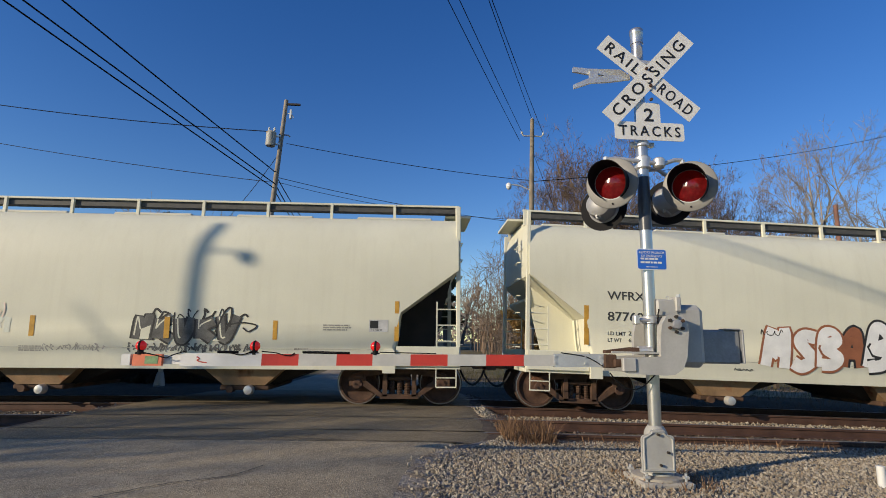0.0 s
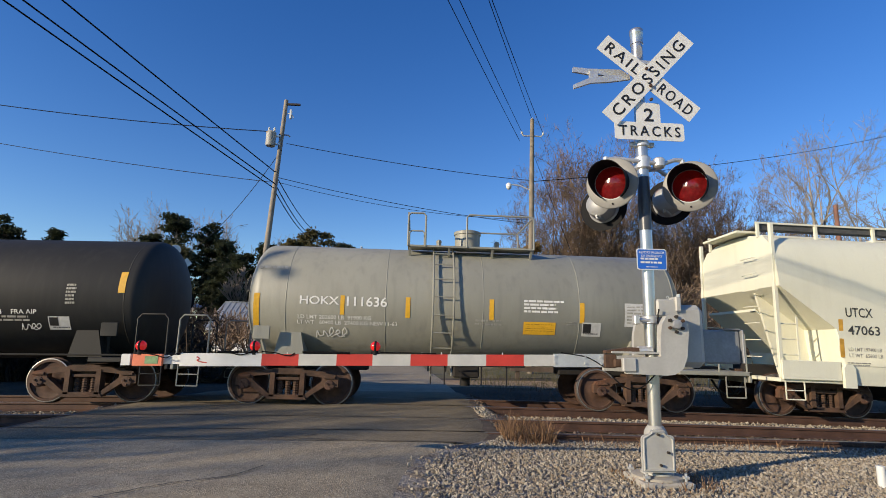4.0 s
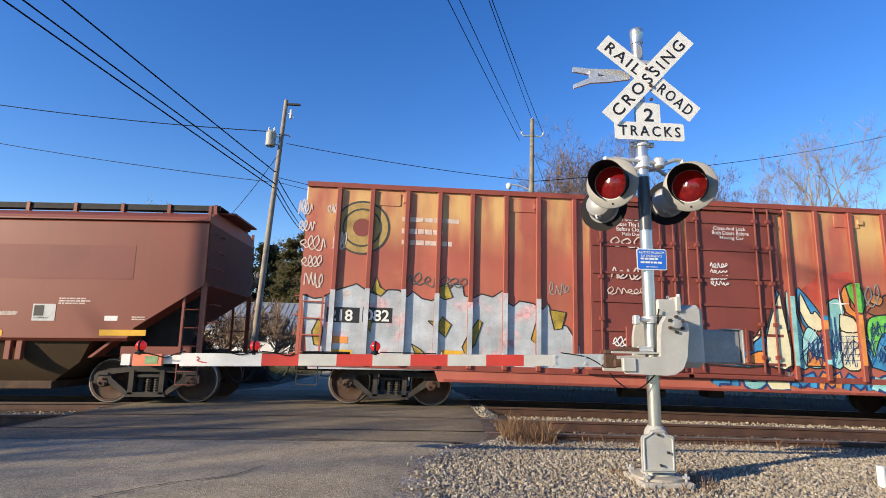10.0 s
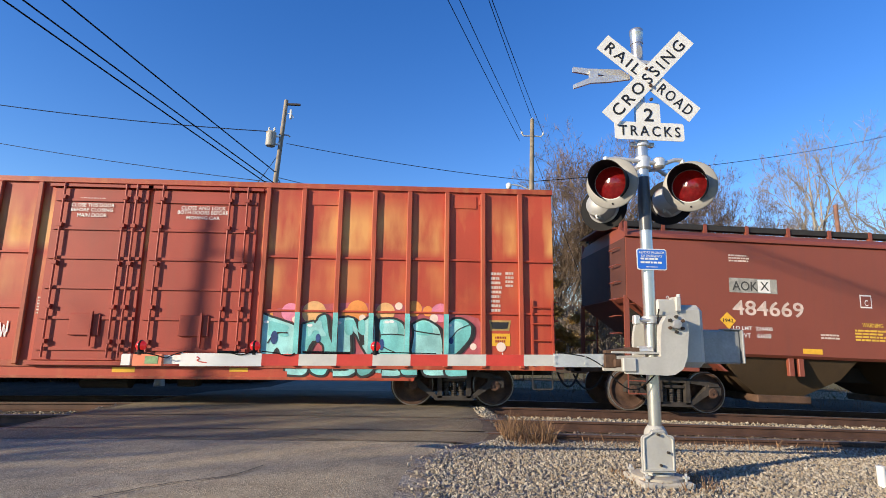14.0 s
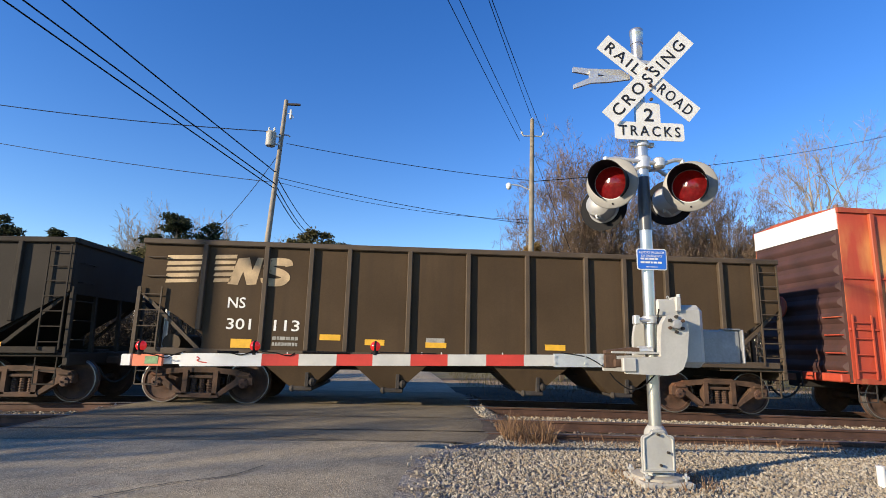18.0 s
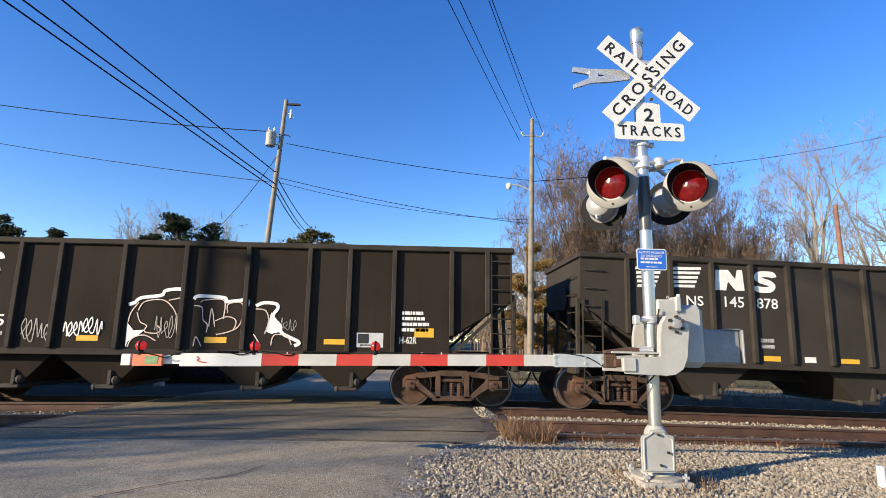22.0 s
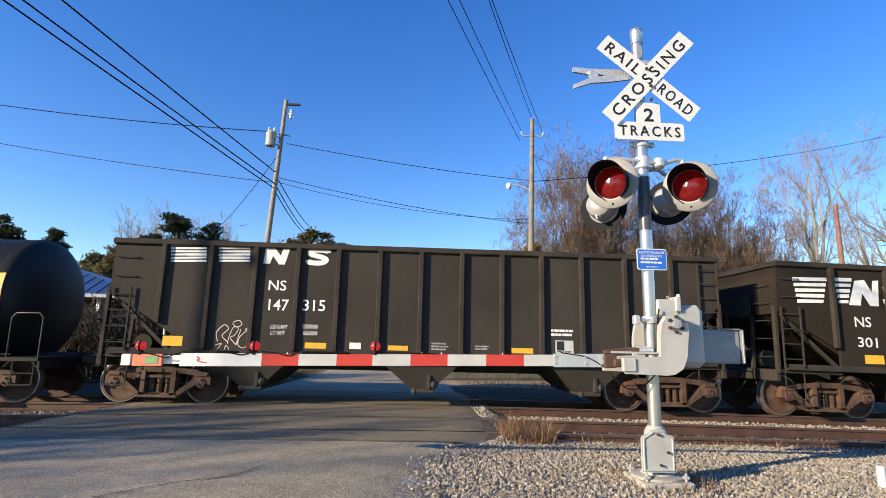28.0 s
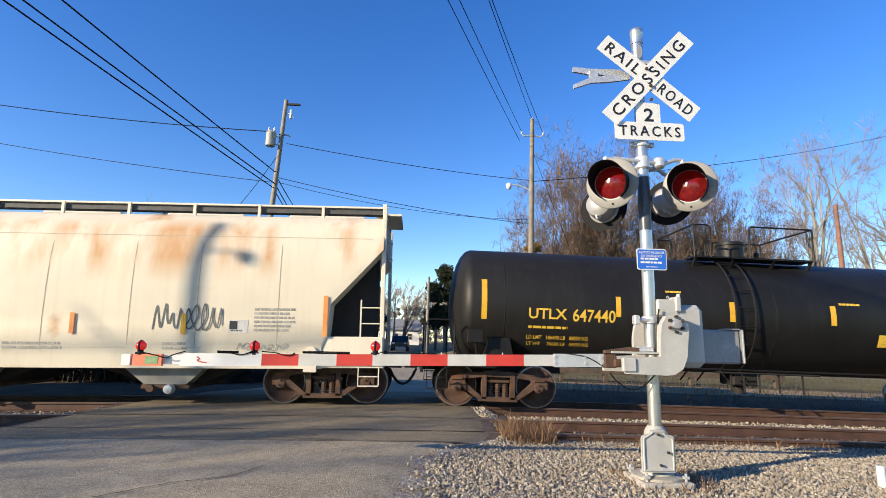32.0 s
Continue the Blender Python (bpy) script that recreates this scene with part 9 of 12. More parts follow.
# black coal hopper with white graffiti
patch("logo_stripe", [(-6.44, 3.01), (-5.68, 3.04), (-5.67, 3.12), (-6.43, 3.09)], s_n625, INK_WHITE, n625, 0.006, "painted logo stripe")
patch("logo_stripe", [(-6.43, 2.89), (-5.71, 2.91), (-5.7, 2.99), (-6.41, 2.97)], s_n625, INK_WHITE, n625, 0.006, "painted logo stripe")
patch("logo_stripe", [(-6.41, 2.76), (-5.74, 2.79), (-5.73, 2.86), (-6.4, 2.84)], s_n625, INK_WHITE, n625, 0.006, "painted logo stripe")
patch("logo_stripe", [(-6.4, 2.64), (-5.78, 2.66), (-5.76, 2.74), (-6.38, 2.72)], s_n625, INK_WHITE, n625, 0.006, "painted logo stripe")
patch("logo_stripe", [(-6.38, 2.52), (-5.81, 2.54), (-5.8, 2.62), (-6.37, 2.6)], s_n625, INK_WHITE, n625, 0.006, "painted logo stripe")
patch("logo_stripe", [(-5.47, 3.05), (-5.02, 3.06), (-5.01, 3.14), (-5.45, 3.12)], s_n625, INK_WHITE, n625, 0.006, "painted logo stripe")
patch("logo_stripe", [(-5.45, 2.92), (-5.06, 2.93), (-5.04, 3.01), (-5.44, 3.0)], s_n625, INK_WHITE, n625, 0.006, "painted logo stripe")
patch("logo_stripe", [(-5.44, 2.8), (-5.09, 2.81), (-5.08, 2.89), (-5.42, 2.87)], s_n625, INK_WHITE, n625, 0.006, "painted logo stripe")
patch("logo_stripe", [(-5.43, 2.67), (-5.12, 2.68), (-5.11, 2.76), (-5.41, 2.75)], s_n625, INK_WHITE, n625, 0.006, "painted logo stripe")
patch("logo_stripe", [(-5.41, 2.55), (-5.16, 2.56), (-5.15, 2.64), (-5.4, 2.63)], s_n625, INK_WHITE, n625, 0.006, "painted logo stripe")
patch("logo_block", [(-5.16, 2.53), (-4.98, 3.08), (-4.74, 3.11), (-4.6, 2.84), (-4.56, 3.09), (-4.41, 3.11), (-4.48, 2.53), (-4.69, 2.52), (-4.83, 2.81), (-4.9, 2.53)], s_n625, INK_WHITE, n625, 0.006, "white slanted logo block")
bent_block(-4.38, -3.72, 2.52, 3.12, s_n625, INK_WHITE, n625)
write("NS", -5.1, 2.05, 0.21, s_n625, INK_WHITE, n625, 0.01, width=0.36)
write("301", -5.09, 1.59, 0.22, s_n625, INK_WHITE, n625, 0.01, width=0.47)
write("625", -4.15, 1.59, 0.23, s_n625, INK_WHITE, n625, 0.01, width=0.6)
bars(-4.08, 1.23, 0.57, 0.25, 2, s_n625, INK_PALE, n625)
patch("reflector", [(-4.91, 1.33), (-4.48, 1.33), (-4.48, 1.52), (-4.91, 1.52)], s_n625, REFLECT, n625, 0.006, "")
patch("reflector", [(-2.09, 1.31), (-1.66, 1.31), (-1.66, 1.42), (-2.09, 1.42)], s_n625, REFLECT, n625, 0.006, "")
patch("reflector", [(0.46, 1.3), (0.91, 1.3), (0.91, 1.42), (0.46, 1.42)], s_n625, REFLECT, n625, 0.006, "")
patch("reflector", [(2.9, 1.3), (3.34, 1.3), (3.34, 1.41), (2.9, 1.41)], s_n625, REFLECT, n625, 0.006, "")
line_mark([(-1.13, 2.06), (-1.01, 2.1), (-0.89, 2.2), (-0.49, 2.26), (-0.41, 2.36), (-0.09, 2.39), (-0.01, 2.23)], 0.07, s_n625, SPRAY_WHITE, n625, 0.012)
line_mark([(0.18, 2.19), (0.28, 2.26), (0.8, 2.23), (0.85, 2.15), (1.27, 2.19), (1.27, 2.05)], 0.07, s_n625, SPRAY_WHITE, n625, 0.012)
line_mark([(1.46, 2.07), (1.62, 2.14), (1.87, 2.12), (1.91, 2.02), (1.82, 1.86), (1.98, 1.67), (2.04, 1.51), (2.39, 1.34), (2.3, 1.26)], 0.07, s_n625, SPRAY_WHITE, n625, 0.012)
patch("graffiti", [(-1.12, 1.7), (-0.97, 1.53), (-0.75, 1.55), (-0.87, 1.43), (-1.06, 1.31), (-1.1, 1.19)], s_n625, SPRAY_WHITE, n625, 0.01, "white spray-painted patch")
patch("graffiti", [(1.2, 1.78), (1.29, 1.81), (1.28, 1.49), (1.21, 1.49)], s_n625, SPRAY_WHITE, n625, 0.01, "white spray-painted patch")
patch("graffiti", [(1.78, 1.94), (1.92, 1.78), (2.02, 1.55), (1.82, 1.5), (1.7, 1.54)], s_n625, SPRAY_WHITE, n625, 0.01, "white spray-painted patch")
line_mark([(-1.1, 1.7), (-1.06, 1.9), (-0.93, 2.1)], 0.022, s_n625, INK_FADED, n625, 0.014)
line_mark([(-0.92, 1.94), (-0.83, 2.11), (-0.57, 2.17), (-0.35, 2.12), (-0.16, 1.89), (-0.12, 1.61), (-0.05, 1.22)], 0.022, s_n625, INK_FADED, n625, 0.014)
line_mark([(-0.94, 1.9), (-0.86, 1.71), (-0.72, 1.63), (-0.75, 1.51), (-0.51, 1.48), (-0.43, 1.56), (-0.52, 1.64)], 0.022, s_n625, INK_FADED, n625, 0.014)
line_mark([(-0.33, 2.16), (-0.01, 2.23)], 0.022, s_n625, INK_FADED, n625, 0.014)
line_mark([(0.32, 2.14), (0.44, 2.18), (0.8, 2.17), (0.81, 1.79)], 0.022, s_n625, INK_FADED, n625, 0.014)
line_mark([(0.2, 2.06), (0.36, 2.02), (0.4, 1.78), (0.5, 1.67), (0.49, 1.51)], 0.022, s_n625, INK_FADED, n625, 0.014)
line_mark([(0.89, 1.92), (0.89, 2.1), (1.17, 2.12), (1.19, 1.8), (1.09, 1.6), (0.85, 1.5)], 0.022, s_n625, INK_FADED, n625, 0.014)
line_mark([(0.65, 1.75), (0.89, 1.84), (1.07, 1.76), (1.01, 1.56), (0.69, 1.47)], 0.022, s_n625, INK_FADED, n625, 0.014)
line_mark([(1.46, 2.01), (1.66, 1.98), (1.74, 1.78), (1.68, 1.5)], 0.022, s_n625, INK_FADED, n625, 0.014)
line_mark([(-1.06, 1.2), (-0.98, 1.37), (-0.75, 1.44), (-0.51, 1.33)], 0.022, s_n625, INK_FADED, n625, 0.014)
line_mark([(1.82, 1.27), (1.84, 1.42), (1.92, 1.49), (2.14, 1.45), (2.24, 1.28)], 0.022, s_n625, INK_FADED, n625, 0.014)
line_mark([(0.25, 1.23), (0.29, 1.42), (0.41, 1.23)], 0.022, s_n625, INK_FADED, n625, 0.014)
line_mark([(1.45, 1.49), (1.53, 1.38), (1.61, 1.26)], 0.022, s_n625, INK_FADED, n625, 0.014)
line_mark([(0.53, 1.63), (0.56, 2.01), (0.65, 1.63)], 0.022, s_n625, INK_FADED, n625, 0.014)
tag_scrawl(-0.57, 1.37, 0.48, 0.59, s_n625, INK_PALE, n625, 103, 0.015, loops=5, lift=0.016)
tag_scrawl(1.96, 1.55, 0.37, 0.3, s_n625, INK_PALE, n625, 106, 0.012, loops=4)
tag_scrawl(-3.19, 1.28, 0.66, 0.49, s_n625, INK_PALE, n625, 104, 0.02, loops=6)
tag_scrawl(-2.38, 1.38, 0.8, 0.41, s_n625, INK_WHITE, n625, 105, 0.025, loops=8)
patch("placard", [(3.57, 1.25), (4.13, 1.25), (4.13, 1.55), (3.57, 1.55)], s_n625, PLACARD, n625, 0.006, "white-framed consolidated stencil")
patch("placard_panel", [(3.6, 1.33), (3.83, 1.33), (3.83, 1.53), (3.6, 1.53)], s_n625, BOX_BLACKINK, n625, 0.009, "")
bars(3.65, 1.26, 0.44, 0.05, 1, s_n625, BOX_BLACKINK, n625)
bars(4.51, 1.54, 0.59, 0.47, 4, s_n625, INK_WHITE, n625)
write("H-62R", 4.47, 1.34, 0.14, s_n625, INK_WHITE, n625, 0.01, width=0.36)
patch("reflector", [(4.78, 1.47), (5.19, 1.47), (5.19, 1.66), (4.78, 1.66)], s_n625, REFLECT, n625, 0.006, "")

# weathered black coal hopper
patch("logo_stripe", [(-6.48, 2.99), (-5.67, 3.01), (-5.67, 3.09), (-6.47, 3.07)], s_n809, INK_WHITE, n809, 0.006, "painted logo stripe")
patch("logo_stripe", [(-6.46, 2.87), (-5.71, 2.89), (-5.7, 2.97), (-6.45, 2.94)], s_n809, INK_WHITE, n809, 0.006, "painted logo stripe")
patch("logo_stripe", [(-6.44, 2.74), (-5.74, 2.77), (-5.73, 2.84), (-6.43, 2.82)], s_n809, INK_WHITE, n809, 0.006, "painted logo stripe")
patch("logo_stripe", [(-6.43, 2.62), (-5.77, 2.64), (-5.76, 2.72), (-6.42, 2.7)], s_n809, INK_WHITE, n809, 0.006, "painted logo stripe")
patch("logo_stripe", [(-6.41, 2.5), (-5.8, 2.52), (-5.79, 2.59), (-6.4, 2.58)], s_n809, INK_WHITE, n809, 0.006, "painted logo stripe")
patch("logo_stripe", [(-5.51, 3.02), (-5.1, 3.03), (-5.09, 3.11), (-5.5, 3.1)], s_n809, INK_WHITE, n809, 0.006, "painted logo stripe")
patch("logo_stripe", [(-5.5, 2.9), (-5.13, 2.91), (-5.12, 2.98), (-5.48, 2.97)], s_n809, INK_WHITE, n809, 0.006, "painted logo stripe")
patch("logo_stripe", [(-5.48, 2.77), (-5.16, 2.78), (-5.15, 2.86), (-5.47, 2.85)], s_n809, INK_WHITE, n809, 0.006, "painted logo stripe")
patch("logo_stripe", [(-5.47, 2.65), (-5.19, 2.66), (-5.18, 2.74), (-5.45, 2.73)], s_n809, INK_WHITE, n809, 0.006, "painted logo stripe")
patch("logo_stripe", [(-5.45, 2.53), (-5.22, 2.54), (-5.21, 2.61), (-5.44, 2.6)], s_n809, INK_WHITE, n809, 0.006, "painted logo stripe")
patch("logo_block", [(-5.21, 2.5), (-5.03, 3.05), (-4.8, 3.08), (-4.65, 2.81), (-4.61, 3.07), (-4.47, 3.08), (-4.52, 2.5), (-4.72, 2.5), (-4.88, 2.78), (-4.94, 2.5)], s_n809, INK_WHITE, n809, 0.006, "white slanted logo block")
bent_block(-4.43, -3.76, 2.5, 3.09, s_n809, INK_WHITE, n809)
write("NS", -5.12, 2.03, 0.22, s_n809, INK_WHITE, n809, 0.01, width=0.38)
write("301", -5.09, 1.59, 0.21, s_n809, INK_WHITE, n809, 0.01, width=0.45)
write("809", -4.17, 1.57, 0.23, s_n809, INK_WHITE, n809, 0.01, width=0.61)
write("LDLMT221500", -4.14, 1.37, 0.07, s_n809, INK_PALE, n809, 0.008, width=0.52)
write("LTWT 64500", -4.13, 1.24, 0.07, s_n809, INK_PALE, n809, 0.008, width=0.52)
patch("reflector", [(-4.97, 1.23), (-4.53, 1.23), (-4.53, 1.42), (-4.97, 1.42)], s_n809, REFLECT, n809, 0.006, "")
patch("reflector", [(-3.27, 1.3), (-2.87, 1.3), (-2.87, 1.42), (-3.27, 1.42)], s_n809, REFLECT, n809, 0.006, "")
patch("reflector", [(-0.92, 1.23), (-0.51, 1.23), (-0.51, 1.33), (-0.92, 1.33)], s_n809, REFLECT, n809, 0.006, "")
patch("reflector", [(1.59, 1.21), (2.02, 1.21), (2.02, 1.33), (1.59, 1.33)], s_n809, REFLECT, n809, 0.006, "")
patch("placard", [(3.54, 1.27), (4.11, 1.27), (4.11, 1.54), (3.54, 1.54)], s_n809, PLACARD, n809, 0.006, "white-framed consolidated stencil")
patch("placard_panel", [(3.58, 1.34), (3.81, 1.34), (3.81, 1.52), (3.58, 1.52)], s_n809, BOX_BLACKINK, n809, 0.009, "")
bars(3.6, 1.28, 0.45, 0.05, 1, s_n809, BOX_BLACKINK, n809)
bars(4.46, 1.58, 0.44, 0.42, 5, s_n809, INK_WHITE, n809)
bars(2.81, 1.36, 0.21, 0.47, 5, s_n809, INK_PALE, n809)

# second black coal hopper
patch("logo_stripe", [(-5.37, 3.28), (-4.62, 3.31), (-4.63, 3.35), (-5.35, 3.32)], s_n147, INK_WHITE, n147, 0.006, "painted logo stripe")
patch("logo_stripe", [(-5.36, 3.21), (-4.62, 3.24), (-4.62, 3.28), (-5.35, 3.26)], s_n147, INK_WHITE, n147, 0.006, "painted logo stripe")
patch("logo_stripe", [(-5.36, 3.15), (-4.61, 3.17), (-4.61, 3.21), (-5.34, 3.19)], s_n147, INK_WHITE, n147, 0.006, "painted logo stripe")
patch("logo_stripe", [(-5.35, 3.08), (-4.6, 3.10), (-4.61, 3.15), (-5.33, 3.12)], s_n147, INK_WHITE, n147, 0.006, "painted logo stripe")
patch("logo_stripe", [(-5.34, 3.01), (-4.6, 3.04), (-4.6, 3.08), (-5.32, 3.05)], s_n147, INK_WHITE, n147, 0.006, "painted logo stripe")
patch("logo_stripe", [(-5.33, 2.94), (-4.59, 2.97), (-4.59, 3.01), (-5.31, 2.99)], s_n147, INK_WHITE, n147, 0.006, "painted logo stripe")
patch("logo_stripe", [(-4.38, 3.32), (-3.72, 3.34), (-3.72, 3.38), (-4.36, 3.36)], s_n147, INK_WHITE, n147, 0.006, "painted logo stripe")
patch("logo_stripe", [(-4.37, 3.25), (-3.71, 3.27), (-3.71, 3.31), (-4.35, 3.29)], s_n147, INK_WHITE, n147, 0.006, "painted logo stripe")
patch("logo_stripe", [(-4.36, 3.18), (-3.7, 3.20), (-3.71, 3.24), (-4.34, 3.22)], s_n147, INK_WHITE, n147, 0.006, "painted logo stripe")
patch("logo_stripe", [(-4.36, 3.11), (-3.7, 3.13), (-3.7, 3.18), (-4.34, 3.15)], s_n147, INK_WHITE, n147, 0.006, "painted logo stripe")
patch("logo_stripe", [(-4.35, 3.04), (-3.69, 3.06), (-3.7, 3.11), (-4.33, 3.09)], s_n147, INK_WHITE, n147, 0.006, "painted logo stripe")
patch("logo_stripe", [(-4.34, 2.98), (-3.69, 3.00), (-3.69, 3.04), (-4.32, 3.02)], s_n147, INK_WHITE, n147, 0.006, "painted logo stripe")
patch("logo_block", [(-3.41, 2.97), (-3.38, 3.33), (-3.2, 3.32), (-3.06, 3.15), (-3.0, 3.33), (-2.86, 3.34), (-2.96, 2.96), (-3.08, 2.96), (-3.22, 3.14), (-3.27, 2.97)], s_n147, INK_WHITE, n147, 0.006, "white slanted logo block")
bent_block(-2.54, -1.98, 2.96, 3.35, s_n147, INK_WHITE, n147)
write("NS", -3.26, 2.41, 0.21, s_n147, INK_WHITE, n147, 0.01, width=0.37)
write("147", -3.23, 1.99, 0.23, s_n147, INK_WHITE, n147, 0.01, width=0.42)
write("315", -2.52, 2.0, 0.23, s_n147, INK_WHITE, n147, 0.01, width=0.47)
write("LD LMT", -3.15, 1.61, 0.08, s_n147, INK_WHITE, n147, 0.008, width=0.35)
write("229300", -2.5, 1.63, 0.08, s_n147, INK_WHITE, n147, 0.008, width=0.32)
write("LT WT", -3.14, 1.48, 0.08, s_n147, INK_WHITE, n147, 0.008, width=0.29)
write("56700", -2.47, 1.49, 0.08, s_n147, INK_WHITE, n147, 0.008, width=0.29)
patch("reflector", [(-5.31, 1.21), (-4.91, 1.21), (-4.91, 1.41), (-5.31, 1.41)], s_n147, REFLECT, n147, 0.006, "")
patch("reflector", [(-2.42, 1.22), (-1.98, 1.22), (-1.98, 1.34), (-2.42, 1.34)], s_n147, REFLECT, n147, 0.006, "")
patch("reflector", [(-0.7, 1.22), (-0.28, 1.22), (-0.28, 1.32), (-0.7, 1.32)], s_n147, REFLECT, n147, 0.006, "")
patch("reflector", [(1.91, 1.22), (2.37, 1.22), (2.37, 1.33), (1.91, 1.33)], s_n147, REFLECT, n147, 0.006, "")
patch("small_plate", [(-1.5, 1.23), (-1.26, 1.23), (-1.26, 1.36), (-1.5, 1.36)], s_n147, INK_WHITE, n147, 0.006, "")
patch("placard", [(2.85, 1.23), (3.24, 1.23), (3.24, 1.51), (2.85, 1.51)], s_n147, PLACARD, n147, 0.006, "white-framed consolidated stencil")
patch("placard_panel", [(2.88, 1.3), (3.04, 1.3), (3.04, 1.49), (2.88, 1.49)], s_n147, BOX_BLACKINK, n147, 0.009, "")
bars(2.89, 1.24, 0.31, 0.05, 1, s_n147, BOX_BLACKINK, n147)
bars(2.76, 1.57, 0.57, 0.17, 2, s_n147, INK_WHITE, n147)
bars(0.21, 1.22, 0.38, 0.18, 3, s_n147, INK_PALE, n147)
bars(1.13, 1.25, 0.33, 0.11, 2, s_n147, INK_PALE, n147)
lines([[(-4.2, 1.32), (-4.24, 1.5), (-4.1, 1.66), (-4.0, 1.58), (-4.12, 1.44), (-3.98, 1.3)],
       [(-4.0, 1.28), (-3.97, 1.45), (-3.9, 1.62), (-3.8, 1.6), (-3.86, 1.46), (-3.95, 1.4), (-3.82, 1.26)],
       [(-3.92, 1.72), (-3.8, 1.76), (-3.74, 1.68), (-3.84, 1.62), (-3.93, 1.7)],
       [(-3.82, 1.25), (-3.79, 1.42), (-3.75, 1.58)],
       [(-3.62, 1.56), (-3.76, 1.42), (-3.78, 1.26), (-3.66, 1.2), (-3.56, 1.36), (-3.58, 1.52), (-3.66, 1.58), (-3.5, 1.62)],
       [(-4.24, 1.24), (-4.12, 1.28), (-4.18, 1.18), (-4.24, 1.12), (-4.12, 1.12)], [(-4.06, 1.12), (-4.02, 1.24), (-3.96, 1.16), (-4.06, 1.13)]], 0.016, s_n147, INK_FADED, n147, 0.008, "thin scrawled spray-paint tag")

# black tank car
write("UTLX", -5.29, 1.95, 0.22, s_utlx, INK_YELLOW, utlx, 0.016, width=0.84)
write("647440", -4.32, 1.92, 0.26, s_utlx, INK_YELLOW, utlx, 0.014, width=0.95)
bars(-5.29, 1.7, 0.95, 0.09, 1, s_utlx, INK_YELLOW, utlx)
write("LD LMT   186400 LB   84550 KG", -5.31, 1.51, 0.08, s_utlx, INK_YELLOW, utlx, 0.008, width=1.37)
write("LT WT     76600 LB   34750 KG", -5.29, 1.38, 0.07, s_utlx, INK_YELLOW, utlx, 0.008, width=1.38)
patch("reflector", [(-6.33, 1.89), (-6.21, 2.76)], s_utlx, REFLECT, utlx, 0.006, "", cuts=8)
patch("reflector", [(-3.36, 2.05), (-3.25, 2.49)], s_utlx, REFLECT, utlx, 0.006, "", cuts=8)
patch("reflector", [(-0.79, 2.04), (-0.65, 2.48)], s_utlx, REFLECT, utlx, 0.006, "", cuts=8)
patch("reflector", [(1.54, 2.05), (1.67, 2.49)], s_utlx, REFLECT, utlx, 0.006, "", cuts=8)
write("ACETIC ACID", 4.11, 2.02, 0.11, s_utlx, INK_YELLOW, utlx, 0.01, width=0.68)
patch("notice_panel", [(2.67, 1.61), (3.38, 1.88)], s_utlx, INK_YELLOW, utlx, 0.006, "", cuts=8)
bars(2.74, 1.64, 0.6, 0.2, 2, s_utlx, SIGN_BLACK, utlx)
patch("notice_panel", [(5.5, 1.85), (6.56, 2.39)], s_utlx, PLACARD, utlx, 0.006, "", cuts=8)
bars(5.56, 1.89, 0.96, 0.44, 6, s_utlx, INK_DARK, utlx)
patch("reflector", [(3.81, 2.09), (3.94, 2.53)], s_utlx, REFLECT, utlx, 0.006, "", cuts=8)
patch("reflector", [(6.44, 1.82), (6.58, 2.68)], s_utlx, REFLECT, utlx, 0.006, "", cuts=8)
bars(1.77, 2.48, 0.49, 0.08, 1, s_utlx, INK_YELLOW, utlx)
bars(-2.21, 2.6, 0.44, 0.08, 1, s_utlx, INK_YELLOW, utlx)
bars(-2.76, 1.73, 0.37, 0.23, 3, s_utlx, INK_YELLOW, utlx)
bars(4.65, 1.67, 0.33, 0.21, 4, s_utlx, INK_YELLOW, utlx)
patch("hazard_diamond", [(6.09, 1.47), (6.2, 1.59), (6.35, 1.48), (6.33, 1.35), (6.17, 1.35)], s_utlx, PLACARD, utlx, 0.02, "")

# cream hopper
patch("reflector", [(7.34, 1.42), (7.43, 1.42), (7.43, 2.26), (7.34, 2.26)], s_cream, SPRAY_ORANGE, cream, 0.03, "")
patch("reflector", [(2.27, 1.44), (2.36, 1.44), (2.36, 1.86), (2.27, 1.86)], s_cream, SPRAY_ORANGE, cream, 0.03, "")
patch("reflector", [(4.47, 1.44), (4.57, 1.44), (4.57, 1.86), (4.47, 1.86)], s_cream, REFLECT, cream, 0.03, "")
patch("placard", [(5.42, 1.48), (5.81, 1.48), (5.81, 1.74), (5.42, 1.74)], s_cream, PLACARD, cream, 0.006, "white-framed consolidated stencil")
patch("placard_panel", [(5.44, 1.55), (5.6, 1.55), (5.6, 1.72), (5.44, 1.72)], s_cream, BOX_BLACKINK, cream, 0.009, "")
bars(5.47, 1.49, 0.31, 0.05, 1, s_cream, BOX_BLACKINK, cream)
bars(5.93, 1.48, 0.85, 0.51, 6, s_cream, INK_PALE, cream)
tag_scrawl(3.87, 1.52, 1.45, 0.58, s_cream, SPRAY_DUSK, cream, 121, 0.03, loops=9)
bars(4.12, 1.1, 0.56, 0.18, 2, s_cream, INK_PALE, cream)
bars(0.99, 1.1, 1.31, 0.17, 2, s_cream, INK_PALE, cream)
tag_scrawl(5.58, 1.11, 1.08, 0.19, s_cream, INK_PALE, cream, 122, 0.02, loops=7)
patch("hazard_placard", [(5.87, 1.62), (5.99, 1.47), (5.8, 1.31), (5.69, 1.46)], s_utlx, PLACARD, utlx, 0.05, "white diamond hazard placard")
bars(5.72, 1.43, 0.23, 0.07, 1, s_utlx, BOX_BLACKINK, utlx)

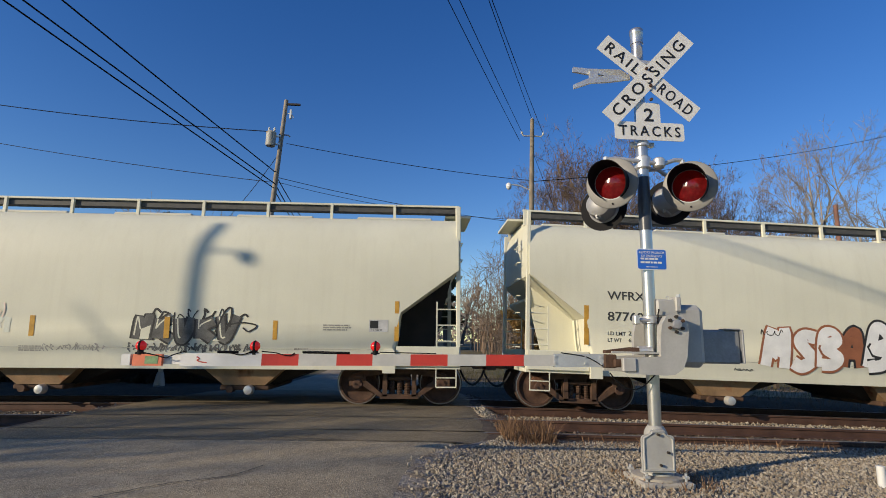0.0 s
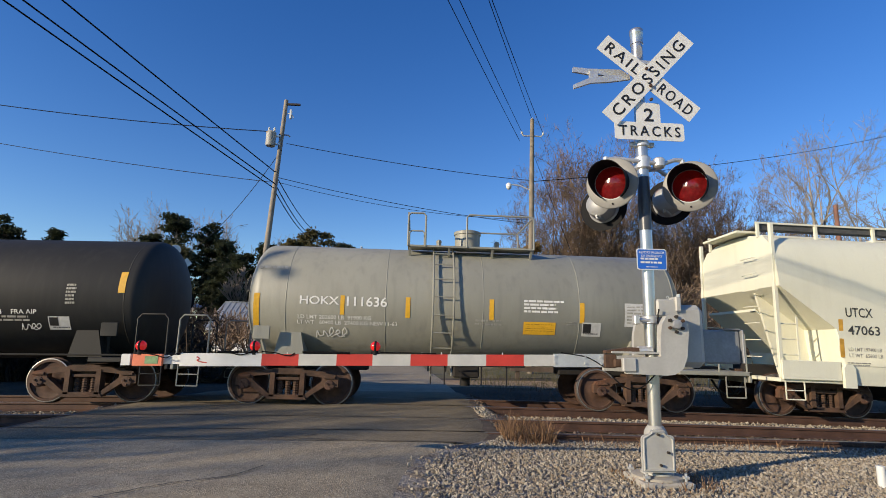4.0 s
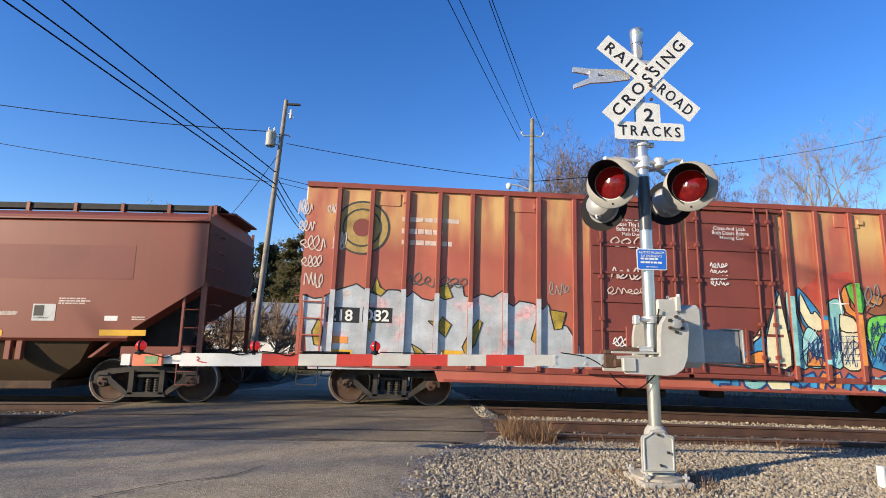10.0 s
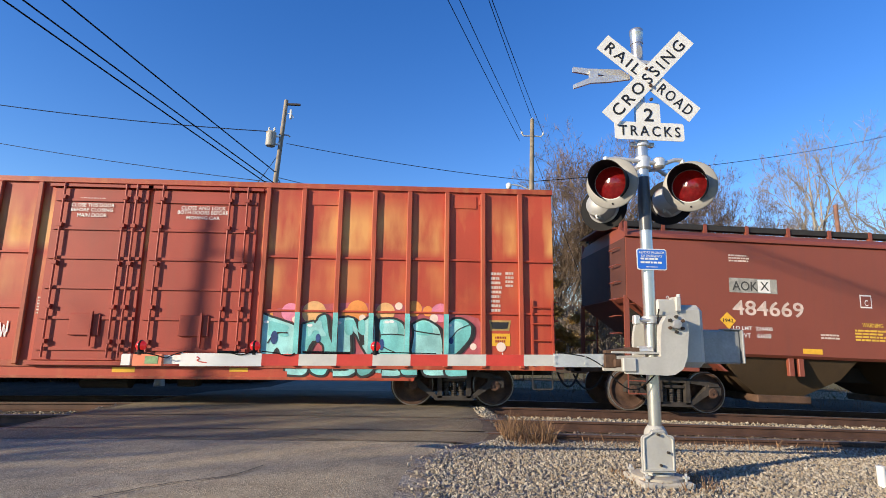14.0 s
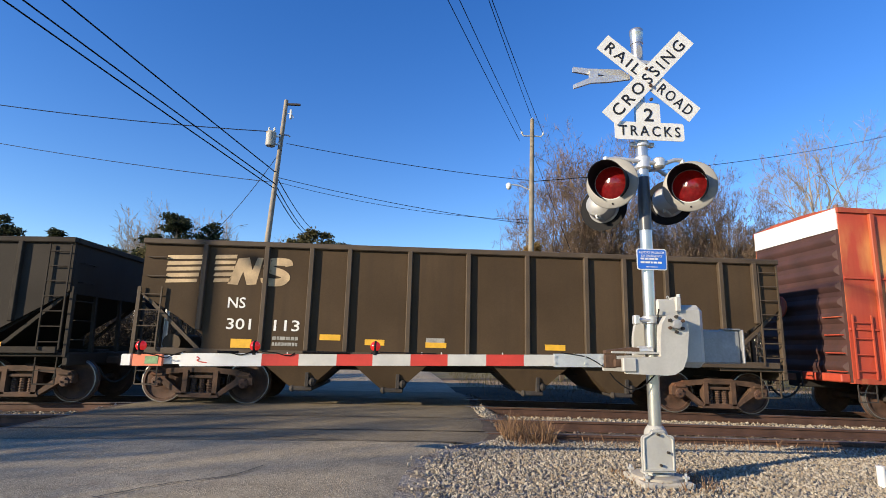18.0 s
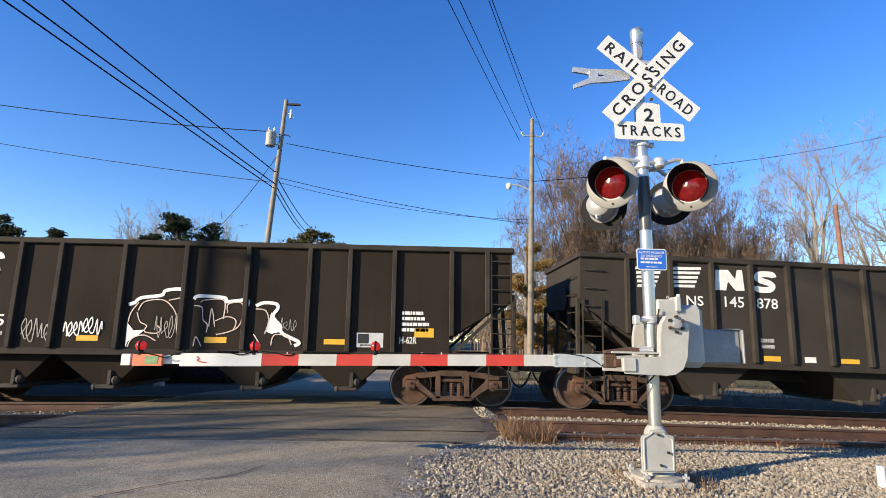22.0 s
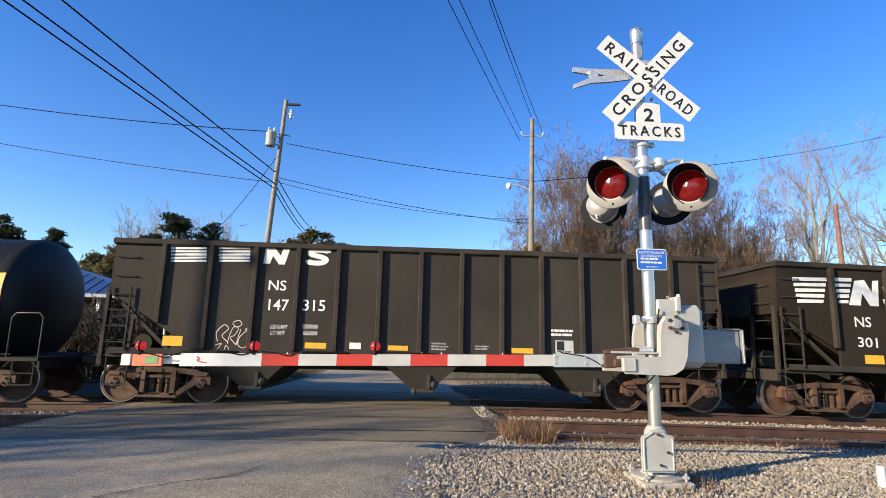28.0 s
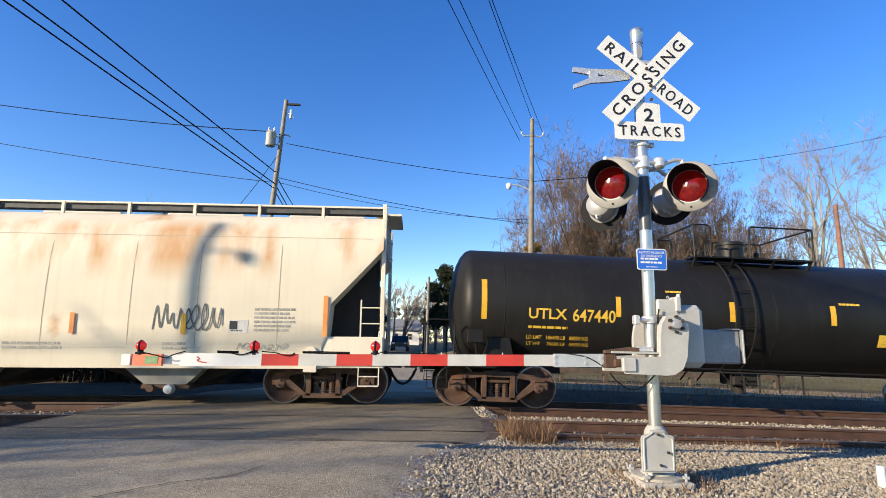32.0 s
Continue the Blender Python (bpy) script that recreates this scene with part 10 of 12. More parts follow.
for _x in (-5.2, -2.9, -0.6, 1.7, 3.4, 4.75, 6.4):
    patch("weld_seam", [(_x, 1.2), (_x + 0.014, 3.5)], s_cream, CREAM_SEAM, cream, 0.004, "", cuts=10)
patch("weld_seam", [(-7.9, 3.50), (8.3, 3.512)], s_cream, CREAM_SEAM, cream, 0.004, "", cuts=2)

# graffiti paint also covers the faces of the posts
_r = random.Random(5)
for _q, _z0, _pal in [(q, 3.05, (SPRAY_SILVER,)) for q in (-7.83, -7.11, -6.34, -5.63, -4.91, -4.16, -3.44)]:
    _z = 0.95
    _zt = (2.35 if len(_pal) == 1 else _z0 - 0.5) + _r.uniform(-0.15, 0.15)
    while _z < _zt:
        _n = min(_zt, _z + (3.0 if len(_pal) == 1 else _r.uniform(0.12, 0.4)))
        patch("graffiti", [(_q - 0.052, _z), (_q + 0.052, _z), (_q + 0.052, _n), (_q - 0.052, _n)], lambda z: -1.565, _r.choice(_pal), cp, 0.006, "graffiti paint on a side post")
        _z = _n
for _q in (3.24, 4.03, 4.77, 5.53, 6.35):
    patch("graffiti", [(_q - 0.052, 0.95), (_q + 0.052, 0.95), (_q + 0.052, 1.95), (_q - 0.052, 1.95)], lambda z: -1.565, SPRAY_TURQ, lw, 0.006, "graffiti paint on a side post")

# ---- crossing signal and gate ----
MX, MY = 2.55, 5.60


def blade(parent, cx, cz, y, angle, text, length):
    """One crossbuck blade with its word."""
    L, H = length, 0.228
    ang = radians(angle)
    c = Matrix.Translation((cx, y, cz)) @ Matrix.Rotation(-ang, 4, "Y")
    m = Mesh()
    r, pts = 0.012, []
    for sx, sz, a0 in ((1, -1, -90), (1, 1, 0), (-1, 1, 90), (-1, -1, 180)):
        for k in range(4):
            a = radians(a0 + 30 * k)
            pts.append((sx * (L / 2 - r) + r * math.cos(a), sz * (H / 2 - r) + r * math.sin(a)))
    m.prism(pts, -0.003, 0.003)
    m.v = [tuple(c @ Vector(p)) for p in m.v]
    b = part("crossbuck_blade", m, SIGN_WHITE, parent, "white crossbuck blade with black letters", smooth=False)
    for word, a, w in text:
        vs, fs, ww = letter_shapes(word, 0.010, 1.35)
        h = 0.135 / 0.70
        verts = [tuple(c @ Vector((a + p * w / ww, -0.006, (q - 0.35) * h))) for p, q in vs]
        flat("lettering", verts, fs, SIGN_BLACK, b)
    return b


signal = tagged(new("crossing_signal"), "aluminium railroad crossing signal mast with crossbuck, red lamps and gate motor", "crossing signal")
part("mast", Mesh().lathe([(0.066, 0.45), (0.066, 4.93)], 24, "z", (MX, MY, 0)), ALU, signal, "tall round aluminium mast")
part("mast_cap", Mesh().lathe([(0.067, 4.90), (0.074, 4.905), (0.074, 5.03), (0.080, 5.04), (0.080, 5.085), (0.074, 5.095), (0.02, 5.10)], 24, "z", (MX, MY, 0)), ALU, signal, "flanged aluminium mast cap")
part("mast_opening", Mesh().loft([[(MX + 0.035 * math.cos(k * math.pi / 8), MY - 0.058, 4.78 + 0.085 * math.sin(k * math.pi / 8)) for k in range(16)], [(MX + 0.035 * math.cos(k * math.pi / 8), MY - 0.068, 4.78 + 0.085 * math.sin(k * math.pi / 8)) for k in range(16)]]), STEEL_GREY, signal, "oval cover plate on the mast")
part("foundation", Mesh().box(MX - 0.27, MX + 0.27, MY - 0.27, MY + 0.27, -0.2, 0.02, 0.02).lathe([(0.26, 0.02), (0.26, 0.045), (0.20, 0.06)], 20, "z", (MX, MY, 0)), CONCRETE, signal, "concrete foundation")
base = part("base", Mesh().lathe([(0.165, 0.045), (0.165, 0.075), (0.125, 0.10), (0.115, 0.46), (0.098, 0.50), (0.078, 0.53)], 18, "z", (MX, MY, 0)).box(MX - 0.19, MX + 0.06, MY - 0.194, MY - 0.06, 0.13, 0.43, 0.02), LIGHT_GREY, signal, "cast junction-box base")


def cover_outline(k):
    """The cover's arched outline, drawn in by k."""
    mid = MX - 0.075
    pts = [(mid - 0.17 + k, 0.11 + k), (mid + 0.17 - k, 0.11 + k)]
    for cx, cz, r, a0, a1 in ((mid + 0.125, 0.42, 0.045, 0, 80), (mid + 0.05, 0.482, 0.035, -10, 90), (mid - 0.05, 0.482, 0.035, 90, 190), (mid - 0.125, 0.42, 0.045, 100, 180)):
        for q in range(5):
            a = radians(a0 + (a1 - a0) * q / 4)
            pts.append((cx + (r - min(k, r * 0.8)) * math.cos(a), cz + (r - min(k, r * 0.8)) * math.sin(a)))
    return pts


_cover = part("junction_cover", Mesh().prism(cover_outline(0.0), MY - 0.215, MY - 0.192), LIGHT_GREY, base, "bolted grey cover plate")
part("cover_rim", Mesh().loft([[(a, MY - 0.216, b) for a, b in cover_outline(0.012)], [(a, MY - 0.228, b) for a, b in cover_outline(0.017)], [(a, MY - 0.228, b) for a, b in cover_outline(0.026)], [(a, MY - 0.216, b) for a, b in cover_outline(0.031)]], caps=False), LIGHT_GREY, _cover, "raised rim round the cover")
for _q in ((-0.075, 0.47), (0.02, 0.30), (-0.06, 0.18)):
    part("cover_bolt", Mesh().cyl((MX + _q[0], MY - 0.245, _q[1]), (MX + _q[0], MY - 0.21, _q[1]), 0.014, n=6), CAST_DARK, base)
for _s in (-1, 1):
    for _u in (-1, 1):
        part("anchor_bolt", Mesh().cyl((MX + _s * 0.2, MY + _u * 0.2, 0.02), (MX + _s * 0.2, MY + _u * 0.2, 0.10), 0.014, n=6).box(MX + _s * 0.2 - 0.025, MX + _s * 0.2 + 0.025, MY + _u * 0.2 - 0.025, MY + _u * 0.2 + 0.025, 0.05, 0.075), GALV, signal)

buck = part("crossbuck", Mesh().box(MX - 0.08, MX + 0.16, MY - 0.10, MY - 0.06, 4.32, 4.37, 0.005).box(MX - 0.08, MX + 0.16, MY - 0.10, MY - 0.06, 4.60, 4.65, 0.005), GALV, signal, "crossbuck sign bracket")
blade(buck, 2.615, 4.415, MY - 0.115, -39.5, [("RAIL", -0.61, 0.48), ("ROAD", 0.17, 0.46)], 1.37)
blade(buck, 2.615, 4.42, MY - 0.128, 48.0, [("CROSSING", -0.63, 1.25)], 1.44)
for _q in ((-0.02, 0.11), (0.02, -0.10), (0.02, -0.27)):
    part("sign_bolt", Mesh().cyl((2.61 + _q[0], MY - 0.15, 4.41 + _q[1]), (2.61 + _q[0], MY - 0.12, 4.41 + _q[1]), 0.018, n=8), CAST_RUST, buck)


def rounded(x0, x1, z0, z1, r):
    pts = []
    for cx, cz, a0 in ((x1 - r, z0 + r, -90), (x1 - r, z1 - r, 0), (x0 + r, z1 - r, 90), (x0 + r, z0 + r, 180)):
        for k in range(5):
            a = radians(a0 + 22.5 * k)
            pts.append((cx + r * math.cos(a), cz + r * math.sin(a)))
    return pts


plate = part("tracks_sign", Mesh().prism([(2.23, 3.655), (2.98, 3.655), (3.0, 3.662), (3.01, 3.68), (3.01, 3.845), (3.0, 3.862), (2.98, 3.87), (2.74, 3.87), (2.74, 4.08), (2.732, 4.10), (2.71, 4.11), (2.49, 4.11), (2.468, 4.10), (2.46, 4.08), (2.46, 3.87), (2.23, 3.87), (2.21, 3.862), (2.20, 3.845), (2.20, 3.68), (2.21, 3.662)], MY - 0.106, MY - 0.098), SIGN_WHITE, signal, "white track-count sign", smooth=False)
write("TRACKS", 2.25, 3.705, 0.12, lambda z: MY - 0.109, SIGN_BLACK, plate, 0.010, width=0.71, lift=0.002, spacing=1.4)
write("2", 2.545, 3.885, 0.155, lambda z: MY - 0.109, SIGN_BLACK, plate, 0.012, width=0.11, lift=0.002)
part("sign_clamp", Mesh().lathe([(0.07, 3.60), (0.085, 3.61), (0.085, 3.66), (0.07, 3.67)], 16, "z", (MX, MY, 0)).box(MX - 0.14, MX + 0.14, MY - 0.03, MY + 0.03, 3.61, 3.66, 0.005), GALV, signal)
# side bracket: two angle-iron arms
part("side_bracket", Mesh().prism([(1.774, 4.59), (1.943, 4.577), (2.352, 4.584), (2.419, 4.544), (2.417, 4.486), (2.349, 4.49), (1.955, 4.505), (1.772, 4.531)][::-1], MY + 0.02, MY + 0.05), GALV, signal, "upper galvanised bracket arm")
part("side_bracket", Mesh().prism([(1.754, 4.322), (1.966, 4.426), (2.157, 4.451), (2.417, 4.486), (2.428, 4.421), (2.154, 4.371), (1.964, 4.354), (1.753, 4.272)][::-1], MY - 0.06, MY - 0.03).prism([(1.955, 4.534), (2.051, 4.532), (2.061, 4.424), (1.965, 4.404)][::-1], MY - 0.028, MY + 0.018), GALV, signal, "lower galvanised bracket arm")


def flasher(at, yaw, nod, front):
    """Lamp unit that faces -y before it is turned: background disc, deep visor, red lens and housing."""
    m4 = Matrix.Translation(at) @ Matrix.Rotation(radians(yaw), 4, "Z") @ Matrix.Rotation(radians(nod), 4, "X")

    def set_in(m):
        m.v = [tuple(m4 @ Vector(v)) for v in m.v]
        return m
    u = part("flasher", set_in(Mesh().lathe([(0.03, 0.235), (0.10, 0.225), (0.145, 0.19), (0.16, 0.11), (0.165, 0.02), (0.19, 0.004), (0.19, -0.012)], 28, "y")), STEEL_GREY, signal, "round crossing lamp unit")
    part("hinge", set_in(Mesh().box(-0.03, 0.03, 0.02, 0.20, -0.185, -0.15, 0.008).cyl((0, 0.19, -0.16), (0, 0.25, -0.16), 0.014, n=8)), STEEL_GREY, u, "hinge latch under the housing")
    part("background", set_in(Mesh().lathe([(0.186, -0.010), (0.272, -0.010), (0.283, -0.004), (0.286, 0.004), (0.278, 0.004), (0.186, 0.0)], 44, "y", caps=False)), LAMP_DISC if front else BLACK_HOOD, u, "round background disc")
    part("lens", set_in(Mesh().lathe([(r, -0.01 - 0.055 * (1 - (r / 0.182) ** 2)) for r in (0.182, 0.16, 0.12, 0.07, 0.02)], 28, "y")), LENS_RED, u, "red glass lens")
    n, rings = 40, []
    for k in range(n + 1):
        a = radians(-62 + 304 * k / n)
        d = 0.035 + 0.265 * (0.5 + 0.5 * math.sin(max(-math.pi / 2, min(math.pi / 2, (math.sin(a) + 0.12) * 1.35)))) ** 0.75
        ca, sa = math.cos(a), math.sin(a)
        rings.append([(0.186 * ca, -0.005, 0.186 * sa), (0.193 * ca, -d, 0.193 * sa), (0.199 * ca, -d, 0.199 * sa), (0.193 * ca, -0.005, 0.193 * sa)])
    part("hood", set_in(Mesh().loft(rings)), BLACK_HOOD, u, "black visor hood")
    part("disc_bolt", set_in(Mesh().cyl((0, -0.02, -0.235), (0, -0.008, -0.235), 0.011, n=6)), BLACK_HOOD, u)
    return u


for _x in (2.128, 3.015):
    flasher((_x, MY - 0.14, 3.115), -36, 5, True)
for _x, _z in ((2.235, 2.985), (3.05, 3.085)):
    flasher((_x, MY + 0.42, _z), 140, 2, False)
part("lamp_crossarm", Mesh().tube([(2.115, MY - 0.02, 3.43), (2.22, MY - 0.02, 3.45), (2.45, MY - 0.05, 3.42), (2.70, MY - 0.05, 3.40), (2.80, MY - 0.04, 3.41), (2.92, MY - 0.02, 3.46), (3.01, MY - 0.02, 3.46)], 0.025, 10)
     .tube([(2.28, MY + 0.3, 3.34), (2.5, MY + 0.15, 3.40), (2.8, MY + 0.15, 3.40), (3.05, MY + 0.3, 3.34)], 0.025, 10).lathe([(0.07, 3.33), (0.09, 3.35), (0.09, 3.47), (0.07, 3.49)], 14, "z", (MX, MY, 0)).lathe([(0.05, 3.35), (0.07, 3.37), (0.07, 3.45), (0.05, 3.47)], 12, "z", (2.73, MY - 0.03, 0)), GALV, signal, "pipe arm that carries the lamps")
for _x in (2.115, 3.01):
    part("lamp_hanger", Mesh().cyl((_x, MY - 0.02, 3.24), (_x, MY - 0.02, 3.46), 0.03, n=10), GALV, signal)
part("mast_wrap", Mesh().lathe([(0.0675, 2.62), (0.0675, 3.24)], 24, "z", (MX, MY, 0), caps=False), WRAP_DARK, signal, "dark slate wrap on the mast")
blue = part("notice", Mesh().prism(rounded(2.40, 2.735, 2.165, 2.40, 0.025), MY - 0.078, MY - 0.074), SIGN_WHITE, signal, "small blue emergency notice with white border")
part("notice_face", Mesh().prism(rounded(2.41, 2.725, 2.175, 2.39, 0.02), MY - 0.081, MY - 0.078), SIGN_BLUE, blue, "blue printed face")
write("REPORT PROBLEM", 2.568, 2.345, 0.026, lambda z: MY - 0.081, SIGN_WHITE, blue, 0.01, width=0.28, centre=True, lift=0.002)
write("OR EMERGENCY", 2.568, 2.306, 0.026, lambda z: MY - 0.081, SIGN_WHITE, blue, 0.01, width=0.24, centre=True, lift=0.002)
bars(2.44, 2.262, 0.25, 0.036, 1, lambda z: MY - 0.081, SIGN_WHITE, blue, 0.002, 1)
bars(2.44, 2.222, 0.25, 0.036, 1, lambda z: MY - 0.081, SIGN_WHITE, blue, 0.002, 2)
bars(2.50, 2.188, 0.14, 0.014, 1, lambda z: MY - 0.081, SIGN_WHITE, blue, 0.002, 3)

# gate motor, arm fork and counterweights
motor = part("gate_motor", Mesh().box(2.72, 3.135, MY - 0.06, MY + 0.42, 1.13, 1.80, 0.06), LIGHT_GREY, signal, "grey gate motor housing")
part("motor_lid", Mesh().box(2.60, 2.84, MY - 0.08, MY + 0.10, 1.66, 1.85, 0.02).box(2.80, 2.86, MY - 0.10, MY + 0.06, 1.72, 1.88, 0.01), LIGHT_GREY, motor)
_arm = [(2.19, 1.06), (2.60, 1.05), (2.69, 1.06), (2.78, 1.12), (2.83, 1.24), (2.86, 1.50), (2.85, 1.60), (2.80, 1.67), (2.72, 1.69), (2.63, 1.66), (2.58, 1.58), (2.555, 1.45), (2.55, 1.24), (2.19, 1.22)]
part("gate_fork", Mesh().prism(_arm, MY - 0.22, MY - 0.13), LIGHT_GREY, signal, "curved grey gate support arm")
part("gate_fork_rear", Mesh().prism(_arm, MY + 0.46, MY + 0.52), LIGHT_GREY, signal)
for _k in range(6):
    _a = 2 * math.pi * _k / 6 + 0.5
    part("hub_bolt", Mesh().cyl((2.725 + 0.078 * math.cos(_a), MY - 0.245, 1.575 + 0.078 * math.sin(_a)), (2.725 + 0.078 * math.cos(_a), MY - 0.21, 1.575 + 0.078 * math.sin(_a)), 0.018, n=8), CAST_DARK if _k % 3 else CAST_RUST, signal)
part("hub", Mesh().lathe([(0.05, -0.25), (0.045, -0.265), (0.02, -0.27)], 14, "y", (2.725, MY, 1.575)).cyl((2.725, MY - 0.25, 1.575), (2.725, MY - 0.1, 1.575), 0.05, n=14), STEEL_GREY, signal, "pivot hub")
weight = part("counterweight", Mesh().box(3.10, 3.70, MY + 0.24, MY + 0.34, 1.17, 1.55, 0.02), WEIGHT_GREY, signal, "grey counterweight plates")
part("weight_edge", Mesh().box(3.70, 3.722, MY + 0.20, MY + 0.36, 1.18, 1.555, 0.006).box(3.52, 3.70, MY + 0.22, MY + 0.36, 1.550, 1.566, 0.004), WEIGHT_GREY, weight, "rust-streaked end plate")
part("weight_rib", Mesh().box(3.16, 3.46, MY + 0.225, MY + 0.24, 1.44, 1.47).box(3.16, 3.46, MY + 0.225, MY + 0.24, 1.34, 1.36), WEIGHT_GREY, weight)
part("bracket_clamp", Mesh().lathe([(0.068, 1.58), (0.085, 1.59), (0.085, 1.66), (0.068, 1.67)], 14, "z", (MX, MY, 0)).cyl((2.36, MY - 0.06, 1.62), (2.60, MY - 0.06, 1.62), 0.022, n=8).box(2.34, 2.40, MY - 0.1, MY - 0.02, 1.57, 1.67, 0.01), GALV, signal, "mast clamp with bolts")
part("clamp_stub", Mesh().cyl((2.38, MY - 0.05, 1.30), (2.53, MY - 0.05, 1.30), 0.045, n=10), GALV, signal)
part("lid_eye", Mesh().tube([(2.725, MY - 0.06, 1.86), (2.715, MY - 0.06, 1.875), (2.73, MY - 0.06, 1.885), (2.745, MY - 0.06, 1.875), (2.735, MY - 0.06, 1.86)], 0.005, 6).cyl((2.85, MY - 0.06, 1.86), (2.85, MY - 0.06, 1.91), 0.02, n=8), GALV, motor)

# the lowered arm
AY = 5.56
gate = tagged(new("gate_arm"), "lowered red and white striped crossing gate arm", "gate arm")


def arm_x(px):
    return -2.94 + (px - 217) * 0.005835


def arm_z(x):
    return 1.088 + 0.0196 * (x + 2.94)


def arm_part(name, a, b, h, mat, label="", y=0.0, parent=None, dz=0.0, t=0.022):
    xa, xb = arm_x(a), arm_x(b)
    m = Mesh().prism([(xa, arm_z(xa) + dz - h / 2), (xb, arm_z(xb) + dz - h / 2), (xb, arm_z(xb) + dz + h / 2), (xa, arm_z(xa) + dz + h / 2)], AY - t + y, AY + t + y)
    return part(name, m, mat, parent or gate, label, smooth=False)


_mid = arm_part("arm_beam", 330, 990, 0.100, ARM_GREY, "long tapered aluminium gate beam", t=0.018)
arm_part("tip", 217, 470, 0.088, ARM_WHITE, "white arm tip", y=0.045)
arm_part("tip_end", 217, 232, 0.112, ARM_WHITE, "white end cap")
arm_part("tip_panel", 236, 285, 0.116, ARM_ORANGE, "orange reflective panel", dz=-0.003)
arm_part("tip_label", 257, 279, 0.075, ARM_GREEN, "small green label", y=-0.003, dz=-0.003)
arm_part("tip_sleeve", 316, 455, 0.128, ARM_WHITE, "white plastic sleeve")
for _a, _b in ((455, 519), (585, 648), (715, 781), (850, 918)):
    arm_part("stripe", _a, _b, 0.116, ARM_RED, "red reflective stripe")
for _a, _b in ((519, 585), (648, 715), (781, 850), (918, 973)):
    arm_part("stripe", _a, _b, 0.116, ARM_GREY, "aged white reflective stripe")
arm_part("adaptor", 973, 1064, 0.136, GALV, "galvanised arm adaptor", t=0.026)
for _q in (1060, 1031, 976):
    part("adaptor_bolt", Mesh().cyl((arm_x(_q) - 0.01, AY - 0.04, 1.215), (arm_x(_q) - 0.01, AY - 0.025, 1.215), 0.012, n=6).cyl((arm_x(_q) - 0.01, AY - 0.04, 1.15), (arm_x(_q) - 0.01, AY - 0.025, 1.15), 0.012, n=6), GALV, gate)
part("arm_hinge", Mesh().box(2.0, 2.13, AY - 0.06, AY + 0.06, 1.11, 1.25, 0.01).box(2.09, 2.24, AY - 0.10, AY + 0.10, 1.12, 1.20, 0.01).prism([(2.02, 1.26), (2.40, 1.27), (2.46, 1.32), (2.30, 1.33), (2.02, 1.29)], AY - 0.05, AY + 0.05), CAST_RUST, gate, "rusty breakaway hinge")
part("hinge_plate", Mesh().box(2.14, 2.28, AY - 0.20, AY - 0.14, 1.08, 1.22, 0.01).box(2.05, 2.62, AY - 0.14, AY - 0.11, 1.265, 1.285), LIGHT_GREY, gate)
for _q in (246, 441, 652):
    _x = arm_x(_q)
    _l = part("arm_lamp", Mesh().cyl((_x, AY, arm_z(_x) + 0.05), (_x, AY, arm_z(_x) + 0.10), 0.03, n=10).box(_x - 0.045, _x + 0.045, AY - 0.02, AY + 0.02, arm_z(_x) + 0.05, arm_z(_x) + 0.075, 0.004), BLACK_HOOD, gate, "lamp bracket on the arm")
    part("lamp_globe", Mesh().ball((_x, AY, arm_z(_x) + 0.138), 0.052, 18, 12), BULB_RED, _l, "red lamp globe")
    part("lamp_ring", Mesh().lathe([(0.05, -0.012), (0.057, -0.006), (0.057, 0.006), (0.05, 0.012)], 18, "x", (_x, AY, arm_z(_x) + 0.138)), BLACK_HOOD, _l)
for _q in (317, 384, 498, 539, 597, 735, 770, 880):
    part("arm_stud", Mesh().cyl((arm_x(_q), AY, arm_z(arm_x(_q)) + 0.045), (arm_x(_q), AY, arm_z(arm_x(_q)) + 0.078), 0.007, n=6), GALV, gate, "small bolt on the arm's top edge")
part("sleeve_mark", Mesh().tube([(arm_x(a), AY - 0.0225, arm_z(arm_x(a)) + b) for a, b in curve_pts([(344, 0.030), (349, 0.012), (345, -0.004), (351, -0.020), (362, -0.030)], 4)], 0.006, 5), ARM_RED, gate, "small red squiggle on the sleeve")
# coiled and slack lamp cable along the top of the arm
for _pts in ([(246, 0.08), (275, 0.045), (292, 0.02), (305, 0.05), (325, 0.085)], [(380, 0.075), (400, 0.07), (420, 0.05), (441, 0.09)], [(455, 0.085), (480, 0.07), (492, 0.05), (505, 0.045), (512, 0.07)], [(660, 0.08), (690, 0.075), (760, 0.068)], [(985, 0.08), (1010, 0.06), (1035, 0.03), (1062, -0.06)]):
    part("lamp_cable", Mesh().tube([(arm_x(a), AY - 0.03, arm_z(arm_x(a)) + b) for a, b in curve_pts(_pts, 5)], 0.006, 5), WIRE, gate, "black lamp cable")
for _a, _b in ((525, 608), (378, 415)):
    _n0 = int((_b - _a) * 0.7)
    part("lamp_cable", Mesh().tube([(arm_x(_a + (_b - _a) * i / (_n0 * 4)), AY - 0.02 + 0.012 * math.cos(i * math.pi / 2), arm_z(arm_x(_a)) + 0.078 + 0.012 * math.sin(i * math.pi / 2)) for i in range(_n0 * 4)], 0.004, 4), WIRE, gate, "coiled black lamp cable")
part("feed_cable", Mesh().tube(curve_pts([(2.66, 1.86), (2.58, 1.70), (2.56, 1.5), (2.62, 1.33), (2.62, 1.28)], 6) and [(x, MY - 0.12, z) for x, z in curve_pts([(2.60, 1.74), (2.58, 1.62), (2.60, 1.48), (2.64, 1.36), (2.63, 1.28), (2.50, 1.27)], 6)], 0.008, 6), WIRE, signal, "black feed cable")
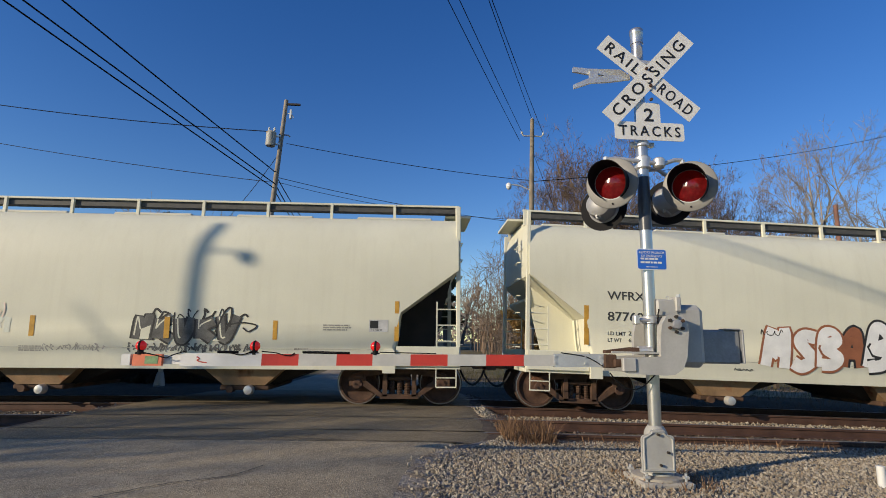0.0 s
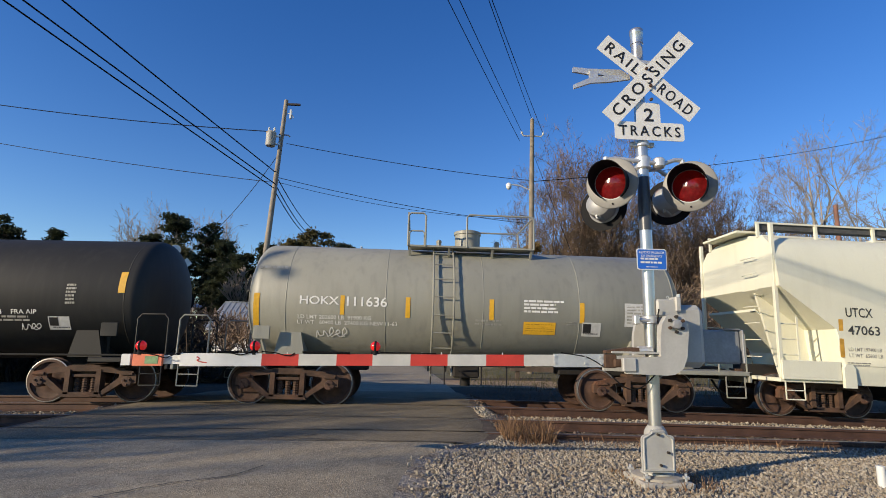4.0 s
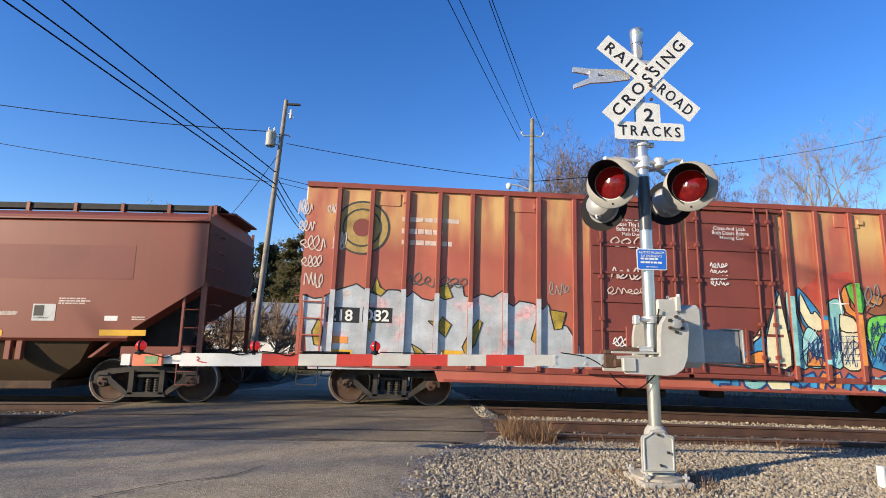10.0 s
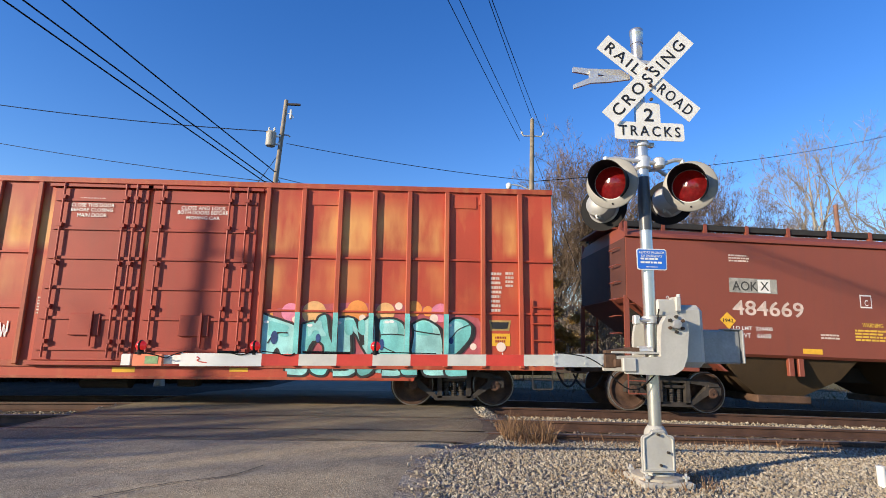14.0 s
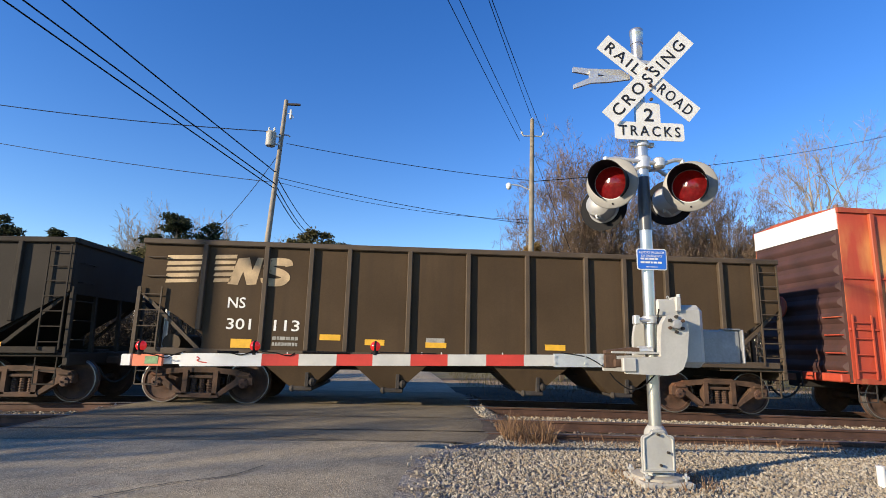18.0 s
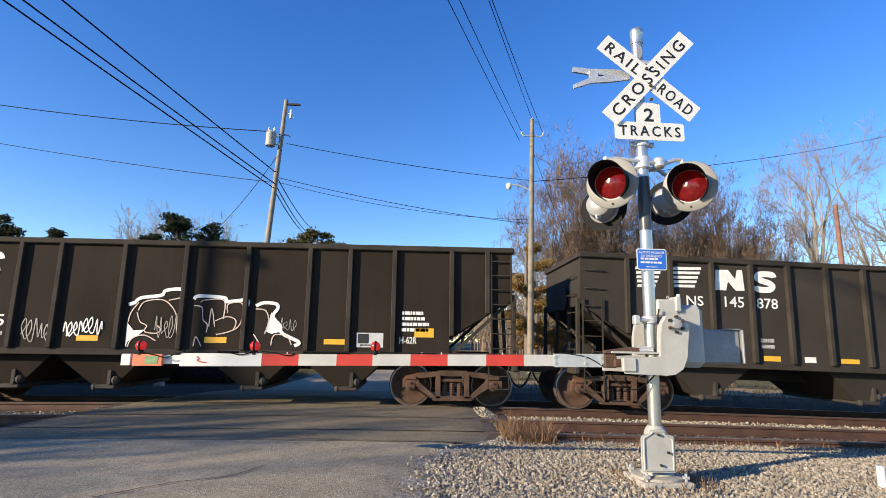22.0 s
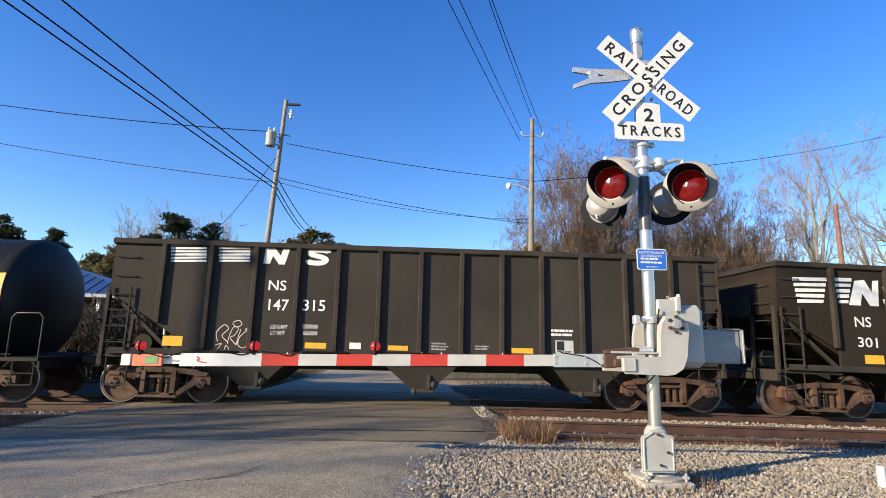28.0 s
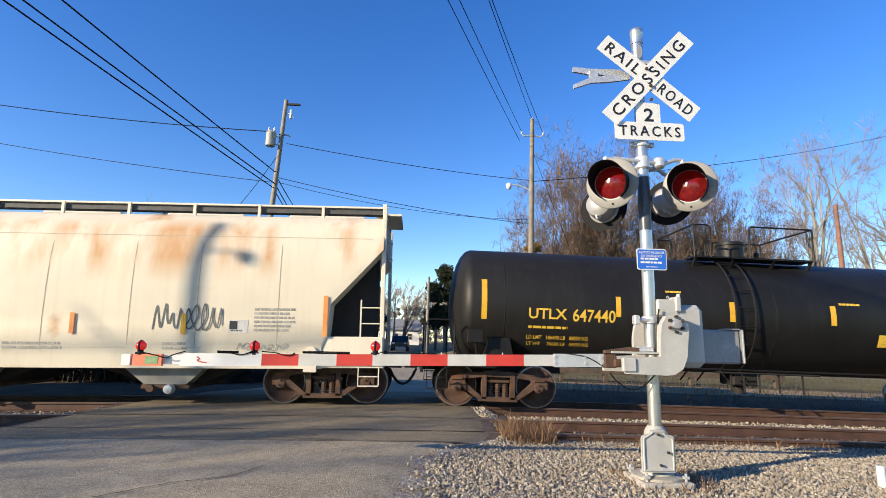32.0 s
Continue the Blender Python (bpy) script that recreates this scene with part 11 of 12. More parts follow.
part("feed_cable", Mesh().tube([(x, MY - 0.10, z) for x, z in curve_pts([(2.05, 1.06), (2.12, 0.98), (2.25, 0.90), (2.38, 0.92), (2.50, 1.02), (2.58, 1.10)], 6)], 0.007, 6), WIRE, signal, "black feed cable")

# white marker post at the edge of the gravel
part("marker", Mesh().cyl((4.95, 5.58, -0.15), (4.95, 5.58, 0.16), 0.04, n=12), SIGN_WHITE) and None
tagged(bpy.data.objects["marker"], "short white marker post in the gravel", "marker post")

# ---- poles, wires ----
def wire(pts, r, mat, label, sag=0.0, steps=24):
    """A cable between two points with a sag."""
    a, b = Vector(pts[0]), Vector(pts[1])
    line = []
    for i in range(steps + 1):
        t = i / steps
        p = a.lerp(b, t)
        line.append((p.x, p.y, p.z - 4 * sag * t * (1 - t)))
    return tagged(part("cable", Mesh().tube(line, r, 5), mat), label, "cable", "overhead cables")


def utility_pole(x, y, top, lean, mat, label, r=0.15, base=0.0):
    p = tagged(new("utility_pole"), label, "utility pole")
    p.location = (x, y, 0)
    part("shaft", Mesh().tube([(0, 0, base - 0.6), (lean[0] * 0.5, lean[1] * 0.5, top / 2), (lean[0], lean[1], top)], [r * 1.15, r * 0.95, r * 0.72], 12), mat, p, "weathered wooden shaft")
    return p


pole_a = utility_pole(-6.30, 21.0, 11.38, (0.55, 0), POLE_WOOD, "leaning weathered wooden utility pole with a transformer", 0.115)
part("transformer", Mesh().lathe([(0.05, 9.25), (0.18, 9.27), (0.20, 9.32), (0.20, 9.80), (0.215, 9.84), (0.17, 9.90), (0.05, 9.93)], 18, "z", (0.07, -0.1, 0)), LIGHT_GREY, pole_a, "grey can transformer")
for _q in (-0.1, 0.12):
    part("bushing", Mesh().lathe([(0.03, 9.92), (0.05, 9.96), (0.03, 10.0), (0.05, 10.04), (0.02, 10.10)], 8, "z", (0.07 + _q, -0.1, 0)), SIGN_WHITE, pole_a)
part("transformer_bracket", Mesh().box(0.2, 0.46, -0.1, 0.0, 9.35, 9.42).box(0.2, 0.46, -0.1, 0.0, 9.70, 9.77), GALV, pole_a)
part("crossarm", Mesh().box(0.50, 1.15, -0.05, 0.05, 11.16, 11.24, 0.01), CAST_DARK, pole_a)
part("fuse_cutout", Mesh().box(0.74, 0.82, -0.06, 0.06, 10.55, 10.95, 0.01).tube([(0.5, 0, 10.75), (0.78, 0, 10.8), (0.9, 0, 10.6)], 0.025, 6), SIGN_WHITE, pole_a, "porcelain fuse cutout")
part("insulator_arm", Mesh().tube([(0.35, 0, 9.83), (0.75, 0, 9.82), (0.82, 0, 9.75)], 0.025, 6), CAST_DARK, pole_a)
pole_b = utility_pole(5.26, 24.0, 12.4, (0.20, 0), POLE_BROWN, "weathered wooden utility pole with a short crossarm", 0.135)
part("crossarm", Mesh().tube([(-0.30, 0, 11.60), (-0.22, 0, 11.52), (0.2, 0, 11.55), (0.62, 0, 11.52), (0.72, 0, 11.62)], 0.035, 6), GALV, pole_b)
for _q in (-0.32, 0.20, 0.74):
    part("insulator", Mesh().lathe([(0.04, 0.0), (0.06, 0.03), (0.04, 0.06), (0.06, 0.09), (0.02, 0.14)], 8, "z", (_q, 0, 12.35 if _q == 0.20 else 11.62)), SIGN_WHITE, pole_b)
part("street_light", Mesh().tube([(0.1, 0, 8.75), (-0.5, -0.1, 8.95), (-0.95, -0.2, 8.95)], 0.03, 6).ball((-1.0, -0.2, 8.86), 0.14, 10, 6, 1.3), SIGN_WHITE, pole_b, "small white street light on an arm")
pole_c = utility_pole(30.0, 35.0, 11.95, (0.05, 0), POLE_RED, "reddish-brown wooden utility pole", 0.19)
# the pole behind the viewer whose shade crosses the train, with a lamp on an arm
PBX, PBY = -26.5, -0.58
pole_d = utility_pole(PBX, PBY, 11.5, (0.02, 0), POLE_WOOD, "tall wooden utility pole with a lamp on a side arm", 0.115)
part("lamp_arm", Mesh().tube([(0.0, 0, 10.72), (0.5, 0, 10.76), (0.95, 0, 10.72)], 0.03, 7), GALV, pole_d)
part("lamp_head", Mesh().ball((1.0, 0, 10.62), 0.11, 12, 8, 1.5), LIGHT_GREY, pole_d, "grey lamp head")


# thick cables that come over the road to the leaning pole and run on down the street
for _p, _q, _e in (((-5.97, 20.88, 7.49), (-9.77, 11.4, 9.11), 0.0), ((-5.89, 20.88, 7.64), (-9.34, 11.4, 9.14), 0.15), ((-6.01, 20.88, 8.21), (-8.46, 11.4, 9.19), 0.45)):
    _p, _q = Vector(_p), Vector(_q)
    wire([_p, _p + (_q - _p) * 3.3], 0.022, WIRE, "thick black cable hanging overhead", 0.2, 32)
    wire([_p, (-8.9 + _e, 45, 10.1 + _e)], 0.021, WIRE, "thick black cable hanging overhead", 0.5)
for _a, _b, _r, _s in (((-6.39, 21.0, 9.95), (-36.0, 26.7, 15.3), 0.020, 0.6), ((-6.1, 21.0, 7.75), (-36, 26.7, 13.6), 0.014, 0.45), ((-5.6, 21.0, 9.45), (5.3, 24.0, 9.25), 0.015, 0.14), ((-5.8, 21.0, 7.95), (5.3, 24.0, 7.1), 0.013, 0.2),
                       ((-5.8, 21.0, 7.75), (5.3, 24.0, 7.3), 0.010, 0.35), ((-5.9, 21.0, 8.95), (-13, 30, 6.2), 0.014, 0.5), ((5.4, 24.0, 9.2), (41.0, 40.4, 20.2), 0.0175, 0.5)):
    wire([_a, _b], _r, WIRE if _r > 0.017 else WIRE_THIN, "thin dark overhead wire", _s)
for _a, _b in (((4.84, 24.0, 11.24), (0.69, 13, 10.75)), ((4.94, 24.0, 11.72), (1.01, 13, 10.76)), ((5.46, 24.0, 12.4), (1.81, 13, 10.82)), ((5.98, 24.0, 11.72), (1.90, 13, 10.83))):
    _a, _b = Vector(_a), Vector(_b)
    wire([_a, _a + (_b - _a) * 2.2], 0.012, WIRE, "overhead power wire of the pole", 0.15)
wire([(5.4, 24.0, 10.9), (9.4, 26.0, 2.0)], 0.012, WIRE_THIN, "taut guy wire of the pole")
wire([(5.2, 24.0, 6.4), (3.0, 34.0, 4.5)], 0.012, WIRE_THIN, "thin grey service wire", 0.2)


# ---- trees ----
def branch_mesh(seed, height, spread, levels, splits, r0, base_clear=0.15, gravity=0.0, twig_r=0.012, lean=0.1):
    """Limbs of a bare tree: returns wood and twig meshes."""
    r = random.Random(seed)
    wood, twigs = Mesh(), Mesh()

    def grow(p, d, length, rad, level):
        steps = 3 if level < 2 else 2
        pts, rads = [p], [rad]
        q = Vector(p)
        dd = Vector(d)
        for i in range(steps):
            dd = (dd + Vector((r.uniform(-1, 1), r.uniform(-1, 1), r.uniform(-0.5, 0.9))) * (0.10 + 0.05 * level)).normalized()
            q = q + dd * (length / steps)
            pts.append(tuple(q))
            rads.append(rad * (1 - 0.45 * (i + 1) / steps))
        (wood if level < 3 else twigs).tube(pts, rads, 6 if level < 2 else 3)
        if level >= levels:
            return
        n = splits[min(level, len(splits) - 1)]
        for k in range(n):
            t = 1.0 if k == 0 else r.uniform(0.35, 0.98)
            i = min(int(t * steps), steps - 1)
            o = Vector(pts[i]).lerp(Vector(pts[i + 1]), t * steps - i)
            a = r.uniform(0, 2 * math.pi)
            side = (dd.orthogonal().normalized() * math.cos(a) + dd.cross(dd.orthogonal().normalized()) * math.sin(a))
            s = spread * r.uniform(0.5, 1.15) * (0.5 if k == 0 else 1.0)
            nd = (dd + side * s + Vector((0, 0, 0.18 - gravity))).normalized()
            grow(tuple(o), nd, length * r.uniform(0.58, 0.82), max(twig_r, rads[i] * (0.72 if k == 0 else 0.5)), level + 1)
    grow((0, 0, -0.3), (r.uniform(-lean, lean), r.uniform(-lean, lean), 1), height * (0.22 + base_clear), r0, 0)
    return wood, twigs


def bare_tree(x, y, z, height, seed, label, twig_mat, spread=0.75, levels=5, splits=(4, 4, 4, 4, 3), r0=0.25, clear=0.05, twig_r=0.014, group=""):
    t = tagged(new("tree"), label, "tree", group)
    t.location = (x, y, z)
    wood, twigs = branch_mesh(seed, height, spread, levels, splits, r0, clear, 0.0, twig_r)
    top = max(v[2] for v in wood.v + twigs.v)
    k = height / top
    for m in (wood, twigs):
        m.v = [(a * k, b * k, c * k) for a, b, c in m.v]
    me = bpy.data.meshes.new("trunk")
    me.from_pydata(wood.v, [], wood.f)
    me.materials.append(BARK)
    part("trunk", me, None, t)
    me = bpy.data.meshes.new("crown")
    me.from_pydata(twigs.v, [], twigs.f)
    me.materials.append(twig_mat)
    part("crown", me, None, t, "bare winter twigs")
    return t


def clump_tree(x, y, z, height, width, seed, label, mat, n=900, leaf=0.35, shape="pine", name="tree"):
    """Evergreen: tapered trunk, limbs and many small leaf clumps with gaps."""
    r = random.Random(seed)
    t = tagged(new(name), label, name.replace("_", " "))
    t.location = (x, y, z)
    wood = Mesh().tube([(0, 0, -0.3), (r.uniform(-0.2, 0.2), 0, height * 0.5), (0, 0, height * 0.96)], [0.018 * height + 0.06, 0.012 * height + 0.03, 0.03], 7)
    vs, fs = [], []
    limbs = max(7, int(height * 3.6)) if shape == "pine" else 9
    pts = []
    for i in range(limbs):
        h = height * (r.uniform(0.3, 0.97) if shape == "pine" else r.uniform(0.1, 0.8))
        a = r.uniform(0, 6.28)
        L = width * 0.5 * (1.12 - h / height) ** 0.6 * r.uniform(0.6, 1.1) if shape == "pine" else width * 0.5 * math.sqrt(max(0.08, 1 - (2 * h / height - 0.9) ** 2)) * r.uniform(0.7, 1.05)
        end = (L * math.cos(a), L * math.sin(a), h + (0.12 * L if shape == "pine" else 0.45 * L))
        wood.tube([(0, 0, h * 0.96), end], [0.05, 0.015], 4)
        pts.append(((0, 0, h), end))
    q = np.random.RandomState(seed)
    ends = np.array(pts)[q.randint(0, len(pts), n)]
    c = ends[:, 0] + (ends[:, 1] - ends[:, 0]) * q.uniform(0.35, 1.08, (n, 1)) + q.normal(0, 1, (n, 3)) * (0.9 * leaf, 0.9 * leaf, 0.54 * leaf)
    c = np.repeat(c, 5, 0)
    d = q.normal(0, 1, (5 * n, 3)) * (1, 1, 0.8)
    d *= leaf * q.uniform(0.5, 1.1, (5 * n, 1)) / np.linalg.norm(d, axis=1, keepdims=True)
    e = np.cross(d, q.normal(0, 1, (5 * n, 3)))
    e *= leaf * 0.22 / np.linalg.norm(e, axis=1, keepdims=True)
    vs = np.stack([c + e, c - e, c + d], 1).reshape(-1, 3).tolist()
    fs = np.arange(15 * n).reshape(-1, 3).tolist()
    part("trunk", wood, BARK, t)
    me = bpy.data.meshes.new("crown")
    me.from_pydata(vs, [], fs)
    me.materials.append(mat)
    part("crown", me, None, t, "many small leaf clumps")
    return t


def tube_mesh(name, runs, mat):
    """One mesh of many tapered twigs; runs: (points n x m x 3, radii n x m, sides)."""
    vs, qs, n0 = [], [], 0
    for pts, rad, k in runs:
        n, m = rad.shape
        d = pts[:, -1] - pts[:, 0]
        d /= np.linalg.norm(d, axis=1, keepdims=True) + 1e-9
        a = np.cross(d, np.where(np.abs(d[:, 2:3]) < 0.9, (0, 0, 1), (1, 0, 0)))
        a /= np.linalg.norm(a, axis=1, keepdims=True)
        b = np.cross(d, a)
        w = np.arange(k) * 2 * math.pi / k
        ring = a[:, None, None] * np.cos(w)[None, None, :, None] + b[:, None, None] * np.sin(w)[None, None, :, None]
        vs.append((pts[:, :, None] + rad[:, :, None, None] * ring).reshape(-1, 3))
        i, j, q = np.meshgrid(np.arange(n), np.arange(m - 1), np.arange(k if k > 2 else 1), indexing="ij")
        o, e = n0 + (i * m + j) * k, (q + 1) % k
        qs.append(np.stack([o + q, o + e, o + k + e, o + k + q], -1).reshape(-1, 4))
        n0 += n * m * k
    v, f = np.concatenate(vs), np.concatenate(qs)
    me = bpy.data.meshes.new(name)
    me.vertices.add(len(v))
    me.vertices.foreach_set("co", v.astype(np.float32).ravel())
    me.loops.add(f.size)
    me.loops.foreach_set("vertex_index", f.astype(np.int32).ravel())
    me.polygons.add(len(f))
    me.polygons.foreach_set("loop_start", np.arange(0, f.size, 4, dtype=np.int32))
    me.update(calc_edges=True)
    me.materials.append(mat)
    return me


def fan_tree(x, y, z, height, width, seed, label, twig_mat, kids=(7, 5, 5, 4, 4, 4), r0=0.22, clear=0.14, spread=(0.18, 0.55), rise=0.10, tip=0.007, group="bare trees beyond the tracks", lean=(0.0, 0.0), wob=0.13, bark=None, fine=9):
    """Bare tree: a bole that forks into rising limbs, branches and a haze of fine twigs, level by level."""
    r = np.random.RandomState(seed)
    t = tagged(new("tree"), label, "tree", group)
    t.location = (x, y, z)
    P, D = np.array([[0.0, 0.0, -0.3]]), np.array([[lean[0], lean[1], 1.0]])
    L, R = np.array([height * clear]), np.array([r0])
    runs = []
    for level in range(len(kids) + 1):
        n = len(P)
        steps = 4 if level in (1, 2) else 3 if level < 4 else 2 if level < len(kids) else 1
        D = D / np.linalg.norm(D, axis=1, keepdims=True)
        pts, ds, d = [P], [], D
        for k in range(steps):
            d = d + r.normal(0, wob, (n, 3)) + (0, 0, rise)
            d = d / np.linalg.norm(d, axis=1, keepdims=True)
            ds.append(d)
            pts.append(pts[-1] + d * (L / steps)[:, None])
        pts, ds = np.stack(pts, 1), np.stack(ds, 1)
        fall = 0.30 if level == 0 else 0.62 if level < len(kids) else 0.8
        rad = np.maximum(R[:, None] * (1 - fall * np.linspace(0, 1, steps + 1)), tip * 0.45)
        runs.append((level, pts, rad, 7 if level < 2 else 4 if level < 4 else 3 if level < fine else 2))
        if level == len(kids):
            break
        k = kids[level]
        i = np.repeat(np.arange(n), k)
        first = np.tile(np.arange(k) == 0, n)
        u = np.where(first, 0.999, r.uniform(0.55 if level == 0 else 0.25, 1.0, n * k)) * steps
        j = np.minimum(u.astype(int), steps - 1)
        P = pts[i, j] + (pts[i, j + 1] - pts[i, j]) * (u - j)[:, None]
        d = ds[i, j]
        a = np.cross(d, r.normal(0, 1, (n * k, 3)))
        a /= np.linalg.norm(a, axis=1, keepdims=True)
        ang = r.uniform(spread[0], spread[1], n * k) * np.where(first, 0.35, 1.0) * (0.5 + 0.27 * level)
        D = d * np.cos(ang)[:, None] + a * np.sin(ang)[:, None]
        L = (np.full(n, height * 0.78) if level == 0 else L)[i] * (r.uniform(0.5, 0.82, n * k) if level == 0 else r.uniform(0.36, 0.68, n * k))
        R = np.maximum(rad[i, j] * np.where(first, 0.8, r.uniform(0.4, 0.62, n * k)), tip)
    every = np.concatenate([q[1].reshape(-1, 3) for q in runs])
    grow = np.array([0.0, 0.0, height / np.percentile(every[:, 2], 99.8)])
    grow[:2] = 0.5 * width / np.percentile(np.abs(every[:, :2] - np.median(every[:, :2], axis=0)), 97)
    runs = [(lv, q * grow, rr, k) for lv, q, rr, k in runs]
    part("trunk", tube_mesh("trunk", [q[1:] for q in runs if q[0] < 3], bark or BARK), None, t)
    part("crown", tube_mesh("crown", [q[1:] for q in runs if q[0] >= 3], twig_mat), None, t, "bare winter twigs")
    return t


RED_TREE = "bare winter tree with a rounded crown of reddish twigs"
for _x, _y, _h, _w, _s in ((11.4, 44, 18.8, 9.5, 1), (15.2, 46, 19.6, 10.0, 2), (21.5, 48, 14.5, 9.5, 10), (26.0, 46.5, 16.4, 10.5, 4), (30.8, 47.5, 17.4, 10.0, 12), (35.4, 50, 13.0, 9.0, 13)):
    fan_tree(_x, _y, ground_z(_x, _y), _h, _w, _s, RED_TREE, TWIG_RED, (9, 6, 5, 5, 5, 7), 0.36, 0.12, (0.32, 0.78), 0.035, 0.0155, wob=0.11, fine=5)
GREY_TREE = "tall bare tree with pale grey limbs"
for _x, _y, _h, _w, _s, _l in ((35.4, 44, 22.0, 10.5, 5, (-0.10, 0)), (40.6, 44, 21.8, 10.0, 6, (0.05, 0)), (47.0, 46, 19.0, 10.0, 8, (0.0, 0))):
    fan_tree(_x, _y, ground_z(_x, _y), _h, _w, _s, GREY_TREE, TWIG_GREY, (3, 5, 5, 4, 4, 3), 0.58, 0.28, (0.32, 0.70), 0.01, 0.0145, lean=_l, wob=0.15, bark=BARK_PALE)
# unseen bare trees, added behind the viewer to shade the left of the road
for _x, _y, _h, _w, _s in ((-42.0, -13.5, 14.2, 10.0, 90), (-38.0, -14.0, 12.4, 9.0, 96), (-34.0, -10.6, 11.3, 9.0, 98)):
    fan_tree(_x, _y, ground_z(_x, _y), _h, _w, _s, "unseen bare tree added to shade the road", TWIG_GREY, (12, 7, 6, 5, 4), 0.09, 0.15, (0.25, 0.7), 0.04, 0.044, "bare trees beside the road")
for _x, _y, _h, _w, _s in ((-37.5, 72, 17.0, 8.0, 91), (-33.0, 74, 19.6, 9.0, 92), (-30.0, 75, 18.6, 8.0, 93), (-19.5, 72, 14.0, 8.0, 94), (-15.5, 74, 14.0, 7.0, 95), (-42.0, 74, 14.0, 8.0, 97)):
    fan_tree(_x, _y, ground_z(_x, _y), _h, _w, _s, "bare grey winter tree in the distance", TWIG_GREY, (7, 5, 5, 4, 4), 0.22, 0.12, (0.25, 0.75), 0.04, 0.028, "distant bare trees")


def thicket(area, stems, low, high, seed, label, mat):
    """A close stand of thin bare saplings and undergrowth."""
    r = np.random.RandomState(seed)
    x, y = r.uniform(area[0], area[1], stems), r.uniform(area[2], area[3], stems)
    h = r.uniform(low, high, stems)
    foot = np.stack([x, y, [ground_z(a, b) - 0.2 for a, b in zip(x, y)]], 1)
    q = np.linspace(0, 1, 5)
    sway = r.normal(0, 0.10, (stems, 1, 3)) * h[:, None, None] * (1, 1, 0) * (q ** 2)[None, :, None] + r.normal(0, 0.06, (stems, 5, 3)) * (q > 0)[None, :, None]
    main = foot[:, None] + sway + (q[None, :, None] * h[:, None, None]) * (0, 0, 1)
    runs = [(main, r.uniform(0.03, 0.07, (stems, 1)) * (1 - 0.85 * q)[None], 4)]
    i = np.repeat(np.arange(stems), 15)
    u = r.uniform(0.6, 3.99, len(i))
    j = u.astype(int)
    o = main[i, j] + (main[i, j + 1] - main[i, j]) * (u - j)[:, None]
    d = r.normal(0, 1, (len(i), 3)) * (1, 1, 0.35) + (0, 0, 0.9)
    d *= (h[i] * r.uniform(0.08, 0.24, len(i)))[:, None] / np.linalg.norm(d, axis=1, keepdims=True)
    side = np.stack([o, o + d * 0.5 + r.normal(0, 0.05, d.shape), o + d], 1)
    runs.append((side, np.tile((0.020, 0.015, 0.010), (len(i), 1)), 3))
    i = np.repeat(np.arange(len(i)), 3)
    o = side[i, 1] + (side[i, 2] - side[i, 1]) * r.uniform(0, 1, (len(i), 1))
    d = d[i] * 0.5 + r.normal(0, 0.25, (len(i), 3))
    runs.append((np.stack([o, o + d * 0.8], 1), np.tile((0.013, 0.007), (len(i), 1)), 3))
    tagged(new("thicket", tube_mesh("thicket", runs, mat)), label, "thicket", kind="stuff")


thicket((6.5, 50, 48, 62), 520, 5.0, 10.5, 301, "dense bare winter thicket behind the trees", TWIG_RED)
thicket((6.0, 34, 37, 47), 300, 2.0, 5.5, 302, "bare saplings and brush among the trees", BARK)
thicket((-17, -7.4, 17.6, 20.5), 340, 1.3, 2.6, 303, "dark tangled brush beside the far track", BRUSH_DARK)
thicket((-9.0, -5.0, 17.4, 19.5), 160, 0.35, 0.75, 304, "low dark brush beside the far track", BRUSH_DARK)
for _x, _y, _h, _s in ((-20, 60, 9.0, 23), (-14, 62, 9.5, 24), (-2.0, 95, 12.0, 25), (2.5, 100, 12.0, 26), (8.0, 90, 12.0, 27), (-7.0, 88, 11.0, 28), (-5.0, 96, 10.5, 29), (5.0, 84, 9.0, 30), (-11.0, 80, 11.0, 46)):
    bare_tree(_x, _y, ground_z(_x, _y), _h, _s, "bare grey winter tree in the distance", TWIG_GREY, 0.6, 5, (4, 4, 3, 3, 3), 0.25, 0.0, 0.03, "distant bare trees")
for _x, _y, _h, _w, _s in ((-48, 62, 14.3, 7.0, 31), (-53, 64, 13.5, 7.0, 32), (-44.5, 66, 13.5, 6.0, 33), (-31.2, 68, 16.8, 7.5, 34), (-28.0, 70, 16.4, 6.5, 35), (-35.0, 69, 14.0, 6.0, 36), (-25.2, 69, 13.5, 6.0, 45), (-33.0, 64, 11.0, 7.0, 47), (-23.5, 64, 10.0, 6.0, 48), (-17.5, 62, 12.2, 5.5, 41), (-20.5, 62, 10.5, 6.0, 43), (-15.0, 60, 9.5, 5.5, 49), (-6.0, 76, 8.5, 4.5, 44), (3.6, 62, 9.9, 3.2, 52), (2.6, 66, 8.6, 3.0, 53)):
    clump_tree(_x, _y, ground_z(_x, _y), _h, _w, _s, "dark green pine tree beyond the tracks", NEEDLE, 3800, 0.36)
for _x, _y, _h, _w, _s in ((-13.2, 57, 12.6, 6.5, 37), (-10.6, 55, 12.7, 6.5, 38), (-8.0, 57, 11.6, 5.5, 39), (-6.4, 58, 9.6, 4.5, 42), (-11.8, 52, 8.5, 6.5, 40), (-8.6, 53, 8.0, 6.0, 50)):
    clump_tree(_x, _y, ground_z(_x, _y), _h, _w, _s, "broad olive-green pine tree behind the house", NEEDLE_OLIVE, 5500, 0.31)
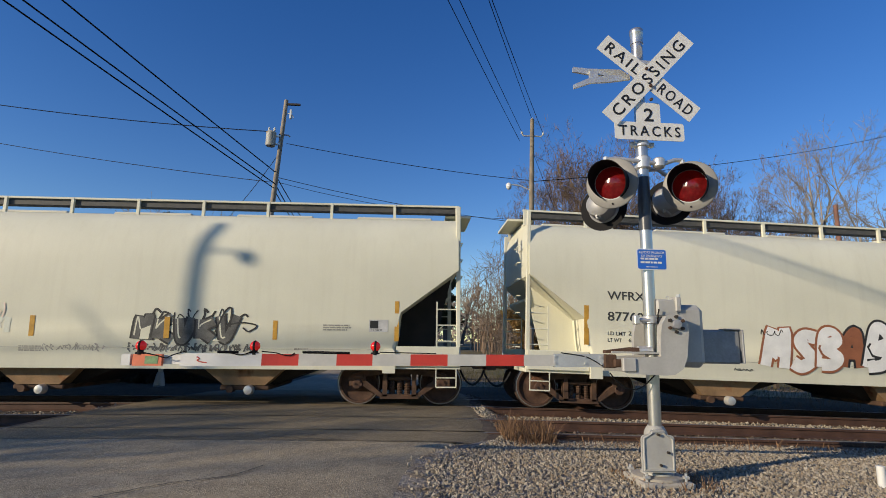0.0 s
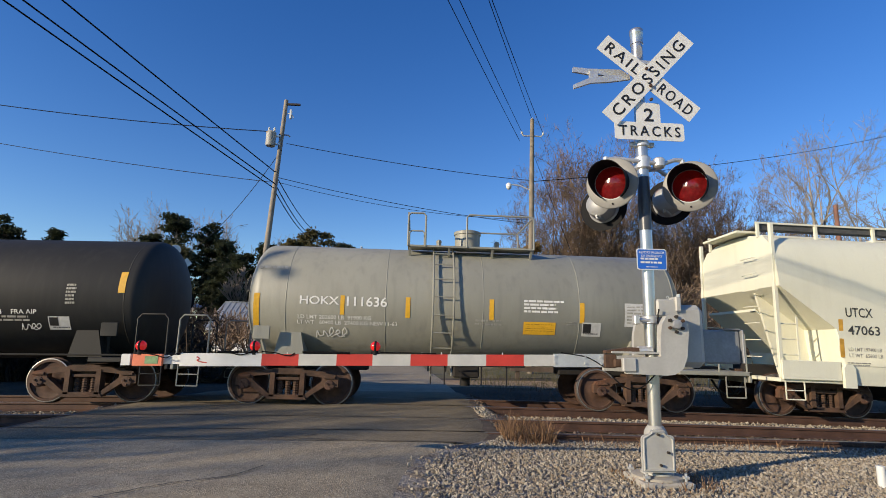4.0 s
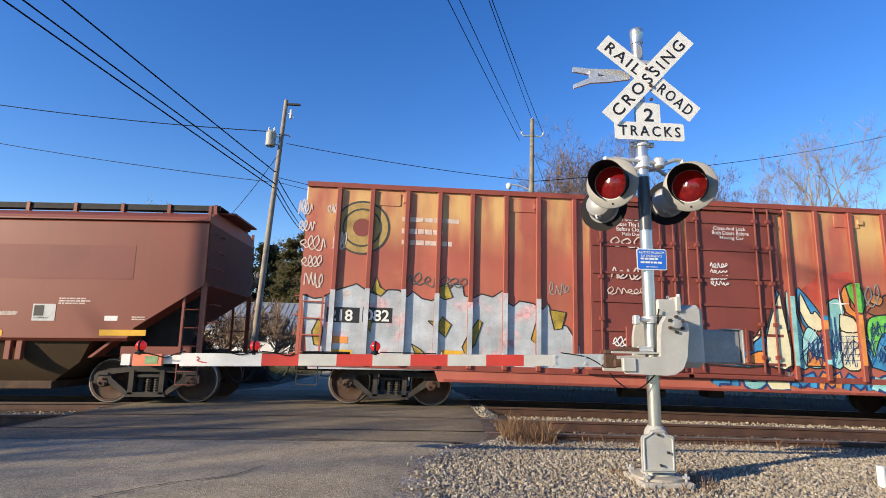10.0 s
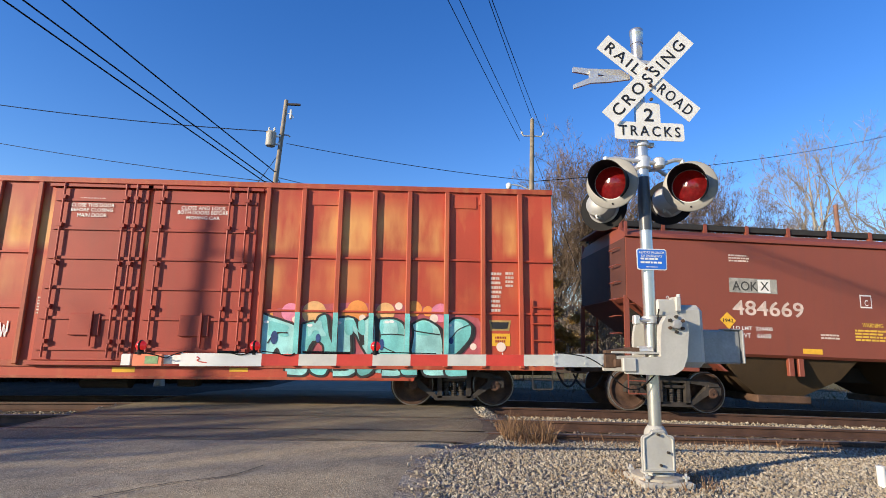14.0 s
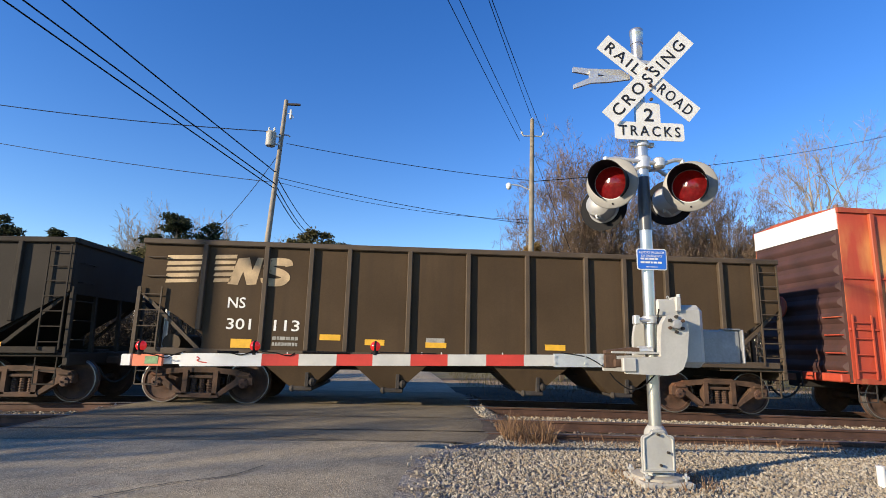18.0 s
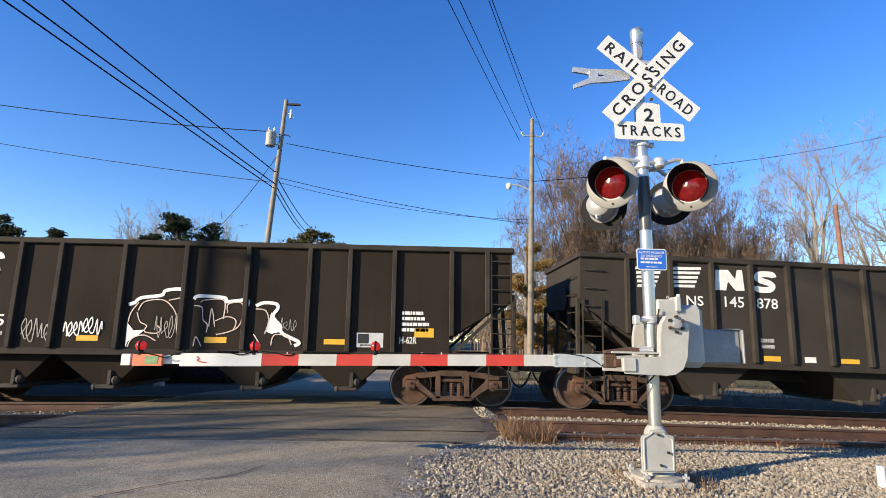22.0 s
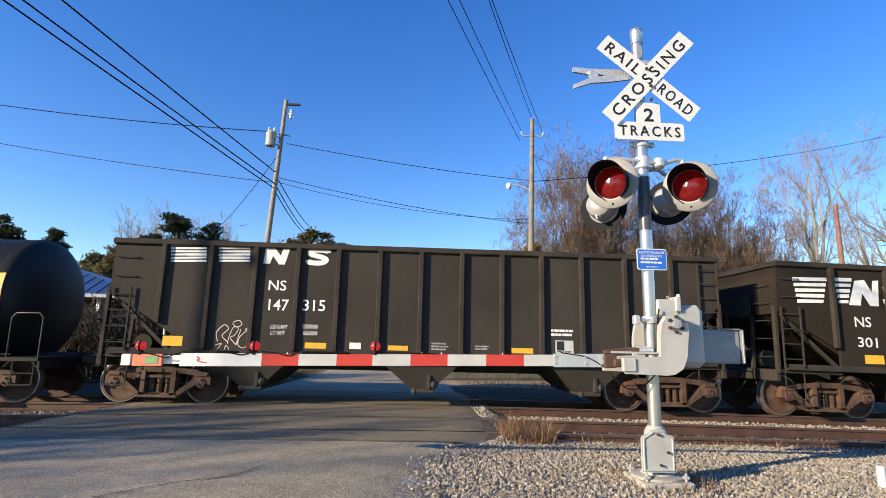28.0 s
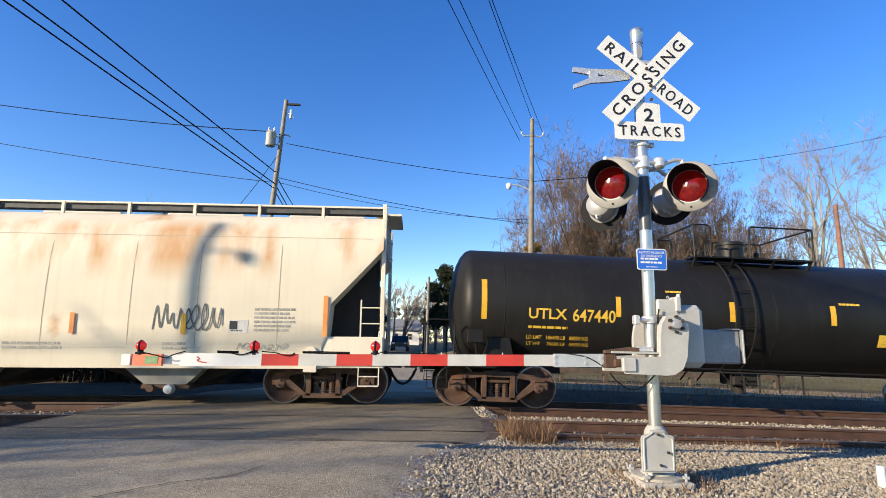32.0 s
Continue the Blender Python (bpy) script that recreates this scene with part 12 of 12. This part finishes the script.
for _x, _y, _h, _w, _s in ((-34.0, 57, 9.3, 6.0, 81), (-30.8, 54, 9.6, 5.5, 82), (-28.0, 56, 10.6, 5.5, 83), (-25.0, 55, 10.2, 5.5, 84), (-29.5, 50, 6.5, 6.0, 85), (-25.5, 51, 6.8, 6.0, 86)):
    clump_tree(_x, _y, ground_z(_x, _y), _h, _w, _s, "olive-brown evergreen behind the blue-roofed house", NEEDLE_OLIVE, 2600, 0.33)
for _x, _y, _h, _w, _s in ((7.1, 33, 8.8, 2.8, 51), (8.0, 35, 6.4, 3.6, 52), (10.5, 36, 4.2, 4.0, 53)):
    clump_tree(_x, _y, ground_z(_x, _y), _h, _w, _s, "tall golden-leaved shrub beside the pole", LEAF_GOLD, 4200, 0.2, "round", "shrub")
for _k, (_x, _y, _h, _s) in enumerate(((-11.5, 38, 4.4, 63), (-9.6, 37, 4.0, 64), (-13.5, 39, 3.6, 71), (14, 38, 7, 66), (18, 39, 7.5, 67), (23, 40, 7, 68), (28, 41, 7.5, 69), (33, 41, 7, 70))):
    bare_tree(_x, _y, ground_z(_x, _y), _h, _s, "tangled bare brush behind the tracks", TWIG_RED, 0.9, 5, (7, 5, 4, 3, 2), 0.045, -0.12, 0.007, "bare brush")


def far_woods():
    """A low line of distant winter woods."""
    r = random.Random(77)
    vs, fs = [], []
    for i in range(14000):
        a = r.uniform(-1.15, 1.15)
        d = r.uniform(150, 240)
        x, y = d * math.sin(a), d * math.cos(a)
        h = 15 * (0.75 + 0.35 * noise.noise((a * 9, 0.3, 0))) * r.uniform(0.0, 1.0)
        c = Vector((x, y, 2.0 + h))
        s = r.uniform(0.8, 2.2)
        for _ in range(2):
            d1 = Vector((r.gauss(0, 1), r.gauss(0, 1), r.gauss(0.4, 1))).normalized() * s
            e = Vector((r.gauss(0, 1), r.gauss(0, 1), r.gauss(0, 1))).normalized() * s * 0.4
            n0 = len(vs)
            vs += [tuple(c + e), tuple(c - e), tuple(c + d1)]
            fs.append((n0, n0 + 1, n0 + 2))
    me = bpy.data.meshes.new("woods")
    me.from_pydata(vs, [], fs)
    me.materials.append(TWIG_GREY)
    tagged(new("woods", me), "distant line of grey-brown winter woods", "woods", kind="stuff")


far_woods()


# ---- houses and small things beyond the tracks ----
def house(name, x, y, w, d, wall_h, roof_h, wall_mat, roof_mat, label, turn=0.0, windows=3, door=True):
    h = tagged(new(name), label, "house")
    h.location, h.rotation_euler = (x, y, ground_z(x, y)), (0, 0, radians(turn))
    part("wall", Mesh().box(-w / 2, w / 2, -d / 2, d / 2, -0.5, wall_h), wall_mat, h)
    o = 0.45
    part("roof", Mesh().prism_x([(-d / 2 - o, wall_h - 0.1), (0, wall_h + roof_h), (d / 2 + o, wall_h - 0.1), (d / 2 + o, wall_h + 0.05), (0, wall_h + roof_h + 0.16), (-d / 2 - o, wall_h + 0.05)], -w / 2 - o, w / 2 + o), roof_mat, h)
    part("gable", Mesh().prism_x([(-d / 2, wall_h), (0, wall_h + roof_h), (d / 2, wall_h)], -w / 2, w / 2), wall_mat, h)
    for k in range(windows):
        q = -w / 2 + w * (k + 0.7) / (windows + 0.4)
        f = part("window", Mesh().box(q - 0.5, q + 0.5, -d / 2 - 0.05, -d / 2 + 0.02, 0.9, 2.1, 0.01), SIGN_WHITE, h, "white framed window")
        for s in (0, 1):
            part("pane", Mesh().box(q - 0.43, q + 0.43, -d / 2 - 0.06, -d / 2 - 0.04, 0.97 + s * 0.56, 1.48 + s * 0.56), WINDOW, f)
    if door:
        part("door", Mesh().box(w * 0.05, w * 0.05 + 0.95, -d / 2 - 0.06, -d / 2 + 0.02, 0.0, 2.05, 0.01), HOUSE_GREY, h)
    return h


def hip_house(x0, x1, y0, depth, eave, ridge_a, ridge_b, ridge, porch=2.6, posts=2, roof_mat=ROOF_METAL, label="white single-storey house with a blue-grey hipped metal roof"):
    """White house with a hipped metal roof, raised seams, porch posts and windows."""
    h = tagged(new("house"), label, "house")
    o, y1 = 0.5, y0 + depth
    g = ground_z((x0 + x1) / 2, y0)
    part("wall", Mesh().box(x0 + o, x1 - o - porch, y0 + o, y1 - o, g - 0.5, eave), HOUSE_WHITE, h)
    part("wall", Mesh().box(x1 - o - porch, x1 - o, y0 + o + 2.2, y1 - o, g - 0.5, eave), PORCH_SHADE, h, "wall behind the porch, coloured dark as shade")
    ym = (y0 + y1) / 2
    c = [(x0, y0, eave), (x1, y0, eave), (x1, y1, eave), (x0, y1, eave), (ridge_a, ym, ridge), (ridge_b, ym, ridge)]
    low = [(a, b, d - 0.14) for a, b, d in c[:4]]
    part("roof", Mesh().add(c + low, [(0, 1, 5, 4), (1, 2, 5), (2, 3, 4, 5), (3, 0, 4), (0, 6, 7, 1), (1, 7, 8, 2), (2, 8, 9, 3), (3, 9, 6, 0), (9, 8, 7, 6)]), roof_mat, h)
    for k in range(1, 24):
        x = x0 + (x1 - x0) * k / 24
        t = min(1.0, (x - x0) / (ridge_a - x0), (x1 - x) / (x1 - ridge_b))
        part("roof_seam", Mesh().bar((x, y0, eave + 0.02), (x, y0 + (ym - y0) * t, eave + (ridge - eave) * t + 0.02), 0.03, 0.05), roof_mat, h)
    part("ridge_cap", Mesh().bar((ridge_a, ym, ridge + 0.02), (ridge_b, ym, ridge + 0.02), 0.2, 0.06), roof_mat, h)
    part("fascia", Mesh().box(x0, x1, y0 - 0.03, y0, eave - 0.18, eave - 0.02), HOUSE_GREY, h)
    for k in range(posts):
        x = x1 - 0.55 - k * (porch - 0.25) / (posts - 1)
        part("porch_post", Mesh().box(x - 0.07, x + 0.07, y0 + 0.4, y0 + 0.54, g - 0.2, eave - 0.1), SIGN_WHITE, h)
    for x in (x0 + 1.8, x0 + 4.6):
        w = part("window", Mesh().box(x - 0.5, x + 0.5, y0 + o - 0.05, y0 + o + 0.02, g + 0.8, g + 1.9, 0.01), HOUSE_GREY, h, "framed sash window")
        for s in (0, 1):
            part("pane", Mesh().box(x - 0.42, x + 0.42, y0 + o - 0.07, y0 + o - 0.05, g + 0.87 + 0.51 * s, g + 1.34 + 0.51 * s), WINDOW, w)
    return h


hip_house(-17.3, -6.1, 44, 7.0, 2.3, -16.9, -9.7, 4.68)
hip_house(-27.0, -13.1, 26, 7.0, 3.38, -23.5, -19.8, 5.33, 7.5, 5, ROOF_BLUE, "white house with a blue metal hipped roof and a deep porch")
utility_pole(-3.45, 30.0, 6.83, (0.22, 0), POLE_PALE, "slender leaning pale grey pole beyond the road", 0.085)
house("house", -3.6, 105, 9, 8, 2.8, 2.0, HOUSE_WHITE, ROOF_GREY, "distant pale house along the road", 0)
house("house", -11.5, 92, 8, 8, 2.8, 2.0, HOUSE_GREY, ROOF_GREY, "distant grey house along the road", 0)
for _x, _y in ((-4.9, 58), (-3.3, 84), (1.2, 72), (-5.8, 100), (1.0, 44)):
    utility_pole(_x, _y, 8.6 if _y > 50 else 7.0, (0.05, 0), POLE_WOOD, "distant wooden utility pole along the road", 0.13)


def fence_run(x0, x1, y, n):
    f = tagged(new("fence"), "low timber guard fence beyond the tracks", "fence")
    for k in range(n):
        x = x0 + (x1 - x0) * k / (n - 1)
        part("post", Mesh().box(x - 0.08, x + 0.08, y - 0.08, y + 0.08, ground_z(x, y) - 0.3, ground_z(x, y) + 0.55, 0.01), TIE, f)
    part("beam", Mesh().bar((x0 - 0.3, y - 0.1, ground_z(x0, y) + 0.42), (x1 + 0.3, y - 0.1, ground_z(x1, y) + 0.42), 0.06, 0.2), TIE, f)


fence_run(4.2, 15.0, 21.5, 7)


def pickup(x, y, turn):
    c = tagged(new("pickup_truck"), "dark pickup truck parked far down the road", "vehicle")
    c.location, c.rotation_euler = (x, y, min(0.018 * max(0, y - 30), 2.2)), (0, 0, radians(turn))
    body = part("body", Mesh().prism([(-2.5, 0.5), (2.5, 0.5), (2.5, 1.0), (1.5, 1.08), (0.8, 1.72), (-0.7, 1.75), (-0.9, 1.1), (-2.5, 1.05)], -0.92, 0.92), TRUCK_DARK, c)
    part("windscreen", Mesh().prism([(0.85, 1.66), (1.42, 1.12), (1.46, 1.14), (0.9, 1.70)], -0.75, 0.75), WINDOW, body)
    for s in (-1, 1):
        part("headlight", Mesh().box(2.48, 2.53, s * 0.65 - 0.15, s * 0.65 + 0.15, 0.8, 0.95, 0.01), SIGN_WHITE, c)
        for q in (-1.6, 1.6):
            w = part("wheel", Mesh().lathe([(0.2, -0.12), (0.38, -0.12), (0.4, -0.08), (0.4, 0.08), (0.38, 0.12), (0.2, 0.12)], 20, "y", (q, s * 0.85, 0.38)), RUBBER, c)
            part("rim", Mesh().lathe([(0.2, -0.10), (0.03, -0.13), (0.03, 0.13), (0.2, 0.10)], 14, "y", (q, s * 0.85, 0.38)), GALV, w)


pickup(-1.6, 62, -92)


def weeds(name, n, area, hgt, mat, label, seed, keep=None):
    r = np.random.RandomState(seed)
    vs, fs = [], []
    for i in range(n):
        x, y = r.uniform(area[0], area[1]), r.uniform(area[2], area[3])
        if keep and not keep(x, y):
            continue
        z = ground_z(x, y)
        h = hgt * (0.25 + 1.3 * r.uniform() ** 2)
        dx, dy = r.normal(0, 0.45, 2) * h
        w = 0.004 + 0.004 * r.uniform()
        a = r.uniform(0, 6.28)
        ox, oy = w * math.cos(a), w * math.sin(a)
        n0 = len(vs)
        vs += [(x - ox, y - oy, z), (x + ox, y + oy, z), (x + dx * 0.5 + ox * 0.7, y + dy * 0.5 + oy * 0.7, z + h * 0.6), (x + dx * 0.5 - ox * 0.7, y + dy * 0.5 - oy * 0.7, z + h * 0.6), (x + dx, y + dy, z + h)]
        fs += [(n0, n0 + 1, n0 + 2, n0 + 3), (n0 + 3, n0 + 2, n0 + 4)]
    me = bpy.data.meshes.new(name)
    me.from_pydata(vs, [], fs)
    me.materials.append(mat)
    return tagged(new(name, me), label, name, kind="stuff")


weeds("weeds", 1100, (1.36, 2.12, 7.85, 8.7), 0.26, DRY_GRASS, "dry reddish weeds at the edge of the crossing", 1)
weeds("weeds", 500, (1.3, 9.0, 7.4, 8.3), 0.12, DRY_GRASS, "dry reddish weeds along the rail", 2)
weeds("weeds", 1500, (2.0, 14.0, 14.6, 17.5), 0.18, DRY_GRASS, "dry weeds beyond the far track", 3)
weeds("grass", 14000, (-16, -4.4, 20.5, 27), 0.16, LAWN_BLADE, "short winter grass beyond the tracks", 4, keep=lambda x, y: x < along(ROAD_L, y))
weeds("grass", 9000, (1.6, 24, 17, 27), 0.2, LAWN_BLADE, "short winter grass beyond the tracks", 5, keep=lambda x, y: x > along(ROAD_R, y))
weeds("weeds", 500, (2.2, 3.1, 5.2, 6.1), 0.08, DRY_GRASS, "dry tufts round the signal foundation", 6)



def far_signal(x, y, z_top, z_lamp):
    """The crossing signal on the other side of the tracks, seen from behind."""
    g = ground_z(x, y)
    s = tagged(new("crossing_signal"), "white crossing signal beyond the tracks with a lit red lamp", "crossing signal")
    s.location, s.rotation_euler = (x, y, g), (0, 0, radians(38))
    top, lamp = z_top - g, z_lamp - g
    part("mast", Mesh().cyl((0, 0, 0), (0, 0, top - 0.12), 0.065, n=14), ALU, s)
    part("base", Mesh().lathe([(0.16, 0.0), (0.16, 0.05), (0.10, 0.35), (0.07, 0.42)], 14, "z", (0, 0, 0)), LIGHT_GREY, s)
    part("bell", Mesh().lathe([(0.02, -0.08), (0.15, -0.05), (0.16, 0.0), (0.10, 0.06), (0.02, 0.08)], 18, "y", (0, -0.05, top)), SIGN_WHITE, s, "round white bell")
    zc = top - 0.72
    for k in (-1, 1):
        a, b = 0.43, 0.08
        part("crossbuck_blade", Mesh().prism([(-a - b, zc - k * a + k * b), (-a + b, zc - k * a - k * b), (a + b, zc + k * a - k * b), (a - b, zc + k * a + k * b)][::k], -0.10 + 0.012 * k, -0.09 + 0.012 * k), SIGN_WHITE, s)
    part("track_count_plate", Mesh().box(-0.35, 0.35, -0.095, -0.08, zc - 0.80, zc - 0.50, 0.004), SIGN_WHITE, s)
    part("lamp_crossarm", Mesh().cyl((-0.42, -0.05, lamp + 0.02), (0.42, -0.05, lamp + 0.02), 0.025, n=8), GALV, s)
    for q in (-0.40, 0.40):
        u = part("flasher", Mesh().lathe([(0.10, 0.18), (0.15, 0.1), (0.15, -0.02)], 20, "y", (q, -0.10, lamp)), BLACK_HOOD, s, "round black crossing lamp")
        part("background", Mesh().lathe([(0.15, 0.0), (0.30, 0.0), (0.30, 0.012), (0.15, 0.012)], 28, "y", (q, -0.10, lamp)), BLACK_HOOD, u)
        part("lens", Mesh().lathe([(0.15, -0.02), (0.10, -0.06), (0.02, -0.08)], 18, "y", (q, -0.10, lamp)), LENS_LIT if q > 0 else LENS_RED, u, "red glass lens")
    return s


far_signal(-7.47, 16.3, 4.01, 2.45)


# ---- movement ----
TRAVEL = [-96.16, -90.14, -84.11, -78.08, -72.05, -66.04, -60.03, -54.03, -48.06, -42.11, -36.10, -30.06, -24.03, -18.01, -12.00, -5.99, 0.0,
          5.96, 11.91, 17.84, 23.77, 29.66, 35.51, 41.34, 47.15, 52.86, 58.59, 64.33, 70.08, 75.83, 81.55, 87.25, 92.95]


def travel(t):
    """How far the train has come at t seconds, in metres."""
    i = min(int(t), 31)
    return TRAVEL[i] + (TRAVEL[i + 1] - TRAVEL[i]) * (t - i)


def motions():
    walk(cam, [(0, VIEW), (32, VIEW)], EXPOSURES)
    for car, x in CARS:
        rows = []
        for k in range(65):
            t = 0.5 * k
            q = x + travel(t)
            a, b = crest(q - 5.8), crest(q + 5.8)
            rows.append((t, pose(q, TRACK_FAR, (a + b) / 2, 0, -math.degrees(math.atan2(b - a, 11.6)), 0)))
        walk(car, rows)
    for w, s in SETS:
        walk(w, [(0.1 * k, pose(s, 0, WHEEL_R, 0, math.degrees(travel(0.1 * k) / WHEEL_R) % 360.0, 0)) for k in range(321)])


motions()
